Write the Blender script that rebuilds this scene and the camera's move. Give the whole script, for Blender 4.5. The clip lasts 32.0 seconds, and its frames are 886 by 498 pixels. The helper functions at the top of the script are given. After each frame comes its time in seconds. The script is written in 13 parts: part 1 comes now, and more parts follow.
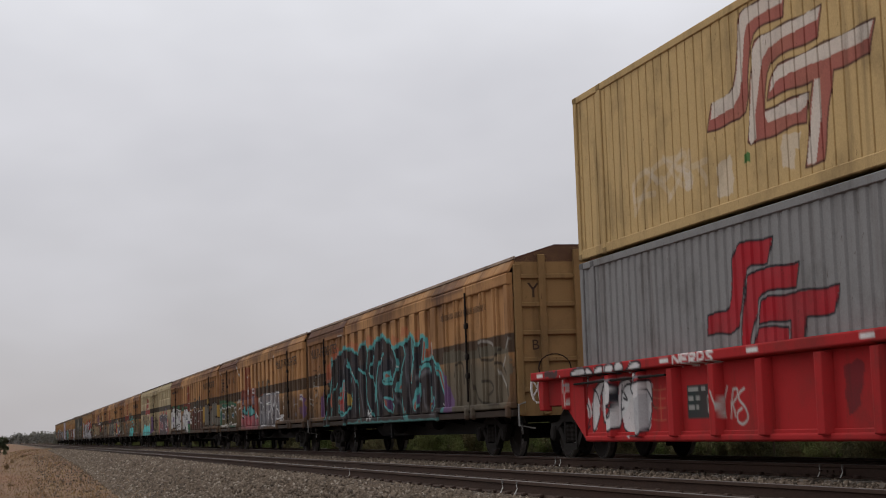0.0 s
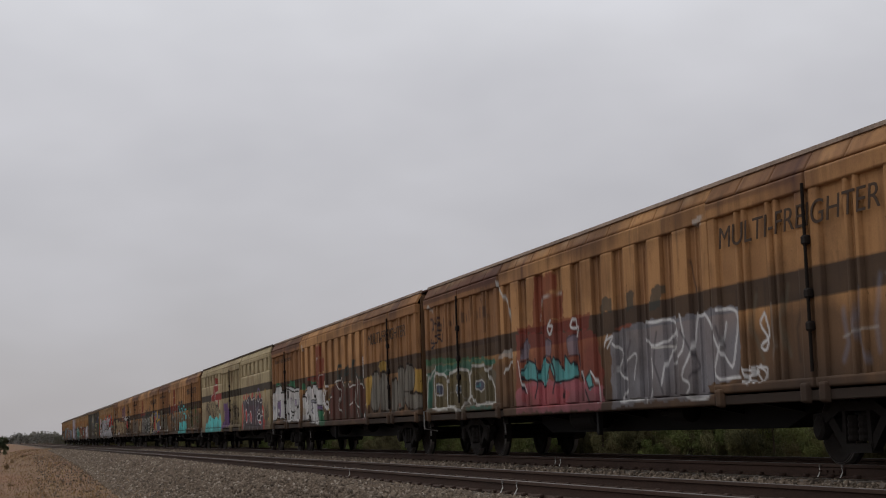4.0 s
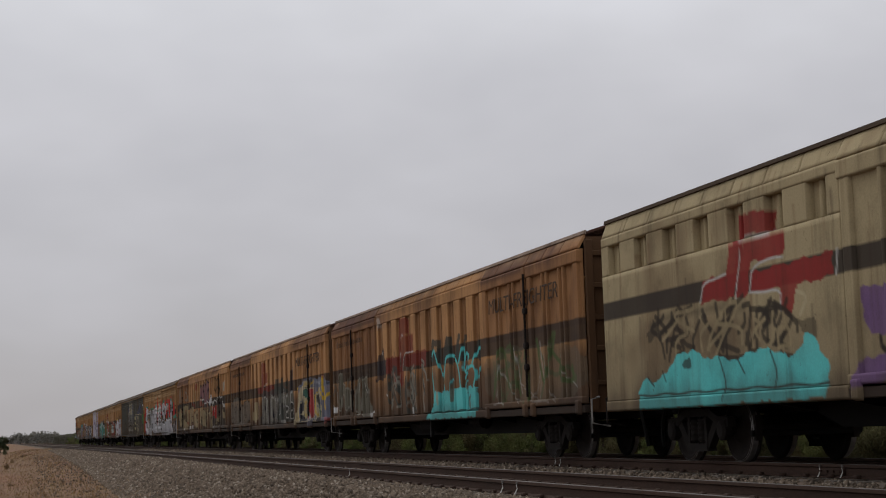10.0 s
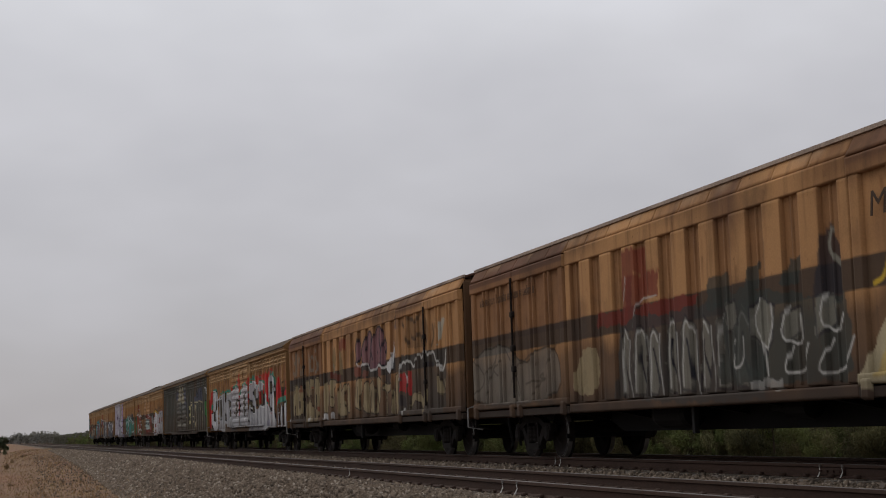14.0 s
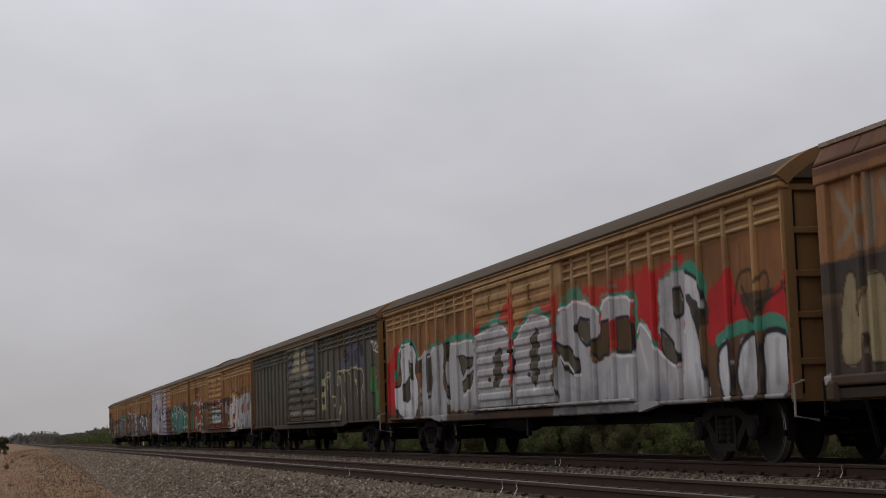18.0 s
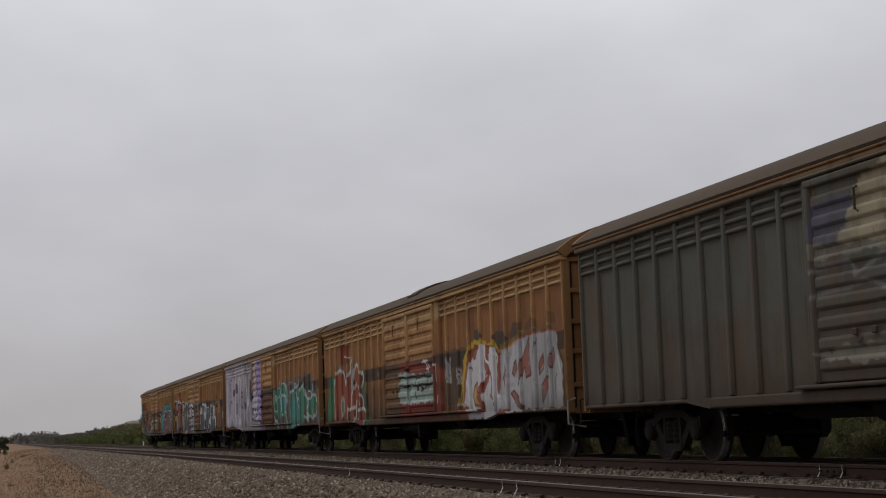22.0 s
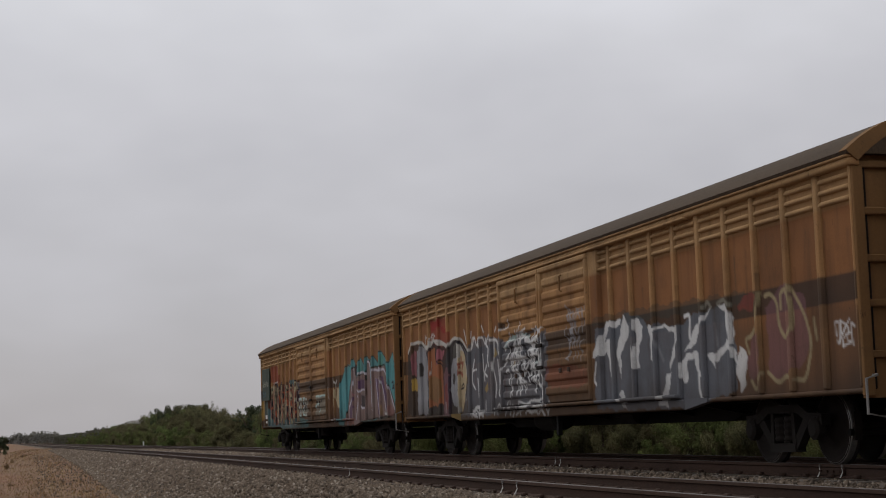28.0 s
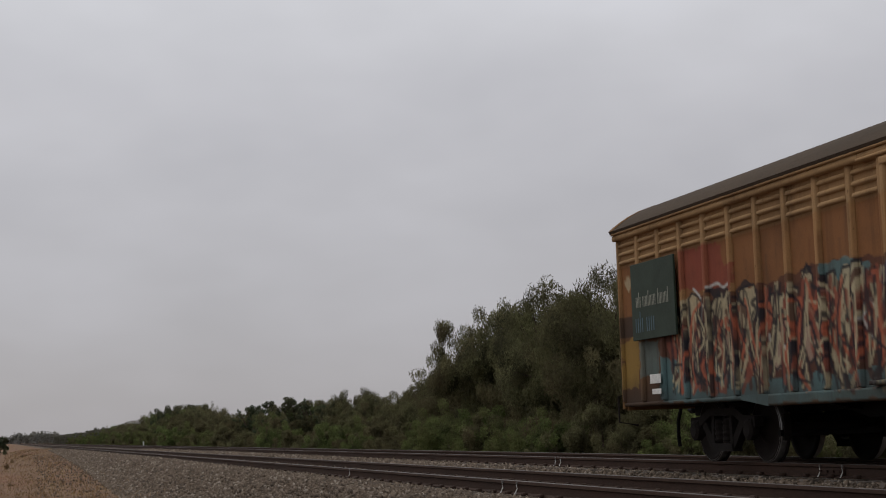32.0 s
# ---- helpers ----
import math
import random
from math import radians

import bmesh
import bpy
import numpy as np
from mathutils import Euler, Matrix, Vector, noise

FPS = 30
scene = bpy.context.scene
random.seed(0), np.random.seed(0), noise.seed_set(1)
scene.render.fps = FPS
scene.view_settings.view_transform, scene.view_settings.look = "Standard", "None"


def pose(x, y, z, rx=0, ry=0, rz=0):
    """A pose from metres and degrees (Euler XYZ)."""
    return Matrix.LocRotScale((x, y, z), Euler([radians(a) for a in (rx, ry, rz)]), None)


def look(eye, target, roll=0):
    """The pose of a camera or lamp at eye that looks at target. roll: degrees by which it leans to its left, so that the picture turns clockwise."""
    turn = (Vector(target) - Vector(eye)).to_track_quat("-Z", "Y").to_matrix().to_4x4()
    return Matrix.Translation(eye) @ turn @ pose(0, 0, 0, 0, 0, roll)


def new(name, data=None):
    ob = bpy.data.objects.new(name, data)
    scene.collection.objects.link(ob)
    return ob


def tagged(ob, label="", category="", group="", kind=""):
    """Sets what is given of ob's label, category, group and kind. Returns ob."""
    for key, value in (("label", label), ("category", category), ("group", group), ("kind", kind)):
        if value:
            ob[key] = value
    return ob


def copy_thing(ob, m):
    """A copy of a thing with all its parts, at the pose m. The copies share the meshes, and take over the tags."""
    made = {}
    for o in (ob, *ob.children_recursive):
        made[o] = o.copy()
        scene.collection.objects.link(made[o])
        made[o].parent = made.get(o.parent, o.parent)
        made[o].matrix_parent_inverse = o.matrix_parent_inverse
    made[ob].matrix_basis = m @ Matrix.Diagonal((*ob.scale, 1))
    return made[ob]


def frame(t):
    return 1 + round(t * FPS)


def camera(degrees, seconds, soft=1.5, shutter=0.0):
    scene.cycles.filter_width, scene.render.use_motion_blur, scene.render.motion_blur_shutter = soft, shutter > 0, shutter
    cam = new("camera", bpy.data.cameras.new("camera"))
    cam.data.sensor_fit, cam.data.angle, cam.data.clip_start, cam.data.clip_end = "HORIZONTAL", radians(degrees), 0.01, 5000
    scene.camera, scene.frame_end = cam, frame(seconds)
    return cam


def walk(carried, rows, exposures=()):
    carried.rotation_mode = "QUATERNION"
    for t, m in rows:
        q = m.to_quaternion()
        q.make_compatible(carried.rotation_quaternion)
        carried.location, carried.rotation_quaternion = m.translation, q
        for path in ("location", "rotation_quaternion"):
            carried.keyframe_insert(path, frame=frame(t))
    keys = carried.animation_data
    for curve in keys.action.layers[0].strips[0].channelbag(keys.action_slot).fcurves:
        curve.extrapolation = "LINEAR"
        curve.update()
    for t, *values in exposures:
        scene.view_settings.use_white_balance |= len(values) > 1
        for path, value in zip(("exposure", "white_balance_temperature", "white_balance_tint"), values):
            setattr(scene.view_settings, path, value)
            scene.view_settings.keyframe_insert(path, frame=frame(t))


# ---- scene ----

# The camera stands still beside two tracks; z = 0 is the rail top of the track that carries the train.
SECONDS, SPEED, TRAIN_X = 32.0, 9.54, 10.9
cam = camera(30.26, SECONDS, soft=1.05, shutter=0.012)
STAND = look((0, 0, 0.62), (7.7604, 28.795, 3.8796), -1.947)
walk(cam, [(0, STAND), (SECONDS, STAND)], [(0, 0.2), (1, 0.1), (2.5, 0.0), (15, 0.0), (27, 0.02), (30, -0.02), (SECONDS, -0.1)])

# ---- light: an even overcast sky, brighter overhead, and a weak, wide sun behind it ----
SUN_UP, SUN_TURN = 46.0, 335.0
world = bpy.data.worlds.new("overcast")
scene.world = world
world.use_nodes = True


def wire(tree, kind, settings=None, **inputs):
    """A node with its settings, and its inputs set or linked by name (a trailing number picks the socket)."""
    node = tree.nodes.new(kind)
    for key, value in (settings or {}).items():
        if key == "operation":
            node.operation = value
        elif key == "attribute_name":
            node.attribute_name = value
        elif key == "data_type":
            node.data_type = value
        elif key == "blend_type":
            node.blend_type = value
        elif key == "sky_type":
            node.sky_type = value
        elif key == "sun_disc":
            node.sun_disc = value
        elif key == "sun_elevation":
            node.sun_elevation = value
        elif key == "sun_rotation":
            node.sun_rotation = value
    for key, value in inputs.items():
        socket = node.inputs[int(key[1:])] if key[0] == "i" and key[1:].isdigit() else node.inputs[key.replace("_", " ")]
        if isinstance(value, bpy.types.NodeSocket):
            tree.links.new(value, socket)
        else:
            socket.default_value = value
    return node


def ramp(tree, fac, stops):
    node = wire(tree, "ShaderNodeValToRGB", i0=fac)
    el = node.color_ramp.elements
    while len(el) < len(stops):
        el.new(0.5)
    for e, (at, col) in zip(el, stops):
        e.position, e.color = at, (*col, 1) if len(col) == 3 else col
    return node.outputs[0]


def mixed(tree, fac, a, b, blend="MIX"):
    node = wire(tree, "ShaderNodeMix", {"data_type": "RGBA", "blend_type": blend})
    for i, v in ((0, fac), (6, a), (7, b)):
        if isinstance(v, bpy.types.NodeSocket):
            tree.links.new(v, node.inputs[i])
        else:
            node.inputs[i].default_value = v if i == 0 else (*v, 1)
    return node.outputs[2]


def math_node(tree, op, a, b=0.0):
    return wire(tree, "ShaderNodeMath", {"operation": op}, i0=a, i1=b).outputs[0]


def build_world():
    t = world.node_tree
    t.nodes.clear()
    sky = wire(t, "ShaderNodeTexSky", {"sky_type": "NISHITA", "sun_disc": False, "sun_elevation": radians(SUN_UP), "sun_rotation": radians(SUN_TURN)})
    blue = mixed(t, 1.0, sky.outputs[0], (0.1, 0.1, 0.1), "MULTIPLY")
    co = wire(t, "ShaderNodeTexCoord").outputs["Generated"]
    up = wire(t, "ShaderNodeSeparateXYZ", i0=co).outputs[2]
    grey = ramp(t, up, [(0.0, (0.375, 0.365, 0.388)), (0.05, (0.41, 0.398, 0.422)), (0.12, (0.495, 0.484, 0.51)), (0.2, (0.58, 0.572, 0.6)), (0.3, (0.7, 0.702, 0.73)), (0.6, (0.86, 0.86, 0.87)), (1.0, (0.95, 0.95, 0.95))])
    flat = wire(t, "ShaderNodeMapping", i0=co, Rotation=(0.35, 0.2, 0.3), Scale=(1.5, 1.5, 3.2))
    soft = wire(t, "ShaderNodeTexNoise", i0=flat.outputs[0], Scale=2.1, Detail=4.0, Roughness=0.55).outputs[0]
    cloud = ramp(t, soft, [(0.32, (0.91, 0.91, 0.915)), (0.5, (1.02, 1.02, 1.02)), (0.68, (1.14, 1.145, 1.155))])
    grey = mixed(t, 1.0, grey, cloud, "MULTIPLY")
    col = mixed(t, 0.94, blue, grey)
    back = wire(t, "ShaderNodeBackground", Color=col, Strength=SKY)
    wire(t, "ShaderNodeOutputWorld", Surface=back.outputs[0])


SKY = 1.0
build_world()
sun_data = bpy.data.lights.new("sun", "SUN")
sun_data.energy, sun_data.angle, sun_data.color = 0.7, radians(30), (1.0, 0.97, 0.93)
sun = new("sun", sun_data)
sun.matrix_world = look((math.sin(radians(SUN_TURN)) * 60, math.cos(radians(SUN_TURN)) * 60, 66), (0, 0, 0))

# ---- materials ----


def material(name):
    m = bpy.data.materials.new(name)
    m.use_nodes = True
    t = m.node_tree
    bsdf = t.nodes["Principled BSDF"]
    return m, t, bsdf


def put(t, bsdf, **values):
    for key, value in values.items():
        socket = bsdf.inputs[key.replace("_", " ")]
        if isinstance(value, bpy.types.NodeSocket):
            t.links.new(value, socket)
        elif key == "Base_Color":
            socket.default_value = (*value, 1)
        else:
            socket.default_value = value


def noise_at(t, scale, detail=4.0, stretch=(1, 1, 1), rough=0.6):
    co = wire(t, "ShaderNodeTexCoord").outputs["Object"]
    mp = wire(t, "ShaderNodeMapping", i0=co, Scale=stretch)
    return wire(t, "ShaderNodeTexNoise", i0=mp.outputs[0], Scale=scale, Detail=detail, Roughness=rough).outputs[0]


def bumped(t, bsdf, height, strength=0.3, distance=0.01):
    b = wire(t, "ShaderNodeBump", Height=height, Strength=strength, Distance=distance)
    t.links.new(b.outputs[0], bsdf.inputs["Normal"])


def plain(name, col, rough=0.6, metal=0.0, vary=0.25, scale=6.0, grain=60.0, stretch=(1, 1, 1), bump=0.15, second=None):
    """A surface of one base colour with stains and grain at two scales."""
    m, t, bsdf = material(name)
    second = second or tuple(c * 0.6 for c in col)
    a = noise_at(t, scale, 5, stretch)
    b = noise_at(t, grain, 3, stretch)
    c = mixed(t, ramp(t, a, [(0.35, (0, 0, 0)), (0.75, (1, 1, 1))]), col, second)
    c = mixed(t, vary, c, ramp(t, b, [(0.3, tuple(x * 0.45 for x in col)), (0.7, tuple(min(1, x * 1.45) for x in col))]))
    put(t, bsdf, Base_Color=c, Roughness=rough, Metallic=metal, Specular_IOR_Level=0.5 if metal else 0.12)
    bumped(t, bsdf, b, bump, 0.01)
    return m


def painted_metal():
    """Old paint whose colour is stored on the mesh, dulled by rust runs, dust and soot."""
    m, t, bsdf = material("weathered_painted_steel")
    paint = wire(t, "ShaderNodeAttribute", {"attribute_name": "paint"}).outputs[0]
    streak = noise_at(t, 1.0, 5, (3.0, 3.0, 0.3), 0.6)
    patch = noise_at(t, 0.9, 6, (1, 1, 1), 0.65)
    grain = noise_at(t, 38.0, 4)
    fleck = noise_at(t, 11.0, 5, (1, 1, 0.45), 0.75)
    dull = mixed(t, ramp(t, streak, [(0.55, (0, 0, 0)), (0.72, (0.4, 0.4, 0.4))]), paint, (0.05, 0.03, 0.02))
    dull = mixed(t, ramp(t, patch, [(0.5, (0, 0, 0)), (0.72, (0.4, 0.4, 0.4))]), dull, (0.05, 0.04, 0.034))
    dull = mixed(t, ramp(t, grain, [(0.35, (0.14, 0.14, 0.14)), (0.65, (0, 0, 0))]), dull, (0.04, 0.03, 0.025))
    dull = mixed(t, ramp(t, fleck, [(0.64, (0, 0, 0)), (0.7, (0.6, 0.6, 0.6))]), dull, (0.06, 0.034, 0.022))
    put(t, bsdf, Base_Color=dull, Roughness=ramp(t, patch, [(0.3, (0.65, 0.65, 0.65)), (0.8, (0.95, 0.95, 0.95))]), Specular_IOR_Level=0.05)
    h = math_node(t, "ADD", math_node(t, "MULTIPLY", patch, 0.7), math_node(t, "MULTIPLY", grain, 0.16))
    bumped(t, bsdf, h, 0.35, 0.02)
    return m


PAINT = painted_metal()
SOOT = plain("sooty_steel", (0.013, 0.01, 0.009), 0.85, 0.0, 0.4, 4, 50, second=(0.022, 0.016, 0.013))
BLACK = plain("black_underframe", (0.007, 0.0065, 0.0065), 0.7, 0.0, 0.3, 5, 40)
TREAD = plain("polished_wheel_rim", (0.3, 0.29, 0.28), 0.42, 0.7, 0.2, 9, 60)
RUST = plain("rusty_rail", (0.052, 0.03, 0.022), 0.85, 0.0, 0.4, 3, 70, (1, 0.2, 1), second=(0.03, 0.02, 0.016))
SHINE = plain("worn_rail_head", (0.1, 0.085, 0.078), 0.62, 0.15, 0.3, 2, 40, (1, 0.1, 1))
ROOF = plain("grimy_roof_steel", (0.068, 0.047, 0.031), 0.9, 0.0, 0.35, 0.5, 30, (2, 0.5, 1), second=(0.042, 0.031, 0.023))
PEELED = plain("peeling_roof_edge", (0.3, 0.23, 0.18), 0.85, 0.0, 0.4, 0.9, 30, (0.3, 1.0, 0.3), second=(0.045, 0.026, 0.022))
ROOF_DARK = plain("rust_brown_roof_edge", (0.1, 0.05, 0.037), 0.8, 0.0, 0.4, 1.5, 30, (3, 0.6, 1))
STONE = plain("ballast_bed", (0.115, 0.085, 0.064), 0.95, 0, 0.8, 2.0, 17.0, bump=1.0, second=(0.06, 0.045, 0.035))
SLEEPER = plain("concrete_sleeper", (0.13, 0.11, 0.095), 0.95, 0, 0.4, 3, 40)
WHITE = plain("white_marking_paint", (0.72, 0.71, 0.68), 0.7, 0, 0.15, 12, 60)
LETTER = plain("dark_lettering_paint", (0.06, 0.038, 0.026), 0.75, 0, 0.3, 9, 40)
BOGIE = plain("dusty_cast_steel", (0.014, 0.0115, 0.01), 0.9, 0.0, 0.4, 3, 40, second=(0.007, 0.006, 0.0055))
PALE_STEEL = plain("bare_grey_steel", (0.24, 0.23, 0.22), 0.6, 0.2, 0.3, 5, 40)
BARK = plain("grey_brown_bark", (0.09, 0.068, 0.052), 0.95, 0, 0.4, 6, 30, (3, 3, 0.5), 0.5)


def stones_material():
    m, t, bsdf = material("crushed_stone")
    r = wire(t, "ShaderNodeNewGeometry").outputs["Random Per Island"]
    col = ramp(t, r, [(0.0, (0.035, 0.025, 0.018)), (0.35, (0.084, 0.06, 0.042)), (0.6, (0.128, 0.092, 0.064)), (0.88, (0.18, 0.138, 0.102)), (1.0, (0.36, 0.31, 0.26))])
    n = noise_at(t, 45, 3)
    col = mixed(t, 0.35, col, ramp(t, n, [(0.3, (0.05, 0.042, 0.036)), (0.7, (0.2, 0.158, 0.125))]))
    put(t, bsdf, Base_Color=col, Roughness=0.95, Specular_IOR_Level=0.15)
    return m


def leaf_material(name, stops):
    m, t, bsdf = material(name)
    r = wire(t, "ShaderNodeNewGeometry").outputs["Random Per Island"]
    o = wire(t, "ShaderNodeObjectInfo").outputs["Random"]
    col = ramp(t, r, stops)
    tuft = noise_at(t, 1.1, 3)
    bough = noise_at(t, 0.34, 2)
    col = mixed(t, 1.0, col, ramp(t, tuft, [(0.36, (0.5, 0.5, 0.52)), (0.62, (1.3, 1.3, 1.15))]), "MULTIPLY")
    col = mixed(t, ramp(t, bough, [(0.45, (0, 0, 0)), (0.65, (0.5, 0.5, 0.5))]), col, (0.14, 0.1, 0.06))
    col = mixed(t, ramp(t, o, [(0.0, (0, 0, 0)), (1.0, (0.4, 0.4, 0.4))]), col, (0.085, 0.068, 0.038))
    put(t, bsdf, Base_Color=col, Roughness=0.9, Specular_IOR_Level=0.05)
    thin = wire(t, "ShaderNodeBsdfTranslucent", Color=col)
    both = wire(t, "ShaderNodeMixShader", i0=0.4, i1=bsdf.outputs[0], i2=thin.outputs[0])
    t.links.new(both.outputs[0], t.nodes["Material Output"].inputs["Surface"])
    return m


def ground_material():
    """Dry grass and reddish sand on the near side, with stubble and tracks."""
    m, t, bsdf = material("dry_sandy_ground")
    co = wire(t, "ShaderNodeTexCoord").outputs["Object"]
    long = wire(t, "ShaderNodeMapping", i0=co, Scale=(1.0, 0.09, 1.0)).outputs[0]
    big = wire(t, "ShaderNodeTexNoise", i0=long, Scale=0.8, Detail=6.0, Roughness=0.65).outputs[0]
    mid = wire(t, "ShaderNodeTexNoise", i0=long, Scale=6.0, Detail=6.0, Roughness=0.7).outputs[0]
    fine = wire(t, "ShaderNodeTexNoise", i0=co, Scale=38.0, Detail=3.0).outputs[0]
    a = ramp(t, big, [(0.4, (0.2, 0.088, 0.05)), (0.5, (0.165, 0.095, 0.058)), (0.6, (0.21, 0.135, 0.08))])
    b = ramp(t, mid, [(0.38, (0.065, 0.036, 0.025)), (0.5, (0.155, 0.09, 0.056)), (0.62, (0.24, 0.155, 0.095))])
    c = mixed(t, 0.5, a, b)
    c = mixed(t, 0.35, c, ramp(t, fine, [(0.35, (0.04, 0.026, 0.02)), (0.65, (0.22, 0.145, 0.09))]))
    put(t, bsdf, Base_Color=c, Roughness=1.0, Specular_IOR_Level=0.1)
    bumped(t, bsdf, mid, 0.6, 0.06)
    return m


STONES = stones_material()
GROUND = ground_material()
LEAF = leaf_material("olive_leaves", [(0.0, (0.095, 0.093, 0.055)), (0.5, (0.125, 0.123, 0.07)), (1.0, (0.165, 0.162, 0.09))])
LEAF_LIGHT = leaf_material("fresh_green_leaves", [(0.0, (0.09, 0.115, 0.045)), (0.5, (0.12, 0.155, 0.06)), (1.0, (0.155, 0.195, 0.075))])
# these two leaf colours are greyed and paled to stand in for haze
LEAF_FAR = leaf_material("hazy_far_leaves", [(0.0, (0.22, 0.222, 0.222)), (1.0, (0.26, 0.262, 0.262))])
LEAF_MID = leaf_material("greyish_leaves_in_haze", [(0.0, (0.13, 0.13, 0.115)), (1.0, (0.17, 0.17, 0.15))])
LEAF_DARK = leaf_material("deep_green_leaves", [(0.0, (0.05, 0.068, 0.045)), (0.5, (0.072, 0.095, 0.06)), (1.0, (0.1, 0.125, 0.078))])
GRASS = leaf_material("dry_grass_blades", [(0.0, (0.16, 0.095, 0.055)), (0.6, (0.26, 0.165, 0.095)), (1.0, (0.36, 0.26, 0.16))])

# ---- mesh helpers ----


class Shape:
    """Collects vertices and faces of one part."""

    def __init__(self):
        self.v, self.f = [], []

    def add(self, v, f):
        n = len(self.v)
        self.v += [tuple(p) for p in v]
        self.f += [tuple(i + n for i in q) for q in f]
        return self

    def box(self, x0, x1, y0, y1, z0, z1, bevel=0.012):
        """A box with chamfered edges."""
        b = min(bevel, (x1 - x0) * 0.3, (y1 - y0) * 0.3, (z1 - z0) * 0.3)
        bm = bmesh.new()
        bmesh.ops.create_cube(bm, size=1.0, matrix=Matrix.LocRotScale(((x0 + x1) / 2, (y0 + y1) / 2, (z0 + z1) / 2), None, (x1 - x0, y1 - y0, z1 - z0)))
        if b > 0.002:
            bmesh.ops.bevel(bm, geom=bm.edges[:], offset=b, segments=1, affect="EDGES", profile=0.5)
        bm.verts.index_update()
        self.add([v.co[:] for v in bm.verts], [[v.index for v in f.verts] for f in bm.faces])
        bm.free()
        return self

    def lathe(self, profile, centre, axis="x", n=24, capped=True):
        """Turns (radius, along) pairs round an axis through centre."""
        cx, cy, cz = centre
        v, f = [], []
        for r, a in profile:
            for k in range(n):
                c, s = math.cos(2 * math.pi * k / n) * r, math.sin(2 * math.pi * k / n) * r
                v.append({"x": (cx + a, cy + c, cz + s), "y": (cx + c, cy + a, cz + s), "z": (cx + c, cy + s, cz + a)}[axis])
        for i in range(len(profile) - 1):
            for k in range(n):
                q = [i * n + k, i * n + (k + 1) % n, (i + 1) * n + (k + 1) % n, (i + 1) * n + k]
                f.append(q)
        if capped:
            f += [list(range(n))[::-1], [(len(profile) - 1) * n + k for k in range(n)]]
        return self.add(v, f)

    def tube(self, points, r, n=6):
        """A bar through points."""
        pts = [Vector(p) for p in points]
        v, f = [], []
        for i, p in enumerate(pts):
            d = (pts[min(i + 1, len(pts) - 1)] - pts[max(i - 1, 0)]).normalized()
            a = d.orthogonal().normalized()
            b = d.cross(a)
            rr = r[i] if isinstance(r, (list, tuple)) else r
            v += [(p + a * math.cos(2 * math.pi * k / n) * rr + b * math.sin(2 * math.pi * k / n) * rr)[:] for k in range(n)]
        for i in range(len(pts) - 1):
            f += [[i * n + k, i * n + (k + 1) % n, (i + 1) * n + (k + 1) % n, (i + 1) * n + k] for k in range(n)]
        f += [list(range(n))[::-1], [(len(pts) - 1) * n + k for k in range(n)]]
        return self.add(v, f)

    def prism(self, outline, x0, x1, axis="x"):
        """An outline of (a, b) pairs carried from x0 to x1: (y, z) along x, or (x, z) along y."""
        n = len(outline)
        place = (lambda s, a, b: (s, a, b)) if axis == "x" else (lambda s, a, b: (a, s, b))
        v = [place(x0, a, b) for a, b in outline] + [place(x1, a, b) for a, b in outline]
        f = [list(range(n)), list(range(2 * n - 1, n - 1, -1))] + [[i, i + n, (i + 1) % n + n, (i + 1) % n] for i in range(n)]
        return self.add(v, f)

    def mesh(self, name):
        me = bpy.data.meshes.new(name)
        me.from_pydata(self.v, [], self.f)
        bm = bmesh.new()
        bm.from_mesh(me)
        bmesh.ops.recalc_face_normals(bm, faces=bm.faces[:])
        bm.to_mesh(me)
        bm.free()
        return me


def link_part(name, me, mat, parent, label="", smooth=False):
    ob = new(name, me)
    if mat and not me.materials:
        me.materials.append(mat)
    if smooth:
        me.polygons.foreach_set("use_smooth", [True] * len(me.polygons))
    ob.parent = parent
    return tagged(ob, label)


def part(name, shape, mat, parent, label="", smooth=False):
    return link_part(name, shape.mesh(name), mat, parent, label, smooth)


def thing(name, label, category, group="", kind="", at=(0, 0, 0)):
    ob = new(name)
    ob.location = at
    return tagged(ob, label, category, group, kind)


def dye(me, colours):
    """Stores a colour on each vertex of a mesh."""
    at = me.color_attributes.new("paint", "FLOAT_COLOR", "POINT")
    c = np.ones((len(me.vertices), 4), np.float32)
    c[:, :3] = colours
    at.data.foreach_set("color", c.ravel())
    return me


# ---- the painted side of a van: a sheet of colours over (u, z), u from its rear end forwards ----
STEP, RISE, LOW, HIGH = 0.02, 0.013, 0.6, 4.1


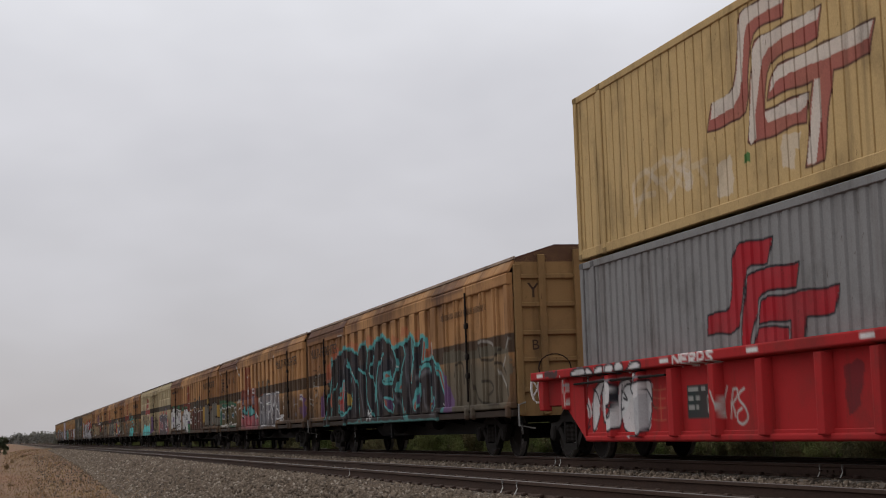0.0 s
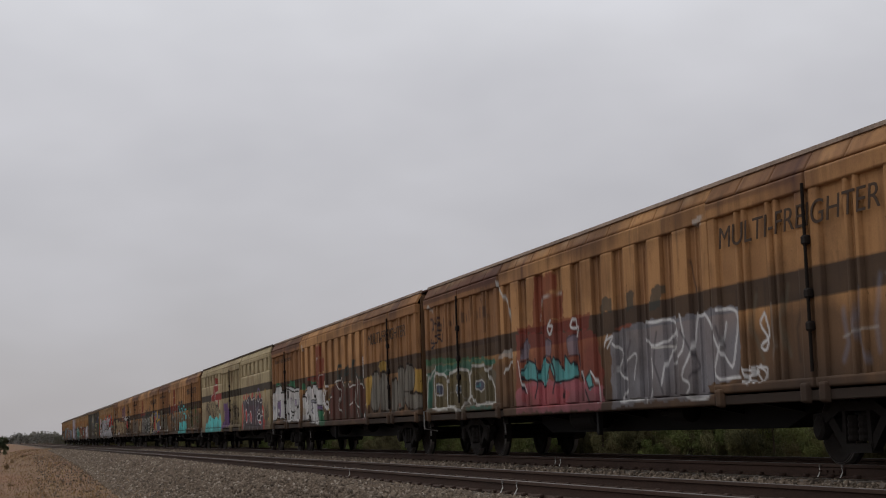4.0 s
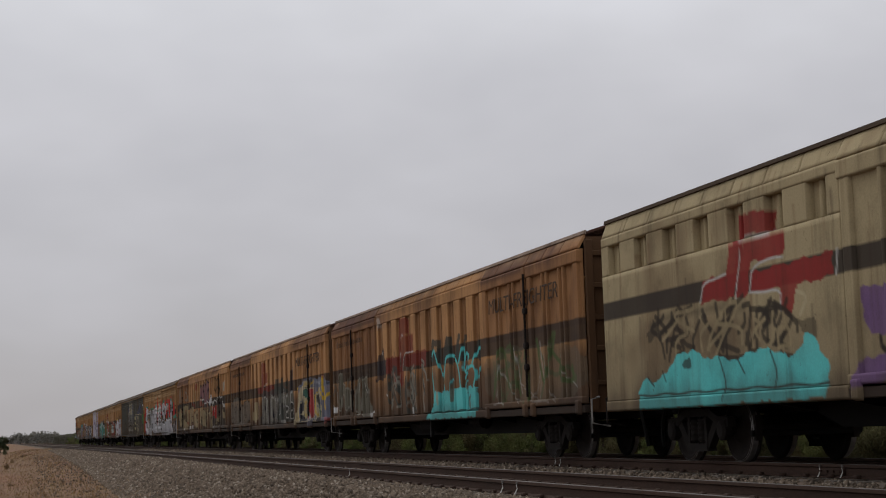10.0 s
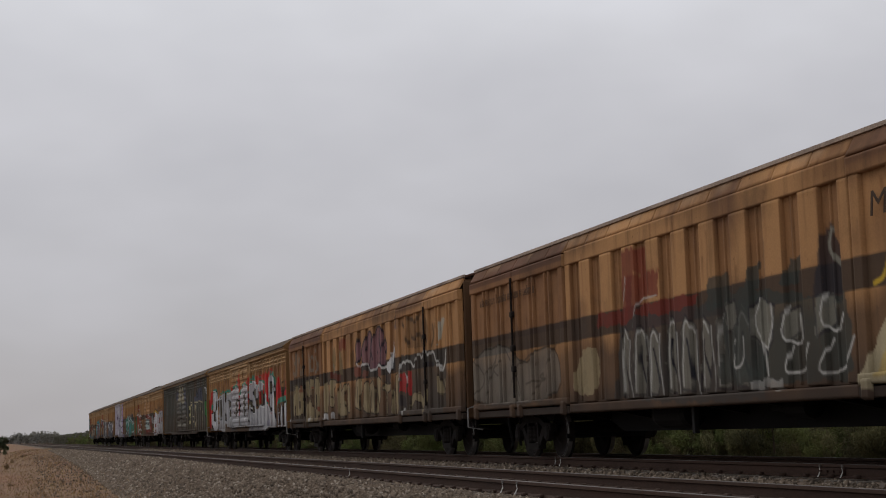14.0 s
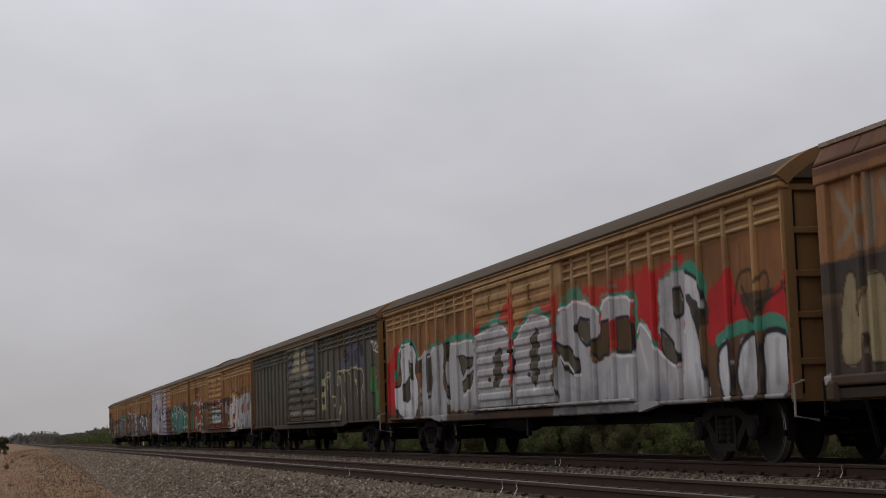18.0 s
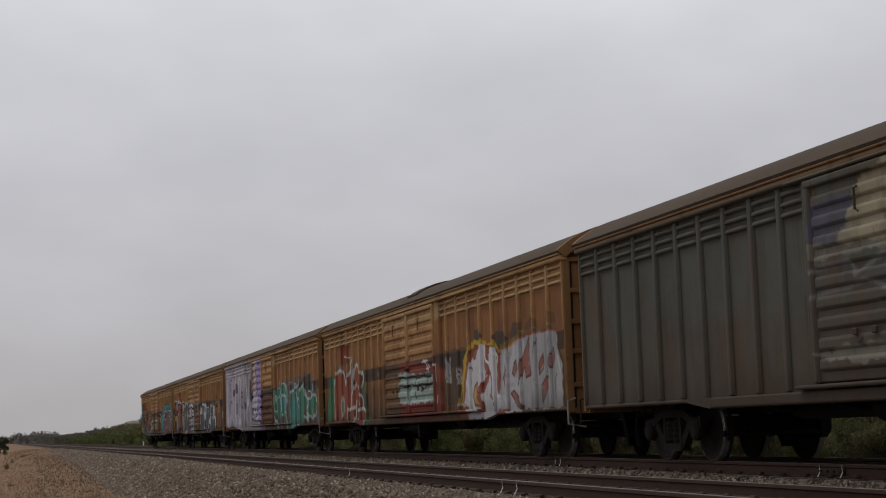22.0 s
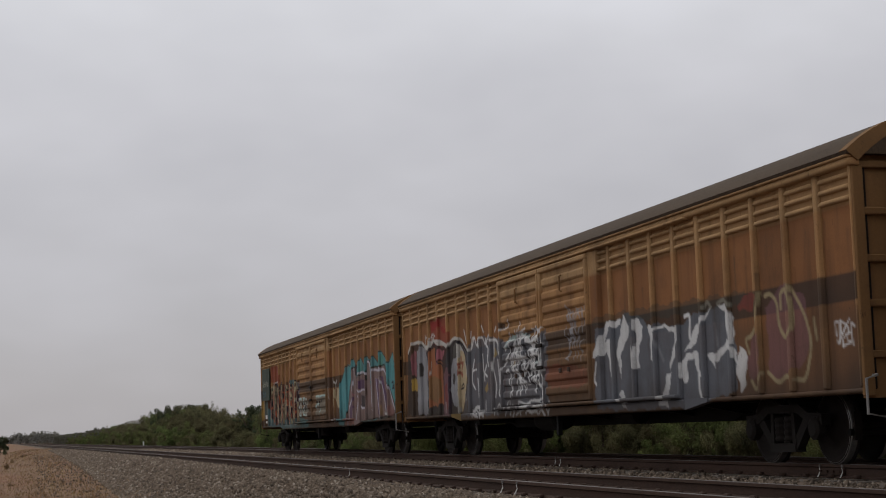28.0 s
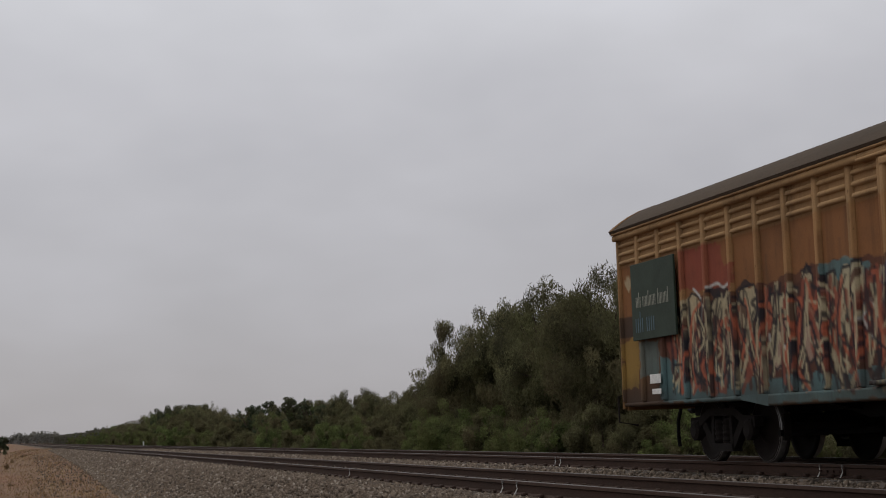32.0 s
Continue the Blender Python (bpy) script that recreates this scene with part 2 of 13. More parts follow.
class Livery:
    def __init__(self, length, base, low=LOW, high=HIGH):
        self.length, self.low = length, low
        self.u = np.arange(0, length + STEP, STEP)
        self.z = np.arange(low, high + RISE, RISE)
        self.c = np.empty((len(self.z), len(self.u), 3), np.float32)
        self.c[:] = base
        self.rng = np.random.default_rng(int(length * 1000) + int(base[0] * 9999))

    def window(self, u0, u1, z0, z1):
        a, b = np.searchsorted(self.u, (u0, u1))
        c, d = np.searchsorted(self.z, (z0, z1))
        return slice(c, d), slice(a, b)

    def lay(self, win, mask, col, alpha=1.0):
        m = (np.clip(mask, 0, 1) * alpha)[..., None]
        self.c[win] = self.c[win] * (1 - m) + np.array(col, np.float32) * m

    def area(self, u0, u1, z0, z1, col, alpha=1.0, ragged=0.0, seed=0):
        """A field of paint, with a hard or an uneven upper edge."""
        w = self.window(u0, u1, z0 - 0.3, z1 + ragged + 0.1)
        zz = self.z[w[0]][:, None]
        uu = self.u[w[1]][None, :]
        top = z1 + ragged * (0.5 * np.sin(uu * 5.1 + seed) + 0.32 * np.sin(uu * 11.3 + seed * 2) + 0.3 * np.sin(uu * 23 + seed * 5))
        self.lay(w, np.clip((top - zz) / STEP + 0.5, 0, 1) * np.clip((zz - z0) / STEP + 0.5, 0, 1), col, alpha)

    def reach(self, lines, pad, warp=0.0, seed=0):
        """Distance to a set of polylines, on the window round them."""
        us = [p[0] for l in lines for p in l]
        zs = [p[1] for l in lines for p in l]
        w = self.window(min(us) - pad, max(us) + pad, min(zs) - pad, max(zs) + pad)
        uu, zz = np.meshgrid(self.u[w[1]], self.z[w[0]])
        if warp:
            uu, zz = uu + warp * np.sin(zz * 7 + uu * 2.3 + seed), zz + warp * 0.7 * np.sin(uu * 6.1 + seed * 1.7)
        d = np.full(uu.shape, 9.0)
        for l in lines:
            for (a, b), (c, e) in zip(l[:-1], l[1:]):
                du, dz = c - a, e - b
                n = du * du + dz * dz + 1e-9
                k = np.clip(((uu - a) * du + (zz - b) * dz) / n, 0, 1)
                d = np.minimum(d, np.hypot(uu - a - k * du, zz - b - k * dz))
        return w, d

    def stroke(self, lines, width, col, alpha=1.0, warp=0.0, seed=0, edge=None, edge_width=0.05, soft=0.016):
        width = max(width, 0.012)
        edge_width = edge_width * 0.8
        w, d = self.reach(lines, width + edge_width + 0.25, warp, seed)
        if edge:
            self.lay(w, (width + edge_width - d) / soft + 0.5, edge, alpha)
        self.lay(w, (width - d) / soft + 0.5, col, alpha)

    def line(self, flat, width, col, alpha=1.0):
        """A sprayed line through the points u, z, u, z ..., rounded a little between them."""
        p = np.array(flat, float).reshape(-1, 2)
        if len(p) > 2:
            q = [p[0]]
            for a, b, c in zip(p[:-2], p[1:-1], p[2:]):
                q += [b + (a - b) * 0.28, b * 0.8 + (a + c) * 0.1, b + (c - b) * 0.28]
            p = np.array(q + [p[-1]])
        self.stroke([[tuple(v) for v in p]], width, col, alpha, 0.018, float(p[0, 0]))

    def glow(self, flat, width, col, alpha=1.0):
        """A soft, misted line of spray."""
        p = np.array(flat, float).reshape(-1, 2)
        self.stroke([[tuple(v) for v in p]], width * 0.4, col, alpha, 0.02, float(p[0, 0]), soft=max(0.03, width))

    def patch(self, flat, col, alpha=1.0, edge=None, edge_width=0.03, soft=False, wobble=1.0):
        """A filled field of paint with an uneven hand-drawn edge, and perhaps an outline."""
        p = np.array(flat, float).reshape(-1, 2)
        for k in range(2 if soft else 0):
            n = np.roll(p, -1, 0)
            p = np.stack((p * 0.8 + n * 0.2, p * 0.2 + n * 0.8), 1).reshape(-1, 2)
        w = self.window(p[:, 0].min() - 0.1, p[:, 0].max() + 0.1, p[:, 1].min() - 0.1, p[:, 1].max() + 0.1)
        uu, zz = np.meshgrid(self.u[w[1]], self.z[w[0]])
        s = float(p[0, 0])
        uu, zz = uu + wobble * (0.025 * np.sin(zz * 11 + s) + 0.015 * np.sin(zz * 27 + uu * 3)), zz + wobble * (0.02 * np.sin(uu * 9 + s * 2) + 0.012 * np.sin(uu * 23))
        inside = np.zeros(uu.shape, bool)
        for (a, b), (c, d) in zip(p, np.roll(p, -1, 0)):
            cross = (b > zz) != (d > zz)
            inside ^= cross & (uu < (c - a) * (zz - b) / (d - b if d != b else 1e-9) + a)
        worn = 0.95 + 0.05 * np.sin(uu * 3.7 + s) * np.sin(zz * 5.3 + uu * 1.3)
        self.lay(w, inside * worn, col, alpha)
        if edge is not None:
            ring = [tuple(v) for v in np.vstack((p, p[:1]))]
            self.stroke([ring], edge_width, edge, min(1.0, alpha * 1.1), 0.02, s)

    def scrawl(self, u0, u1, z0, z1, col, width, count, seed, alpha=1.0):
        """Overlapping strokes of writing that nobody can read."""
        rng = np.random.default_rng(seed)
        for i in range(count):
            c = u0 + (u1 - u0) * (i + 0.5) / count
            n = rng.integers(3, 6)
            span = min((u1 - u0) * 0.35, 0.75)
            us = np.clip(c + rng.uniform(-span, span, n), u0, u1)
            zs = z0 + (z1 - z0) * np.clip(np.sort(rng.uniform(-0.05, 1.05, n)) * (1 if i % 2 else -1) % 1.0, 0, 1)
            self.line(np.stack((us, zs), -1).ravel(), width, col, alpha)

    def word(self, text, u0, u1, z0, z1, width, col, alpha=1.0):
        """Letters in plain strokes."""
        forms = {"A": "0,0 .5,1 1,0;.2,.4 .8,.4", "B": "0,0 0,1 .8,.9 .8,.6 0,.52 .9,.4 .9,.1 0,0", "E": "1,1 0,1 0,0 1,0;0,.5 .8,.5", "D": "0,0 0,1 .8,.8 .9,.3 0,0",
                 "N": "0,0 0,1 1,0 1,1", "R": "0,0 0,1 .9,.85 .8,.55 0,.5 1,0", "S": "1,.9 .4,1 0,.75 1,.3 .6,0 0,.1", "Y": "0,1 .5,.5 1,1;.5,.5 .5,0"}
        step = (u1 - u0) / len(text)
        for i, ch in enumerate(text):
            for line in forms[ch].split(";"):
                p = [tuple(float(v) for v in q.split(",")) for q in line.split()]
                self.line([k for a, b in p for k in (u0 + step * (i + 0.82 * a), z0 + (z1 - z0) * b)], width, col, alpha)

    def at(self, y, z):
        """Colours at points of the side: y is measured from the van's front."""
        fu = np.clip((self.length - np.asarray(y)) / STEP, 0, len(self.u) - 1.001)
        fz = np.clip((np.asarray(z) - self.low) / RISE, 0, len(self.z) - 1.001)
        i, j = fz.astype(int), fu.astype(int)
        a, b = (fz - i)[..., None], (fu - j)[..., None]
        c = self.c
        return (c[i, j] * (1 - a) + c[i + 1, j] * a) * (1 - b) + (c[i, j + 1] * (1 - a) + c[i + 1, j + 1] * a) * b


def slab(name, parent, livery, y0, y1, z0, z1, face, back, cell=0.036, bevel=0.012, label="", shade=1.0, lean=0.0):
    """A plate of the near side: its face at x = face, its edges folded back to x = back, its colours from the livery. lean: how far the top leans in."""
    ny, nz = max(1, round((y1 - y0) / cell)), max(1, round((z1 - z0) / cell))
    bv = min(bevel, (y1 - y0) * 0.2, (z1 - z0) * 0.2)
    ys = np.concatenate(([y0], np.linspace(y0 + bv, y1 - bv, ny + 1), [y1]))
    zs = np.concatenate(([z0], np.linspace(z0 + bv, z1 - bv, nz + 1), [z1]))
    if z0 < 1.2 and z1 > 1.4 and cell < 0.1:
        # finer rows where the spray paint is
        top = min(2.75, z1 - bv)
        upper = np.linspace(2.76, z1 - bv, round((z1 - 2.75) / 0.055)) if z1 > 2.9 else [z1 - bv]
        zs = np.concatenate(([z0], np.arange(z0 + bv, top - 0.005, 0.019), upper, [z1]))
    yy, zz = np.meshgrid(ys, zs)
    xx = np.full(yy.shape, face)
    xx[0], xx[-1], xx[:, 0], xx[:, -1] = back, back, back, back
    xx = xx + lean * (zz - z0) / (z1 - z0)
    n, m = yy.shape
    q = np.arange(n * m).reshape(n, m)
    faces = np.stack((q[:-1, :-1], q[1:, :-1], q[1:, 1:], q[:-1, 1:]), -1).reshape(-1, 4)
    me = bpy.data.meshes.new(name)
    me.vertices.add(n * m)
    me.vertices.foreach_set("co", np.stack((xx, yy, zz), -1).astype(np.float32).ravel())
    me.loops.add(faces.size)
    me.loops.foreach_set("vertex_index", faces.astype(np.int32).ravel())
    me.polygons.add(len(faces))
    me.polygons.foreach_set("loop_start", np.arange(0, faces.size, 4, dtype=np.int32))
    me.update(calc_edges=True)
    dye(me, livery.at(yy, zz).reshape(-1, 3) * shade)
    return link_part(name, me, PAINT, parent, label)


def daubed(name, parent, shape, col, label=""):
    """A part in one paint colour."""
    me = shape.mesh(name)
    dye(me, col)
    return link_part(name, me, PAINT, parent, label)

# ---- the ground and the two tracks ----
NEAR_X, NEAR_Z = 7.05, -0.08


def lofted(name, profile, ys, mat, jitter=0.0, wobble=0.0, label="", kind="structure", category="ground", bend=None):
    """A sheet with one cross-section of (x, z) pairs, carried along y, and perhaps bent on the way."""
    rng = np.random.default_rng(3)
    xs, zs = np.array([p[0] for p in profile]), np.array([p[1] for p in profile])
    v = []
    for y in ys:
        for k, (x, z) in enumerate(zip(xs, zs)):
            if bend:
                x, z = bend(x, y, z)
            v.append((x + (rng.normal() * wobble if k < 3 else 0), y, z + (rng.normal() * jitter if jitter else 0)))
    m = len(xs)
    f = [(i * m + k, i * m + k + 1, (i + 1) * m + k + 1, (i + 1) * m + k) for i in range(len(ys) - 1) for k in range(m - 1)]
    me = bpy.data.meshes.new(name)
    me.from_pydata(v, [], f)
    me.materials.append(mat)
    me.polygons.foreach_set("use_smooth", [True] * len(me.polygons))
    return tagged(new(name, me), label, category, "", kind)


BED = [(2.7, -1.08), (3.2, -0.98), (4.1, -0.66), (4.9, -0.37), (5.3, -0.29), (5.7, -0.28), (8.4, -0.28), (8.9, -0.31), (9.3, -0.24), (9.6, -0.21), (12.3, -0.21), (12.9, -0.25), (14.2, -0.7), (15.2, -1.2)]


def foot(y):
    """Where the sand meets the ballast's slope: it laps up higher along the line."""
    return np.interp(y, (0, 45, 60, 84, 104, 136, 190, 300, 900), (2.95, 3.1, 3.38, 3.8, 4.05, 4.4, 4.8, 5.05, 5.1))


def bed_height(x):
    return np.interp(x, [p[0] for p in BED], [p[1] for p in BED])


def sand(x, y, z):
    """The verge rises to the foot of the ballast and goes on below it."""
    if x > 12:
        return x, z
    f = float(foot(y))
    if x > 2.7:
        return (f + (x - 3.0) * 0.12, float(bed_height(f)) + 0.012) if x < 3.2 else (max(x, f + 0.35), z)
    lift = float(bed_height(f)) + 1.04
    k = min(1.0, max(0.0, (x + 6) / 8.6))
    return x, z + lift * k * k


def build_ground():
    ys = [-400, -60, -20, 0] + list(np.arange(4, 60, 2.0)) + list(np.arange(60, 400, 10)) + [500, 800, 1500, 3500]
    xs = [-3000, -600, -120, -40, -20, -10, -6, -4, -2, 0, 1, 2, 2.6]
    prof = [(x, -1.02 - 0.02 * abs(x) ** 0.5 if x > -15 else -1.1) for x in xs]
    prof += [(3.0, -1.06), (3.5, -1.5), (14.5, -1.35), (16, -0.9), (18, -0.8), (22, -0.8), (30, -0.8), (60, -0.8), (200, -1), (900, -1), (3000, -1)]
    lofted("ground", prof, ys, GROUND, 0.014, 0.0, "dry reddish sandy ground with sparse bleached grass", bend=sand)
    by = [-60, -20, 0] + list(np.arange(3, 70, 1.0)) + list(np.arange(70, 460, 15)) + [600, 900]
    lofted("ballast_bed", BED, by, STONE, 0.012, 0.03, "bed of crushed grey-brown ballast stone under both tracks")


def scatter_stones(name, x0, x1, y0, y1, count, size, seed, label):
    """Loose stones on the ballast's surface, each a small irregular lump."""
    rng = np.random.default_rng(seed)
    y = y0 + (y1 - y0) * rng.random(count) ** 1.5
    if x1 < 0:
        x = foot(y) + 0.1 + x0 * rng.random(count) ** 3.2
        z = bed_height(foot(y)) + 0.005 + 0.0 * x
    else:
        x = np.maximum(rng.uniform(x0, x1, count), foot(y) + rng.exponential(0.12, count) - 0.1)
        z = bed_height(x)
    unit = np.array([(1, 0, 0), (-1, 0, 0), (0, 1, 0), (0, -1, 0), (0, 0, 1), (0, 0, -1)], float)
    tri = np.array([(0, 2, 4), (2, 1, 4), (1, 3, 4), (3, 0, 4), (2, 0, 5), (1, 2, 5), (3, 1, 5), (0, 3, 5)])
    far = 1 + np.clip((y - 18) / 40, 0, 1.4)
    s = rng.uniform(0.55, 1.25, count) * size * far
    v = unit[None] * (s[:, None] * rng.uniform(0.55, 1.1, (count, 6)))[..., None] + rng.normal(0, 0.14, (count, 6, 3)) * s[:, None, None]
    a = rng.uniform(0, 6.28, count)
    b = rng.uniform(-0.8, 0.8, count)
    ca, sa, cb, sb = np.cos(a), np.sin(a), np.cos(b), np.sin(b)
    vx, vy, vz = v[..., 0], v[..., 1], v[..., 2]
    vy, vz = vy * cb[:, None] - vz * sb[:, None], vy * sb[:, None] + vz * cb[:, None]
    vx, vy = vx * ca[:, None] - vy * sa[:, None], vx * sa[:, None] + vy * ca[:, None]
    co = np.stack((vx + x[:, None], vy + y[:, None], vz + z[:, None] + s[:, None] * 0.3), -1).reshape(-1, 3)
    faces = (tri[None] + 6 * np.arange(count)[:, None, None]).reshape(-1, 3)
    me = bpy.data.meshes.new(name)
    me.vertices.add(len(co))
    me.vertices.foreach_set("co", co.astype(np.float32).ravel())
    me.loops.add(faces.size)
    me.loops.foreach_set("vertex_index", faces.astype(np.int32).ravel())
    me.polygons.add(len(faces))
    me.polygons.foreach_set("loop_start", np.arange(0, faces.size, 3, dtype=np.int32))
    me.update(calc_edges=True)
    me.materials.append(STONES)
    return tagged(new(name, me), label, "ballast", "", "stuff")


def build_track(name, x, z, label):
    track = tagged(thing(name, label, "railway track"), kind="structure")
    head = [(-0.036, 0.0), (0.036, 0.0), (0.037, -0.035), (0.012, -0.05), (0.009, -0.14), (0.07, -0.158), (0.07, -0.17), (-0.07, -0.17), (-0.07, -0.158), (-0.009, -0.14), (-0.012, -0.05), (-0.037, -0.035)]
    for side in (-0.7525, 0.7525):
        r = Shape().prism([(x + side + a, z + b) for a, b in head], -60, 900, "y")
        rail = part("rail", r, RUST, track, "rust-brown steel rail")
        part("rail_head", Shape().prism([(x + side - 0.03, z - 0.004), (x + side + 0.03, z - 0.004), (x + side + 0.026, z + 0.003), (x + side - 0.026, z + 0.003)], -60, 900, "y"), SHINE, rail, "polished running surface of the rail")
    one = Shape().prism([(-1.25, -0.26), (1.25, -0.26), (1.22, -0.172), (0.4, -0.172), (0, -0.19), (-0.4, -0.172), (-1.22, -0.172)], -0.12, 0.12, "y").mesh("sleeper")
    one.materials.append(SLEEPER)
    clip = Shape().box(-0.115, -0.05, -0.06, 0.06, -0.172, -0.125, 0.02).mesh("rail_clip")
    clip.materials.append(RUST)
    for i in range(90):
        y = 8.2 + i * 0.67
        s = new("sleeper", one)
        s.parent, s.location = track, (x, y, z)
        if i < 60:
            for side in (-0.7525, 0.7525):
                c = new("rail_clip", clip)
                c.parent, c.location = track, (x + side, y, z)
    rest = Shape()
    for i in range(90, 500):
        y = 8.2 + i * 0.67
        rest.box(x - 1.25, x + 1.25, y - 0.12, y + 0.12, z - 0.26, z - 0.175, 0)
    tagged(part("sleepers", rest, SLEEPER, track), kind="stuff")
    return track


# ---- rolling stock ----
ORANGE, CREAM, BAND, OLIVE = (0.41, 0.218, 0.095), (0.35, 0.285, 0.17), (0.036, 0.03, 0.027), (0.12, 0.112, 0.085)
RED, DARK = (0.16, 0.024, 0.02), (0.03, 0.026, 0.024)
WAGONS, WHEELS = [], []
WHEEL_R = 0.46


def add_bogie(van, y, paint=None):
    """A two-axle bogie of cast side frames with its brake gear, and its two wheelsets, which turn."""
    bogie = part("bogie", Shape().box(-0.95, 0.95, y - 0.2, y + 0.2, 0.36, 0.66, 0.04), SOOT, van, "dark cast-steel bogie caked with brake dust")
    for s in (-1, 1):
        x0, x1 = (s * 1.06, s * 0.93) if s < 0 else (s * 0.93, s * 1.06)
        f = Shape()
        f.prism([(y - 1.08, 0.5), (y - 1.08, 0.64), (y - 0.72, 0.66), (y - 0.45, 0.77), (y + 0.45, 0.77), (y + 0.72, 0.66), (y + 1.08, 0.64), (y + 1.08, 0.5), (y + 0.74, 0.52), (y + 0.4, 0.66), (y - 0.4, 0.66), (y - 0.74, 0.52)], x0, x1)
        for k in (-1, 1):
            f.prism([(y + k * 0.72, 0.54), (y + k * 0.58, 0.6), (y + k * 0.24, 0.26), (y + k * 0.34, 0.17)], x0 + 0.01, x1 - 0.01)
            f.prism([(y + k * 0.27, 0.2), (y + k * 0.36, 0.24), (y + k * 0.33, 0.68), (y + k * 0.25, 0.68)], x0, x1)
        f.prism([(y - 0.36, 0.16), (y - 0.34, 0.27), (y + 0.34, 0.27), (y + 0.36, 0.16)], x0 - 0.01, x1 + 0.01)
        part("side_frame", f, BOGIE, bogie)
        sp = Shape()
        for k in (-0.13, 0.13):
            sp.lathe([(0.085, 0.3), (0.1, 0.33), (0.085, 0.37), (0.1, 0.41), (0.085, 0.45), (0.1, 0.49), (0.085, 0.53), (0.1, 0.57), (0.08, 0.61)], (s * 1.0, y + k, 0), "z", 10)
        part("spring", sp, BOGIE, bogie)
        for k in (-0.9, 0.9):
            part("axlebox", Shape().lathe([(0.1, 0), (0.15, 0.03), (0.15, 0.12), (0.11, 0.16), (0.05, 0.17)], (s * 1.0 - (0.11 if s < 0 else 0.06), y + k, WHEEL_R), "x", 14).box(min(s * 0.96, s * 1.08), max(s * 0.96, s * 1.08), y + k - 0.13, y + k + 0.13, 0.44, 0.62, 0.03), BOGIE, bogie)
        for k in (-1.42, 1.42):
            part("brake_shoe", Shape().prism([(y + k * 0.96, 0.3), (y + k, 0.3), (y + k * 1.02, 0.5), (y + k, 0.66), (y + k * 0.95, 0.66), (y + k * 0.985, 0.5)], s * 0.75 - 0.05, s * 0.75 + 0.05), SOOT, bogie)
    part("brake_beam", Shape().tube([(-0.85, y - 1.38, 0.4), (0.85, y - 1.38, 0.4)], 0.045).tube([(-0.85, y + 1.38, 0.4), (0.85, y + 1.38, 0.4)], 0.045), BLACK, bogie)
    for k in (-0.9, 0.9):
        ws = part("wheelset", Shape().lathe([(0.07, -0.95), (0.085, -0.5), (0.075, 0), (0.085, 0.5), (0.07, 0.95)], (0, 0, 0), "x", 12), SOOT, van)
        ws.location = (0, y + k, WHEEL_R)
        for s in (-1, 1):
            prof = [(0.1, 0.12), (0.14, 0.1), (0.2, 0.035), (0.34, 0.02), (0.385, 0.055), (0.40, 0.065), (0.448, 0.065), (0.46, 0.05), (0.465, -0.03), (0.488, -0.045), (0.488, -0.068), (0.40, -0.068), (0.385, -0.05), (0.2, -0.02), (0.13, -0.07)]
            w = Shape().lathe([(r, s * a + s * 0.75) for r, a in prof], (0, 0, 0), "x", 32)
            wheel = part("wheel", w, SOOT, ws, "", True)
            part("tyre", Shape().lathe([(0.437, s * 0.816), (0.437, s * 0.818), (0.4625, s * 0.802), (0.4665, s * 0.72), (0.437, s * 0.715)], (0, 0, 0), "x", 32, False), TREAD, wheel, "bright worn wheel rim")
        WHEELS.append((ws, y + k))
    return bogie


def add_coupler(van, y, out):
    """A knuckle coupler with its draft box and an air hose. out: -1 at the front, 1 at the rear."""
    s = Shape().box(-0.12, 0.12, min(y - out * 0.7, y + out * 0.18), max(y - out * 0.7, y + out * 0.18), 0.74, 0.96, 0.03)
    s.box(-0.16, 0.14, min(y + out * 0.12, y + out * 0.36), max(y + out * 0.12, y + out * 0.36), 0.72, 1.0, 0.05)
    part("coupler", s, BLACK, van, "black steel knuckle coupler")
    part("air_hose", Shape().tube([(-0.42, y - out * 0.05, 0.84), (-0.42, y + out * 0.1, 0.6), (-0.4, y + out * 0.16, 0.36), (-0.38, y + out * 0.17, 0.2)], 0.03), BLACK, van, "black rubber air hose")


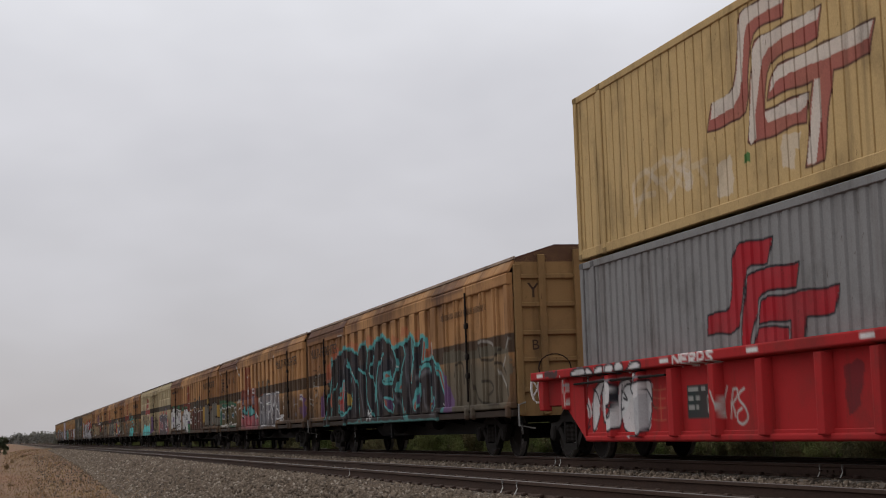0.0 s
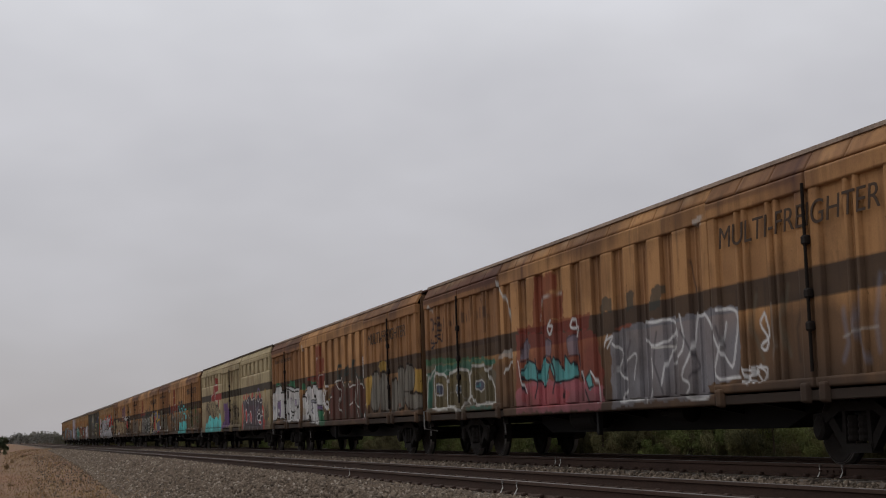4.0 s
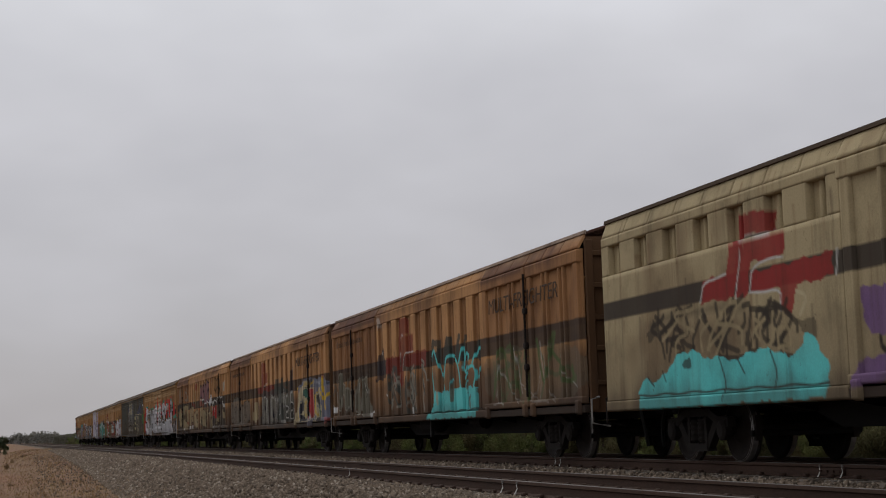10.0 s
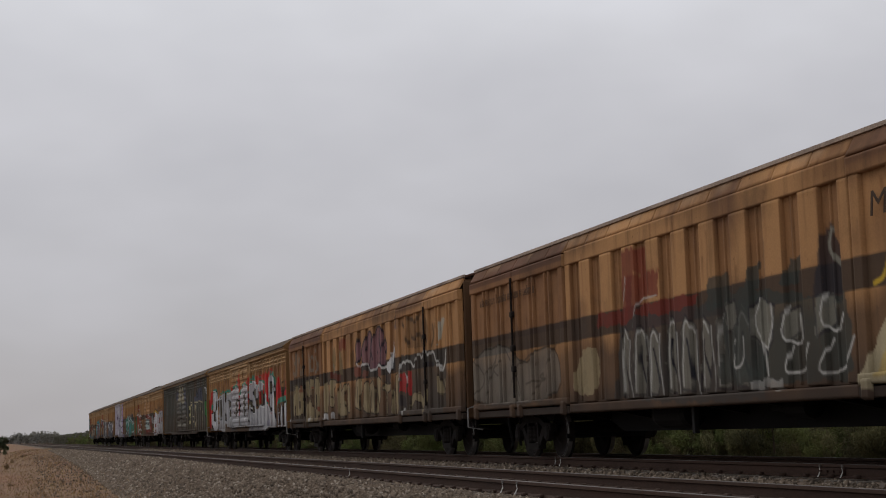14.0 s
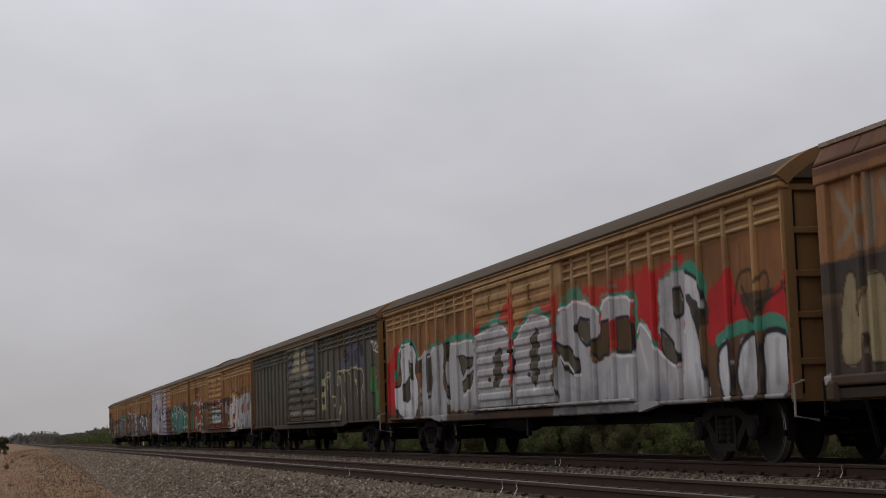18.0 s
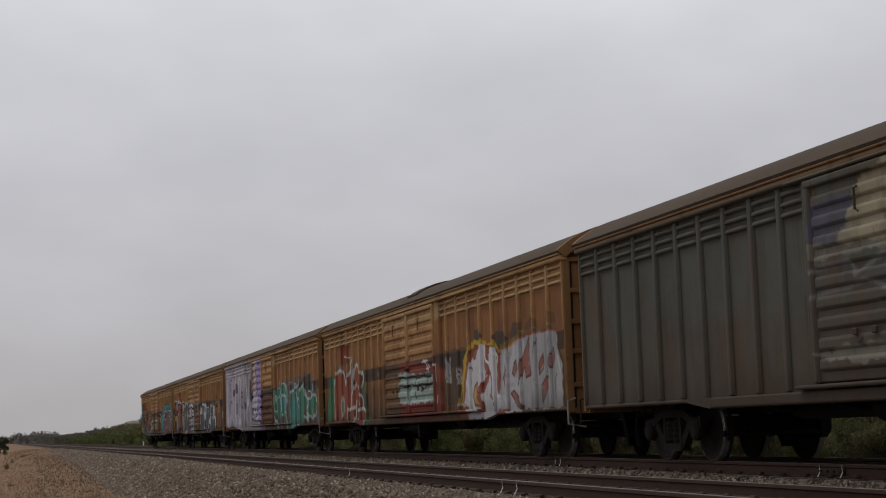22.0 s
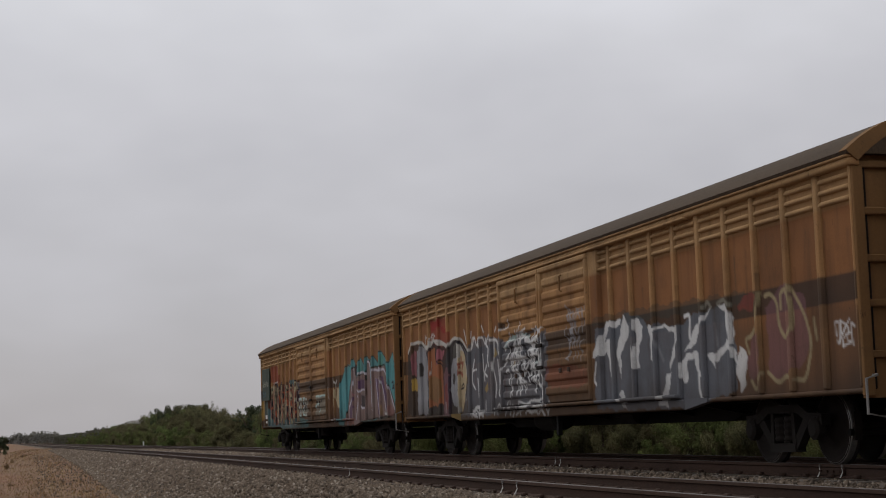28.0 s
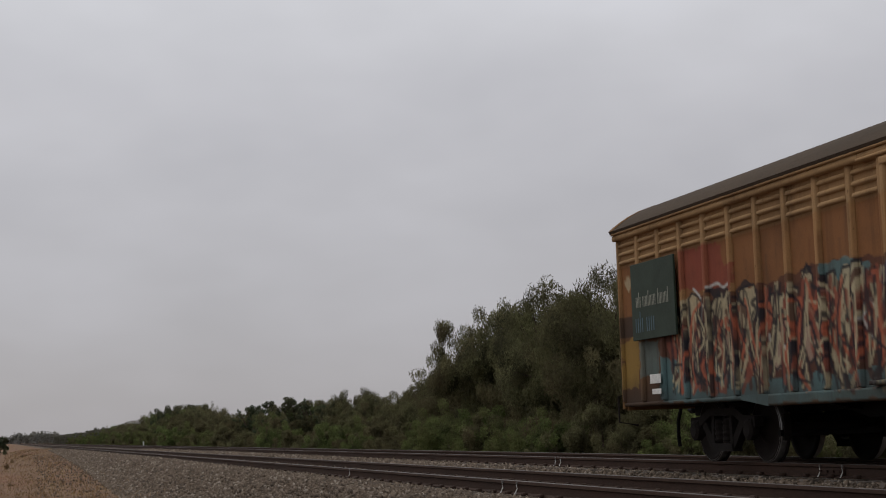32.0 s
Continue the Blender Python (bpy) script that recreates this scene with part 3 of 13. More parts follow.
def underframe(van, length, bogies, deep=0.46):
    """The centre sill, cross-bearers, brake gear and the bogies below a van's floor."""
    part("centre_sill", Shape().box(-0.3, 0.3, 0.3, length - 0.3, 0.68, 1.0), BLACK, van, "black steel centre sill")
    part("belly_girder", Shape().prism([(4.2, 0.97), (5.9, deep), (length - 5.9, deep), (length - 4.2, 0.97)], -0.38, 0.36), BLACK, van, "black fish-belly girder under the floor")
    part("floor_plate", Shape().box(-1.3, 1.3, 0.12, length - 0.12, 0.98, 1.06), BLACK, van)
    for k in np.arange(5.4, length - 5, 1.9):
        part("cross_bearer", Shape().prism([(-1.3, 0.98), (1.3, 0.98), (1.3, 0.86), (0.4, 0.68), (-0.4, 0.68), (-1.3, 0.86)], k - 0.06, k + 0.06, "y"), BLACK, van)
    mid = length / 2
    part("air_reservoir", Shape().lathe([(0.05, -0.7), (0.2, -0.64), (0.22, -0.5), (0.22, 0.5), (0.2, 0.64), (0.05, 0.7)], (-0.75, mid + 1.8, 0.72), "y", 14), BLACK, van, "black brake air reservoir")
    part("brake_cylinder", Shape().lathe([(0.06, -0.4), (0.16, -0.36), (0.16, 0.25), (0.06, 0.36), (0.04, 0.8)], (-0.7, mid - 2.2, 0.74), "y", 12), BLACK, van)
    part("brake_pipe", Shape().tube([(-0.5, 0.4, 0.86), (-0.5, length - 0.4, 0.86)], 0.025), BLACK, van)
    part("lever_bracket", Shape().box(-1.3, -1.22, mid - 0.05, mid + 0.05, 0.42, 0.9, 0.01), BLACK, van)
    for b in bogies:
        add_bogie(van, b)
    add_coupler(van, 0.0, -1)
    add_coupler(van, length, 1)


def van_end(van, y, out, half, eave, ridge, col, livery):
    """An end wall with its corner posts, uprights and cross ribs, and its low gable."""
    a, b = (y, y + 0.07) if out < 0 else (y - 0.07, y)
    wall = Shape().prism([(-half + 0.06, 0.8), (half - 0.06, 0.8), (half - 0.06, eave - 0.04), (half * 0.36, ridge - 0.1), (-half * 0.36, ridge - 0.1), (-half + 0.06, eave - 0.04)], a, b, "y")
    end = daubed("end_wall", van, wall, col, "faded ochre ribbed end wall")
    o0, o1 = (y - 0.07, y + 0.005) if out < 0 else (y - 0.005, y + 0.07)
    dim = tuple(c * 0.9 for c in col)
    for x in (-half + 0.08, -half * 0.56, 0.0, half * 0.5, half - 0.08):
        top = eave - 0.1 + (ridge - eave) * min(1.0, (half - abs(x)) / (half * 0.64)) - 0.06
        w = 0.07 if x else 0.09
        daubed("upright", end, Shape().box(x - w, x + w, o0 - (0.03 if out < 0 and not x else 0), o1 + (0.03 if out > 0 and not x else 0), 0.82, top), dim)
    for z in (1.3, 1.89, 2.41, 2.96, 3.51):
        daubed("cross_rib", end, Shape().box(-half + 0.1, half - 0.1, o0 + 0.015, o1 - 0.015, z - 0.045, z + 0.045), dim)
    s = -1 if out < 0 else 1
    part("grab_rail", Shape().tube([(-half + 0.12, y + s * 0.06, 1.06), (-half + 0.12, y + s * 0.16, 1.06), (-half - 0.02, y + s * 0.16, 1.02), (-half - 0.02, y + s * 0.16, 0.62), (-half + 0.3, y + s * 0.16, 0.56)], 0.018), PALE_STEEL if out < 0 else SOOT, van, "bent steel grab rail and step")
    return end


def door_leaf(van, lv, y0, y1, face, z0=0.95, z1=3.6):
    """A sliding door leaf: a sheet with raised flat ribs, its rollers and its locking bar."""
    leaf = slab("door", van, lv, y0, y1, z0, z1, face + 0.06, face + 0.11, label="")
    w = y1 - y0
    for k, wd in ((0.055, 0.24), (0.28, 0.1), (0.36, 0.1), (0.6, 0.1), (0.68, 0.1), (0.945, 0.24)):
        c = y0 + k * w
        slab("rib", leaf, lv, max(y0 + 0.004, c - wd / 2), min(y1 - 0.004, c + wd / 2), z0 + 0.03, z1 - 0.2, face + 0.008, face + 0.063, bevel=0.012)
    slab("top_rail", leaf, lv, y0 + 0.002, y1 - 0.002, z1 - 0.24, z1, face - 0.002, face + 0.09)
    slab("bottom_rail", leaf, lv, y0 + 0.002, y1 - 0.002, z0, z0 + 0.14, face - 0.002, face + 0.09)
    for c in (y0 + 0.22, y1 - 0.22):
        slab("roller_bracket", leaf, lv, c - 0.1, c + 0.1, 0.77, 1.03, face - 0.04, face + 0.02, bevel=0.02)
    return leaf


def locking_bar(van, face, y):
    b = Shape().tube([(face - 0.03, y, 1.15), (face - 0.03, y, 3.45)], 0.022)
    for z in (1.7, 2.1, 2.75):
        b.box(face - 0.06, face + 0.02, y - 0.07, y + 0.07, z - 0.06, z + 0.06, 0.02)
    part("locking_bar", b, SOOT, van, "black door locking bar with clasps")


def hood(van, lv, y0, y1, face, z0, edge_x, edge_z):
    """The part of a door or panel that folds back over the roof's edge, in pressed fields."""
    n = max(1, round((y1 - y0) / 1.0))
    for i in range(n):
        a, b = y0 + (y1 - y0) * i / n, y0 + (y1 - y0) * (i + 1) / n
        slab("hood", van, lv, a + 0.004, b - 0.004, z0, edge_z, face, face + 0.05, cell=0.06, bevel=0.012, lean=edge_x - face)


def roof_of(van, length, half_edge, edge_z, ridge, mat, edge_mat):
    """A low curved roof with seams and a dark gutter edge."""
    pts = [(-half_edge, edge_z), (-half_edge * 0.35, ridge), (half_edge * 0.35, ridge), (half_edge, edge_z)]
    part("roof", Shape().prism(pts + [(half_edge - 0.02, edge_z - 0.08), (-half_edge + 0.02, edge_z - 0.08)], 0.0, length, "y"), mat, van, "soot-stained low curved roof")
    part("gutter", Shape().prism([(-half_edge - 0.025, edge_z - 0.03), (-half_edge + 0.01, edge_z - 0.04), (-half_edge + 0.03, edge_z + 0.03), (-half_edge - 0.015, edge_z + 0.025)], -0.03, length + 0.03, "y"), edge_mat, van)
    for k in np.arange(1.4, length, 2.1):
        part("roof_seam", Shape().prism([(x, z + 0.005) for x, z in pts] + [(x, z - 0.01) for x, z in pts[::-1]], k - 0.02, k + 0.02, "y"), mat, van)


def freight_van(front, lv, label, doors=((0.0, 5.95), (16.0, 22.0)), base=ORANGE, end_col=(0.1, 0.055, 0.03)):
    """A long sliding-door van: pairs of ribbed door leaves and fixed panels with deep recesses."""
    length = lv.length
    van = thing("sliding_door_van", label, "freight wagon", "vans of the freight train", at=(TRAIN_X, front, 0))
    face = -1.45
    for a, b in doors:
        mid = (a + b) / 2
        door_leaf(van, lv, a + 0.02, mid - 0.02, face)
        door_leaf(van, lv, mid + 0.02, b - 0.02, face)
        locking_bar(van, face, mid)
        hood(van, lv, a + 0.01, b - 0.01, face, 3.6, -1.28, 3.88)
    edges = [0.0] + [e for d in doors for e in d] + [length]
    for a, b in zip(edges[0::2], edges[1::2]):
        if b - a < 0.5:
            continue
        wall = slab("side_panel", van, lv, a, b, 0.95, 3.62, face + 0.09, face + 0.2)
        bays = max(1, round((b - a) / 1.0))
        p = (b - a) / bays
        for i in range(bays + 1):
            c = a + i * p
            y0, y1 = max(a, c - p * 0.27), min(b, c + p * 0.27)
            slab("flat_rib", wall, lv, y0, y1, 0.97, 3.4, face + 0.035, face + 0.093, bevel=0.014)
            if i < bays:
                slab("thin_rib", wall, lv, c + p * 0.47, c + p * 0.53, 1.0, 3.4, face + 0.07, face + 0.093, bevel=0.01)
        slab("top_rail", wall, lv, a, b, 3.36, 3.64, face + 0.033, face + 0.15)
        hood(van, lv, a, b, face + 0.05, 3.63, -1.28, 3.88)
        slab("side_sill", van, lv, a, b, 0.8, 0.97, face + 0.03, face + 0.2)
    for a, b in doors:
        daubed("door_track", van, Shape().box(face + 0.02, face + 0.2, a, b, 0.8, 0.93), (0.035, 0.026, 0.021))
    daubed("far_side", van, Shape().box(1.35, 1.45, 0, length, 0.82, 3.95), base)
    roof_of(van, length, 1.3, 3.88, 4.14, ROOF_DARK, PEELED)
    van_end(van, 0.0, -1, 1.34, 3.88, 4.2, end_col, lv)
    van_end(van, length, 1, 1.34, 3.88, 4.22, end_col, lv)
    underframe(van, length, (2.75, length - 2.75))
    WAGONS.append((van, front))
    return van


def window_van(front, lv, label):
    """A cream van whose fixed panels have a row of short recesses under the roof, with one pair of doors amidships."""
    length = lv.length
    van = thing("sliding_door_van", label, "freight wagon", "vans of the freight train", at=(TRAIN_X, front, 0))
    face, doors = -1.45, ((7.85, 14.0),)
    for a, b in doors:
        mid = (a + b) / 2
        door_leaf(van, lv, a + 0.02, mid - 0.02, face)
        door_leaf(van, lv, mid + 0.02, b - 0.02, face)
        locking_bar(van, face, mid)
        hood(van, lv, a + 0.01, b - 0.01, face, 3.6, -1.28, 3.9)
        daubed("door_track", van, Shape().box(face + 0.02, face + 0.2, a, b, 0.8, 0.93), (0.035, 0.026, 0.021))
    for a, b in ((0.1, 7.85), (14.0, length)):
        wall = slab("side_panel", van, lv, a, b, 0.95, 3.6, face + 0.16, face + 0.2)
        slab("lower_sheet", wall, lv, a, b, 0.96, 2.99, face + 0.05, face + 0.17, bevel=0.004)
        bays = round((b - a) / 1.14)
        p = (b - a) / bays
        for i in range(bays + 1):
            c = a + i * p
            slab("flat_rib", wall, lv, max(a, c - p * 0.28), min(b, c + p * 0.28), 2.985, 3.49, face + 0.0515, face + 0.165, bevel=0.004)
            if i < bays:
                slab("thin_rib", wall, lv, c + p * 0.46, c + p * 0.54, 2.985, 3.47, face + 0.12, face + 0.165)
        slab("top_rail", wall, lv, a, b, 3.465, 3.62, face + 0.0485, face + 0.17, bevel=0.004)
        hood(van, lv, a, b, face + 0.05, 3.61, -1.28, 3.9)
        slab("side_sill", van, lv, a, b, 0.79, 0.97, face + 0.03, face + 0.2)
    daubed("far_side", van, Shape().box(1.35, 1.45, 0, length, 0.82, 3.95), CREAM)
    roof_of(van, length, 1.3, 3.9, 4.14, ROOF, ROOF)
    van_end(van, 0.0, -1, 1.34, 3.88, 4.2, (0.1, 0.055, 0.03), lv)
    van_end(van, length, 1, 1.34, 3.88, 4.22, (0.12, 0.08, 0.05), lv)
    underframe(van, length, (2.75, length - 2.75))
    WAGONS.append((van, front))
    return van


def louvre_van(front, lv, label, base=ORANGE, end_col=None, lifted=None):
    """An older van with ribbed sides, three rows of louvres under the eaves and a pair of corrugated doors amidships."""
    length = lv.length
    van = thing("louvre_van", label, "freight wagon", "vans of the freight train", at=(TRAIN_X, front, 0))
    face, d0, d1 = -1.42, 8.95, 14.1
    for a, b in ((0.06, d0), (d1, length - 0.06)):
        wall = part("side_wall", Shape().box(face + 0.13, face + 0.2, a, b, 0.9, 3.56), SOOT, van, "dark inner wall behind the sheets")
        bays = round((b - a) / 0.87)
        p = (b - a) / bays
        for i in range(bays):
            slab("sheet", wall, lv, a + i * p + 0.05, a + (i + 1) * p - 0.05, 0.9, 3.56, face + 0.05, face + 0.12, bevel=0.006)
        for i in range(bays + 1):
            c = a + i * p
            slab("rib", wall, lv, max(a, c - 0.06), min(b, c + 0.06), 0.92, 3.52, face + 0.002, face + 0.056, bevel=0.01)
        for i in range(bays):
            for k in range(3):
                z = 3.1 + k * 0.135
                slab("louvre", wall, lv, a + i * p + 0.07, a + (i + 1) * p - 0.07, z, z + 0.08, face - 0.012, face + 0.062, cell=0.2, bevel=0.03, lean=0.035)
    mid = (d0 + d1) / 2
    for a, b in ((d0, mid - 0.02), (mid + 0.02, d1)):
        door = slab("door", van, lv, a, b, 1.0, 3.46, face - 0.01, face + 0.06)
        for k in range(9):
            z = 1.13 + k * 0.245
            slab("corrugation", door, lv, a + 0.12, b - 0.12, z, z + 0.17, face - 0.05, face - 0.008, bevel=0.05)
        for c in (a + 0.05, b - 0.05):
            slab("door_stile", door, lv, c - 0.05, c + 0.05, 1.0, 3.46, face - 0.065, face - 0.006)
        slab("door_rail", door, lv, a, b, 3.36, 3.47, face - 0.068, face - 0.006)
        c = (a + b) / 2
        daubed("grab_handle", door, Shape().tube([(face - 0.05, c, 2.93), (face - 0.09, c, 2.95), (face - 0.09, c, 3.2), (face - 0.05, c, 3.22)], 0.016), tuple(q * 0.55 for q in base))
        for e in (-0.24, 0.2):
            daubed("door_latch", door, Shape().box(face - 0.085, face - 0.05, c + e - 0.05, c + e + 0.05, 1.52, 1.6, 0.02), (0.07, 0.05, 0.04))
    slab("door_post", van, lv, d1 - 0.02, d1 + 0.12, 0.95, 3.5, face - 0.03, face + 0.07)
    slab("door_post", van, lv, d0 - 0.42, d0 + 0.02, 0.95, 3.5, face - 0.02, face + 0.07)
    for z in (1.62, 2.02):
        part("latch_bar", Shape().box(face - 0.1, face - 0.062, mid - 0.16, mid + 0.16, z, z + 0.07, 0.02), SOOT, van)
    slab("door_rail_top", van, lv, d0 - 4.2, d1 + 0.5, 3.475, 3.53, face - 0.075, face + 0.06)
    slab("door_rail_bottom", van, lv, d0 - 3.6, d1 + 0.5, 0.93, 1.0, face - 0.07, face + 0.07)
    slab("side_sill", van, lv, 5.2, length - 5.2, 0.76, 0.925, face + 0.0, face + 0.12)
    for a, b in ((4.4, 5.2), (length - 4.4, length - 5.2)):
        daubed("sill_taper", van, Shape().prism([(a, 0.86), (b, 0.762), (b, 0.922), (a, 0.922)], face + 0.003, face + 0.12), tuple(lv.at(b, 0.95)))
    for a, b in ((0.06, 4.4), (length - 4.4, length - 0.06)):
        slab("end_sill", van, lv, a, b, 0.85, 0.925, face + 0.02, face + 0.12)
    slab("eave", van, lv, 0, length, 3.49, 3.59, face - 0.045, face + 0.1, cell=0.1)
    slab("roof_skirt", van, lv, 0, length, 3.58, 3.66, face - 0.075, face + 0.1, cell=0.1, lean=0.03)
    daubed("far_side", van, Shape().box(1.32, 1.42, 0, length, 0.82, 3.6), base)
    n = 18
    pts = [(-1.5 * math.cos(math.pi * i / n), 3.66 + 0.5 * (1 - abs(math.cos(math.pi * i / n)) ** 2.6)) for i in range(n + 1)]
    part("roof", Shape().prism(pts + [(1.48, 3.62), (-1.48, 3.62)], -0.03, length + 0.03, "y"), ROOF, van, "soot-stained grey-brown curved roof")
    if lifted:
        a, b = lifted
        part("lifted_sheet", Shape().prism([(x * 0.99, z + 0.055) for x, z in pts[3:-3]] + [(x * 0.97, z - 0.03) for x, z in pts[-4:2:-1]], a, b, "y"), ROOF, van, "roof sheet standing proud of the rest")
    for y in (0.05, length - 0.05):
        daubed("roof_rim", van, Shape().prism([(x * 1.004, z + 0.004) for x, z in pts] + [(x * 0.9, z - 0.12) for x, z in pts[::-1]], y - 0.085, y + 0.085, "y"), tuple(c * 0.5 for c in OCHRE))
    ec = end_col or tuple(c * 0.6 for c in base)
    van_end(van, 0.09, -1, 1.42, 3.6, 4.2, ec, lv)
    van_end(van, length - 0.09, 1, 1.42, 3.6, 4.2, ec, lv)
    underframe(van, length, (2.85, length - 2.95), 0.58)
    WAGONS.append((van, front))
    return van


def motions():
    """The train runs past at an even pace; its wheels roll."""
    for van, front in WAGONS:
        x, z = van.location.x, van.location.z
        walk(van, [(t, pose(x, front - SPEED * t, z)) for t in (0, 8, 16, 24, SECONDS)])
    turn = math.degrees(SPEED / WHEEL_R)
    times = [k / 15 for k in range(int(SECONDS * 15) + 1)]
    for ws, y in WHEELS:
        walk(ws, [(t, pose(0, y, WHEEL_R, (turn * t) % 360)) for t in times])


# ---- the double-stacked well wagon ----
def corrugated_side(name, parent, lv, y0, y1, z0, z1, face, depth, pitch, groove, label=""):
    """A container's pressed side wall: flats with folds between them."""
    ys = [y0]
    xs = [face]
    n = int((y1 - y0) / pitch)
    p = (y1 - y0) / n
    for i in range(n):
        a = y0 + i * p
        for k, d in ((0.0, 0.0), (0.5 - groove, 0.0), (0.5 - groove * 0.55, depth), (0.5 + groove * 0.55, depth), (0.5 + groove, 0.0)):
            ys.append(a + p * k + 0.0005)
            xs.append(face + d)
        ys += [a + p * (0.75 + groove * 0.5)]
        xs += [face]
    ys.append(y1)
    xs.append(face)
    fine = np.unique(np.concatenate((ys, np.arange(y0, y1, 0.019))))
    xs = np.interp(fine, ys, xs)
    ys = fine
    zs = np.linspace(z0, z1, int((z1 - z0) / 0.014))
    yy, zz = np.meshgrid(np.array(ys), zs)
    xx = np.broadcast_to(np.array(xs), yy.shape)
    r, c = yy.shape
    q = np.arange(r * c).reshape(r, c)
    faces = np.stack((q[:-1, :-1], q[1:, :-1], q[1:, 1:], q[:-1, 1:]), -1).reshape(-1, 4)
    me = bpy.data.meshes.new(name)
    me.from_pydata(np.stack((xx, yy, zz), -1).reshape(-1, 3).tolist(), [], faces.tolist())
    dye(me, lv.at(yy, zz).reshape(-1, 3))
    return link_part(name, me, PAINT, parent, label)


def shipping_container(name, label, lv, y0, z0, z1, pitch, groove, depth, post, front):
    """A long container: corner posts, posts at the forty-foot marks, rails, corner castings and its walls."""
    length = lv.length
    box = thing(name, label, "shipping container", "containers stacked in the well wagon", at=(TRAIN_X, front, 0))
    h = 1.22
    col = tuple(lv.c[2, 2])
    rail = tuple(c * 0.92 for c in col)
    dark = tuple(c * 0.5 for c in col)
    for a, b in ((y0 + 0.1, y0 + post - 0.08), (y0 + post + 0.08, y0 + length - post - 0.08), (y0 + length - post + 0.08, y0 + length - 0.1)):
        corrugated_side("side_wall", box, lv_shift(lv, y0), a, b, z0 + 0.16, z1 - 0.1, -h + 0.02, depth, pitch, groove)
    daubed("core", box, Shape().box(-h + 0.07, h, y0 + 0.05, y0 + length - 0.05, z0 + 0.05, z1 - 0.03), rail)
    daubed("top_rail", box, Shape().box(-h - 0.005, -h + 0.08, y0, y0 + length, z1 - 0.12, z1), rail)
    daubed("bottom_rail", box, Shape().box(-h - 0.005, -h + 0.08, y0, y0 + length, z0 + 0.02, z0 + 0.18), rail)
    for c in (y0 + 0.06, y0 + post, y0 + length - post, y0 + length - 0.06):
        daubed("post", box, Shape().box(-h - 0.012, -h + 0.14, c - 0.075, c + 0.075, z0 + 0.08, z1 - 0.05), rail)
        for z in (z0, z1 - 0.12):
            daubed("corner_casting", box, Shape().box(-h - 0.018, -h + 0.15, c - 0.09, c + 0.09, z, z + 0.12, 0.02), dark)
    daubed("end_door", box, Shape().box(-h + 0.06, h, y0 + length - 0.04, y0 + length + 0.0, z0 + 0.1, z1 - 0.1), rail)
    for k in (-0.7, -0.25, 0.25, 0.7):
        part("locking_rod", Shape().tube([(k, y0 + length + 0.03, z0 + 0.1), (k, y0 + length + 0.03, z1 - 0.1)], 0.022), SOOT, box)
    WAGONS.append((box, front))
    return box


class lv_shift:
    """A livery read from another origin along the wagon."""

    def __init__(self, lv, y0):
        self.lv, self.y0, self.length = lv, y0, lv.length

    def at(self, y, z):
        return self.lv.at(np.asarray(y) - self.y0, z)


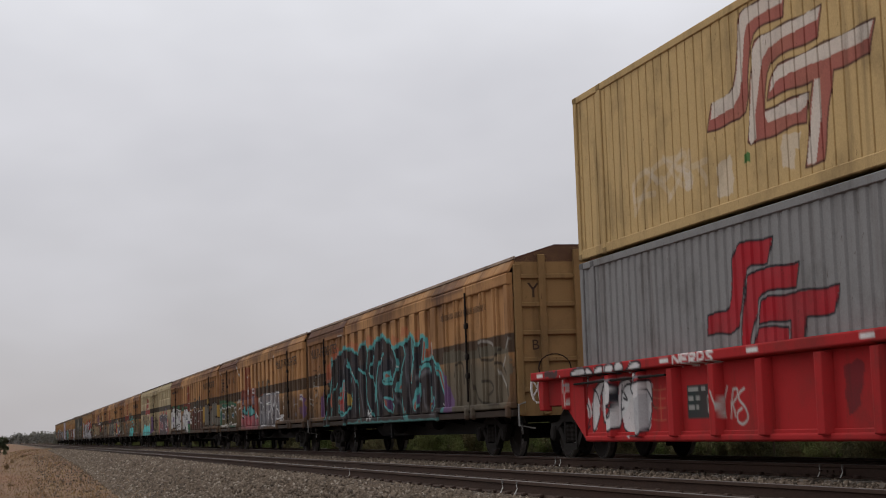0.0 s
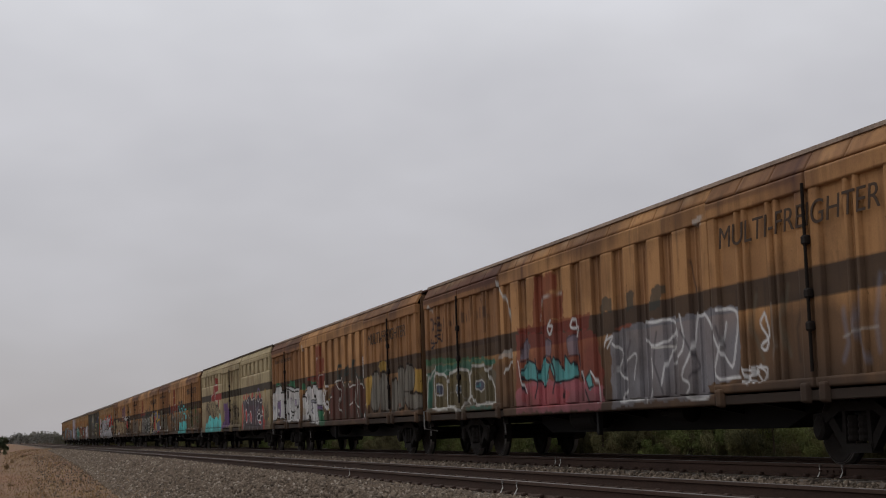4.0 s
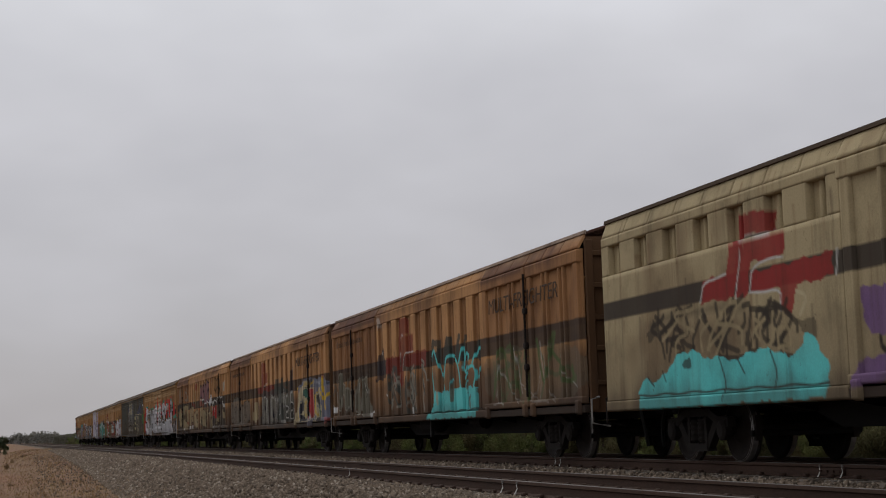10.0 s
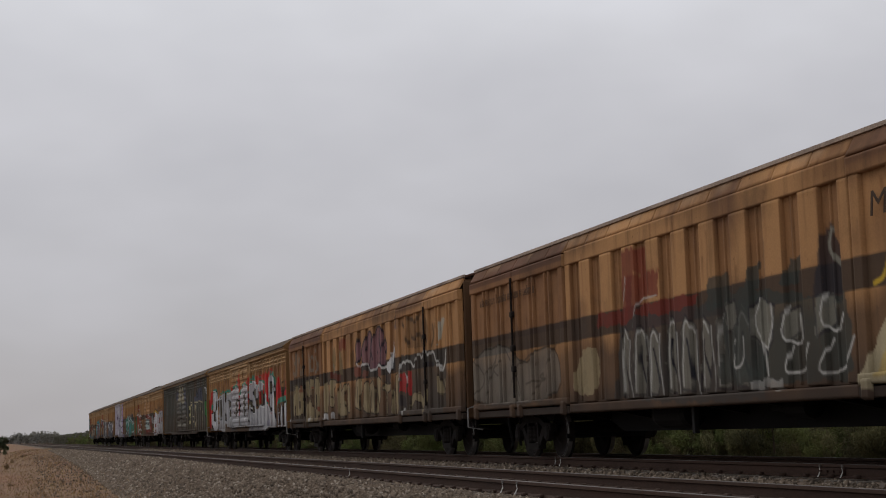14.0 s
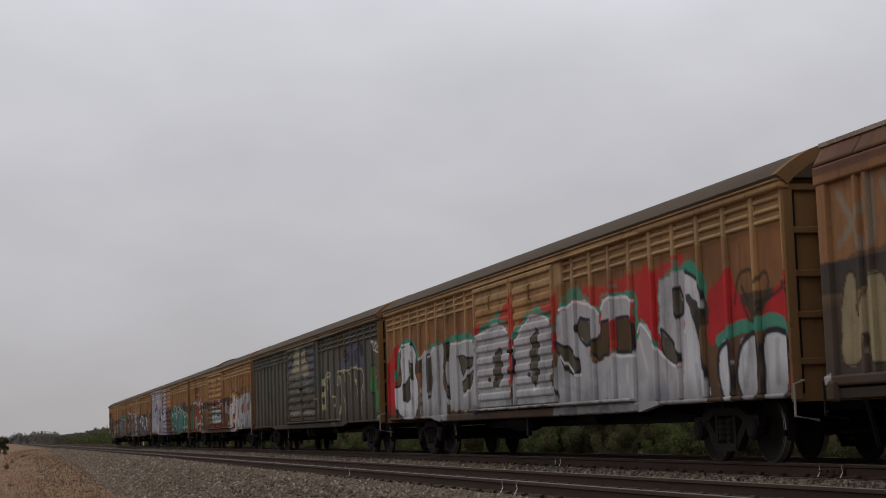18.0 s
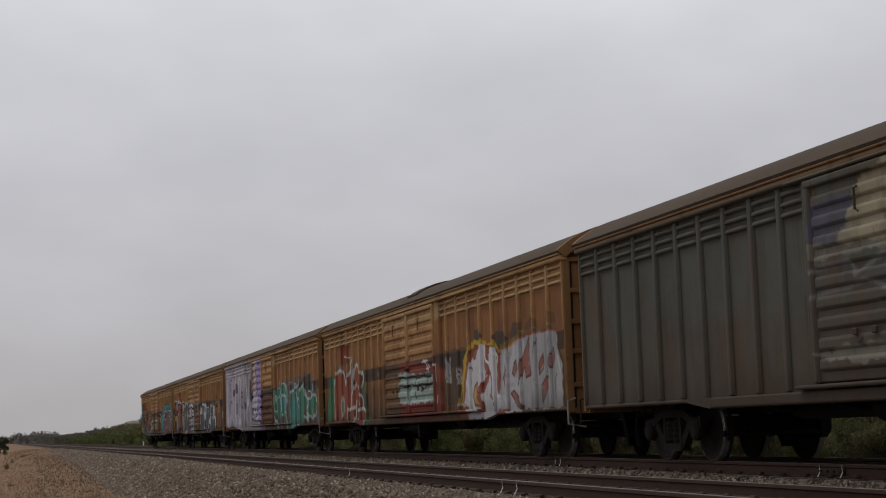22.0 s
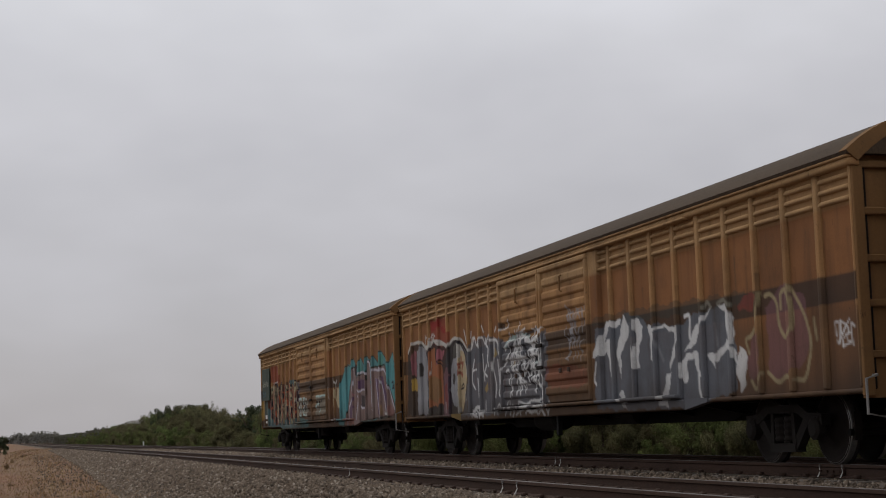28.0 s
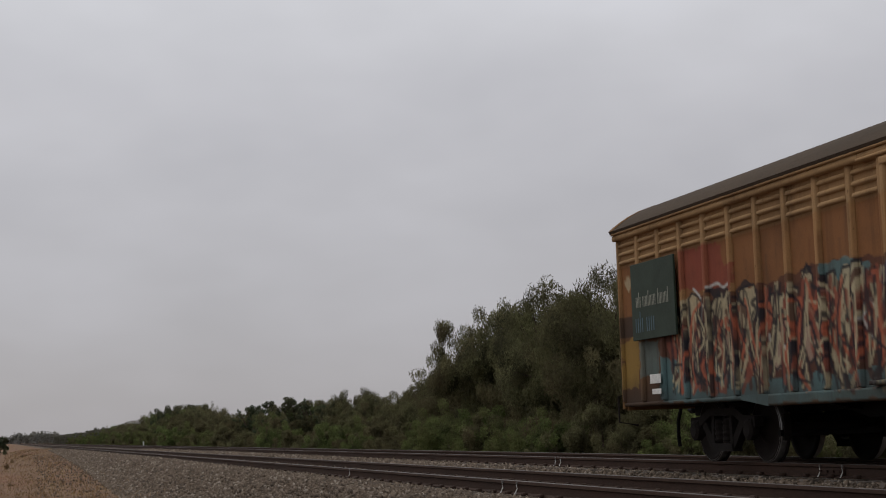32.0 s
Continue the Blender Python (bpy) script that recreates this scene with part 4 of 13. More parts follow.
def build_well_wagon():
    front, length = 9.27, 20.0
    lv = Livery(length, FIRE, 0.2, 1.8)
    w = thing("well_wagon", "red steel double-stack well wagon with white graffiti", "freight wagon", at=(TRAIN_X, front, 0))
    lv.patch((2.21, 1.43, 2.37, 1.52, 2.74, 1.59, 3.03, 1.55, 3.09, 1.42), WHITE_S, 1, INK, .022, soft=True)
    lv.patch((3.07, 1.42, 3.06, 1.53, 3.2, 1.55, 3.41, 1.49, 3.45, 1.42), WHITE_S, 1, INK, .022, soft=True)
    lv.patch((3.47, 1.42, 3.51, 1.53, 3.75, 1.56, 3.92, 1.51, 3.89, 1.42), WHITE_S, 1, INK, .022, soft=True)
    lv.patch((3.94, 1.42, 3.99, 1.55, 4.18, 1.59, 4.37, 1.56, 4.37, 1.42), WHITE_S, 1, INK, .022, soft=True)
    lv.patch((4.41, 1.42, 4.44, 1.55, 4.61, 1.59, 4.79, 1.56, 4.85, 1.42), WHITE_S, 1, INK, .022, soft=True)
    lv.patch((4.89, 1.42, 5.02, 1.47, 5.16, 1.55, 5.37, 1.56, 5.57, 1.5, 5.58, 1.42), WHITE_S, 1, INK, .022, soft=True)
    lv.patch((2.56, 1.4, 2.83, 1.39, 2.35, 0.96, 2.37, 0.49, 2.06, 0.48, 2.16, 0.73, 2.08, 0.97), WHITE_S, 0.95, INK, .02, soft=True)
    lv.patch((3.51, 1.39, 3.82, 1.4, 3.3, 1.1, 3.31, 0.87, 3.15, 0.61, 3.01, 0.47, 2.89, 0.48, 2.9, 0.95, 3.03, 1.18), WHITE_S, 0.95, INK, .02, soft=True)
    lv.patch((3.42, 1.31, 4.15, 1.29, 4.12, 0.92, 3.83, 0.86, 3.7, 0.61, 3.38, 0.63), WHITE_S, 0.95, INK, .02, soft=True)
    lv.patch((4.15, 1.29, 4.76, 1.3, 4.67, 0.91, 4.25, 0.7, 4.19, 0.57, 3.87, 0.45, 3.61, 0.61, 4, 0.76, 4.15, 0.92), WHITE_S, 0.95, INK, .02, soft=True)
    lv.patch((4.33, 1.2, 4.92, 1.21, 5.59, 1.28, 5.59, 0.98, 5.5, 0.62, 5.32, 0.41, 4.65, 0.39, 4.32, 0.51, 4.26, 0.76), WHITE_S, 0.95, INK, .02, soft=True)
    lv.patch((5.1, 1.39, 5.37, 1.4, 4.92, 1.09, 4.73, 1.06, 4.66, 1.19), WHITE_S, 0.95, INK, .02, soft=True)
    lv.patch((2.52, 1.09, 2.72, 1.05, 2.85, 0.92, 2.82, 0.72, 2.67, 0.65, 2.6, 0.92), WHITE_S, 0.8, soft=True)
    lv.patch((5.06, 0.99, 5.56, 1.1, 5.41, 0.5, 5.07, 0.44), ASHEN, 0.5, soft=True)
    lv.line((2.08, 1.17, 2.38, 1.15, 2.33, 1.11, 2.12, 1.1), .02, INK)
    lv.line((2.14, 1.05, 2.52, 1.02, 2.75, 0.92, 2.8, 0.75, 2.66, 0.59), .02, INK)
    lv.line((3.72, 0.75, 3.87, 0.86, 4.1, 0.86, 4.03, 0.7, 3.8, 0.67, 3.7, 0.57, 3.61, 0.58), .02, INK)
    lv.line((4.32, 1.23, 4.27, 0.82, 4.4, 0.85), .02, INK)
    lv.line((4.39, 1.1, 4.59, 0.94, 4.38, 1.01), .02, INK)
    lv.line((4.88, 0.9, 4.92, 0.56), .02, INK)
    lv.line((5.4, 1.1, 5.55, 0.98, 5.61, 0.83, 5.73, 0.82), .02, INK)
    lv.line((2.45, 0.49, 2.76, 0.58), .02, INK)
    lv.line((2.98, 1.18, 3.16, 1.11, 3.26, 0.94), .02, INK)
    lv.line((1.73, 1.31, 2.85, 1.32, 4.76, 1.31, 5.59, 1.3), .02, STEEL)
    lv.line((5.64, 1.1, 6.15, 1.1), 0.01, SALMON, 0.7)
    lv.line((5.63, 0.98, 6.13, 0.96), 0.01, SALMON, 0.7)
    lv.line((5.61, 0.83, 6.12, 0.82), 0.01, SALMON, 0.7)
    lv.line((5.59, 0.64, 6.09, 0.64), 0.01, SALMON, 0.7)
    lv.line((5.96, 1.15, 5.9, 0.64), 0.01, SALMON, 0.7)
    lv.line((8.07, 1.01, 8.14, 0.91, 8.21, 0.83), .018, PALE)
    lv.line((8.33, 1.07, 8.22, 0.85, 8.25, 0.65), .018, PALE)
    lv.line((8.43, 0.63, 8.46, 0.82, 8.51, 1.01), .018, PALE)
    lv.line((8.51, 1.01, 8.65, 1.01, 8.64, 0.9, 8.49, 0.82), .018, PALE)
    lv.line((8.49, 0.82, 8.54, 0.74, 8.58, 0.63), .018, PALE)
    lv.line((8.86, 1.02, 8.68, 0.95, 8.67, 0.86, 8.89, 0.76, 8.98, 0.62, 8.8, 0.52, 8.63, 0.56, 8.62, 0.68, 8.78, 0.75), .018, PALE)
    lv.patch((6.95, 1.12, 7.87, 1.12, 7.84, 0.64, 6.93, 0.63), (0.03, 0.045, 0.045), wobble=0.0)
    for k, (a, b) in enumerate(((7.0, 7.35), (7.45, 7.6), (7.0, 7.15), (7.25, 7.4), (7.0, 7.2), (7.25, 7.35))):
        z = 1.02 - 0.13 * (k // 2)
        lv.patch((a, z, b, z, b, z + 0.07, a, z + 0.07), PALE, 0.6, wobble=0.0)
    lv.line((7.66, 0.72, 7.66, 0.95, 7.8, 0.95, 7.8, 0.72, 7.66, 0.72), 0.014, PALE)
    lv.word("NERDS", 6.85, 8.3, 1.42, 1.58, 0.022, WHITE_PAINT)
    lv.patch((11.6, 1.2, 12.1, 1.25, 12.0, 0.7, 11.7, 0.6), INK, 0.6)
    lv.scrawl(1.7, 1.95, 0.95, 1.5, PALE, 0.012, 3, 5)
    for a in (0.44, 6.34, 9.33, 12.33):
        lv.patch((a, 1.47, a + 0.34, 1.47, a + 0.34, 1.545, a, 1.545), WHITE_PAINT, wobble=0.0)
    lv.patch((0.85, 1.45, 1.6, 1.45, 1.6, 1.58, 0.85, 1.58), (0.06, 0.045, 0.045))
    face = -1.42
    rear = length
    side = slab("side_plate", w, lv, 2.6, rear - 2.6, 0.34, 1.42, face + 0.16, face + 0.22)
    slab("top_chord", w, lv, 0.1, rear - 0.05, 1.41, 1.6, face, face + 0.2, bevel=0.02)
    slab("bottom_chord", w, lv, 2.7, rear - 2.7, 0.3, 0.42, face + 0.08, face + 0.2, bevel=0.02)
    for u in (6.62, 8.1, 9.62, 11.25, 12.6, 14.0, 5.25, 4.0):
        y = rear - u
        wide = 0.13
        slab("side_stake", side, lv, y - wide, y + wide, 0.36, 1.415, face + 0.02, face + 0.165, bevel=0.03)
    for a, b in ((rear - 2.62, rear - 1.75), (1.75, 2.62)):
        o = a > 5
        tri = [(a, 0.36), (b, 0.87), (b, 1.42), (a, 1.42)] if o else [(b, 0.36), (a, 0.87), (a, 1.42), (b, 1.42)]
        daubed("gusset_plate", w, Shape().prism(tri, face + 0.12, face + 0.2), FIRE)
    for y in (rear - 0.5, rear - 1.75, 0.5, 1.75):
        slab("end_post", w, lv, y - 0.14, y + 0.14, 0.86, 1.42, face + 0.05, face + 0.2, bevel=0.02)
    for a, b in ((rear - 2.7, rear - 0.05), (0.05, 2.7)):
        daubed("end_deck", w, Shape().box(face + 0.15, 1.3, a, b, 0.95, 1.42), tuple(c * 0.7 for c in FIRE))
    daubed("far_side_plate", w, Shape().box(1.3, 1.42, 0.1, rear - 0.1, 0.34, 1.6), FIRE)
    daubed("well_floor", w, Shape().box(-1.3, 1.3, 2.7, rear - 2.7, 0.34, 0.46), FIRE)
    part("handrail", Shape().tube([(face + 0.1, rear - 2.2, 1.3), (face + 0.05, rear - 2.9, 1.3), (face + 0.05, rear - 6.4, 1.3)], 0.02), SOOT, w, "steel rod rail along the side")
    hand = Shape()
    n = 14
    hand.tube([(face + 0.05 + 0.26 * (1 + math.cos(2 * math.pi * k / n)) * 0.5, rear + 0.08, 1.3 + 0.27 * math.sin(2 * math.pi * k / n)) for k in range(n + 1)], 0.022)
    for k in range(5):
        a = 2 * math.pi * k / 5
        hand.tube([(face + 0.18, rear + 0.08, 1.3), (face + 0.18 + 0.13 * math.cos(a), rear + 0.08, 1.3 + 0.27 * math.sin(a))], 0.016)
    part("handbrake_wheel", hand, WHITE, w, "white-painted spoked handbrake wheel")
    loop = Shape().tube([(face + 0.5 + 0.32 * math.cos(2 * math.pi * k / 18), rear - 0.02, 1.68 + 0.26 * math.sin(2 * math.pi * k / 18)) for k in range(19)], 0.012)
    part("hose_loop", loop, SOOT, w, "thin looped air hose")
    add_bogie(w, rear - 1.15)
    add_bogie(w, 1.15)
    add_coupler(w, rear, 1)
    add_coupler(w, 0, -1)
    WAGONS.append((w, front))

    y0 = 12.16 - front
    low = Livery(14.63, CONCRETE_GREY, 0.3, 3.6)
    for p in ((5.2, 2.09, 5.84, 2.11, 6, 2.27, 6.1, 2.81, 6.18, 2.92, 6.35, 2.99, 7.3, 2.97, 7.18, 2.64, 6.71, 2.65, 6.51, 2.59, 6.42, 2.46, 6.31, 2.07, 6.18, 1.87, 6.07, 1.82, 5.87, 1.79, 5.14, 1.81),
              (6.25, 1.32, 6.34, 2.06, 6.46, 2.4, 6.58, 2.54, 6.77, 2.58, 8.04, 2.56, 7.95, 2.26, 7.01, 2.26, 6.85, 2.2, 6.72, 1.98, 6.41, 1.32),
              (6.85, 2.02, 6.92, 2.15, 7.1, 2.19, 9.01, 2.18, 8.91, 1.85, 8.15, 1.84, 7.96, 1.25, 7.64, 1.26, 7.74, 1.85, 6.81, 1.85),
              (6.75, 1.81, 7.66, 1.77, 7.55, 1.26, 6.55, 1.31)):
        low.patch(p, LOGO_RED, 0.97, INK, 0.016, wobble=0.0)
    shipping_container("shipping_container", "grey corrugated steel container with a red emblem", low, y0, 0.5, 3.38, 0.28, 0.24, 0.026, 0.6, front)
    top = Livery(14.63, MUSTARD, 3.3, 6.5)
    for p in ((5.67, 5.06, 6.25, 5.07, 6.43, 5.15, 6.55, 5.35, 6.66, 5.98, 6.74, 6.1, 6.9, 6.14, 7.37, 6.12, 7.45, 6.27, 8.09, 6.2, 8.02, 5.75, 7.29, 5.76, 7.12, 5.72, 6.99, 5.58, 6.86, 4.92, 6.76, 4.74, 6.56, 4.67, 5.52, 4.68),
              (7.05, 5.52, 7.13, 5.61, 7.31, 5.65, 9, 5.62, 8.9, 5.25, 7.8, 5.26, 7.56, 5.23, 7.46, 5.12, 7.34, 4.65, 8.59, 4.64, 8.47, 4.27, 8.19, 4.28, 6.89, 4.26, 6.8, 4.32),
              (7.44, 4.77, 7.52, 5, 7.6, 5.09, 7.75, 5.15, 10.24, 5.14, 10.11, 4.76, 9.21, 4.76, 8.87, 3.71, 8.39, 3.72, 8.67, 4.75)):
        top.patch(p, EMBLEM_PINK, 0.95, UMBER, 0.016, wobble=0.0)
    for p in ((5.71, 5.07, 6.28, 5.08, 6.46, 5.16, 6.57, 5.36, 6.68, 5.97, 6.77, 6.09, 6.92, 6.13, 7.37, 6.11, 7.45, 6.27, 8.08, 6.22, 8, 5.93, 7.22, 5.94, 6.94, 5.89, 6.83, 5.73, 6.73, 5.28, 6.6, 5, 6.39, 4.87, 5.64, 4.84),
              (7.06, 5.51, 7.17, 5.6, 7.34, 5.64, 8.99, 5.62, 8.9, 5.48, 7.88, 5.47, 7.52, 5.43, 7.33, 5.31, 7.2, 5.01, 7.06, 4.65, 7.05, 4.33, 6.88, 4.27, 6.82, 4.34),
              (7.5, 4.84, 7.56, 4.99, 7.65, 5.08, 7.78, 5.14, 10.21, 5.14, 10.09, 4.95, 9.02, 4.95, 8.11, 4.98, 7.7, 4.96),
              (7.3, 4.62, 7.81, 4.63, 8.56, 4.63, 8.49, 4.48, 8.32, 4.44, 7.76, 4.47, 7.4, 4.47),
              (8.66, 4.55, 8.73, 4.76, 8.86, 4.75, 8.88, 4.6, 8.85, 4.3, 8.71, 3.87, 8.66, 3.73, 8.42, 3.73)):
        top.patch(p, CHALK, 0.95, wobble=0.15)
    for p in ((7.77, 4.2, 8.29, 4.21, 8.26, 4, 8.15, 4, 8.06, 3.74, 7.76, 3.79), (4.6, 4, 4.63, 4.29, 4.89, 4.23, 4.86, 3.96), (5.72, 3.73, 5.78, 4.21, 6.27, 4.21, 6.26, 3.67)):
        top.patch(p, CHALK, 0.55)
    top.patch((6.65, 4.04, 6.67, 4.16, 6.86, 4.15, 6.84, 4.02), (0.05, 0.17, 0.05))
    top.scrawl(2.6, 5.4, 3.9, 4.6, CHALK, 0.05, 9, 6, 0.25)
    shipping_container("shipping_container", "mustard-yellow steel container with a faded pink emblem", top, y0, 3.42, 6.3, 0.3, 0.07, 0.025, 1.25, front)


# ---- colours of the spray paint ----
FIRE, CONCRETE_GREY, MUSTARD = (0.36, 0.022, 0.024), (0.225, 0.222, 0.222), (0.5, 0.35, 0.165)
LOGO_RED, EMBLEM_PINK, CHALK, WHITE_PAINT = (0.36, 0.012, 0.022), (0.33, 0.095, 0.085), (0.62, 0.56, 0.49), (0.66, 0.65, 0.64)
SALMON, PURPLE, INK, TEAL, STEEL, WHITE_S = (0.4, 0.11, 0.06), (0.14, 0.075, 0.2), (0.022, 0.022, 0.028), (0.085, 0.32, 0.32), (0.19, 0.19, 0.21), (0.6, 0.6, 0.6)
SHADE, PALE, GREEN, MAROON, PINK, UMBER = (0.032, 0.027, 0.022), (0.46, 0.45, 0.42), (0.035, 0.17, 0.09), (0.17, 0.03, 0.022), (0.36, 0.12, 0.15), (0.085, 0.038, 0.03)
GOLD, GREY, CYAN, LOGO, VIOLET, SCARLET = (0.42, 0.27, 0.06), (0.155, 0.145, 0.125), (0.1, 0.5, 0.5), (0.24, 0.03, 0.028), (0.1, 0.05, 0.2), (0.38, 0.045, 0.045)
PLUM, MOSS, TAN, SOOTED, SLATE, CREAMY = (0.05, 0.042, 0.055), (0.07, 0.1, 0.04), (0.3, 0.24, 0.14), (0.05, 0.048, 0.045), (0.17, 0.185, 0.24), (0.42, 0.36, 0.23)
GOLDEN, MAUVE, AQUA, RED, JADE, SILVER = (0.5, 0.33, 0.04), (0.17, 0.085, 0.1), (0.3, 0.38, 0.35), (0.42, 0.022, 0.026), (0.03, 0.24, 0.17), (0.52, 0.52, 0.54)
ASHEN, STORM, STONY, GHOSTLY, MOSSY, RUSTRED = (0.27, 0.27, 0.29), (0.085, 0.09, 0.13), (0.21, 0.2, 0.165), (0.4, 0.36, 0.19), (0.055, 0.17, 0.055), (0.23, 0.05, 0.04)
DULL, SILVERY = (0.15, 0.115, 0.055), (0.37, 0.37, 0.385)
FOAM, BRICK, LILAC, VIOLETTE, GRAPE, DEEPGREEN = (0.33, 0.44, 0.42), (0.25, 0.075, 0.05), (0.46, 0.44, 0.5), (0.27, 0.22, 0.5), (0.085, 0.045, 0.1), (0.042, 0.05, 0.045)
BOTTLE, SLATED, BLUSH, LAGOON, MAUVEBROWN, OLIVEDRAB = (0.07, 0.19, 0.14), (0.11, 0.12, 0.14), (0.34, 0.24, 0.18), (0.085, 0.26, 0.28), (0.2, 0.13, 0.12), (0.055, 0.045, 0.02)


def weather(lv, seed, dark):
    """Rust runs from rivets and seams, faded fields and caked dust near the sill, all part of the old paint."""
    rng = np.random.default_rng(seed)
    uu, zz = np.meshgrid(lv.u, lv.z)
    run = sum(np.sin(uu * f + rng.uniform(0, 6.3)) * a for f, a in ((0.7, 0.4), (1.9, 0.4), (4.3, 0.3), (9.7, 0.2)))
    lv.c *= (1 - 0.12 * np.clip(run, 0, 1.2))[..., None]
    blot = sum(np.sin(uu * math.cos(a) * f + zz * math.sin(a) * f * 0.7 + rng.uniform(0, 6.3)) * w for f, w in ((1.1, 0.5), (2.3, 0.4), (5.2, 0.3), (11.0, 0.25)) for a in rng.uniform(0, 3.1, 3))
    m = (np.clip(blot - 0.25, 0, 1.3) * 0.3)[..., None]
    lv.c[:] = lv.c * (1 - m) + np.array((0.1, 0.048, 0.026)) * m
    for k in range(int(lv.length * 9)):
        u, top, reach, wide = rng.uniform(0, lv.length), rng.choice((3.9, 3.6, 3.3, 2.9, 2.4, 2.0)) + rng.normal() * 0.12, rng.uniform(0.3, 1.7), rng.uniform(0.012, 0.06)
        w = lv.window(u - 0.2, u + 0.2, top - reach, top)
        fall = (1 - (top - zz[w]) / reach) * np.clip(1 - np.abs(uu[w] - u - 0.01 * np.sin(zz[w] * 9)) / wide, 0, 1)
        lv.lay(w, fall, (0.12, 0.05, 0.024) if k % 3 else (0.045, 0.035, 0.03), rng.uniform(0.2, 0.6))
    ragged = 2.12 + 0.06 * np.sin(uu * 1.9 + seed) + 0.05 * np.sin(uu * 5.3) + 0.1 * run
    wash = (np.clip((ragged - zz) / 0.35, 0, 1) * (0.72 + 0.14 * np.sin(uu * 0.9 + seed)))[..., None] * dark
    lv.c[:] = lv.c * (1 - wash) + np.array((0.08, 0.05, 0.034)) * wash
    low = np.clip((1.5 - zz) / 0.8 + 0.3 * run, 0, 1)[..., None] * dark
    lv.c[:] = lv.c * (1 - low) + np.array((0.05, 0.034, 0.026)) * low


def grime(lv, seed):
    """Later dirt over the spray paint: thin runs of rust water and dust thrown up from the track."""
    rng = np.random.default_rng(seed + 70)
    uu, zz = np.meshgrid(lv.u, lv.z)
    for k in range(int(lv.length * 6)):
        u, top, reach, wide = rng.uniform(0, lv.length), rng.uniform(1.5, 3.0), rng.uniform(0.3, 1.3), rng.uniform(0.012, 0.05)
        w = lv.window(u - 0.15, u + 0.15, top - reach, top)
        fall = (1 - (top - zz[w]) / reach) * np.clip(1 - np.abs(uu[w] - u - 0.01 * np.sin(zz[w] * 9)) / wide, 0, 1)
        lv.lay(w, fall, (0.07, 0.045, 0.032), rng.uniform(0.15, 0.5))
    edge = 1.22 + 0.1 * np.sin(uu * 1.7 + seed) + 0.07 * np.sin(uu * 4.3) + 0.05 * np.sin(uu * 13.1 + seed)
    dust = (np.clip((edge - zz) / 0.35, 0, 1) * 0.5)[..., None]
    lv.c[:] = lv.c * (1 - dust) + np.array((0.05, 0.036, 0.028)) * dust
    return lv


def stains(lv, seed):
    """Soft violet-brown smoke stains and pale scuffs along the folded eaves, with runs below them."""
    rng = np.random.default_rng(seed + 31)
    uu, zz = np.meshgrid(lv.u, lv.z)
    for k in range(26):
        u, w, drop = rng.uniform(0, lv.length), rng.uniform(0.25, 1.5), rng.uniform(0.05, 0.45)
        soft = np.clip(1.2 - np.abs(uu - u) / w, 0, 1) * np.clip((zz - 3.55 + drop) / 0.25, 0, 1) * (0.75 + 0.25 * np.sin(uu * 19 + k) * np.sin(uu * 7.3 + k))
        lv.lay((slice(None), slice(None)), soft, ((0.07, 0.036, 0.034), (0.09, 0.05, 0.03), (0.13, 0.062, 0.03))[k % 3], rng.uniform(0.25, 0.75))
    for k in range(12):
        u, w = rng.uniform(0, lv.length), rng.uniform(0.1, 0.6)
        lv.lay((slice(None), slice(None)), np.clip(1.2 - np.abs(uu - u) / w, 0, 1) * np.clip((zz - 3.7) / 0.1, 0, 1), (0.36, 0.24, 0.15), 0.45)


def orange_livery(length):
    lv = Livery(length, ORANGE)
    # rust and recess shade painted into each bay as brown, paler by the rib
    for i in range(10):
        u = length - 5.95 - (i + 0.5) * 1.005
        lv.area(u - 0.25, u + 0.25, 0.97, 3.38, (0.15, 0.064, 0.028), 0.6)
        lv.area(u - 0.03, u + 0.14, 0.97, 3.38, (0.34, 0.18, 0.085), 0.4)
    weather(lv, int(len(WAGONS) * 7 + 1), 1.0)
    lv.area(0, 5.95, 2.3, 4.1, (0.12, 0.05, 0.03), 0.55)
    lv.area(length - 5.95, length, 2.3, 4.1, (0.13, 0.055, 0.03), 0.12 + 0.3 * (len(WAGONS) in (7, 5, 1)))
    lv.area(0, 5.95, 3.48, 4.1, (0.085, 0.043, 0.036), 0.7)
    lv.area(length - 5.95, length - 3.2, 3.5, 4.1, (0.085, 0.045, 0.036), 0.5)
    stains(lv, len(WAGONS))
    lv.area(0, length, 2.04, 2.42, BAND, 0.88)
    return lv


def cream_livery(length):
    lv = Livery(length, CREAM)
    weather(lv, 4, 0.5)
    lv.area(0, length, 2.27, 2.56, BAND, 0.93)
    return lv


def ochre_livery(length):
    lv = Livery(length, OCHRE)
    # sheets between ribs browner: rust, and recess shade put into the colour
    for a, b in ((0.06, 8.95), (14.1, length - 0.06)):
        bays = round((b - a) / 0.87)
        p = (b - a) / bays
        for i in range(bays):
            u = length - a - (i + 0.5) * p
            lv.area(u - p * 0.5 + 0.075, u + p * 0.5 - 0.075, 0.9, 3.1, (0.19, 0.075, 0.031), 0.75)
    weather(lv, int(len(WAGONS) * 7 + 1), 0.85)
    lv.area(0, length, 3.08, 3.7, (0.36, 0.245, 0.13), 0.5)
    lv.area(0, length, 1.94, 2.27, BAND, 0.8)
    return lv


def grey_livery(length):
    lv = Livery(length, DRAB)
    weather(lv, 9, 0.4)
    lv.area(0, length, 3.52, 4.0, (0.24, 0.15, 0.08), 0.9)
    return lv


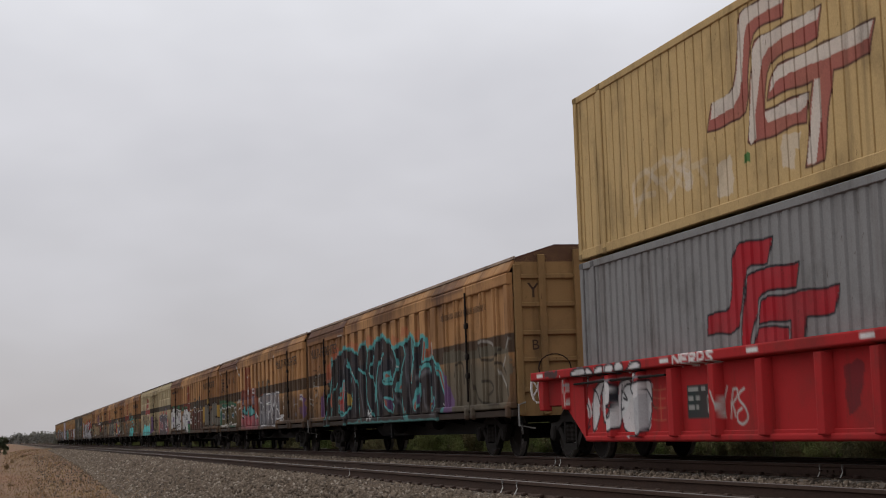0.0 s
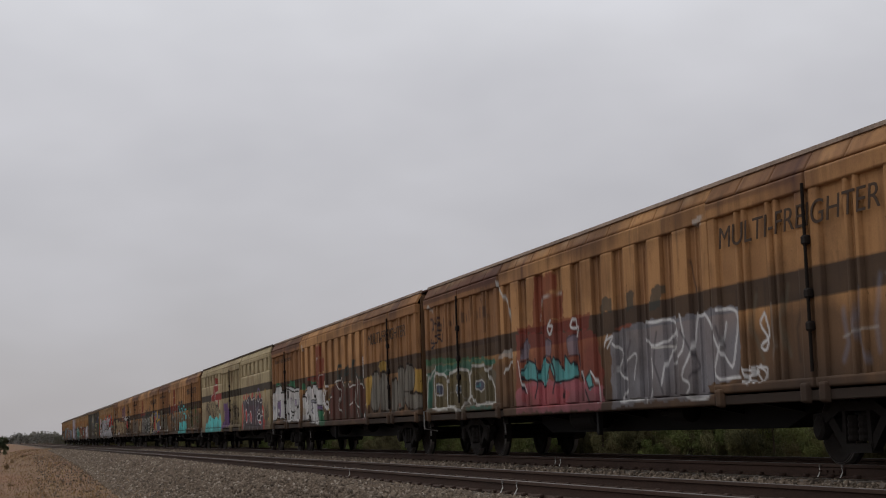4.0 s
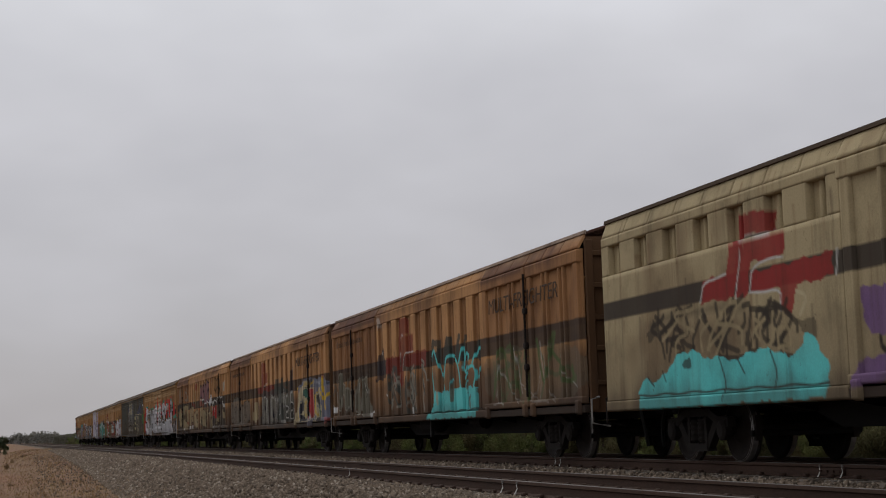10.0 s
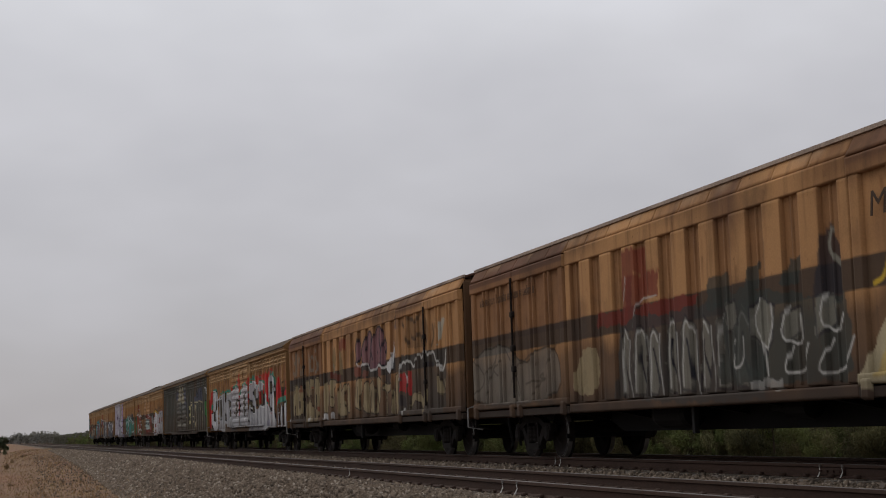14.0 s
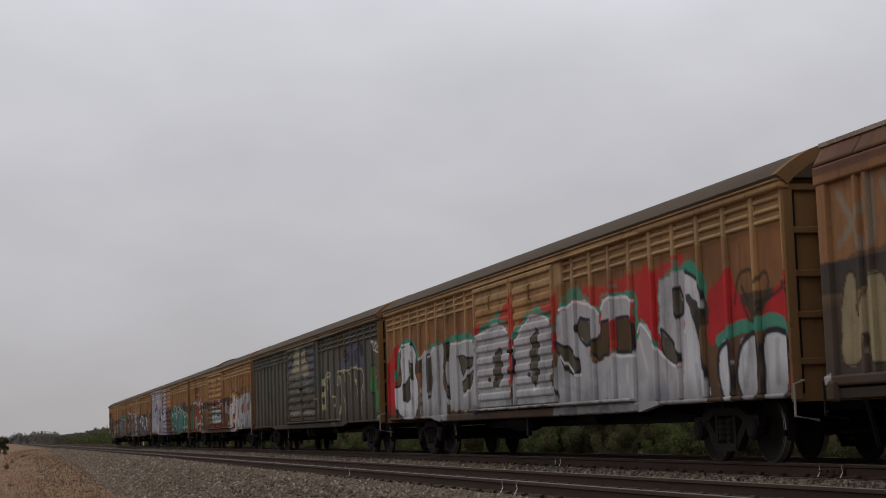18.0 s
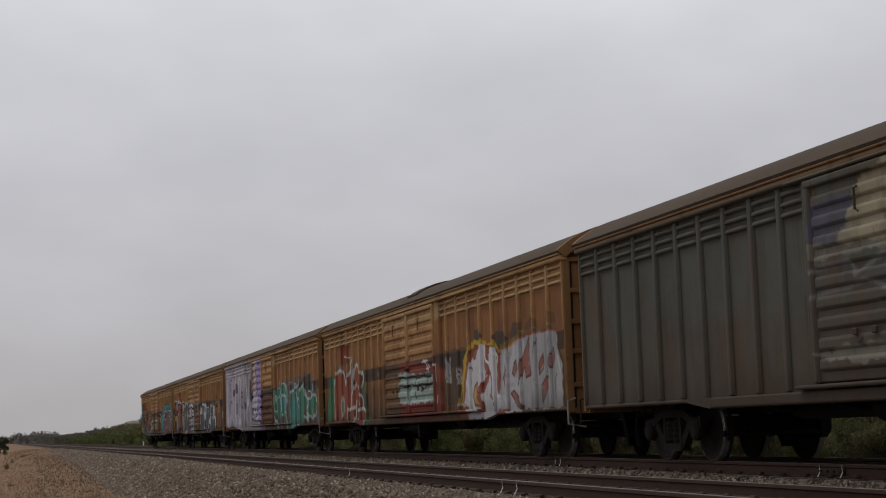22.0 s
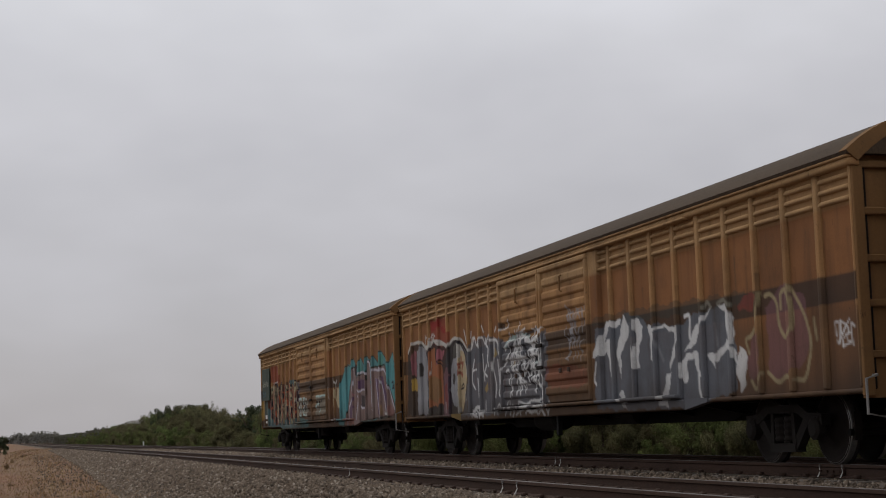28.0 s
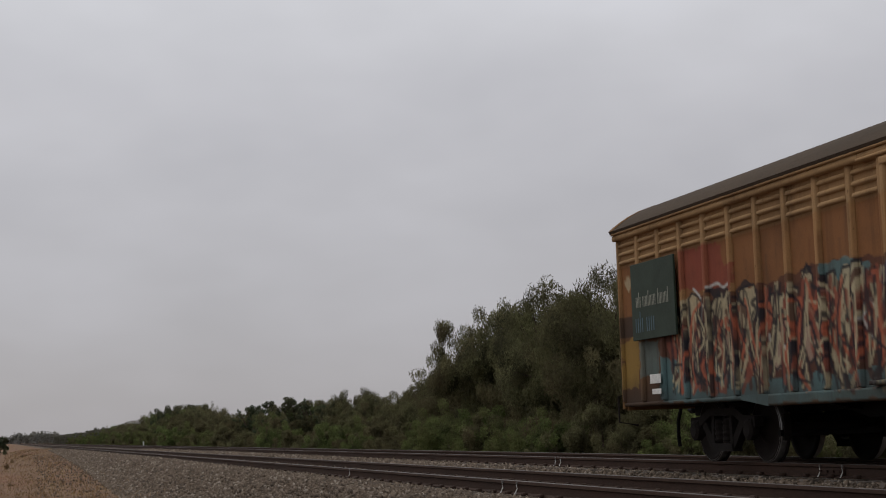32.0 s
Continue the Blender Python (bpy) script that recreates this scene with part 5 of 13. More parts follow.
OCHRE, DRAB = (0.35, 0.192, 0.085), (0.085, 0.085, 0.072)
OCHRE_END = (0.22, 0.12, 0.045)
SIGN_GREEN = plain("dark_green_sign_paint", (0.035, 0.05, 0.036), 0.6, 0, 0.2, 3, 30)
SIGN_BLUE = plain("faded_blue_sign_paint", (0.1, 0.16, 0.19), 0.6, 0, 0.2, 3, 30)
FADED = plain("faded_white_lettering", (0.36, 0.36, 0.3), 0.7, 0, 0.2, 8, 40)


def livery_one():
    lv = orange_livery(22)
    lv.patch((16.9, 2.34, 17.92, 2.29, 18.85, 2.18, 20.02, 2.3, 21.29, 2.15, 21.99, 2.14, 21.85, 0.97, 19.84, 0.86, 17.07, 0.9, 17.47, 1.33, 16.84, 1.85), OLIVE, .75, soft=True)
    lv.patch((16.67, 1.93, 17.17, 1.69, 17.62, 1.19, 17.57, 0.85, 16.71, 0.83), PURPLE, .75)
    lv.line((19.6, 2.31, 19.7, 1.98, 20.77, 1.96, 21.29, 2.15), .03, SHADE, .8)
    lv.line((19.93, 1.53, 20.46, 1.56, 20.7, 1.37, 20.3, 1.27), .03, SHADE, .8)
    lv.line((20.75, 1.84, 21.26, 1.92, 21.68, 1.49, 21.76, 1.2), .03, SHADE, .8)
    lv.line((17.68, 1.73, 17.88, 1.99, 18.37, 2.02, 18.47, 1.55), .03, SHADE, .8)
    lv.line((19.26, 1.89, 19.22, 1.51, 19.6, 1.11, 21.15, 1.05), .03, SHADE, .8)
    lv.line((16.68, 2.07, 16.9, 2.34, 16.96, 2.13), .03, SHADE, .8)
    lv.line((19.61, 2.37, 20.56, 2.34, 20.8, 2.2), .03, PALE, .45)
    lv.line((21.37, 1.8, 21.9, 2.32), .03, PALE, .45)
    lv.line((21.12, 1.76, 21.65, 1.26), .03, PALE, .45)
    lv.scrawl(-0.88, 2.08, 1.1, 2.73, SHADE, .02, 9, 3, .6)
    lv.scrawl(-0.65, 1.97, 1.33, 2.48, PALE, .012, 5, 31, .5)
    lv.patch((3.85, 2.79, 4.19, 3.16, 4.8, 3.17, 5.02, 2.83), SALMON, .55, soft=True)
    lv.patch((5.99, 2.95, 6.46, 3.18, 7.72, 3.05, 7.79, 2.74, 6.9, 2.91), SALMON, .55, soft=True)
    lv.patch((8.64, 3.01, 8.91, 3.16, 9.35, 3.14, 9.63, 2.91, 9.07, 2.84), SALMON, .55, soft=True)
    lv.patch((11.7, 2.77, 11.89, 3.02, 12.44, 2.92, 12.6, 2.76, 12.01, 2.68), SALMON, .55, soft=True)
    lv.patch((12.76, 2.85, 12.99, 3.14, 13.42, 3.11, 13.58, 2.92), SALMON, .55, soft=True)
    lv.patch((14.22, 2.81, 14.37, 3.01, 14.71, 3.02, 14.81, 2.77, 14.45, 2.65), SALMON, .55, soft=True)
    lv.patch((15.23, 2.41, 15.45, 2.75, 15.83, 2.54, 16.01, 2.25, 15.67, 2.22, 15.26, 2.2), SALMON, .6, soft=True)
    lv.patch((3.62, 2.75, 4.56, 2.8, 5.65, 3.01, 6.9, 2.93, 7.57, 2.73, 7.93, 2.95, 8.52, 3.03, 8.91, 2.82, 9.48, 2.89, 9.97, 2.99, 10.72, 3.12, 11.3, 2.92, 11.93, 2.65, 12.57, 2.77, 13.04, 2.7, 13.32, 2.82, 13.75, 2.91, 14.17, 2.8, 14.23, 2.64, 14.51, 2.64, 14.98, 2.82, 15.31, 2.74, 15.3, 2.54, 15.17, 2.21, 15.62, 2.27, 15.82, 2.29, 16.03, 2.18, 16.42, 2.02, 16.69, 1.71, 16.94, 1.53, 16.85, 0.81, 12.92, 0.82, 9.98, 0.82, 2.71, 0.76, 2.42, 0.95, 3.23, 1.37, 3.34, 2.17), INK, 1)
    lv.glow((4.53, 2.61, 4.03, 1.95, 3.79, 1.18), .10, STEEL, .5)
    lv.glow((5.95, 2.67, 5.68, 2.28), .09, STEEL, .5)
    lv.glow((6.61, 2.45, 7.18, 1.79, 7.19, 1.16), .10, STEEL, .5)
    lv.glow((7.98, 2.51, 7.89, 1.75, 8.27, 1.05), .10, STEEL, .5)
    lv.glow((9.64, 2.66, 9.37, 2.03, 9.52, 1.38), .09, STEEL, .5)
    lv.glow((10.76, 2.77, 10.35, 2.32, 10.21, 1.77, 10.39, 1.2), .11, STEEL, .6)
    lv.glow((11.42, 2.5, 11.89, 2.33, 11.61, 2.08), .10, STEEL, .5)
    lv.glow((12.02, 1.47, 12.56, 1.22, 12.68, 0.96), .10, STEEL, .5)
    lv.glow((13.29, 2.58, 13.29, 2.02, 13.36, 1.46, 13.66, 1.12), .11, STEEL, .6)
    lv.glow((14, 2.75, 14, 2.51, 13.79, 2.16), .10, STEEL, .5)
    lv.glow((14.28, 1.83, 14.93, 1.92, 15.53, 1.96), .12, STEEL, .6)
    lv.glow((15, 1.49, 15.07, 1.15, 15.52, 0.99, 15.96, 0.95), .11, STEEL, .6)
    lv.glow((15.99, 2.08, 16.17, 1.75, 16.17, 1.32), .10, STEEL, .5)
    lv.line((3.57, 2.42, 3.61, 2.73, 3.91, 2.76, 4.56, 2.8, 5.65, 3.01, 6.14, 2.99, 6.9, 2.93, 7.57, 2.73, 7.93, 2.95, 8.52, 3.03, 8.9, 2.8), .045, TEAL)
    lv.line((8.9, 2.8, 9.48, 2.89, 9.97, 2.99, 10.72, 3.12, 11.3, 2.92, 11.93, 2.65, 12.57, 2.77, 13.04, 2.7, 13.32, 2.82, 13.75, 2.91, 14.17, 2.8, 14.23, 2.64, 14.51, 2.64, 14.98, 2.82, 15.31, 2.74, 15.3, 2.54), .05, TEAL)
    lv.line((15.17, 2.21, 15.62, 2.27, 15.82, 2.29, 16.03, 2.18, 16.42, 2.02, 16.69, 1.71), .04, TEAL)
    lv.line((3.34, 2.17, 3.47, 1.63, 3.48, 1.01), .04, TEAL)
    lv.patch((4.74, 1.45, 5.41, 2.11, 5.71, 2.11, 5.55, 1.21, 4.98, 1.23), TEAL, .95)
    lv.patch((4.85, 1.49, 5.33, 1.95, 5.53, 1.91, 5.32, 1.43, 4.99, 1.36), BRICK, 1, TEAL, .02)
    lv.patch((6.03, 1.77, 6.45, 1.62, 6.37, 1.35, 6.02, 1.3), GOLD, .6, INK, .02, soft=True)
    lv.line((6.08, 2.49, 6.87, 2.26, 7.36, 1.93, 7.47, 1.58, 7.57, 0.96), .035, TEAL)
    lv.patch((7.29, 0.85, 7.63, 1.09, 7.99, 0.84), TEAL, .9)
    lv.patch((7.42, 0.86, 7.61, 0.98, 7.77, 0.86), BRICK, .9)
    lv.line((7.52, 2.35, 8.41, 2.19, 8.59, 1.94, 8.73, 1.41, 9.34, 1.01), .035, TEAL)
    lv.patch((8.52, 2.03, 8.68, 1.63, 8.8, 1.3, 8.57, 1.42), BRICK, 1, TEAL, .02)
    lv.line((9.97, 2.97, 9.68, 2.66, 8.99, 2.2, 9.55, 1.91, 9.68, 1.48), .035, TEAL)
    lv.patch((9.55, 1.66, 9.97, 1.99, 10.04, 1.64, 9.65, 1.23), TEAL, .9)
    lv.line((8.52, 3.03, 8.96, 2.78, 8.8, 2.29), .04, TEAL)
    lv.line((10.88, 2.58, 10.6, 2.63, 10.16, 2.26, 9.84, 1.79, 10.03, 1.22, 10.01, 0.83), .035, TEAL)
    lv.patch((10.47, 1.89, 10.95, 2.13, 11.37, 2.13, 11.6, 1.98, 11.84, 1.95, 12.26, 2.16, 12.21, 2.36, 11.93, 2.64, 12.09, 2.62, 12.39, 2.28, 12.33, 2.09, 11.91, 1.86, 11.42, 1.86, 11.08, 1.87), TEAL, .95)
    lv.patch((10.99, 2.06, 11.3, 2.07, 11.35, 1.96, 11.04, 1.92), BRICK, 1, TEAL, .015)
    lv.patch((11.59, 1.74, 11.78, 1.68, 11.86, 1.36, 11.65, 1.42), BRICK, 1, TEAL, .02)
    lv.patch((10.77, 1.46, 11.58, 1.39, 11.94, 1.22, 11.73, 1.02, 11.24, 1.11, 10.84, 1.25), GRAPE, 1, TEAL, .03)
    lv.patch((10.81, 1.43, 11.11, 1.41, 11.06, 1.25, 10.86, 1.27), BRICK, 1)
    lv.line((10.47, 1.89, 11.16, 1.78, 11.82, 1.81), .035, TEAL)
    lv.patch((11.96, 1.63, 12.82, 2.12, 12.96, 2.08, 12.78, 1.76, 12.49, 1.54, 12.11, 1.58), TEAL, .95)
    lv.patch((12.25, 1.66, 12.63, 1.75, 12.73, 1.63, 12.39, 1.59), BRICK, 1, TEAL, .015)
    lv.line((13.04, 2.7, 13.27, 2.46, 13.11, 2.32, 12.81, 2.06), .035, TEAL)
    lv.line((12.57, 1.57, 12.85, 1.36, 12.88, 0.93), .035, TEAL)
    lv.patch((12.86, 1.24, 13.1, 1.04, 13.63, 0.82, 12.93, 0.83), TEAL, .9)
    lv.patch((12.94, 1.16, 13.08, 1.11, 13.01, 0.95), BRICK, .95)
    lv.patch((13.72, 1.79, 13.93, 2.2, 14.04, 2.17, 13.85, 1.74), BRICK, 1, TEAL, .02)
    lv.line((14, 2.75, 14.03, 2.47, 14.11, 2.3), .045, TEAL)
    lv.line((14.2, 2.65, 14.05, 2.26, 13.76, 1.92, 13.62, 1.62), .035, TEAL)
    lv.patch((13.87, 1.29, 14.51, 1.76, 14.72, 1.68, 14.36, 1.18, 14.13, 1.01, 13.91, 1.14), TEAL, .95)
    lv.patch((14.26, 1.44, 14.53, 1.52, 14.4, 1.26, 14.26, 1.18), GRAPE, 1)
    lv.patch((13.97, 1.19, 14.22, 1.27, 14.21, 1.04, 14.09, 1.06), BRICK, 1)
    lv.patch((15.09, 2.69, 15.28, 2.63, 15.15, 2.18, 14.91, 2.18), BRICK, 1, TEAL, .025)
    lv.patch((14.44, 2.05, 14.6, 2.11, 14.56, 1.98, 14.39, 1.88), BRICK, 1, TEAL, .02)
    lv.line((14.39, 1.87, 14.67, 2.02, 15.19, 2.11, 15.63, 2.03, 15.67, 1.67, 15.58, 1.46), .05, TEAL)
    lv.patch((15.55, 1.57, 15.71, 1.62, 15.77, 1.34, 15.53, 1.24), BRICK, 1, TEAL, .02)
    lv.patch((15.69, 1.23, 15.92, 1.33, 15.99, 1.14, 15.75, 1.02, 15.47, 1.06), GRAPE, 1, TEAL, .02)
    lv.patch((15.34, 1.18, 15.58, 1.24, 15.51, 1.06, 15.37, 1.08), BRICK, 1)
    lv.patch((16.19, 2.02, 16.54, 1.92, 16.92, 1.41, 16.9, 1.28, 16.67, 1.5, 16.39, 1.81), BRICK, 1, TEAL, .03)
    lv.patch((16.67, 1.08, 16.89, 1.18, 16.84, 0.76, 16.55, 0.81), TEAL, .9)
    lv.line((2.4, 0.79, 5.91, 0.84, 9.98, 0.83, 12.92, 0.83, 16.64, 0.82), .03, TEAL)
    lv.line((4.54, 2.42, 4.59, 2.38), .012, WHITE_S)
    lv.line((6.82, 2.3, 6.91, 2.24), .016, WHITE_S)
    lv.line((9.07, 2.18, 9.15, 2.15), .016, WHITE_S)
    lv.line((10.37, 2.5, 10.44, 2.46), .016, WHITE_S)
    lv.line((12.23, 2.24, 12.28, 2.2), .016, WHITE_S)
    lv.line((13.65, 1.63, 13.7, 1.6), .016, WHITE_S)
    lv.line((15.62, 2.01, 15.67, 1.98), .016, WHITE_S)
    lv.line((16.68, 1.15, 16.72, 1.13), .016, WHITE_S)
    lv.scrawl(8.56, 9.26, 0.88, 1.18, WHITE_S, .014, 7, 4)
    lv.line((10.72, 1.05, 12.95, 1.01, 14.56, 0.93), .014, SHADE)
    lv.patch((15.62, 2.57, 15.9, 2.58, 15.9, 2.25, 15.56, 2.26), PALE, .6)
    lv.line((15.67, 2.39, 15.82, 2.49, 15.84, 2.26), .03, INK, .7)
    lv.patch((2.57, 0.95, 2.96, 1.63, 3.62, 2.25, 4.17, 2.79, 4.83, 2.86, 4.9, 0.88), DARK, .85)
    lv.patch((2.87, 2.11, 3.23, 2.65, 3.82, 2.77, 3.98, 2.4, 3.38, 2.07), SALMON, .7, soft=True)
    lv.patch((4.03, 2.76, 4.36, 3.02, 5.18, 3.11, 5.09, 2.89, 4.43, 2.76), SALMON, .7, soft=True)
    lv.patch((1.96, 1.05, 2.21, 1.76, 2.54, 1.93, 2.59, 1.1), VIOLET, .6, soft=True)
    lv.patch((3.37, 1.38, 3.56, 1.83, 3.92, 1.88, 3.78, 1.36), SALMON, .7, soft=True)
    lv.line((2.81, 1.02, 3.26, 1.69, 3.75, 2.24, 4.1, 2.8), .03, TEAL)
    lv.line((3.96, 2.22, 3.96, 1.65, 3.39, 1), .026, TEAL)
    lv.line((4.04, 1.79, 4.74, 2.11, 4.88, 1.74, 4.56, 1.18), .026, TEAL)
    lv.patch((4.95, 1.28, 5.53, 2.03, 5.88, 2.08, 5.88, 1.81, 5.47, 1.12), SCARLET, .85, TEAL, .03)
    lv.patch((6.27, 1.35, 6.43, 1.6, 6.72, 1.53, 6.61, 1.31), GOLDEN, .8, soft=True)
    lv.line((4.88, 1.2, 5.52, 1.03, 6.28, 1.27, 6.77, 1.53), .03, TEAL)
    lv.line((6.8, 1.61, 6.45, 2.16, 6.21, 2.66), .03, TEAL)
    lv.line((5.03, 3.43, 5.72, 3.37), .014, PALE)
    return grime(lv, 1)



def livery_two():
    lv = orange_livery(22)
    lv.patch((-0.71, 2.03, -0.27, 2.25, 2.36, 2.14, 5.43, 2, 5.61, 1.84, 2.8, 1.9), GREEN, .55, soft=True)
    lv.patch((-0.56, 2.09, 1.13, 2.08, 2.58, 1.96, 5.2, 1.86, 5.49, 1.69, 5.38, 0.88, -0.57, 1.03), OLIVE, .8)
    lv.line((-0.43, 2.08, -0.19, 1.43, -0.36, 0.97), .02, PALE)
    lv.line((-0.05, 1.89, 1.09, 1.74, 1.48, 1.89, 2.33, 1.89), .02, PALE)
    lv.line((1.52, 1.27, 2.39, 1.42), .02, PALE)
    lv.line((2.79, 1.79, 2.96, 1.35, 3.61, 1.12), .02, PALE)
    lv.line((4.04, 1.88, 4.64, 1.57, 4.92, 1.3, 4.78, 0.99), .02, PALE)
    lv.line((5.31, 1.9, 4.96, 1.61, 4.91, 1.2), .02, PALE)
    lv.glow((3.14, 1.83, 3.57, 1.65, 3.86, 1.38), .03, PALE, .5)
    lv.glow((0.57, 1.64, 0.78, 1.29), .05, SHADE, .6)
    lv.glow((3.45, 1.66, 3.65, 1.44), .05, SHADE, .6)
    lv.patch((5.93, 2.03, 6.62, 2.15, 6.78, 1.94, 5.91, 1.95), PALE, .6)
    lv.line((6.16, 1.64, 6.58, 1.9, 6.75, 1.74), .025, PALE)
    lv.line((5.93, 3.5, 5.99, 3.34, 6.47, 2.95, 6.67, 2.54), .03, PALE)
    lv.patch((8.25, 3.37, 9.39, 3.31, 9.31, 2.98, 8.64, 2.99, 8.37, 2.3, 7.12, 2.37, 7.04, 2.47, 8.04, 2.46), MAROON, .75)
    lv.patch((8.63, 2.96, 9.88, 2.92, 9.78, 2.51, 8.91, 2.5, 8.71, 2.28, 8.41, 2.29), MAROON, .75)
    lv.patch((8.83, 2.5, 11.13, 2.45, 11.1, 2.19, 8.71, 2.28), MAROON, .7)
    lv.line((8.49, 2.9, 8.71, 2.93, 9.79, 2.91), .012, PALE, .8)
    lv.line((8.53, 2.88, 8.4, 2.53), .012, PALE, .8)
    lv.patch((11.6, 2.66, 12.23, 2.63, 12.21, 2.4, 11.57, 2.42), DEEPGREEN, .8)
    lv.patch((12.85, 2.65, 13.18, 2.64, 13.15, 2.36, 12.88, 2.35), DEEPGREEN, .8)
    lv.patch((13.89, 2.64, 14.32, 2.63, 14.22, 2.29, 13.78, 2.3), DEEPGREEN, .8)
    lv.patch((7.03, 2.37, 9.05, 2.26, 11.24, 2.18, 11.58, 1.39, 11.55, 1.13, 6.88, 1.25), RUSTRED, .6)
    lv.patch((6.88, 1.3, 7.55, 1.42, 9.6, 1.41, 10.84, 1.32, 11.56, 1.21, 11.51, 0.83, 6.83, 0.86), PINK, .75)
    lv.patch((7.16, 1.24, 8.6, 1.39, 10.2, 1.16, 9.53, 0.91, 7.3, 0.95), SCARLET, .35, soft=True)
    lv.patch((7.21, 1.63, 7.6, 1.86, 8.12, 1.74, 8.28, 1.59, 8.22, 1.4, 7.73, 1.47, 7.28, 1.48), TEAL, .95, INK, .02)
    lv.patch((8.18, 1.5, 8.57, 1.86, 8.98, 1.7, 8.81, 1.43, 8.5, 1.3), TEAL, .95, INK, .02)
    lv.patch((8.97, 1.66, 9.16, 1.84, 9.62, 1.54, 9.84, 1.81, 10.11, 1.66, 10.27, 1.7, 10.36, 1.43, 9.75, 1.36, 9.27, 1.37), TEAL, .95, INK, .02)
    lv.patch((10.84, 1.37, 11.08, 1.49, 11.19, 1.22, 10.97, 1.19), TEAL, .9, INK, .02)
    lv.patch((7.2, 1.82, 7.31, 2.16, 7.66, 2.29, 7.85, 2.08, 7.7, 1.9), SLATE, .7, INK, .015)
    lv.patch((8.66, 1.86, 8.79, 2.18, 9.12, 2.11, 9, 1.84), SLATE, .6, INK, .015)
    lv.patch((9.97, 1.8, 9.93, 2.12, 10.33, 2.14, 10.36, 1.78), SLATE, .6, INK, .015)
    lv.line((8.14, 1.83, 8.26, 1.45, 8.04, 1.12), .03, INK)
    lv.line((9, 1.84, 9.28, 1.46, 9.08, 1.19), .03, INK)
    lv.line((9.81, 1.81, 9.69, 1.45, 9.56, 1.09), .03, INK)
    lv.line((10.41, 1.78, 10.54, 1.42, 10.81, 1.15, 10.94, 0.97), .03, INK)
    lv.line((7.19, 1.53, 7.34, 1.24), .03, INK)
    lv.line((7.05, 1.83, 7.19, 1.48, 7.43, 1.23), .016, WHITE_S)
    lv.line((10.56, 1.51, 10.67, 1.2), .016, WHITE_S)
    lv.line((11.08, 1.47, 11.35, 1.31, 11.38, 0.96), .02, WHITE_S)
    lv.line((9.08, 2.49, 8.9, 2.36, 9.05, 2.21, 9.23, 2.39, 8.99, 2.4), .025, WHITE_S)
    lv.line((10.29, 2.41, 10.11, 2.29, 10.34, 2.23, 10.33, 2.39), .025, WHITE_S)
    lv.line((10.42, 2.27, 10.32, 2.1), .02, WHITE_S)
    lv.line((11.78, 1.85, 11.98, 2.05, 11.86, 1.93), .022, WHITE_S)
    lv.line((12.31, 2.12, 13.05, 2.12), .03, BRICK)
    lv.patch((12.05, 2.05, 12.66, 2.1, 13.56, 2.15, 14.68, 2.13, 15.64, 2.1, 16.32, 2.17, 16.87, 2.09, 16.96, 1.58, 16.79, 1.16, 15.8, 1.08, 15.88, 0.91, 14.8, 0.91, 13.4, 0.91, 12.02, 0.84, 12.07, 1.55), STEEL, .85)
    lv.line((13.56, 2.12, 14.5, 2.11, 14.75, 1.97, 14.46, 1.78, 13.71, 1.76, 13.53, 1.86), .022, WHITE_S)
    lv.line((13.71, 1.76, 13.81, 1.37, 13.56, 0.9), .022, WHITE_S)
    lv.line((14.68, 2.13, 14.83, 1.85, 14.53, 1.63, 14.33, 1.47, 14.1, 1.13), .022, WHITE_S)
    lv.line((14.95, 2.14, 15.07, 1.67, 14.6, 1.46), .022, WHITE_S)
    lv.line((15.48, 2.13, 15.33, 1.66, 14.84, 1.22, 15.26, 1.12, 14.97, 0.91, 15.83, 0.92), .022, WHITE_S)
    lv.line((15.56, 2.09, 15.86, 2.1, 16.39, 1.45, 16.65, 1.27, 16.86, 2.01, 16.63, 2.12, 16.23, 2.11), .022, WHITE_S)
    lv.line((16.45, 1.93, 16.33, 1.61, 16.03, 1.18, 16.82, 1.15), .022, WHITE_S)
    lv.line((12.15, 1.89, 12.61, 1.72, 12.22, 1.43, 12.85, 1.22, 12.24, 0.93, 13.41, 0.97), .022, WHITE_S)
    lv.line((12.69, 1.53, 13.22, 1.75, 13.06, 1.28), .016, WHITE_S)
    lv.line((11.93, 1.81, 12.24, 2.04, 11.9, 1.94), .016, WHITE_S)
    lv.glow((14.02, 1.95, 13.86, 1.49, 14.17, 1.01), .05, INK, .8)
    lv.glow((14.92, 1.9, 15.46, 1.37, 15.19, 1.21), .05, INK, .8)
    lv.glow((16.2, 1.89, 16.41, 1.61), .05, INK, .8)
    lv.glow((12.94, 1.89, 12.57, 1.41), .05, INK, .7)
    lv.line((13.71, 1.75, 14.72, 1.68), .016, PALE)
    lv.line((17.65, 1.96, 17.49, 1.82, 17.76, 1.62, 17.62, 1.45, 17.45, 1.53, 17.82, 1.65, 17.65, 1.96), .018, WHITE_S)
    lv.scrawl(16.97, 17.63, 1.06, 1.31, WHITE_S, .012, 9, 21)
    lv.patch((21.18, 1.91, 21.4, 1.92, 21.5, 1.78, 21.41, 1.68, 21.16, 1.73), WHITE_S, .75)
    lv.line((21.2, 1.82, 21.32, 1.86, 21.38, 1.76, 21.48, 1.82), .02, VIOLET)
    lv.patch((21.55, 1.55, 21.75, 1.84, 21.97, 1.79, 21.95, 1.13, 21.69, 1.09), VIOLET, .7)
    lv.patch((20.94, 1.47, 21.55, 1.53, 21.62, 1.19, 20.96, 1.28), VIOLET, .35, soft=True)
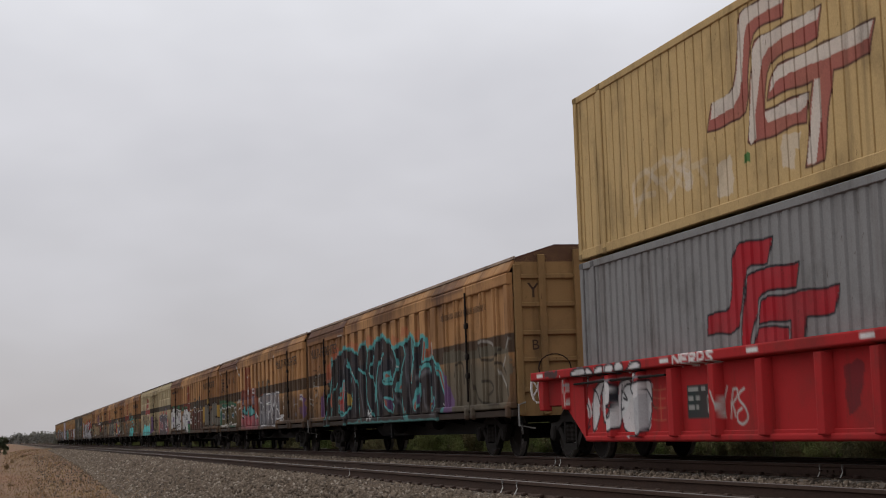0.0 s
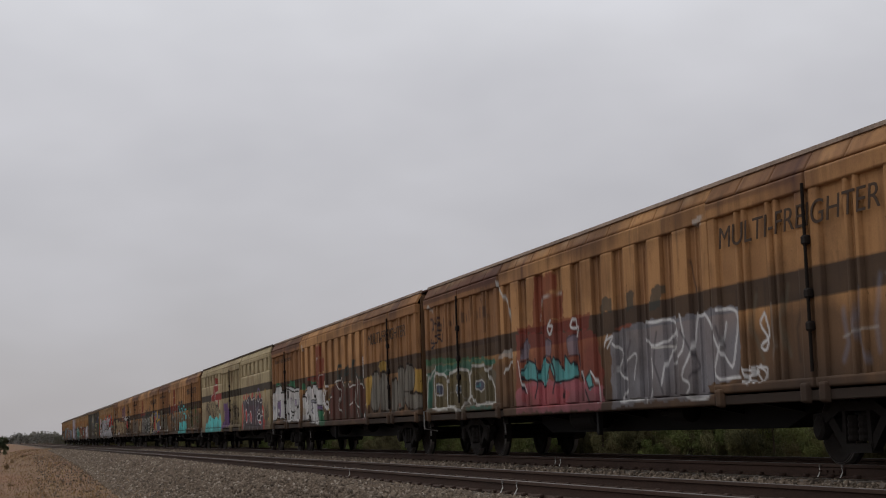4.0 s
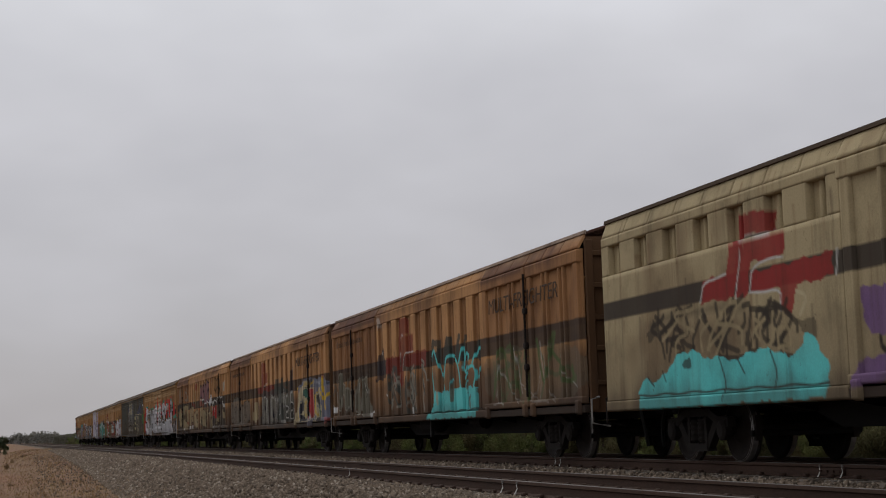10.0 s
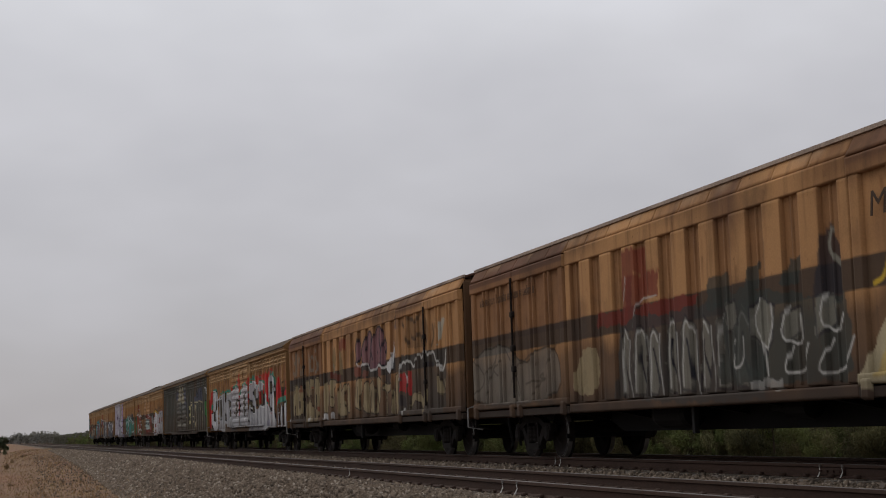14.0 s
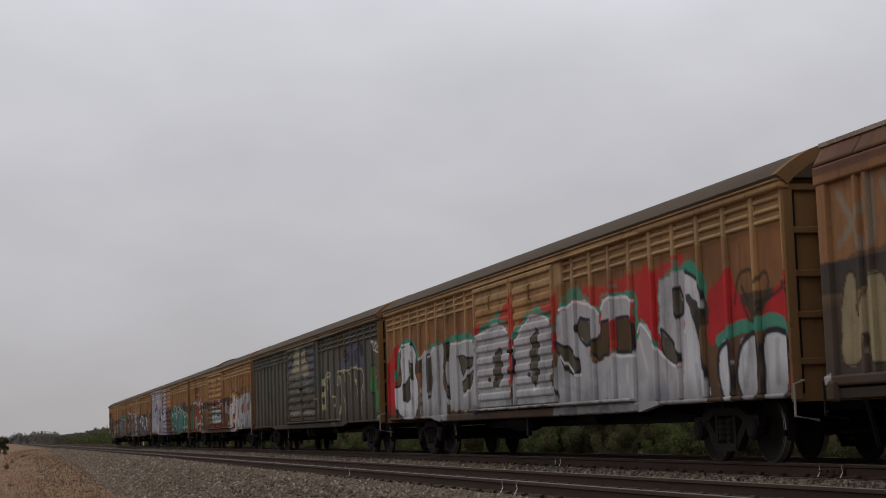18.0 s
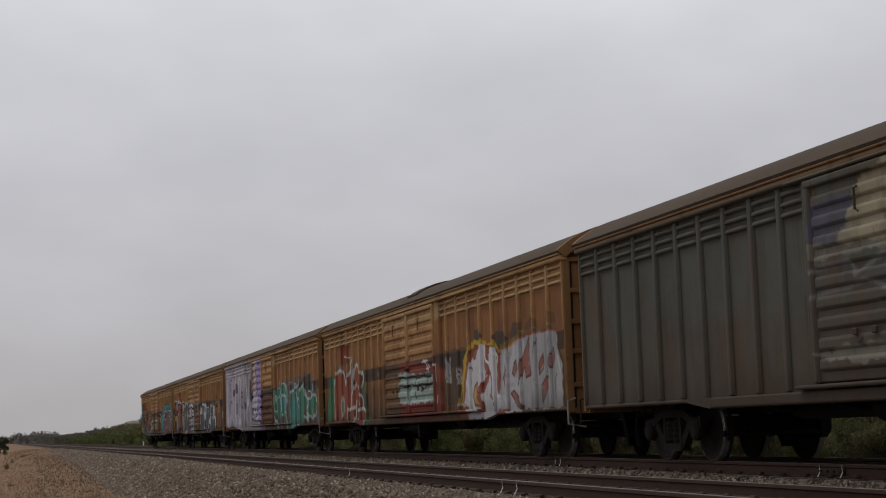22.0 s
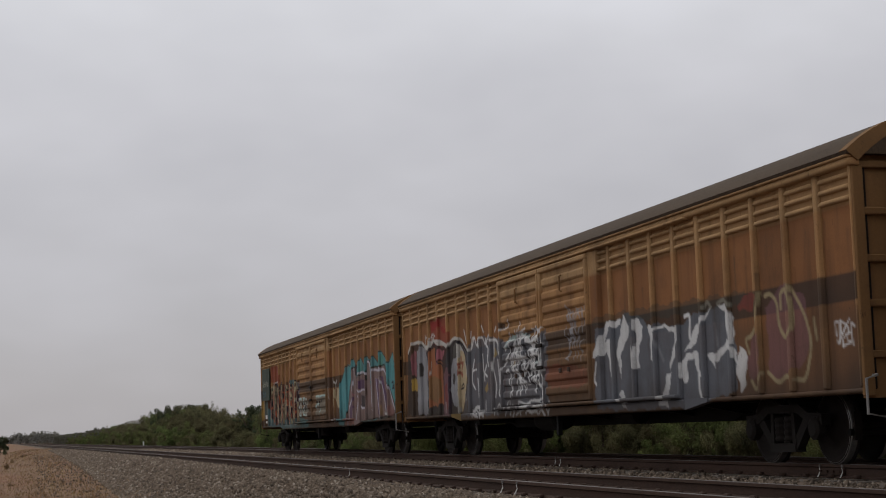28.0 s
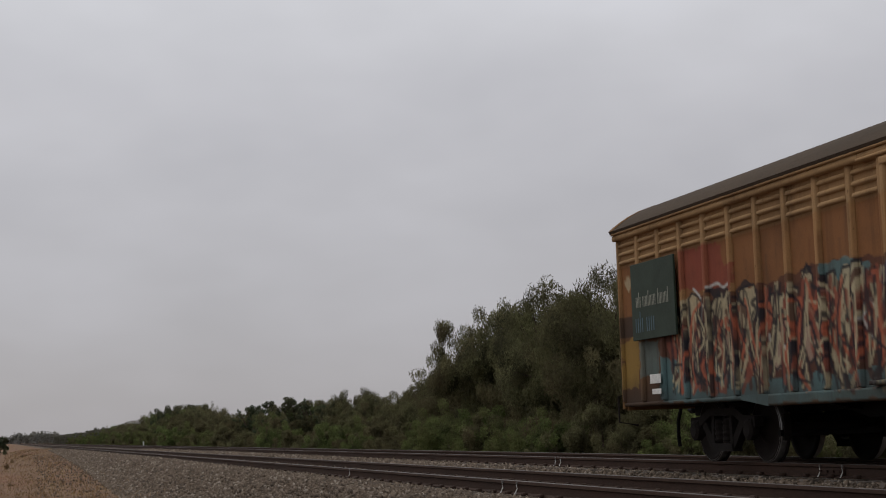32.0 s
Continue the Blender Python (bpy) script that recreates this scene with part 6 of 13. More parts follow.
    lv.glow((20.12, 2.05, 20, 1.63, 20.26, 1.24), .09, SLATE, .5)
    lv.glow((20.61, 2.16, 20.43, 1.7, 20.51, 1.33), .09, SLATE, .5)
    lv.glow((19.72, 1.84, 19.79, 1.45, 19.64, 1.27), .09, SLATE, .5)
    lv.glow((19.68, 1.53, 20.18, 1.58, 20.48, 1.61), .025, PALE, .5)
    lv.glow((20.73, 2.17, 20.94, 2, 20.84, 1.4), .025, PALE, .4)
    lv.glow((17.41, 2.19, 17.29, 1.78, 17.53, 1.35), .08, OLIVE, .6)
    lv.glow((18.36, 2.23, 18.13, 1.83, 18.33, 1.37), .08, OLIVE, .6)
    lv.glow((17.92, 2.08, 17.99, 1.53, 17.81, 1.23), .02, PALE, .35)
    lv.glow((18.76, 2.1, 18.51, 1.71, 18.59, 1.31), .07, SHADE, .6)
    lv.line((15.35, 2.87, 15.39, 2.64, 15.46, 2.44), .02, INK, .8)
    lv.patch((15.56, 3.47, 15.93, 3.46, 15.85, 3.36, 15.58, 3.37), PALE, .6)
    lv.patch((0.2, 1.84, 0.2, 1.88, 0.94, 2.02, 2.32, 2.01, 3.56, 2.03, 4.54, 2.05, 5.49, 1.93, 5.48, 1.84, 4.65, 1.94, 3.98, 1.94, 3.53, 1.81, 2.87, 1.95, 2.22, 1.87, 1.78, 1.7, 0.79, 1.95, 0.52, 1.7, 0.35, 1.08, 0.11, 1.09), (0.03, 0.135, 0.1), .8)
    lv.patch((0.59, 1.07, 0.62, 1.77, 0.78, 1.9, 1.45, 1.81, 1.86, 1.66, 1.87, 1.03), (0.105, 0.085, 0.048), .92, PALE, .03)
    lv.patch((1.92, 1.1, 1.88, 1.62, 2.22, 1.82, 2.87, 1.89, 3.5, 1.8, 3.61, 1.52, 3.57, 1.25, 2.99, 0.99), (0.105, 0.085, 0.048), .92, PALE, .03)
    lv.patch((3.63, 1.28, 3.57, 1.72, 3.97, 1.89, 4.65, 1.89, 5.13, 1.68, 5.42, 1.41, 5.39, 1.1, 4.28, 1.08), (0.105, 0.085, 0.048), .92, PALE, .03)
    lv.patch((0.72, 1.38, 0.73, 1.69, 0.91, 1.81, 1.44, 1.72, 1.72, 1.55, 1.66, 1.37, 1.26, 1.73), DULL, .6, soft=True)
    lv.patch((2.04, 1.39, 2.07, 1.61, 2.29, 1.74, 2.86, 1.81, 3.3, 1.74, 3.36, 1.6, 2.77, 1.71, 2.27, 1.59), DULL, .6, soft=True)
    lv.patch((3.71, 1.44, 3.74, 1.71, 4.1, 1.82, 4.64, 1.83, 5, 1.65, 4.5, 1.76, 4.02, 1.69), DULL, .6, soft=True)
    lv.patch((0.95, 1.4, 0.96, 1.6, 1.16, 1.64, 1.37, 1.55, 1.35, 1.37, 1.14, 1.34), STORM, .95, PALE, .015)
    lv.patch((2.41, 1.41, 2.47, 1.53, 2.71, 1.57, 2.97, 1.5, 2.96, 1.38, 2.68, 1.32), STORM, .95, PALE, .015)
    lv.patch((4.13, 1.45, 4.21, 1.58, 4.48, 1.59, 4.7, 1.5, 4.65, 1.39, 4.38, 1.35), STORM, .95, PALE, .015)
    lv.patch((1.03, 1.44, 1.04, 1.55, 1.2, 1.54, 1.18, 1.43), TEAL, .5, soft=True)
    lv.patch((2.53, 1.41, 2.58, 1.49, 2.74, 1.48, 2.73, 1.4), TEAL, .5, soft=True)
    lv.patch((4.25, 1.44, 4.3, 1.52, 4.44, 1.51, 4.43, 1.43), TEAL, .5, soft=True)
    lv.line((0.08, 1.11, 0.23, 1.83, 0.93, 2), .03, PALE, .8)
    lv.patch((3.44, 1.05, 4.41, 1.05, 5.3, 1.03, 5.29, 0.95, 3.43, 0.99), (0.03, 0.135, 0.1), .8)
    lv.scrawl(0.36, 1.48, 2.77, 3.13, INK, .022, 5, 61)
    lv.scrawl(0.37, 1.44, 2.42, 2.77, INK, .022, 5, 62)
    lv.patch((2.54, 3.66, 3.09, 3.84, 5.7, 3.72, 5.67, 3.45, 4.71, 3.47, 3.24, 3.5, 2.61, 3.53), UMBER, .55)
    lv.patch((3.82, 3.31, 4.1, 3.44, 4.16, 3.08, 3.81, 2.78), SHADE, .3, soft=True)
    lv.patch((4.71, 3.44, 5.18, 3.44, 5.16, 2.52, 4.79, 2.52), SHADE, .35, soft=True)
    lv.patch((0.32, 3.41, 0.61, 3.43, 0.66, 3.29, 0.34, 3.3), PALE, .7, soft=True)
    lv.patch((1.8, 3.2, 1.85, 3.29, 1.89, 3.19, 1.83, 3.16), SHADE, .7, soft=True)
    lv.patch((4.58, 3.21, 4.61, 3.29, 4.69, 3.25, 4.65, 3.17), SHADE, .7, soft=True)
    for k in range(18):
        u, h = 1.36 + 0.208 * k, (0.15, 0.24, 0.16, 0.26)[k % 4]
        lv.patch((u, 2.84, u + 0.07, 2.84, u + 0.07, 2.84 + h, u, 2.84 + h), INK, 0.6, wobble=0.0)
    return grime(lv, 2)



def livery_three():
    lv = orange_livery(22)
    lv.patch((10.6, 0.94, 10.78, 1.72, 11.61, 2.01, 13.04, 2.04, 14.04, 2.02, 14.84, 2.11, 15.34, 2.15, 16.16, 1.74, 16.06, 0.88), DEEPGREEN, .8)
    lv.line((12.03, 2.08, 12.2, 2.56, 12.62, 2.55, 12.62, 2.34, 12.16, 2.23, 12.75, 1.93), .05, DEEPGREEN, .97)
    lv.line((13.02, 2.09, 13.42, 2.58, 13.67, 2.15), .05, DEEPGREEN, .97)
    lv.line((13.19, 2.25, 13.54, 2.27), .05, DEEPGREEN, .97)
    lv.line((14.16, 2.11, 14.33, 2.58), .05, DEEPGREEN, .97)
    lv.line((14.35, 2.12, 14.51, 2.58), .05, DEEPGREEN, .97)
    lv.line((14.72, 2.58, 14.57, 2.19, 14.95, 2.17), .05, DEEPGREEN, .97)
    lv.patch((10.38, 0.95, 10.85, 1.5, 11.11, 1.94, 11.7, 2.11, 12.01, 1.95, 12.6, 2.2, 13.02, 1.91, 13.07, 1.71, 13.48, 2, 14.5, 1.94, 14.85, 2.14, 15.02, 2.06, 15.31, 1.92, 15.77, 1.77, 16.09, 1.8, 16.15, 1.35, 16.11, 0.88, 10.6, 0.96), UMBER, .97)
    lv.line((11.66, 1.8, 11.62, 1.02), .05, DEEPGREEN, .9)
    lv.line((13.03, 1.68, 13.21, 1.03), .05, DEEPGREEN, .9)
    lv.line((13.63, 1.87, 13.52, 1.43, 13.79, 1.11), .05, DEEPGREEN, .9)
    lv.line((14.48, 1.78, 14.58, 1.05), .05, DEEPGREEN, .9)
    lv.line((15.13, 1.88, 15.12, 1.29, 15.32, 1.02), .05, DEEPGREEN, .9)
    lv.line((15.76, 1.66, 15.66, 1.38), .05, DEEPGREEN, .9)
    lv.line((15.76, 1.26, 15.9, 0.97), .05, DEEPGREEN, .9)
    lv.line((11.53, 2.09, 12.27, 2.1, 12.6, 2.22, 13.02, 1.91), .02, PALE)
    lv.line((11.9, 2.09, 12.01, 1.95, 12.48, 1.82, 12.29, 1.56, 12.17, 1.3, 12.48, 1.19), .02, PALE)
    lv.line((13.48, 2, 13.67, 1.86, 14.43, 1.93, 14.48, 1.81, 14.31, 1.45, 14.49, 1.32), .02, PALE)
    lv.line((13.68, 1.35, 13.82, 1.39, 14.24, 1.43), .02, PALE)
    lv.line((14.85, 2.14, 15.02, 2, 14.69, 1.37, 15.11, 1.26), .02, PALE)
    lv.line((15.31, 1.92, 15.65, 1.78), .02, PALE)
    lv.line((15.94, 1.3, 16.13, 1.35), .02, PALE)
    lv.line((14.8, 1.25, 14.96, 1.01), .02, PALE)
    lv.line((10.95, 1.64, 11.22, 1.66), .02, PALE)
    lv.line((11.23, 1.76, 11.06, 1.07), .05, MAROON, .5)
    lv.line((12.57, 1.94, 12.57, 1.29), .05, MAROON, .5)
    lv.line((14.08, 1.77, 13.93, 1.1), .05, MAROON, .5)
    lv.line((15.52, 1.62, 15.45, 1.05), .05, MAROON, .5)
    lv.line((9.92, 1.84, 9.99, 1.36), .03, WHITE_S)
    lv.line((10.25, 1.86, 9.93, 1.62, 10.37, 1.31), .03, WHITE_S)
    lv.line((9.73, 1.56, 10.45, 1.23), .03, WHITE_S)
    lv.line((10.3, 1.53, 10.54, 1.2), .03, WHITE_S)
    lv.line((10.17, 2.01, 10.45, 1.99), .03, WHITE_S)
    lv.line((10.69, 1.97, 10.7, 1.79, 10.48, 1.52), .02, GOLDEN)
    lv.line((10.64, 1.33, 10.31, 1.28), .02, GOLDEN)
    lv.patch((15.46, 2.6, 15.65, 2.73, 15.73, 2.4, 15.69, 2.06, 15.45, 2.08, 15.47, 2.37), WHITE_S, .8, SHADE, .015)
    lv.patch((15.51, 1.11, 15.83, 1.11, 15.81, 0.99, 15.51, 0.98), WHITE_S, .8)
    lv.patch((0.58, 2.27, 1.16, 2.46, 2.18, 2.33, 2.06, 2.17), GREEN, .85, soft=True)
    lv.patch((2.96, 2.29, 4.41, 2.44, 5.04, 2.19, 4.78, 2.08), GREEN, .8, soft=True)
    lv.patch((5.95, 1.99, 6.2, 2.25, 6.62, 2.16, 6.88, 2.04), GREEN, .8, soft=True)
    lv.patch((7.68, 2.15, 7.89, 2.34, 8.38, 2.32, 8.41, 2.12), GREEN, .85, soft=True)
    lv.patch((8.77, 1.23, 9.29, 1.42, 9.78, 1.21, 9.92, 1.02, 9.9, 0.81, 9.05, 0.83), GREEN, .9)
    lv.patch((8.33, 2.38, 8.47, 3.36, 9.51, 3.29, 9.37, 2.97, 8.75, 2.96, 8.48, 2.22, 7.11, 2.29, 7.06, 2.39), MAROON, .8)
    lv.patch((8.75, 2.95, 10.12, 2.88, 9.99, 2.5, 9.14, 2.49, 8.96, 2.04, 8.51, 2.18), MAROON, .8)
    lv.patch((9.14, 2.46, 10.09, 2.43, 10.03, 1.95, 8.99, 1.96), MAROON, .8)
    lv.line((8.77, 2.92, 8.57, 2.24), .014, PALE, .8)
    lv.line((8.77, 2.92, 9.06, 2.92), .014, PALE, .8)
    lv.line((9.88, 2.39, 9.11, 2.4, 8.96, 2.06), .014, PALE, .8)
    lv.patch((-0.03, 2, 0.41, 2.17, 0.81, 2.28, 1.4, 2.33, 1.88, 2.35, 2.16, 2.13, 2.65, 2.11, 2.86, 2.22, 2.7, 1, 2.14, 1.17, 1.73, 1.12, 1.1, 1.18, 0.04, 1.08, -0.14, 1.49, 0.04, 1.8), WHITE_S, .85, SHADE, .028)
    lv.patch((2.92, 2, 3.18, 2.25, 4.04, 2.2, 4.79, 2.11, 5.51, 2.14, 5.68, 2.06, 5.66, 1.63, 5.73, 1.25, 5.51, 0.97, 4.24, 1.03, 3.53, 0.98, 3.08, 1.04, 2.84, 1.37), WHITE_S, .85, SHADE, .028)
    lv.patch((-0.05, 1.8, 0.34, 1.59, 0.12, 1.33, -0.14, 1.49), SLATE, .5)
    lv.patch((0.59, 1.46, 0.96, 1.75, 1.22, 1.29, 0.99, 1.17), SLATE, .5)
    lv.patch((1.2, 1.78, 1.62, 1.78, 1.47, 1.24, 1.26, 1.21), PURPLE, .85, SHADE, .015)
    lv.patch((3.67, 1.82, 3.99, 1.82, 3.96, 1.58, 3.71, 1.55), PURPLE, .85, SHADE, .015)
    lv.patch((4.79, 1.75, 5.07, 1.76, 4.99, 1.54, 4.79, 1.52), PURPLE, .85, SHADE, .015)
    lv.line((2.95, 2.21, 3.35, 2.1, 3.14, 1.5, 3.38, 1.21), .026, SHADE)
    lv.line((1.78, 2.35, 1.85, 2.07, 2.35, 2.04), .026, SHADE)
    lv.line((3.23, 2.16, 4.36, 2.01, 5.26, 2.01), .026, SHADE)
    lv.line((4.34, 1.84, 4.44, 1.3, 3.9, 1.12), .026, SHADE)
    lv.line((5.5, 2.12, 5.31, 1.78, 5.07, 1.15), .026, SHADE)
    lv.line((3.59, 1.48, 4.1, 1.32, 4.62, 1.39), .026, SHADE)
    lv.line((0.8, 2.26, 0.92, 1.45), .015, PALE)
    lv.glow((2.64, 2.02, 2.43, 1.17), .06, STEEL, .5)
    lv.glow((5.64, 1.95, 5.4, 1.26), .06, STEEL, .5)
    lv.patch((6.14, 1.79, 6.52, 1.95, 7.01, 2, 7.05, 2.12, 7.29, 2.12, 7.98, 2.04, 8.03, 2.14, 8.44, 2.12, 8.48, 2.15, 8.82, 2.1, 8.95, 1.98, 9.24, 1.95, 9.46, 1.97, 9.41, 1.31, 9, 1.49, 8.78, 1.34, 9.06, 0.92, 8.94, 0.84, 7.33, 0.9, 7.22, 1.04, 6.04, 0.99, 6.16, 1.35), WHITE_S, .88, SHADE, .03)
    lv.line((6.14, 1.79, 6.98, 1.79, 6.83, 1.62, 7.04, 1.73, 7.04, 2), .03, SHADE)
    lv.line((7.18, 2.08, 7.23, 1.66, 7.1, 1.43, 7.35, 1.01), .03, SHADE)
    lv.patch((7.43, 1.65, 8.29, 1.65, 8.32, 1.56, 7.86, 1.56, 8.06, 1.38, 7.52, 1.35, 7.82, 1.25, 8.06, 1.2, 7.85, 1.45), SLATE, .8, SHADE, .02)
    lv.line((8.05, 2.09, 8.26, 1.82, 8.38, 1.64, 8.9, 1.44, 8.77, 1.29), .03, SHADE)
    lv.line((6.91, 1.2, 7.19, 1.31, 7.34, 0.95, 8.14, 0.86, 8.5, 0.97, 8.48, 1.25), .03, SHADE)
    lv.line((8.47, 2.11, 8.62, 1.9, 8.68, 1.62), .026, SHADE)
    lv.patch((8.66, 1.46, 9.43, 1.47, 9.41, 1.31, 8.69, 1.34), PURPLE, .8, SHADE, .02)
    lv.patch((6.17, 1.42, 6.8, 1.4, 6.77, 1.18, 6.19, 1.2), TAN, .5)
    lv.glow((6.41, 1.59, 6.27, 1.04), .07, STEEL, .5)
    lv.glow((7.79, 1.97, 7.82, 1.71), .07, STEEL, .5)
    lv.glow((9.18, 1.86, 9.19, 1.54), .07, STEEL, .5)
    lv.line((9.65, 1.82, 9.69, 1.56, 9.55, 1.46), .05, WHITE_S)
    lv.line((10, 1.9, 9.79, 1.71, 9.98, 1.49), .05, WHITE_S)
    lv.line((10.06, 2.15, 9.87, 1.91), .04, CREAMY)
    lv.line((9.66, 1.09, 9.95, 1.23), .03, CREAMY)
    lv.patch((6.09, 3.49, 6.36, 3.49, 6.3, 3.31, 6.13, 3.31), PALE, .5)
    lv.glow((6.65, 2.67, 6.92, 2.34, 6.62, 1.94), .08, SHADE, .6)
    lv.patch((-0.12, 2.76, 0.02, 2.79, 0.08, 2.49, -0.11, 2.49), PALE, .6)
    lv.patch((17.54, 2.28, 17.91, 2.4, 18.45, 2.37, 18.42, 2.14, 17.78, 2.15), GOLD, .7)
    lv.patch((16.06, 2.02, 16.76, 2.08, 16.82, 1.9, 16.52, 1.48, 16.2, 1.18, 16.06, 1.59), GOLD, .75)
    lv.patch((21.36, 1.57, 21.55, 1.94, 21.68, 2.07, 22.09, 2.04, 22.15, 1.45), GOLD, .7)
    lv.patch((16.53, 1.13, 16.54, 1.66, 16.93, 2.07, 17.37, 2.22, 17.71, 2.01, 17.57, 1.13), GREY, 1, SHADE, .03, soft=True)
    lv.patch((17.65, 1.13, 17.8, 1.92, 18.18, 2.16, 18.55, 1.99, 18.91, 1.88, 19.03, 1.06), GREY, 1, SHADE, .03, soft=True)
    lv.patch((19.12, 1.08, 19.27, 1.9, 19.71, 1.94, 19.6, 1.06), GREY, 1, SHADE, .03, soft=True)
    lv.patch((19.61, 1.1, 19.77, 2.05, 20.16, 2.2, 20.48, 2.11, 20.39, 1.11), GREY, 1, SHADE, .03, soft=True)
    lv.patch((20.36, 1.15, 20.43, 2.04, 20.88, 2.22, 21.4, 2.15, 21.51, 1.84, 21.33, 1.6, 21.09, 1.48, 21.75, 1.51, 22.14, 1.38, 22.1, 1.04), GREY, 1, SHADE, .03, soft=True)
    lv.line((18.55, 1.99, 18.44, 1.14), .02, SHADE, .8)
    lv.line((18.07, 1.28, 17.98, 1.16), .02, SHADE, .8)
    lv.line((21.02, 1.48, 21.13, 1.15), .02, SHADE, .8)
    lv.line((20.33, 1.56, 20.95, 1.52), .02, SHADE, .8)
    lv.glow((17.23, 1.96, 17.04, 1.28), .08, STONY, .5)
    lv.glow((18.24, 1.89, 18.11, 1.24), .08, STONY, .5)
    lv.glow((20.09, 1.95, 19.96, 1.24), .08, STONY, .5)
    lv.glow((20.93, 2, 20.81, 1.6), .08, STONY, .5)
    lv.glow((21.31, 1.39, 21.72, 1.3), .08, STONY, .5)
    lv.patch((19.75, 1.21, 20.05, 1.3, 20.32, 1.17), BRICK, .5, soft=True)
    return grime(lv, 3)



def livery_four():
    lv = cream_livery(22)
    lv.patch((9.7, 1.49, 9.96, 1.29, 9.8, 0.93, 9.47, 0.98), CREAM, .9)
    lv.patch((10.3, 1.33, 10.52, 1.32, 10.57, 0.91, 10.29, 0.91), CREAM, .9)
    lv.patch((10.13, 2.17, 10.3, 2.12, 10.22, 1.76, 10.07, 1.84), CREAM, .8)
    lv.patch((9.42, 1.5, 9.77, 1.48, 9.68, 1.3, 9.46, 1.25), GRAPE, .6, soft=True)
    lv.patch((10.79, 1.61, 11.28, 1.6, 11.2, 1.4, 10.83, 1.42), GRAPE, .6, soft=True)
    lv.line((11.64, 1.98, 11.84, 1.82, 12.03, 2), .028, SHADE)
    lv.line((12.01, 1.8, 12.27, 1.9, 12.34, 1.76), .028, SHADE)
    lv.line((12.42, 2, 12.4, 1.78, 12.52, 1.87), .028, SHADE)
    lv.line((11.7, 2.12, 11.73, 1.83), .028, SHADE)
    lv.patch((11.88, 1.17, 12.24, 1.18, 12.25, 1.04, 11.89, 1.05), SHADE, .8)
    lv.scrawl(11.28, 13.4, 1.04, 2.11, SHADE, .03, 12, 4, .7)
    lv.patch((5.03, 3.19, 5.07, 3.33, 6.16, 3.29, 6.12, 3, 5.36, 3.01, 5.19, 2.77, 4.97, 2.23, 3.86, 2.25, 3.99, 2.55, 4.78, 2.58, 4.88, 2.97, 5.04, 2.97), LOGO, 1)
    lv.patch((5.21, 2.93, 6.54, 2.95, 6.48, 2.64, 5.54, 2.65, 5.4, 2.24, 5.03, 2.22, 5.06, 2.65), LOGO, 1)
    lv.patch((5.53, 2.52, 7.78, 2.56, 7.72, 2.27, 6.78, 2.24, 6.66, 1.9, 6.33, 1.94, 6.31, 2.24, 5.49, 2.25), LOGO, 1)
    lv.line((3.86, 2.25, 3.99, 2.54, 4.77, 2.57), .016, PALE)
    lv.line((5.22, 3, 6.12, 2.99), .016, PALE)
    lv.line((5.05, 2.23, 5.23, 2.86), .016, PALE)
    lv.line((6.48, 2.63, 5.56, 2.63, 5.45, 2.26), .016, PALE)
    lv.line((5.49, 2.25, 6.35, 2.24, 6.35, 1.95), .016, PALE)
    lv.line((7.87, 2.56, 7.8, 2.26), .016, PALE)
    lv.glow((1.97, 2.05, 2.7, 2.16, 4.17, 2.15, 5.24, 2.07), .12, SHADE, .45)
    lv.scrawl(1.93, 3.57, 1.51, 2.31, SHADE, .04, 9, 91, .8)
    lv.scrawl(3.53, 5.27, 1.38, 2.25, SHADE, .04, 9, 92, .8)
    lv.scrawl(5.25, 6.77, 1.36, 2.12, SHADE, .04, 8, 93, .8)
    lv.scrawl(2.44, 5.17, 1.48, 2.28, TAN, .03, 7, 94, .8)
    lv.scrawl(5.46, 6.58, 1.45, 1.97, TAN, .03, 6, 95, .8)
    lv.patch((1.81, 1.96, 2.13, 2.14, 2.24, 1.88, 1.87, 1.82), SHADE, .7)
    lv.patch((6.73, 1.79, 7.28, 1.84, 7.24, 1.55, 6.91, 1.65), SHADE, .6)
    lv.line((6.77, 2.18, 7.06, 2.07, 6.84, 1.87), .025, CREAMY, .9)
    lv.patch((1.39, 1.08, 1.75, 1.28, 2.16, 1.2, 2.53, 1.35, 2.83, 1.52, 3.12, 1.58, 3.52, 1.62, 3.83, 1.49, 4.39, 1.46, 4.69, 1.43, 5.1, 1.39, 5.23, 1.5, 5.95, 1.49, 6.37, 1.42, 6.46, 1.31, 6.79, 1.48, 6.96, 1.65, 7.2, 1.57, 7.27, 1.38, 7.5, 1.32, 7.55, 1.2, 7.39, 0.83, 1.96, 0.78, 1.43, 0.79), CYAN, 1)
    lv.patch((3.1, 1.43, 3.44, 1.51, 3.42, 1.34, 3.18, 1.34), SHADE, .85)
    lv.line((1.8, 1.29, 2.03, 1.15), .016, SHADE)
    lv.line((2.35, 1.35, 2.47, 1.2), .016, SHADE)
    lv.line((4.39, 1.46, 4.54, 1.18, 4.58, 1.04, 4.48, 0.87), .016, SHADE)
    lv.line((4.99, 1.44, 5.19, 1.22), .016, SHADE)
    lv.line((5.95, 1.48, 6.15, 1.17, 6.08, 0.99), .016, SHADE)
    lv.line((1.39, 1.01, 4.76, 1.01, 7.51, 1), .014, SHADE)
    lv.patch((8.29, 2.05, 8.94, 2.08, 9.1, 1.99, 9, 1.53, 8.53, 1.51, 8.39, 1.72), PURPLE, .9)
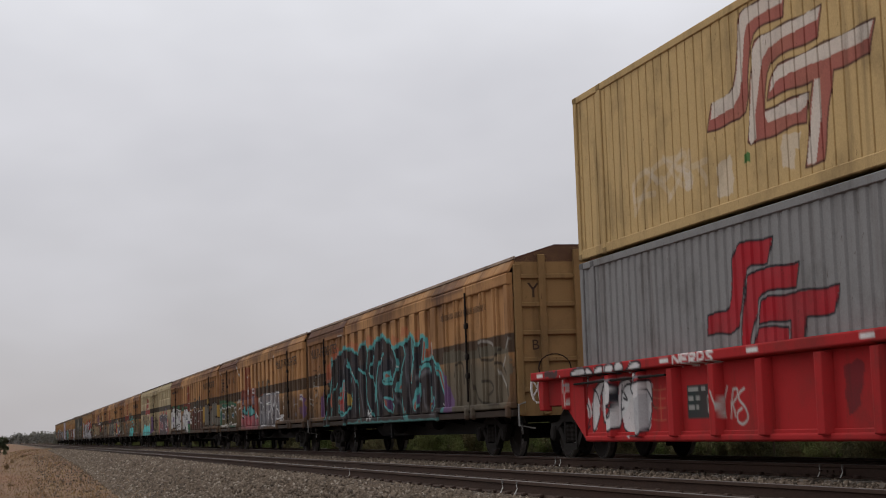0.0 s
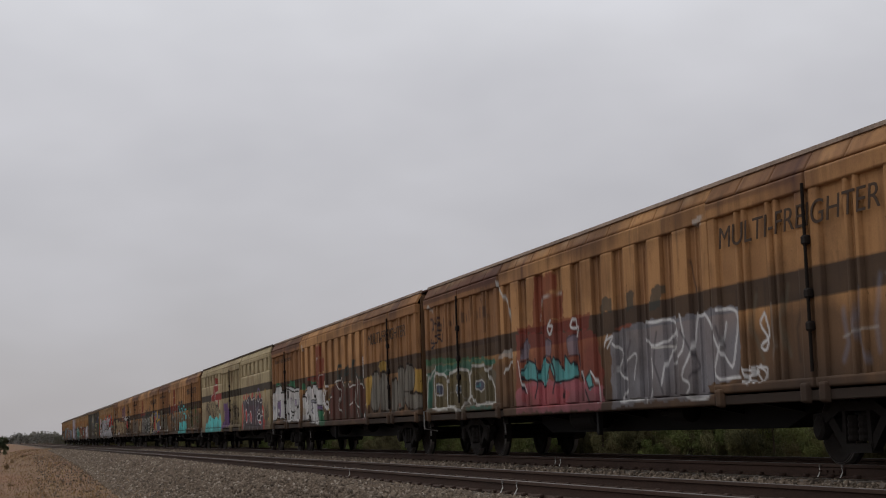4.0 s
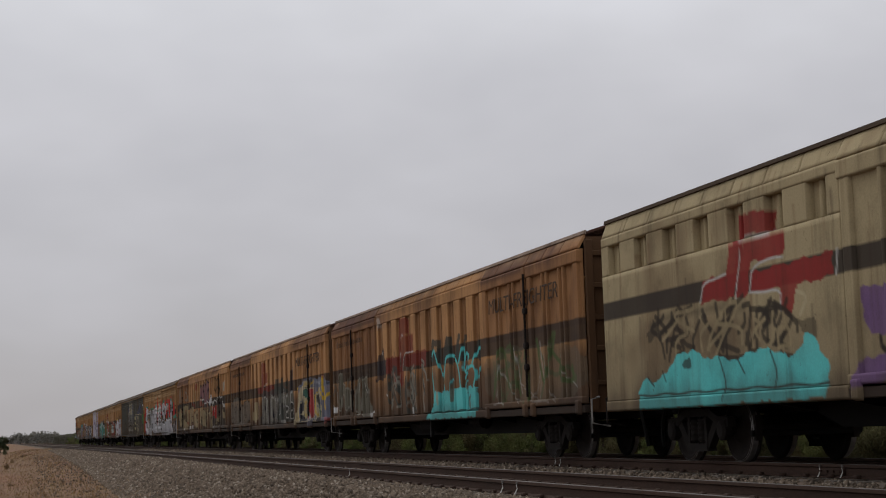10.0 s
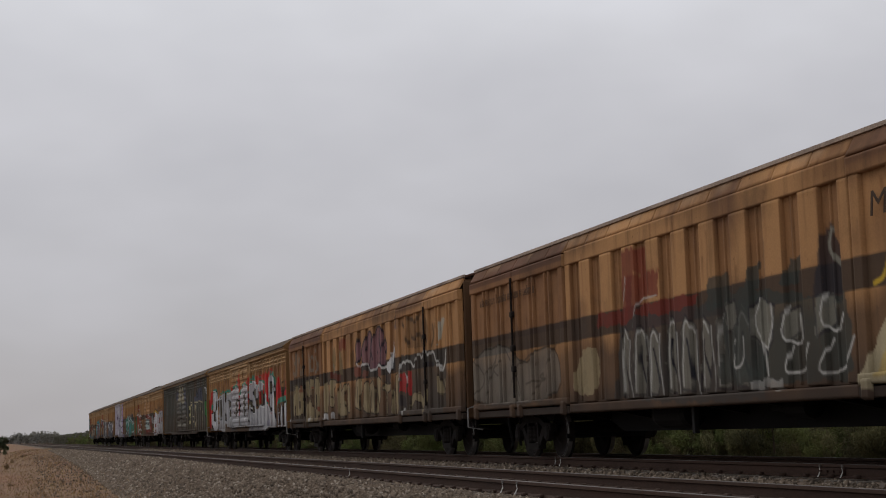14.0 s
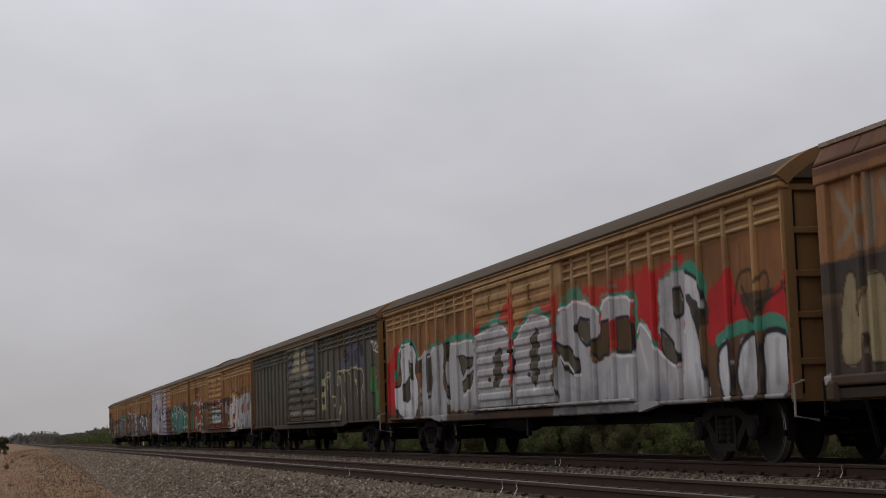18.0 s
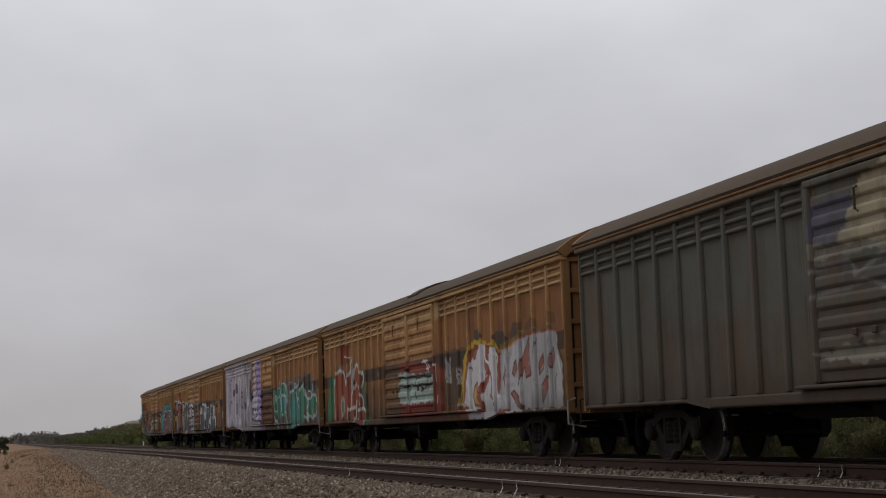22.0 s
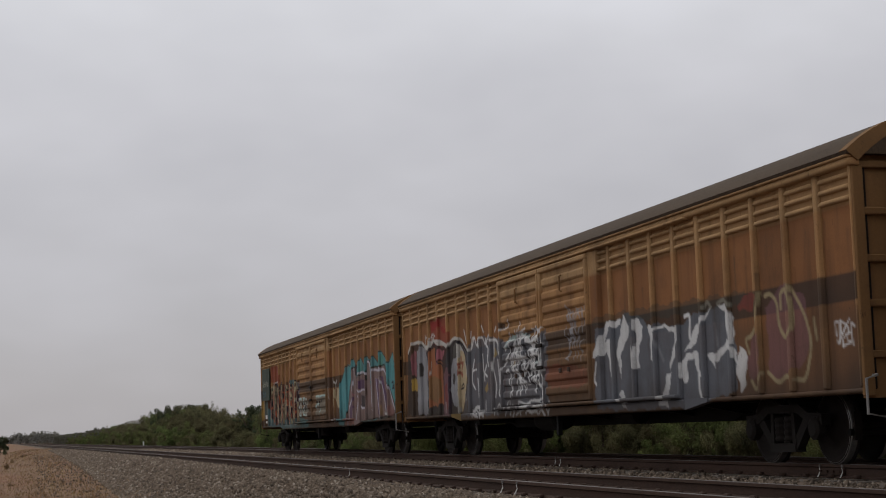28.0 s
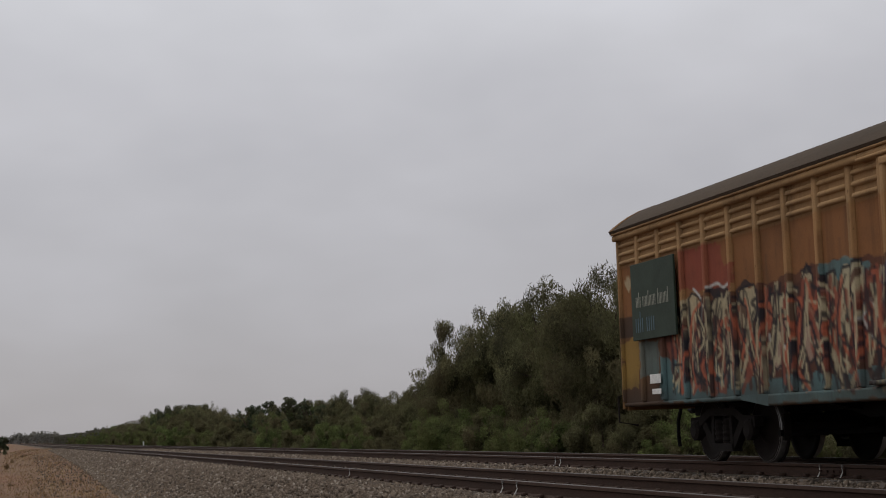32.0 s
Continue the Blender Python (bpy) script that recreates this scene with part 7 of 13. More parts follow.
    lv.patch((9.15, 2.04, 10.13, 2.09, 10.09, 1.79, 10.88, 2.12, 10.81, 1.49, 10.61, 1.34, 10.29, 1.01, 9.84, 0.99, 8.97, 0.98, 8.05, 0.89, 8.33, 1.24, 8.76, 1.3, 9.05, 1.6), PURPLE, .9)
    lv.patch((10.2, 2.04, 10.88, 2.12, 10.73, 0.85, 10.2, 0.83, 10.11, 1.31), PURPLE, .9)
    lv.patch((9.05, 1.91, 9.16, 1.92, 9.15, 1.44, 9.03, 1.41), TAN, .8)
    lv.patch((10.21, 2.19, 10.3, 2.2, 10.34, 1.98, 10.48, 1.95, 10.49, 1.76, 10.23, 1.73, 10.17, 1.93), TAN, .8)
    lv.patch((10.44, 1.33, 10.61, 1.34, 10.66, 0.86, 10.31, 0.85, 10.3, 1.08), TAN, .8)
    lv.patch((9.37, 0.89, 9.62, 1.04, 10.05, 0.84), TAN, .8)
    lv.patch((9.84, 1.55, 9.91, 1.51, 9.85, 1.06, 9.73, 1.03), TAN, .7)
    lv.line((8.74, 1.46, 8.77, 1.32, 9.02, 1.31), .04, SHADE)
    lv.patch((9.47, 1.42, 9.79, 1.5, 9.77, 1.33, 9.5, 1.3), SHADE, .5)
    lv.patch((14.78, 2.09, 15, 2.31, 15.24, 2.2, 15.18, 2.04), SCARLET, .9, soft=True)
    lv.patch((15.57, 2.07, 15.73, 2.32, 15.98, 2.2, 15.87, 1.99), SCARLET, .85, soft=True)
    lv.patch((16.12, 2.14, 16.35, 2.24, 16.56, 2.16, 16.19, 2.09), SCARLET, .9, soft=True)
    lv.patch((17.05, 2.08, 17.22, 2.32, 17.6, 2.24, 17.46, 2.05), SCARLET, .9, soft=True)
    lv.patch((18.25, 2.04, 18.4, 2.23, 18.68, 2.21, 18.61, 2.07), SCARLET, .9, soft=True)
    lv.patch((19.12, 2.03, 19.26, 2.23, 19.61, 2.18, 19.53, 1.96), SCARLET, .9, soft=True)
    lv.patch((14.41, 1.86, 14.68, 2.01, 14.77, 1.4, 14.53, 0.81, 14.29, 0.92, 14.38, 1.31), SCARLET, .9)
    lv.patch((19.89, 1.75, 20.24, 1.68, 20.25, 1.24, 20.63, 1.11, 20.48, 0.79, 19.88, 0.78), SCARLET, .9)
    lv.patch((15.21, 1.71, 16.15, 1.77, 17.01, 1.77, 17.83, 1.78, 19.32, 1.78, 19.46, 1.04, 15.29, 1.06), SCARLET, .7)
    lv.patch((14.68, 2.01, 15.25, 2.01, 15.6, 2.06, 16.03, 2.04, 16.19, 2.11, 16.64, 2.21, 16.84, 2.06, 17.04, 1.97, 17.54, 2.09, 18, 2.11, 18.11, 1.91, 18.64, 2.07, 19.01, 2.13, 19.35, 1.97, 19.87, 2.05, 20, 1.92, 19.89, 1.71, 19.75, 1.49, 20.08, 1.31, 20.11, 0.8, 18.95, 0.72, 17.7, 0.77, 16.61, 0.78, 14.78, 0.8, 14.68, 1.08, 15.01, 1.39, 14.66, 1.85), PLUM, .97)
    lv.patch((15.33, 1.6, 15.65, 1.69, 15.81, 1.52, 15.84, 1.15, 15.48, 1.11), SCARLET, .95, WHITE_S, .02, soft=True)
    lv.patch((16.62, 1.49, 16.88, 1.57, 17.12, 1.31, 17, 1.06, 16.72, 1.1), SCARLET, .95, WHITE_S, .02, soft=True)
    lv.patch((18.51, 1.31, 19.05, 1.45, 19.44, 1.32, 19.3, 1.16, 18.77, 1.16), INK, 1, WHITE_S, .02, soft=True)
    lv.patch((18.88, 1.1, 19.48, 1.18, 19.67, 1.03, 19.22, 0.98), SCARLET, .95, WHITE_S, .02, soft=True)
    lv.glow((15, 1.94, 15.4, 1.92, 15.2, 1.6), .12, SLATE, .45)
    lv.glow((16.17, 1.98, 16.41, 1.55, 16.07, 1.14), .12, SLATE, .45)
    lv.glow((17.59, 1.99, 17.66, 1.49, 17.47, 1), .12, SLATE, .45)
    lv.glow((18.87, 2, 19.08, 1.71, 18.32, 1.56, 18.5, 0.97), .12, SLATE, .45)
    lv.glow((19.62, 1.4, 19.93, 1.12, 19.66, 0.81), .1, SLATE, .45)
    lv.line((14.68, 2.01, 14.87, 1.51, 15.05, 1.39, 14.89, 0.96), .018, PALE)
    lv.line((15.6, 2.06, 16.01, 1.88, 16.23, 1.87, 16.32, 1.97, 16.04, 2.09), .018, PALE)
    lv.line((17.06, 2.13, 17.18, 1.97, 18.13, 2.05, 18.01, 2.16), .018, PALE)
    lv.line((18, 2.11, 18.17, 1.86, 18.05, 1.47, 18.06, 1.03), .018, PALE)
    lv.line((18.52, 2.12, 18.86, 1.86, 19.35, 1.97), .018, PALE)
    lv.line((19.39, 1.85, 19.85, 1.84, 20.01, 1.97, 19.7, 2.01), .018, PALE)
    lv.line((16.1, 1.4, 16.41, 1.5, 16.43, 1.13), .018, PALE)
    lv.line((18.56, 1.45, 19.07, 1.61, 19.34, 1.46), .018, PALE)
    lv.line((14.65, 1.08, 14.86, 0.83), .018, PALE)
    lv.line((16.32, 0.8, 16.5, 0.87, 16.49, 0.98), .018, PALE)
    lv.line((17.37, 0.78, 17.52, 0.9), .018, PALE)
    lv.line((18.61, 0.88, 18.72, 0.76), .018, PALE)
    lv.line((19.25, 1.16, 19.5, 1.36, 20.08, 1.31), .018, PALE)
    lv.line((19.96, 1.57, 19.98, 1.38), .02, PALE)
    lv.line((19.83, 1.46, 20.06, 1.47), .02, PALE)
    lv.line((19.86, 1.53, 20.03, 1.4), .016, PALE)
    lv.glow((18.63, 2.21, 18.92, 2.4, 19.27, 2.3, 19.43, 2.15), .07, VIOLETTE, .5)
    lv.glow((15.91, 2.26, 16.24, 2.5), .1, PLUM, .4)
    lv.glow((17.88, 2.17, 18.03, 2.3), .1, PLUM, .4)
    lv.scrawl(20.45, 21.49, 1.15, 1.83, DEEPGREEN, .04, 6, 5, .5)
    lv.scrawl(20.55, 21.4, 1.23, 1.75, SHADE, .03, 5, 9, .6)
    lv.glow((20.5, 2.25, 20.92, 2.25, 20.78, 1.96), .1, GOLD, .5)
    lv.patch((21.32, 1.24, 21.52, 1.25, 21.49, 1.15, 21.33, 1.15), GOLD, .8)
    return grime(lv, 4)



def livery_five():
    lv = orange_livery(22)
    lv.scrawl(-0.27, 5.22, 1, 2.13, GREY, .04, 10, 3, .6)
    lv.patch((-0.47, 1.41, 0.15, 1.39, 0.12, 1.15, -0.5, 1.17), WHITE_S, .8)
    lv.patch((4.92, 1.14, 5.51, 1.15, 5.49, 1, 4.94, 0.99), WHITE_S, .8)
    lv.line((16.62, 1.25, 17.17, 1.95, 17.75, 2.22, 17.88, 1.83, 17.52, 1.78), .04, MOSS, .8)
    lv.line((18.16, 1.33, 18.52, 1.59, 18.24, 2.01), .04, MOSS, .8)
    lv.line((19.39, 2.19, 19.66, 1.91, 20.19, 1.49, 20.29, 2.24, 20.5, 2.26), .04, MOSS, .8)
    lv.line((20.08, 1.75, 20.33, 1.49, 21.02, 1.57, 20.6, 1.38, 21.64, 1.36, 21.16, 1.62), .04, MOSS, .8)
    lv.line((16.97, 1.81, 17.27, 1.23), .04, MOSS, .8)
    lv.line((17.5, 1.64, 17.79, 1.14), .04, MOSS, .8)
    lv.line((19.57, 1.14, 19.92, 1.64), .04, MOSS, .8)
    lv.scrawl(16.62, 19.08, 0.96, 2.06, MOSS, .03, 10, 8, .7)
    lv.scrawl(16.6, 21.59, 1.01, 1.91, PALE, .012, 6, 9, .6)
    lv.patch((16.06, 2.16, 22.05, 2.05, 22.01, 1.02, 16.06, 1.1), OLIVE, .4, soft=True)
    lv.line((16.54, 1.17, 17, 2.1, 17.4, 2.16, 17.56, 1.4), .045, MOSS, .9)
    lv.line((17.91, 2.21, 18.32, 1.2), .045, MOSS, .9)
    lv.line((19.44, 2.19, 19.79, 1.16, 20.45, 2.2), .045, MOSS, .9)
    lv.line((20.17, 1.99, 21.13, 1.48), .045, MOSS, .9)
    lv.line((20.78, 1.87, 20.62, 1.43, 21.4, 1.36, 21.34, 1.62), .045, MOSS, .9)
    lv.line((18.84, 1.99, 18.96, 1.1), .045, MOSS, .9)
    lv.line((16.75, 1.17, 17.18, 2.07), .014, PALE, .6)
    lv.line((18.1, 2.18, 18.46, 1.22), .014, PALE, .6)
    lv.line((19.59, 2.16, 19.86, 1.22), .014, PALE, .6)
    lv.line((20.87, 1.83, 20.76, 1.42), .014, PALE, .6)
    lv.patch((0.23, 2.28, 5.3, 2.23, 5.15, 1, 0.08, 1.09), SHADE, .35)
    lv.patch((0.76, 1.27, 0.88, 2.26, 1.29, 2.35, 1.27, 1.99, 1.83, 1.89, 1.96, 1.22, 1.52, 1.2, 1.5, 1.65, 1.28, 1.7, 1.22, 1.21), OLIVE, .95, STONY, .02, soft=True)
    lv.patch((1.67, 1.23, 1.82, 1.86, 2.26, 1.89, 2.25, 1.23), OLIVE, .95, STONY, .02, soft=True)
    lv.patch((2.23, 1.24, 2.36, 1.79, 2.87, 1.88, 2.92, 1.21), OLIVE, .95, STONY, .02, soft=True)
    lv.patch((3.17, 1.14, 3.34, 2.02, 3.85, 2.12, 4, 1.85, 3.68, 1.7, 3.89, 1.51, 3.9, 1.05), OLIVE, .95, STONY, .02, soft=True)
    lv.patch((3.96, 1.05, 4.07, 1.96, 4.49, 2.12, 4.86, 1.89, 5.03, 1.55, 5.19, 1.32, 5.15, 1), OLIVE, .95, STONY, .02, soft=True)
    lv.line((4.3, 1.94, 4.55, 1.69, 4.71, 1.57), .02, PALE, .7)
    lv.line((0.46, 1.45, 0.39, 1.79), .02, PALE, .7)
    lv.line((2.5, 1.66, 2.53, 1.35), .02, PALE, .7)
    lv.line((3.64, 1.93, 3.49, 1.71), .02, PALE, .7)
    lv.line((4.39, 1.71, 4.51, 1.81, 4.71, 1.63, 4.48, 1.53), .03, SHADE, .8)
    lv.line((2.56, 1.59, 2.46, 1.29), .03, SHADE, .8)
    lv.line((1.03, 1.55, 1.08, 1.29), .03, SHADE, .8)
    lv.patch((0.07, 1.36, 0.48, 1.34, 0.46, 1.18, 0.05, 1.19), WHITE_S, .9)
    lv.patch((8.44, 3.33, 8.48, 3.39, 9.47, 3.32, 9.44, 2.93, 8.85, 2.94, 8.72, 2.93, 8.4, 1.92, 8.91, 1.65, 8.37, 1.72, 7.05, 2.05, 7.07, 2.47, 8.26, 2.45), MAROON, .85)
    lv.patch((8.85, 2.94, 10.06, 2.89, 9.99, 2.49, 9.12, 2.5, 8.99, 2.32, 8.95, 1.69, 8.4, 1.77), MAROON, .85)
    lv.patch((9.14, 2.49, 11.25, 2.45, 11.21, 2.05, 9.05, 2.17), MAROON, .85)
    lv.line((8.89, 2.92, 8.76, 2.9, 8.53, 2.45, 8.39, 1.87), .014, PALE)
    lv.line((8.89, 2.93, 9.35, 2.9), .014, PALE)
    lv.line((10.01, 2.49, 9.24, 2.48, 9.04, 2.43, 8.91, 2.08), .014, PALE)
    lv.patch((11.69, 2.15, 11.82, 2.63, 12.47, 2.63, 12.56, 2.54, 12.45, 2.25, 12.32, 2.2, 12.47, 2.06, 12.17, 2.1, 11.98, 2.21, 11.99, 2.08), DEEPGREEN, .9)
    lv.patch((12, 2.38, 12.04, 2.5, 12.26, 2.49, 12.25, 2.36), ORANGE, .8)
    lv.patch((12.61, 2.03, 13.09, 2.64, 13.4, 2.63, 13.47, 2, 13.22, 2.01, 13.2, 2.19, 12.97, 2.17, 12.89, 2.01), DEEPGREEN, .9)
    lv.patch((13.79, 2.05, 14.02, 2.62, 14.23, 2.62, 14.07, 2.03), DEEPGREEN, .9)
    lv.patch((14.16, 2.06, 14.39, 2.62, 14.6, 2.62, 14.4, 2.04), DEEPGREEN, .9)
    lv.patch((15.27, 2.08, 15.39, 2.43, 15.57, 2.45, 15.78, 2.44, 15.72, 1.96), DEEPGREEN, .8)
    lv.patch((5.93, 1.88, 6.08, 2.44, 6.67, 2.82, 6.91, 2.59, 7.04, 1.95), INK, .85)
    lv.line((6.44, 2.47, 6.67, 2.81, 6.74, 2.65), .02, PALE)
    lv.patch((6.11, 3.52, 6.46, 3.56, 6.53, 3.36, 6.1, 3.22), PALE, .5)
    lv.glow((11.99, 1.87, 12.09, 1.52), .16, OLIVE, .6)
    lv.glow((13.26, 1.94, 13.3, 1.61), .16, OLIVE, .6)
    lv.glow((13.78, 1.98, 13.72, 1.55), .14, UMBER, .6)
    lv.glow((15.32, 1.92, 15.41, 1.48), .14, OLIVE, .5)
    lv.scrawl(7.19, 8.42, 1.08, 2.2, DEEPGREEN, .05, 7, 51, .8)
    lv.scrawl(9.08, 10.19, 1.01, 2.21, DEEPGREEN, .05, 8, 52, .8)
    lv.scrawl(7.32, 8.43, 1.13, 2.14, STONY, .03, 8, 53, .7)
    lv.scrawl(9.2, 10.14, 1.08, 2.16, STONY, .03, 8, 54, .7)
    lv.line((10.84, 2.24, 11.07, 2.15, 10.98, 2.07, 10.81, 2.13), .035, STONY, .9)
    lv.line((10.77, 2.09, 11.13, 1.93, 11.23, 1.74), .04, STONY, .9)
    lv.line((10.89, 1.76, 11, 1.58, 10.89, 1.32, 10.93, 1.05), .04, STONY, .9)
    lv.line((10.94, 2.16, 10.81, 1.77, 11.06, 1.4), .03, DEEPGREEN, .9)
    lv.patch((9.7, 1.13, 9.9, 1.18, 9.97, 0.99, 9.71, 0.99), WHITE_S, .75)
    lv.line((7.07, 1.51, 7.15, 1.48), .02, PALE)
    lv.patch((11.1, 0.83, 11.38, 1.01, 11.65, 1.18, 11.86, 1.22, 11.88, 1.36, 12.01, 1.45, 12.56, 1.44, 12.84, 1.46, 13.28, 1.45, 13.71, 1.47, 14.21, 1.47, 14.52, 1.48, 14.75, 1.49, 15.35, 1.46, 15.29, 0.84, 14.13, 0.82), CYAN, 1)
    lv.patch((12.04, 1.5, 12.19, 1.51, 12.27, 1.26, 12.19, 1.14, 12.05, 1.18), ORANGE, .55, soft=True)
    lv.patch((13.21, 1.56, 13.36, 1.71, 13.49, 1.56, 13.41, 1.17, 13.25, 1.16), OLIVE, .9, CYAN, .02, soft=True)
    lv.patch((14.39, 1.51, 14.54, 1.61, 14.71, 1.62, 14.72, 1.53, 14.42, 1.24), OLIVE, .9, CYAN, .02, soft=True)
    lv.patch((14.65, 1.14, 14.92, 1.35, 14.93, 0.99, 14.78, 1.07), OLIVE, .9)
    lv.line((11.86, 1.23, 11.86, 1.57, 11.75, 1.97, 11.7, 2.23, 11.97, 2.4, 12.04, 2.29, 12.34, 1.97, 12.69, 1.73, 12.84, 1.46), .035, CYAN)
    lv.line((12.73, 1.65, 12.91, 2.01, 13.04, 2.2, 13.38, 2.22, 13.71, 2.14, 13.95, 2.02, 14.09, 1.8, 14.13, 1.47), .035, CYAN)
    lv.line((14.05, 2.03, 14.17, 2.18, 14.33, 2.32, 14.39, 2.29, 14.32, 1.89), .035, CYAN)
    lv.line((14.34, 2.01, 14.45, 2.15, 14.61, 2.21, 14.93, 2.16, 14.75, 2.05, 14.4, 1.77, 14.33, 1.84), .035, CYAN)
    lv.line((14.39, 1.66, 14.64, 1.83, 14.88, 1.91, 15.18, 1.9, 15.29, 1.78, 15.29, 1.64, 15.16, 1.47), .035, CYAN)
    lv.line((15.12, 1.94, 15.35, 2.14, 15.55, 2.28, 15.75, 2.25), .035, CYAN)
    lv.line((15.4, 1.66, 15.72, 1.96), .03, CYAN)
    lv.line((11.11, 0.98, 14.15, 0.98, 15.6, 1.01), .014, SHADE)
    return grime(lv, 5)



def livery_six():
    lv = orange_livery(22)
    lv.patch((8.66, 3.33, 9.71, 3.3, 9.67, 2.91, 9.22, 2.93, 8.96, 2.16, 7.4, 2.19, 7.43, 2.43, 8.56, 2.39), MAROON, .8)
    lv.patch((8.93, 2.9, 10.28, 2.89, 10.14, 2.5, 9.5, 2.52, 9.24, 2.42, 9.15, 2.04, 8.74, 2.1), MAROON, .8)
    lv.patch((9.28, 2.42, 11.52, 2.41, 11.34, 2.03, 9.09, 2.03), MAROON, .8)
    lv.line((8.86, 2.9, 8.67, 2.19), .012, PALE, .8)
    lv.line((10.14, 2.5, 9.5, 2.52, 9.2, 2.41, 9.11, 2.08), .012, PALE, .8)
    lv.patch((-0.36, 1.05, 0.04, 2.12, 2.29, 2.25, 3.58, 1.74, 4.26, 2.04, 5.4, 1.99, 5.55, 1.04), GREY, .7, SHADE, .02, soft=True)
    lv.scrawl(-0.22, 5.36, 1.05, 2.13, SHADE, .02, 7, 4, .6)
    lv.patch((6.21, 1.65, 7.36, 2, 7.42, 1.1, 6.25, 1.08), TAN, .8, soft=True)
    lv.patch((8.2, 1.0, 8.4, 2.1, 9.3, 2.26, 10.4, 2.2, 11.6, 2.24, 13.6, 2.2, 13.6, 0.86, 11.0, 0.86), SOOTED, .9)
    for k in range(8):
        u, h = 8.45 + 0.62 * k, 2.16 - 0.05 * (k % 3)
        lv.patch((u, 1.05, u + 0.06, h - 0.2, u + 0.25, h, u + 0.46, h - 0.15, u + 0.5, 1.5, u + 0.36, 1.02), STONY, .6, INK, .02)
        lv.line((u + 0.08, 1.1, u + 0.12, h - 0.2, u + 0.27, h - 0.05, u + 0.42, h - 0.25), .018, PALE, .8)
        lv.line((u + 0.24, h - 0.35, u + 0.3 - 0.1 * (k % 2), 1.55, u + 0.4, 1.2), .03, INK)
        lv.line((u + 0.5, 1.9, u + 0.44 + 0.1 * (k % 2), 1.4, u + 0.55, 1.0), .016, PALE, .7)
    lv.patch((11.9, 2.1, 12.05, 2.6, 12.6, 2.58, 12.62, 2.2), DEEPGREEN, .85)
    lv.patch((13.19, 2.33, 13.26, 2.62, 13.56, 2.62, 13.56, 2.3), DEEPGREEN, .9)
    lv.patch((14.18, 2.26, 14.4, 2.6, 14.74, 2.59, 14.63, 2.28), DEEPGREEN, .9)
    lv.patch((15.1, 2.19, 15.3, 2.72, 15.54, 2.92, 15.65, 2.73, 15.72, 2.49, 15.72, 2, 15.12, 1.84), INK, .85)
    lv.patch((12.39, 2.22, 13.04, 2.34, 14.21, 2.2, 15.14, 2.04, 15.85, 2.04, 15.93, 1.7, 15.95, 1.13, 15.66, 1.02, 12.24, 1.08), DEEPGREEN, .85)
    lv.patch((13.28, 2.06, 13.54, 2.16, 14.01, 2.05, 13.91, 1.61, 13.67, 1.41, 13.26, 1.69), STONY, .75, INK, .02)
    lv.patch((12.38, 2.17, 12.86, 2.19, 12.9, 1.87, 12.49, 1.78), STONY, .6, INK, .02)
    lv.patch((14.17, 1.9, 14.6, 1.98, 14.69, 1.67, 14.26, 1.54), STONY, .6, INK, .02)
    lv.patch((15.08, 2.04, 15.51, 2.06, 15.56, 1.72, 15.08, 1.55), STONY, .6, INK, .02)
    lv.line((13.54, 2.15, 13.28, 1.85, 13.67, 1.41, 13.98, 1.81, 13.9, 2.07), .016, PALE)
    lv.line((14.32, 1.99, 14.13, 1.6, 14.67, 1.47, 14.58, 1.88), .016, PALE)
    lv.line((15.35, 2.08, 15.17, 1.74, 15.54, 1.58, 15.7, 1.81), .016, PALE)
    lv.line((12.79, 1.66, 12.58, 1.24, 13.06, 1.33, 13.03, 1.7), .016, PALE)
    lv.line((14.4, 1.48, 14.14, 1.14, 14.7, 1.17, 14.88, 1.51), .016, PALE)
    lv.line((15.41, 1.53, 15.03, 1.11, 15.68, 1.14, 16, 1.51), .016, PALE)
    lv.line((13.54, 1.52, 13.64, 1.15), .02, PALE)
    lv.patch((13.19, 1.11, 14.14, 1.1, 14.12, 0.97, 13.17, 0.99), PALE, .5)
    lv.line((15.57, 2.84, 15.41, 2.61, 15.71, 2.39), .04, STONY)
    lv.patch((16.69, 0.92, 17.02, 2.14, 17.54, 2.33, 18.6, 2.41, 19.37, 2.36, 20.44, 2.32, 21.26, 2.35, 22.1, 2.12, 22.23, 1.85, 22.13, 1.07, 21.47, 0.91, 19.74, 0.84), SLATE, .85)
    lv.patch((16, 0.97, 16.52, 1.48, 16.93, 1.92, 17.41, 2.16, 17.97, 2.29, 18.8, 2.38, 18.85, 2.13, 18.57, 2.11, 17.73, 2.05, 17.6, 1.88, 17.11, 1.54, 16.91, 1.28, 17.16, 1, 16.45, 0.86), CREAMY, .95)
    lv.patch((17.57, 2.1, 18.17, 2.23, 18.79, 2.31, 18.78, 2.18, 18.05, 2.11, 17.64, 2.04), GOLDEN, .5, soft=True)
    lv.patch((16.35, 1.02, 16.9, 1.65, 17.04, 1.46, 16.7, 1.01), GOLDEN, .5, soft=True)
    lv.patch((17.11, 1.54, 17.37, 1.67, 17.61, 2.01, 18.28, 2.09, 18.55, 1.94, 18.48, 1, 17.21, 0.97, 17.1, 1.27), INK, 1, CREAMY, .015)
    lv.patch((17.71, 1.96, 18.25, 2.03, 18.44, 1.91, 18.4, 1.56, 18.02, 1.85, 17.7, 1.82), BOTTLE, .7, soft=True)
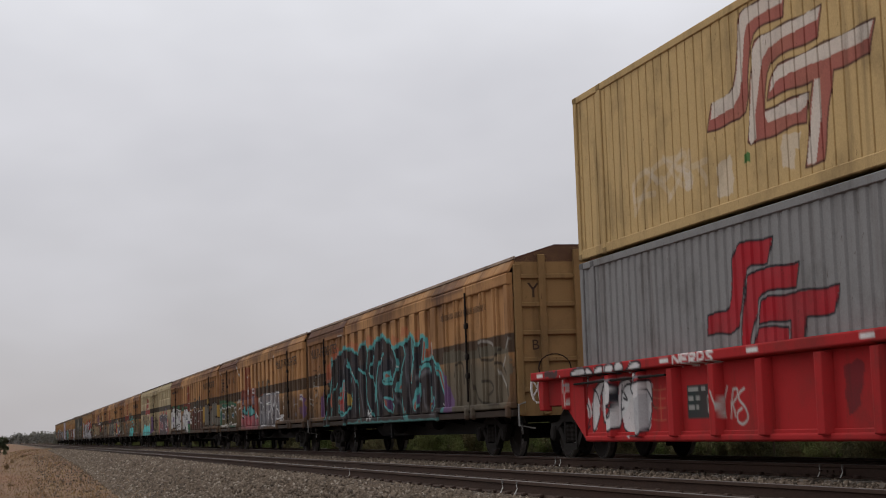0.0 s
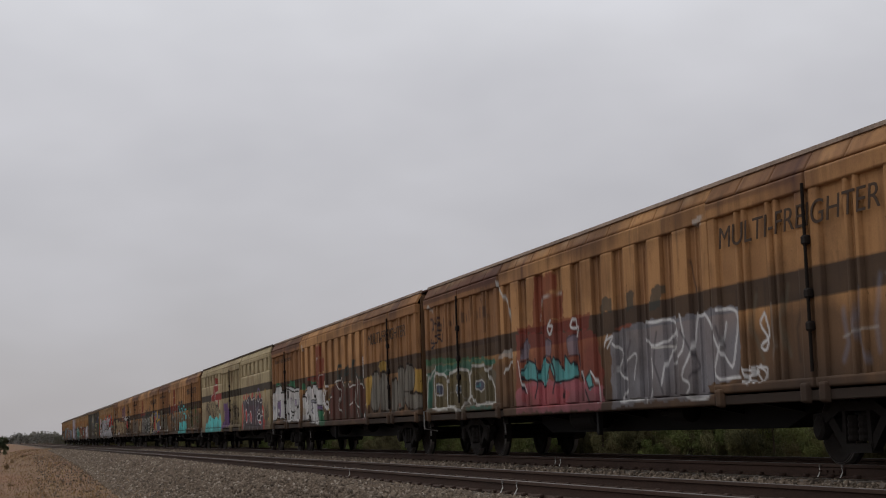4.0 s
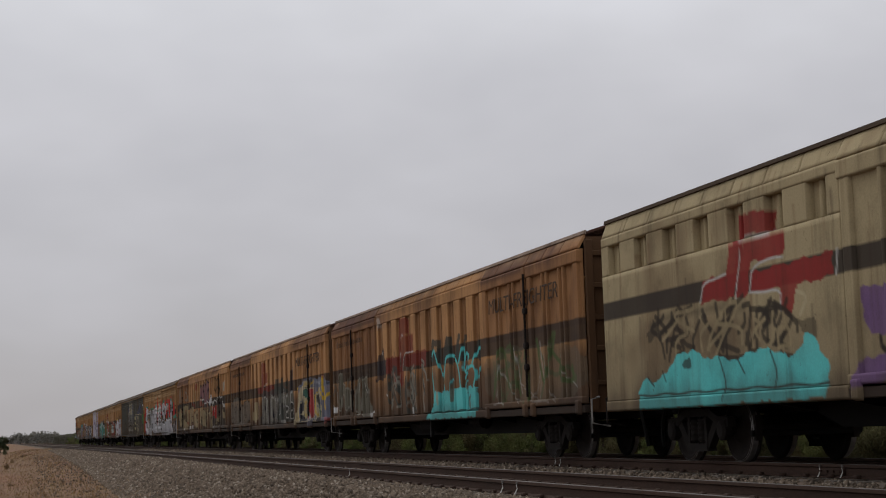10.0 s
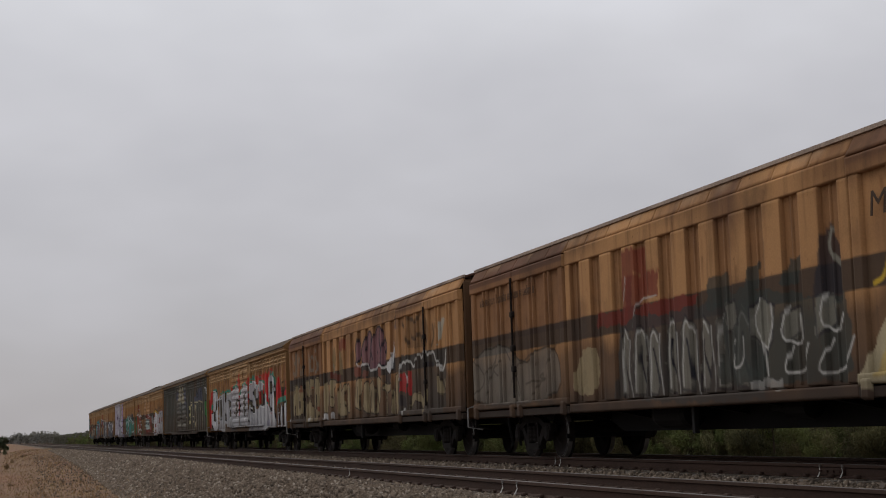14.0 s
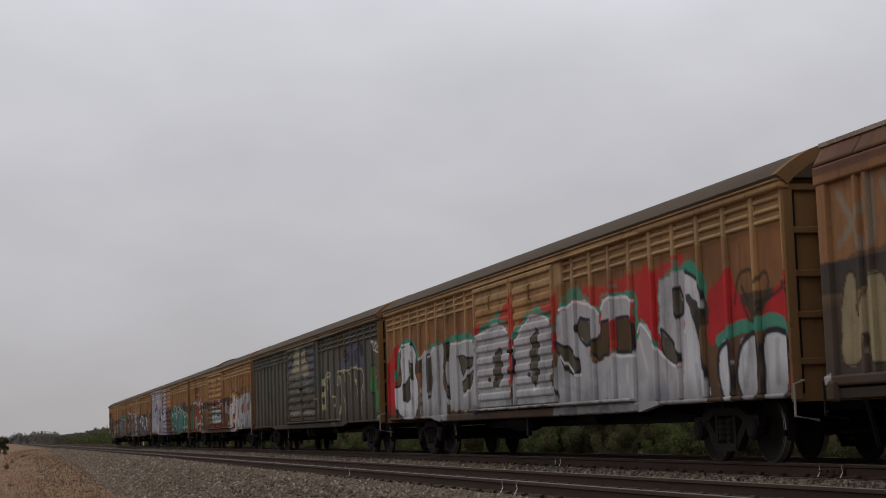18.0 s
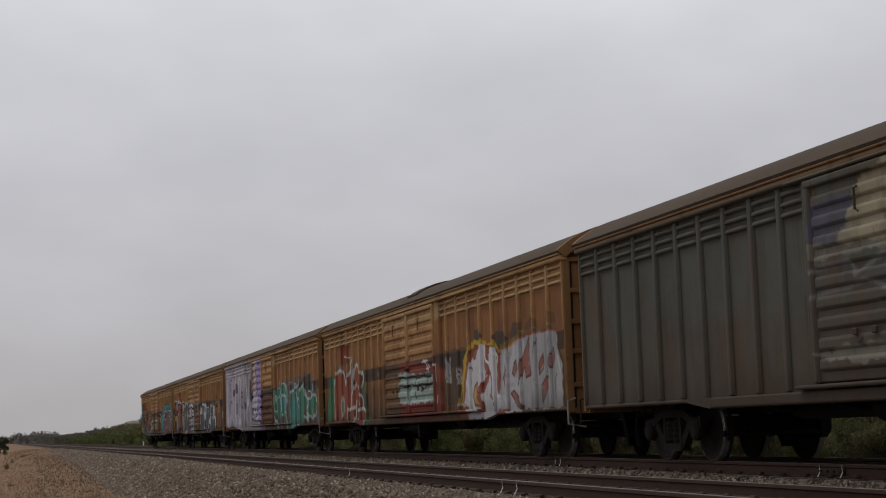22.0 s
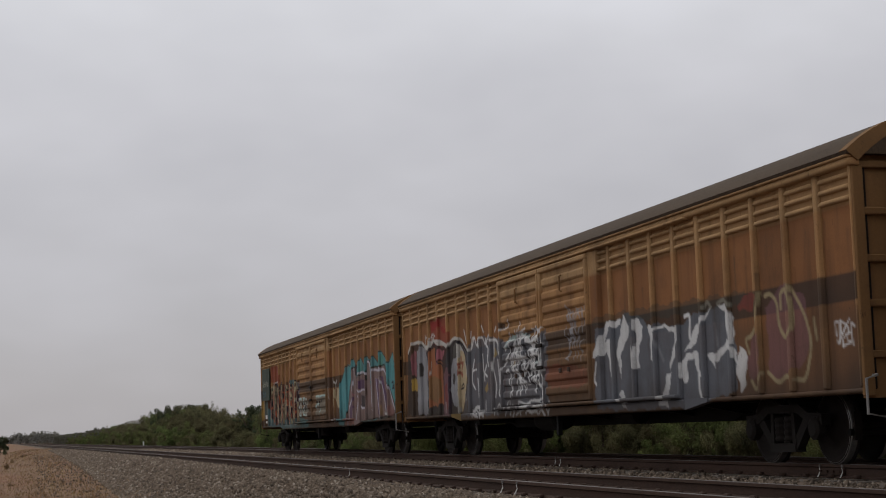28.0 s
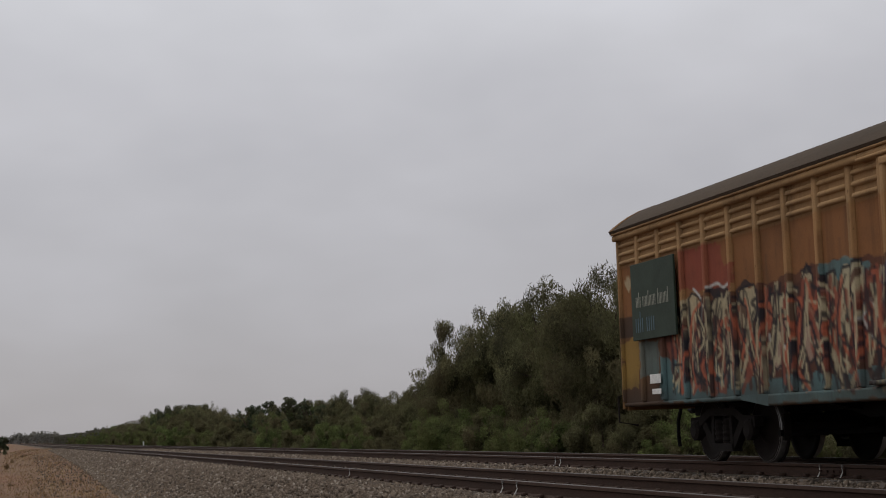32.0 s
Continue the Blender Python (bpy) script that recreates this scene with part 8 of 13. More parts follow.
    lv.patch((17.69, 1.78, 17.92, 1.85, 18.31, 1.7, 18.25, 1.03, 17.95, 1.15, 17.99, 1.59, 17.79, 1.66, 17.71, 1.25, 17.45, 1.16, 17.24, 1.27, 17.64, 1.34), CREAMY, .95)
    lv.patch((17.8, 1.6, 17.97, 1.61, 17.92, 1.19, 17.78, 1.2), GREY, .9)
    lv.patch((18.05, 1.58, 18.22, 1.64, 18.24, 1.14, 18.09, 1.12), GOLDEN, .6)
    lv.patch((18.58, 2.07, 18.76, 2.1, 19.05, 2.03, 19, 1.28, 18.82, 0.99, 18.57, 1.17), SCARLET, .95, CREAMY, .02)
    lv.patch((19.14, 2.02, 19.47, 2.04, 19.49, 1.67, 19.58, 1.17, 19.13, 0.97, 19.05, 1.28), SCARLET, .95, CREAMY, .02)
    lv.patch((18.84, 1.16, 19.06, 1.31, 19.22, 1.14, 19.16, 0.98, 18.99, 1.19, 18.82, 0.99), WHITE_S, .8)
    lv.line((18.8, 2.37, 18.82, 2.18, 19.05, 2.07, 19.31, 2.18, 19.51, 2.28), .03, GOLDEN)
    lv.line((18.93, 2.25, 18.96, 2.12, 19.15, 2.07), .03, GOLDEN)
    lv.patch((18.84, 2.3, 19.37, 2.32, 19.25, 2.14, 18.92, 2.17), SHADE, .7)
    lv.patch((19.52, 2.2, 19.73, 2.26, 19.74, 1.9, 19.95, 1.72, 19.81, 1.32, 19.86, 0.96, 19.62, 1.01, 19.53, 1.5), INK, 1, CREAMY, .025)
    lv.patch((19.75, 2.39, 19.79, 2.3, 19.79, 1.89, 20.01, 1.63, 20.21, 1.86, 20.57, 2.03, 20.69, 1.59, 21.07, 1.41, 21.11, 1.22, 20.86, 1.35, 20.52, 1.6, 20.45, 1.72, 20.27, 1.78, 20.21, 1.46, 20.4, 1.33, 20.56, 1.13, 20.3, 1.02, 19.81, 1.28, 20, 1.55, 19.77, 1.81), CREAMY, .95)
    lv.patch((19.94, 1.8, 20.49, 2.02, 20.52, 1.96, 20.12, 1.83, 20.12, 1.47, 20.21, 1.3, 20.38, 1.14, 19.96, 1.24, 19.87, 1.36), GOLDEN, .75)
    lv.patch((20.21, 1.82, 20.47, 1.9, 20.53, 1.68, 20.67, 1.44, 21.01, 1.27, 20.93, 0.93, 19.93, 0.95, 20.38, 1.14, 20.56, 1.13, 20.4, 1.33, 20.25, 1.58), INK, 1, CREAMY, .02)
    lv.patch((20.43, 1.53, 20.65, 1.28, 20.85, 1.23, 20.62, 1.05, 20.39, 1.22), BOTTLE, .7, soft=True)
    lv.glow((20.17, 2.22, 20.59, 2.15, 21.09, 2.22), .08, WHITE_S, .3)
    lv.glow((21.39, 2.11, 21.82, 1.96, 21.93, 1.66), .14, STORM, .5)
    lv.glow((21.84, 1.52, 21.88, 1.22), .14, STORM, .5)
    lv.line((20.74, 2.02, 20.93, 1.88, 21.1, 1.64, 21.34, 1.7, 21.3, 2.01), .04, GOLDEN)
    lv.line((21.18, 2.32, 21.16, 2.02, 21.4, 1.7), .05, GOLDEN)
    lv.line((20.92, 1.81, 21.33, 1.66, 21.7, 1.6, 22.02, 1.8), .05, GOLDEN)
    lv.line((21.33, 1.63, 21.3, 1.36, 21.52, 1.32, 21.67, 1.34, 21.55, 1.54, 21.42, 1.4), .05, GOLDEN)
    lv.line((21.48, 1.62, 21.61, 1.46, 21.71, 1.34), .04, GOLDEN)
    lv.line((16.48, 2.09, 16.72, 2.12, 16.84, 2.34), .03, GOLDEN)
    lv.patch((21.06, 2.33, 21.27, 2.45, 21.49, 2.29, 21.25, 2.28), BRICK, .5, soft=True)
    lv.patch((21.49, 1.06, 21.79, 1.1, 22.11, 1.09, 22.08, 1, 21.73, 0.86, 21.54, 0.91), SCARLET, .5)
    lv.patch((21.49, 0.98, 22.07, 1.02, 22.08, 0.94, 21.51, 0.91), INK, .6)
    lv.line((21.9, 2.29, 21.91, 2.06, 22.12, 2.3, 21.99, 2.09), .02, INK, .7)
    return grime(lv, 6)



def livery_seven():
    lv = orange_livery(22)
    lv.patch((-0.46, 2.52, 5.39, 2.45, 5.2, 0.92, -0.83, 1.02), SOOTED, .65, soft=True)
    lv.patch((0.32, 1.18, 0.54, 2.26, 0.78, 2.27, 0.82, 1.63, 1.09, 2.21, 1.48, 2.21, 1.46, 1.47, 1.68, 1.39, 1.65, 1.2, 1.04, 1.19, 1.02, 1.62, 0.81, 1.17), TAN, .9, SHADE, .012, soft=True)
    lv.patch((1.63, 1.65, 1.76, 2.06, 2.07, 2.19, 2.35, 2.14, 2.33, 1.98, 2.73, 1.92, 2.72, 1.64, 2.35, 1.64, 2.3, 1.23, 1.8, 1.19, 1.89, 1.38, 2.08, 1.69), TAN, .9, SHADE, .012, soft=True)
    lv.patch((3.11, 2.27, 3.56, 2.33, 3.56, 1.77, 3.3, 1.73, 3.2, 2), TAN, .9, SHADE, .012, soft=True)
    lv.patch((3.75, 2.34, 4.41, 2.33, 4.31, 2, 4.13, 1.96, 4.05, 1.78, 3.75, 1.8), TAN, .9, SHADE, .012, soft=True)
    lv.patch((3.08, 1, 3.14, 1.5, 3.68, 1.75, 3.85, 1.62, 4.3, 1.48, 4.41, 0.67), TAN, .9, SHADE, .012, soft=True)
    lv.patch((4.39, 1.71, 4.51, 2.27, 5.38, 2.37, 5.21, 1, 4.64, 0.69, 4.44, 1.48), TAN, .9, SHADE, .012, soft=True)
    lv.patch((4.7, 1.46, 4.91, 1.87, 5.09, 1.6, 5.06, 1.33, 4.79, 1.35), SHADE, .9)
    lv.patch((3.99, 1.78, 4.08, 2.08, 4.06, 2.17, 4.35, 2.05, 4.16, 2.01, 4.1, 1.78), BRICK, .9, soft=True)
    lv.patch((5.04, 1.33, 5.27, 1.48, 5.24, 1.26), BRICK, .9, soft=True)
    lv.line((2.07, 1.65, 2.17, 2.12), .05, MAROON, .6)
    lv.line((1.9, 2.02, 2.67, 1.96), .05, MAROON, .6)
    lv.line((0.49, 3.2, 1.06, 2.53), .055, STONY, .6)
    lv.line((1.12, 3.07, 0.5, 2.59), .055, STONY, .6)
    lv.line((1.31, 3.3, 1.25, 2.56), .055, STONY, .6)
    lv.line((1.53, 3.22, 1.76, 2.66, 2.05, 3.2), .055, STONY, .6)
    lv.line((2.26, 3.16, 2.6, 3.07, 2.43, 2.79, 2.17, 2.47, 2.15, 2.82), .055, STONY, .6)
    lv.line((3, 3.02, 3.02, 2.65), .055, STONY, .6)
    lv.line((3.54, 3.13, 3.54, 2.59), .055, STONY, .6)
    lv.line((3.86, 3.2, 4.03, 2.59), .055, STONY, .6)
    lv.line((4.03, 2.9, 4.17, 3.08, 4.47, 2.88, 4.4, 2.62, 4.08, 2.59), .055, STONY, .6)
    lv.line((5.09, 3.15, 4.91, 3.22, 4.83, 3.02, 5.16, 2.81, 5.21, 2.58, 4.88, 2.52), .055, STONY, .6)
    lv.patch((-0.11, 1.12, 0.16, 1.12, 0.15, 1, -0.12, 0.99), WHITE_S, .85)
    lv.patch((3.51, 1.12, 3.93, 1.14, 3.91, 0.99, 3.5, 0.98), WHITE_S, .85)
    lv.patch((7.37, 2.4, 7.34, 2.85, 8.02, 3.13, 8.17, 2.83, 7.93, 2.36), DULL, .75)
    lv.patch((8.32, 2.36, 8.45, 3, 8.97, 3.02, 9.16, 2.25), DULL, .75)
    lv.line((7.49, 2.6, 7.78, 2.61, 7.96, 2.35, 7.56, 2.37), .05, STONY, .6)
    lv.line((8.52, 2.87, 8.72, 2.36), .05, STONY, .6)
    lv.patch((8.44, 3.28, 9.45, 3.29, 9.38, 2.98, 8.81, 2.96, 8.4, 3.02), MAROON, .75)
    lv.patch((7.18, 2.4, 8.88, 2.28, 8.81, 2.11, 7.25, 2.18), MAROON, .5)
    lv.patch((6.08, 2.43, 6.83, 2.42, 6.79, 2.08, 6.04, 2.09), SHADE, .8)
    lv.patch((6.02, 1.14, 6.15, 2.12, 6.56, 2.17, 6.94, 2, 6.85, 1.26), TAN, .85, SHADE, .018, soft=True)
    lv.patch((6.96, 1.37, 7.11, 1.84, 7, 2.2, 8.08, 2.17, 8.05, 1.92, 7.68, 1.87, 7.52, 1.34), TAN, .85, SHADE, .018, soft=True)
    lv.patch((8.16, 1.07, 8.28, 2.05, 8.85, 2.04, 8.81, 1.73, 9.34, 2.04, 9.51, 1.96, 9.16, 1.65, 9.46, 1.06, 8.81, 1.05), TAN, .85, SHADE, .018, soft=True)
    lv.line((7.19, 1.69, 7.43, 1.6, 7.44, 1.38), .025, SHADE, .8)
    lv.line((8.33, 1.35, 8.69, 1.47), .025, SHADE, .8)
    lv.line((9.65, 1.35, 9.86, 1.18), .025, SHADE, .8)
    lv.patch((5.99, 1.17, 6.6, 1.18, 6.58, 1, 5.96, 1), WHITE_S, .85)
    lv.patch((7.16, 1.18, 7.74, 1.19, 7.72, 1, 7.16, 1), WHITE_S, .7)
    lv.patch((16.36, 2.45, 18.01, 2.39, 20.64, 2.41, 20.46, 0.92, 16.28, 0.98, 16.05, 1.38), SOOTED, .8)
    lv.patch((11.78, 2.42, 14.46, 2.31, 15.27, 2.11, 15.23, 1.79, 11.74, 2.11), SOOTED, .6)
    lv.patch((15.26, 2.53, 15.76, 2.46, 15.71, 2.12, 15.27, 2.11), INK, .85)
    lv.patch((14.43, 2.08, 15.26, 2.06, 15.23, 1.79, 14.4, 1.82), INK, .75)
    lv.patch((10.27, 2.99, 10.74, 2.83, 11.16, 2.36, 10.18, 2.32), SHADE, .4, soft=True)
    lv.line((11.18, 3.12, 11.34, 3.16, 11.69, 2.94, 11.43, 2.67, 11.03, 2.59, 10.94, 2.49), .04, SHADE, .8)
    lv.patch((11.02, 2.54, 11, 2.97, 11.34, 3.15, 11.69, 2.94, 11.5, 2.66, 11.09, 2.45), MAUVE, .95, INK, .035, soft=True)
    lv.patch((11.78, 2.48, 11.84, 2.9, 12.47, 3.25, 12.89, 3.28, 13.22, 3.17, 13.03, 2.38, 12.21, 2.39), MAUVE, .95, INK, .035, soft=True)
    lv.patch((12.77, 2.3, 13.07, 3.03, 13.64, 3.32, 14.22, 3.33, 14.38, 3.09, 14.23, 2.43, 13.84, 2.31, 13.44, 2.22, 12.63, 2.26), MAUVE, .95, INK, .035, soft=True)
    lv.patch((14.09, 2.29, 14.15, 2.77, 14.67, 3.02, 14.92, 2.84, 14.79, 2.47, 14.46, 2.26), MAUVE, .95, INK, .035, soft=True)
    lv.line((13.08, 3.08, 12.96, 2.74, 13.14, 2.52), .04, INK)
    lv.line((13.75, 3.16, 13.67, 2.82, 13.82, 2.66), .04, INK)
    lv.line((14.08, 3.22, 13.98, 2.94, 14.15, 2.73), .04, INK)
    lv.line((14.4, 2.75, 14.56, 2.59, 14.71, 2.86), .04, INK)
    lv.line((12.38, 3.1, 12.27, 2.8), .03, INK)
    lv.glow((12.59, 3.08, 12.59, 2.57), .06, SLATE, .4)
    lv.glow((11.96, 2.73, 12.09, 2.56), .05, PINK, .5)
    lv.line((11.05, 2.48, 11.32, 2.38, 11.63, 2.46, 12.07, 2.4, 12.36, 2.43, 12.63, 2.26, 13.17, 2.19, 13.71, 2.32, 13.97, 2.33, 14.21, 2.21, 14.58, 2.26), .03, PALE)
    lv.patch((14.76, 2.24, 14.97, 2.36, 15.25, 2.43, 15.58, 2.82, 15.61, 2.63, 15.41, 2.33, 15.26, 2.06, 14.92, 2.13), WHITE_S, .85)
    lv.patch((15.27, 2.57, 15.82, 2.54, 15.81, 2.43, 15.31, 2.47), WHITE_S, .5)
    lv.patch((15.82, 3.43, 16.19, 3.51, 16.08, 3.17, 15.9, 3.15), INK, .6)
    lv.patch((15.74, 3.21, 16.19, 3.2, 16.06, 3.1, 15.79, 3.14), STORM, .5)
    lv.patch((16.9, 2.72, 17.16, 3.21, 17.57, 3.37, 17.92, 3.15, 18.38, 3.25, 18.62, 3.1, 18.98, 3.25, 19.29, 3.08, 19.22, 2.51, 18.38, 2.52, 17.47, 2.57), SHADE, .45, soft=True)
    lv.line((17.18, 3.33, 17.55, 3.24, 17.92, 3.15, 18.39, 3.33), .05, SHADE, .7)
    lv.line((17.5, 2.82, 17.87, 2.74, 18.33, 2.89, 18.56, 2.58), .05, SHADE, .7)
    lv.line((16.56, 3.2, 16.95, 3.06, 16.73, 2.91, 17.3, 2.72), .05, SHADE, .7)
    lv.line((18.81, 3.23, 18.91, 2.7, 19.15, 2.63), .05, SHADE, .6)
    lv.line((19.52, 3.01, 19.64, 2.73, 19.38, 2.53), .05, SHADE, .6)
    lv.line((19.95, 3.09, 19.76, 3.06, 19.72, 2.91, 19.88, 2.83, 19.93, 2.96, 19.82, 2.97), .035, INK, .8)
    lv.line((20.1, 3.12, 20.07, 2.83), .03, INK, .8)
    lv.patch((20.2, 3.03, 20.39, 3.08, 20.6, 3.07, 20.47, 2.81, 20.27, 2.65, 19.99, 2.5, 20.21, 2.81), FOAM, .55)
    lv.line((16.23, 1.86, 16.33, 2.25, 16.65, 2.29, 16.84, 2.16, 17.15, 2.32, 17.43, 2.22, 17.6, 2.09, 17.9, 2.24, 18.19, 2.4, 18.31, 2.36, 18.35, 2.28, 18.71, 2.42, 19.04, 2.39, 19.19, 2.3, 19.44, 2.41, 19.59, 2.35, 19.72, 2.17), .03, PALE)
    lv.line((19.78, 1.99, 20.01, 2.05, 20.22, 1.97, 20.28, 1.9, 20.55, 2.09, 20.64, 2.35), .03, PALE)
    lv.line((19.83, 2.12, 20.09, 2.13, 20.29, 1.99), .025, PALE)
    lv.line((16.87, 2.07, 17.05, 1.93, 17.06, 1.76), .02, PALE)
    lv.patch((16.25, 1.55, 16.35, 1.98, 16.92, 2.03, 17.04, 1.85, 16.95, 1.51), RED, .7)
    lv.patch((17.05, 1.51, 17.1, 2.06, 17.41, 2.05, 17.38, 1.45), RED, .7)
    lv.patch((16.2, 1.2, 16.34, 1.46, 16.94, 1.38, 16.86, 1.13), INK, .6)
    lv.patch((17.25, 1.16, 17.38, 1.49, 18.16, 1.51, 18.49, 1.35, 18.5, 1.11, 18.37, 1.07, 18.22, 1.28, 17.69, 1.31, 17.34, 1.15), TAN, .75, SHADE, .015, soft=True)
    lv.patch((18.5, 1.07, 18.67, 1.42, 19.11, 1.66, 19.16, 1.39, 18.89, 1.17), TAN, .75, SHADE, .015, soft=True)
    lv.patch((19.73, 1.62, 19.83, 1.8, 20.2, 1.81, 20.38, 1.54, 20.47, 1.39, 20.07, 1.38, 19.79, 1.47), TAN, .75, SHADE, .015, soft=True)
    lv.patch((20.39, 1.61, 20.56, 1.75, 20.53, 1.46), TAN, .6, SHADE, .015, soft=True)
    lv.line((18.64, 2.17, 18.65, 1.97), .02, PALE, .7)
    lv.line((18.76, 2.12, 19.48, 2.08), .06, INK, .7)
    lv.patch((9.53, 1.18, 9.62, 1.91, 9.98, 2, 10.1, 1.66, 10, 1.16), TAN, .85, SHADE, .02)
    lv.patch((10.71, 1.3, 10.95, 2, 11.35, 2.08, 11.72, 1.95, 11.7, 1.8, 11.29, 1.6, 11.32, 1.18), TAN, .85, SHADE, .02)
    lv.patch((11.84, 1.16, 12, 1.88, 12.31, 1.97, 12.56, 1.75, 12.41, 1.09), TAN, .85, SHADE, .02)
    lv.patch((12.62, 1.09, 12.71, 1.84, 13.14, 1.97, 13.31, 1.71, 13.23, 1.07), TAN, .85, SHADE, .02)
    lv.patch((13.29, 1.06, 13.48, 2, 13.81, 2.05, 14.11, 1.95, 13.99, 1.48, 13.62, 1.06), TAN, .85, SHADE, .02)
    lv.patch((14.26, 1.66, 14.34, 1.84, 15.23, 1.79, 15.15, 1.61, 14.85, 1.58, 14.78, 1.02, 14.49, 1.03, 14.56, 1.59), TAN, .85, SHADE, .02)
    lv.patch((15.18, 1.01, 15.32, 1.6, 15.55, 1.68, 15.46, 1), TAN, .85, SHADE, .02)
    lv.patch((15.61, 1.31, 15.81, 1.98, 16.03, 2.01, 16.03, 1.38, 15.98, 0.98, 15.74, 0.99), TAN, .85, SHADE, .02)
    lv.line((13.52, 1.8, 13.52, 1.3), .025, SHADE)
    lv.line((11.09, 1.83, 11.11, 1.4), .025, SHADE)
    lv.line((12.9, 1.68, 12.88, 1.23), .025, SHADE)
    lv.patch((10.65, 2.13, 10.77, 2.39, 11.4, 2.45, 11.44, 2.13), BRICK, .6)
    lv.patch((11.74, 2.11, 12.06, 2.3, 12.41, 2.22, 12.17, 2.03), BRICK, .5)
    lv.patch((13.61, 2.04, 13.68, 2.28, 14.15, 2.27, 14.12, 2.05), BRICK, .6)
    lv.patch((16.42, 1.12, 16.61, 1.14, 16.63, 0.92, 16.46, 0.93), PALE, .7)
    lv.patch((18.5, 1.07, 18.71, 1.1, 18.7, 0.89, 18.5, 0.88), TAN, .7)
    return grime(lv, 7)



def livery_eight():
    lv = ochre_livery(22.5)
    lv.patch((19.91, 1.67, 20.01, 2.42, 20.71, 2.65, 21.37, 1.81, 22.51, 2.51, 22.52, 1.01, 22.37, 0.96, 22.18, 1.7, 21.62, 1.85, 21, 1.78, 20.26, 1.65), RED, .95)
    lv.line((18.13, 2.26, 18.47, 2.77, 19.03, 2.84, 19.62, 2.77, 19.88, 2.56, 19.78, 2.31), .09, JADE, .9)
    lv.line((20.26, 1.71, 21, 1.84, 21.5, 1.83, 21.98, 1.87, 22.41, 1.75, 22.44, 1.51), .09, JADE, .9)
    lv.patch((-0.27, 1, -0.07, 2.26, 1.03, 2.76, 1.65, 2.63, 1.02, 1.91, 0.77, 0.98), RED, .95)
    lv.line((0.92, 1.92, 1.34, 2.65, 2.13, 2.77, 2.84, 2.63, 3.09, 2.33), .085, JADE)
    lv.patch((0.81, 1.04, 0.79, 1.69, 1.43, 1.71, 1.3, 2.37, 1.81, 2.71, 2.56, 2.7, 3.02, 2.44, 2.82, 2, 3.14, 1.63, 3.02, 1.11, 2.48, 0.64), SILVER, 1, INK, .035, soft=True)
    lv.patch((1.7, 1.37, 1.62, 1.68, 2.31, 1.89, 2.42, 1.39, 2, 1.3), SHADE, 1, OLIVEDRAB, .035)
    lv.patch((2.21, 2.26, 2.59, 2.2, 2.66, 1.83, 2.26, 1.99), SHADE, 1, OLIVEDRAB, .03)
    lv.line((1.23, 2.56, 1.75, 2.71, 2.56, 2.68), .028, WHITE_S)
    lv.line((3.33, 2.24, 3.8, 2.42), .028, WHITE_S)
    lv.line((0.88, 1.63, 1.43, 1.66, 1.67, 1.14, 2.06, 1.09), .028, WHITE_S)
    lv.line((2.76, 1.96, 3.09, 1.63, 2.94, 1.11), .028, WHITE_S)
    lv.line((1.62, 2.44, 1.46, 1.89), .06, ASHEN, .6)
    lv.line((3.78, 2.3, 3.58, 1.18), .06, ASHEN, .6)
    lv.line((2.55, 1.48, 2.55, 1.03), .06, ASHEN, .6)
    lv.patch((18.12, 1.92, 18.38, 2.71, 19.03, 2.81, 19.74, 2.57, 19.9, 2.11, 19.47, 2.15, 19.65, 1.63, 19.91, 1.11, 19.82, 0.6, 18.32, 0.62, 18.29, 1.31, 18.7, 1.42, 18.25, 1.64), SILVER, 1, INK, .03, soft=True)
    lv.patch((20.19, 1.1, 20.25, 1.59, 20.66, 1.72, 20.72, 1.08, 20.5, 0.64), SILVER, 1, INK, .04, soft=True)
    lv.patch((20.78, 1.08, 20.91, 1.61, 21.49, 1.8, 21.55, 1.05, 21.14, 0.65), SILVER, 1, INK, .04, soft=True)
    lv.patch((21.63, 0.69, 21.62, 1.68, 22.02, 1.77, 22.45, 1.62, 22.39, 1.13, 22.09, 0.65), SILVER, 1, INK, .04, soft=True)
    lv.line((18.85, 2.6, 18.63, 2.09), .06, ASHEN, .5)
    lv.line((19.45, 1.38, 19.55, 1), .06, ASHEN, .5)
    lv.line((21.22, 1.59, 21.1, 1.07), .06, ASHEN, .5)
    lv.line((22.06, 1.59, 21.99, 1.09), .06, ASHEN, .5)
    lv.line((3.02, 1.31, 3.42, 1.08), .06, ASHEN, .5)
    lv.patch((18.27, 1.78, 18.96, 1.67, 18.98, 1.47, 18.65, 1.41), SHADE, 1)
    lv.patch((19.21, 2.43, 19.57, 2.33, 19.86, 2.12, 19.67, 1.75, 19.32, 2.13), SHADE, 1)
    lv.line((20.85, 2.15, 20.96, 2.56, 21.41, 2.6, 21.44, 2.34, 21.82, 2.53, 21.91, 2.29, 21.37, 1.81, 21.05, 2.2), .03, SHADE, .8)
    lv.line((21.53, 2.09, 22.59, 2.33), .03, SHADE, .8)
    lv.line((22.26, 2.31, 22.46, 2.18), .03, SHADE, .8)
    lv.line((21.07, 2.37, 21.23, 2.18), .03, SHADE, .8)
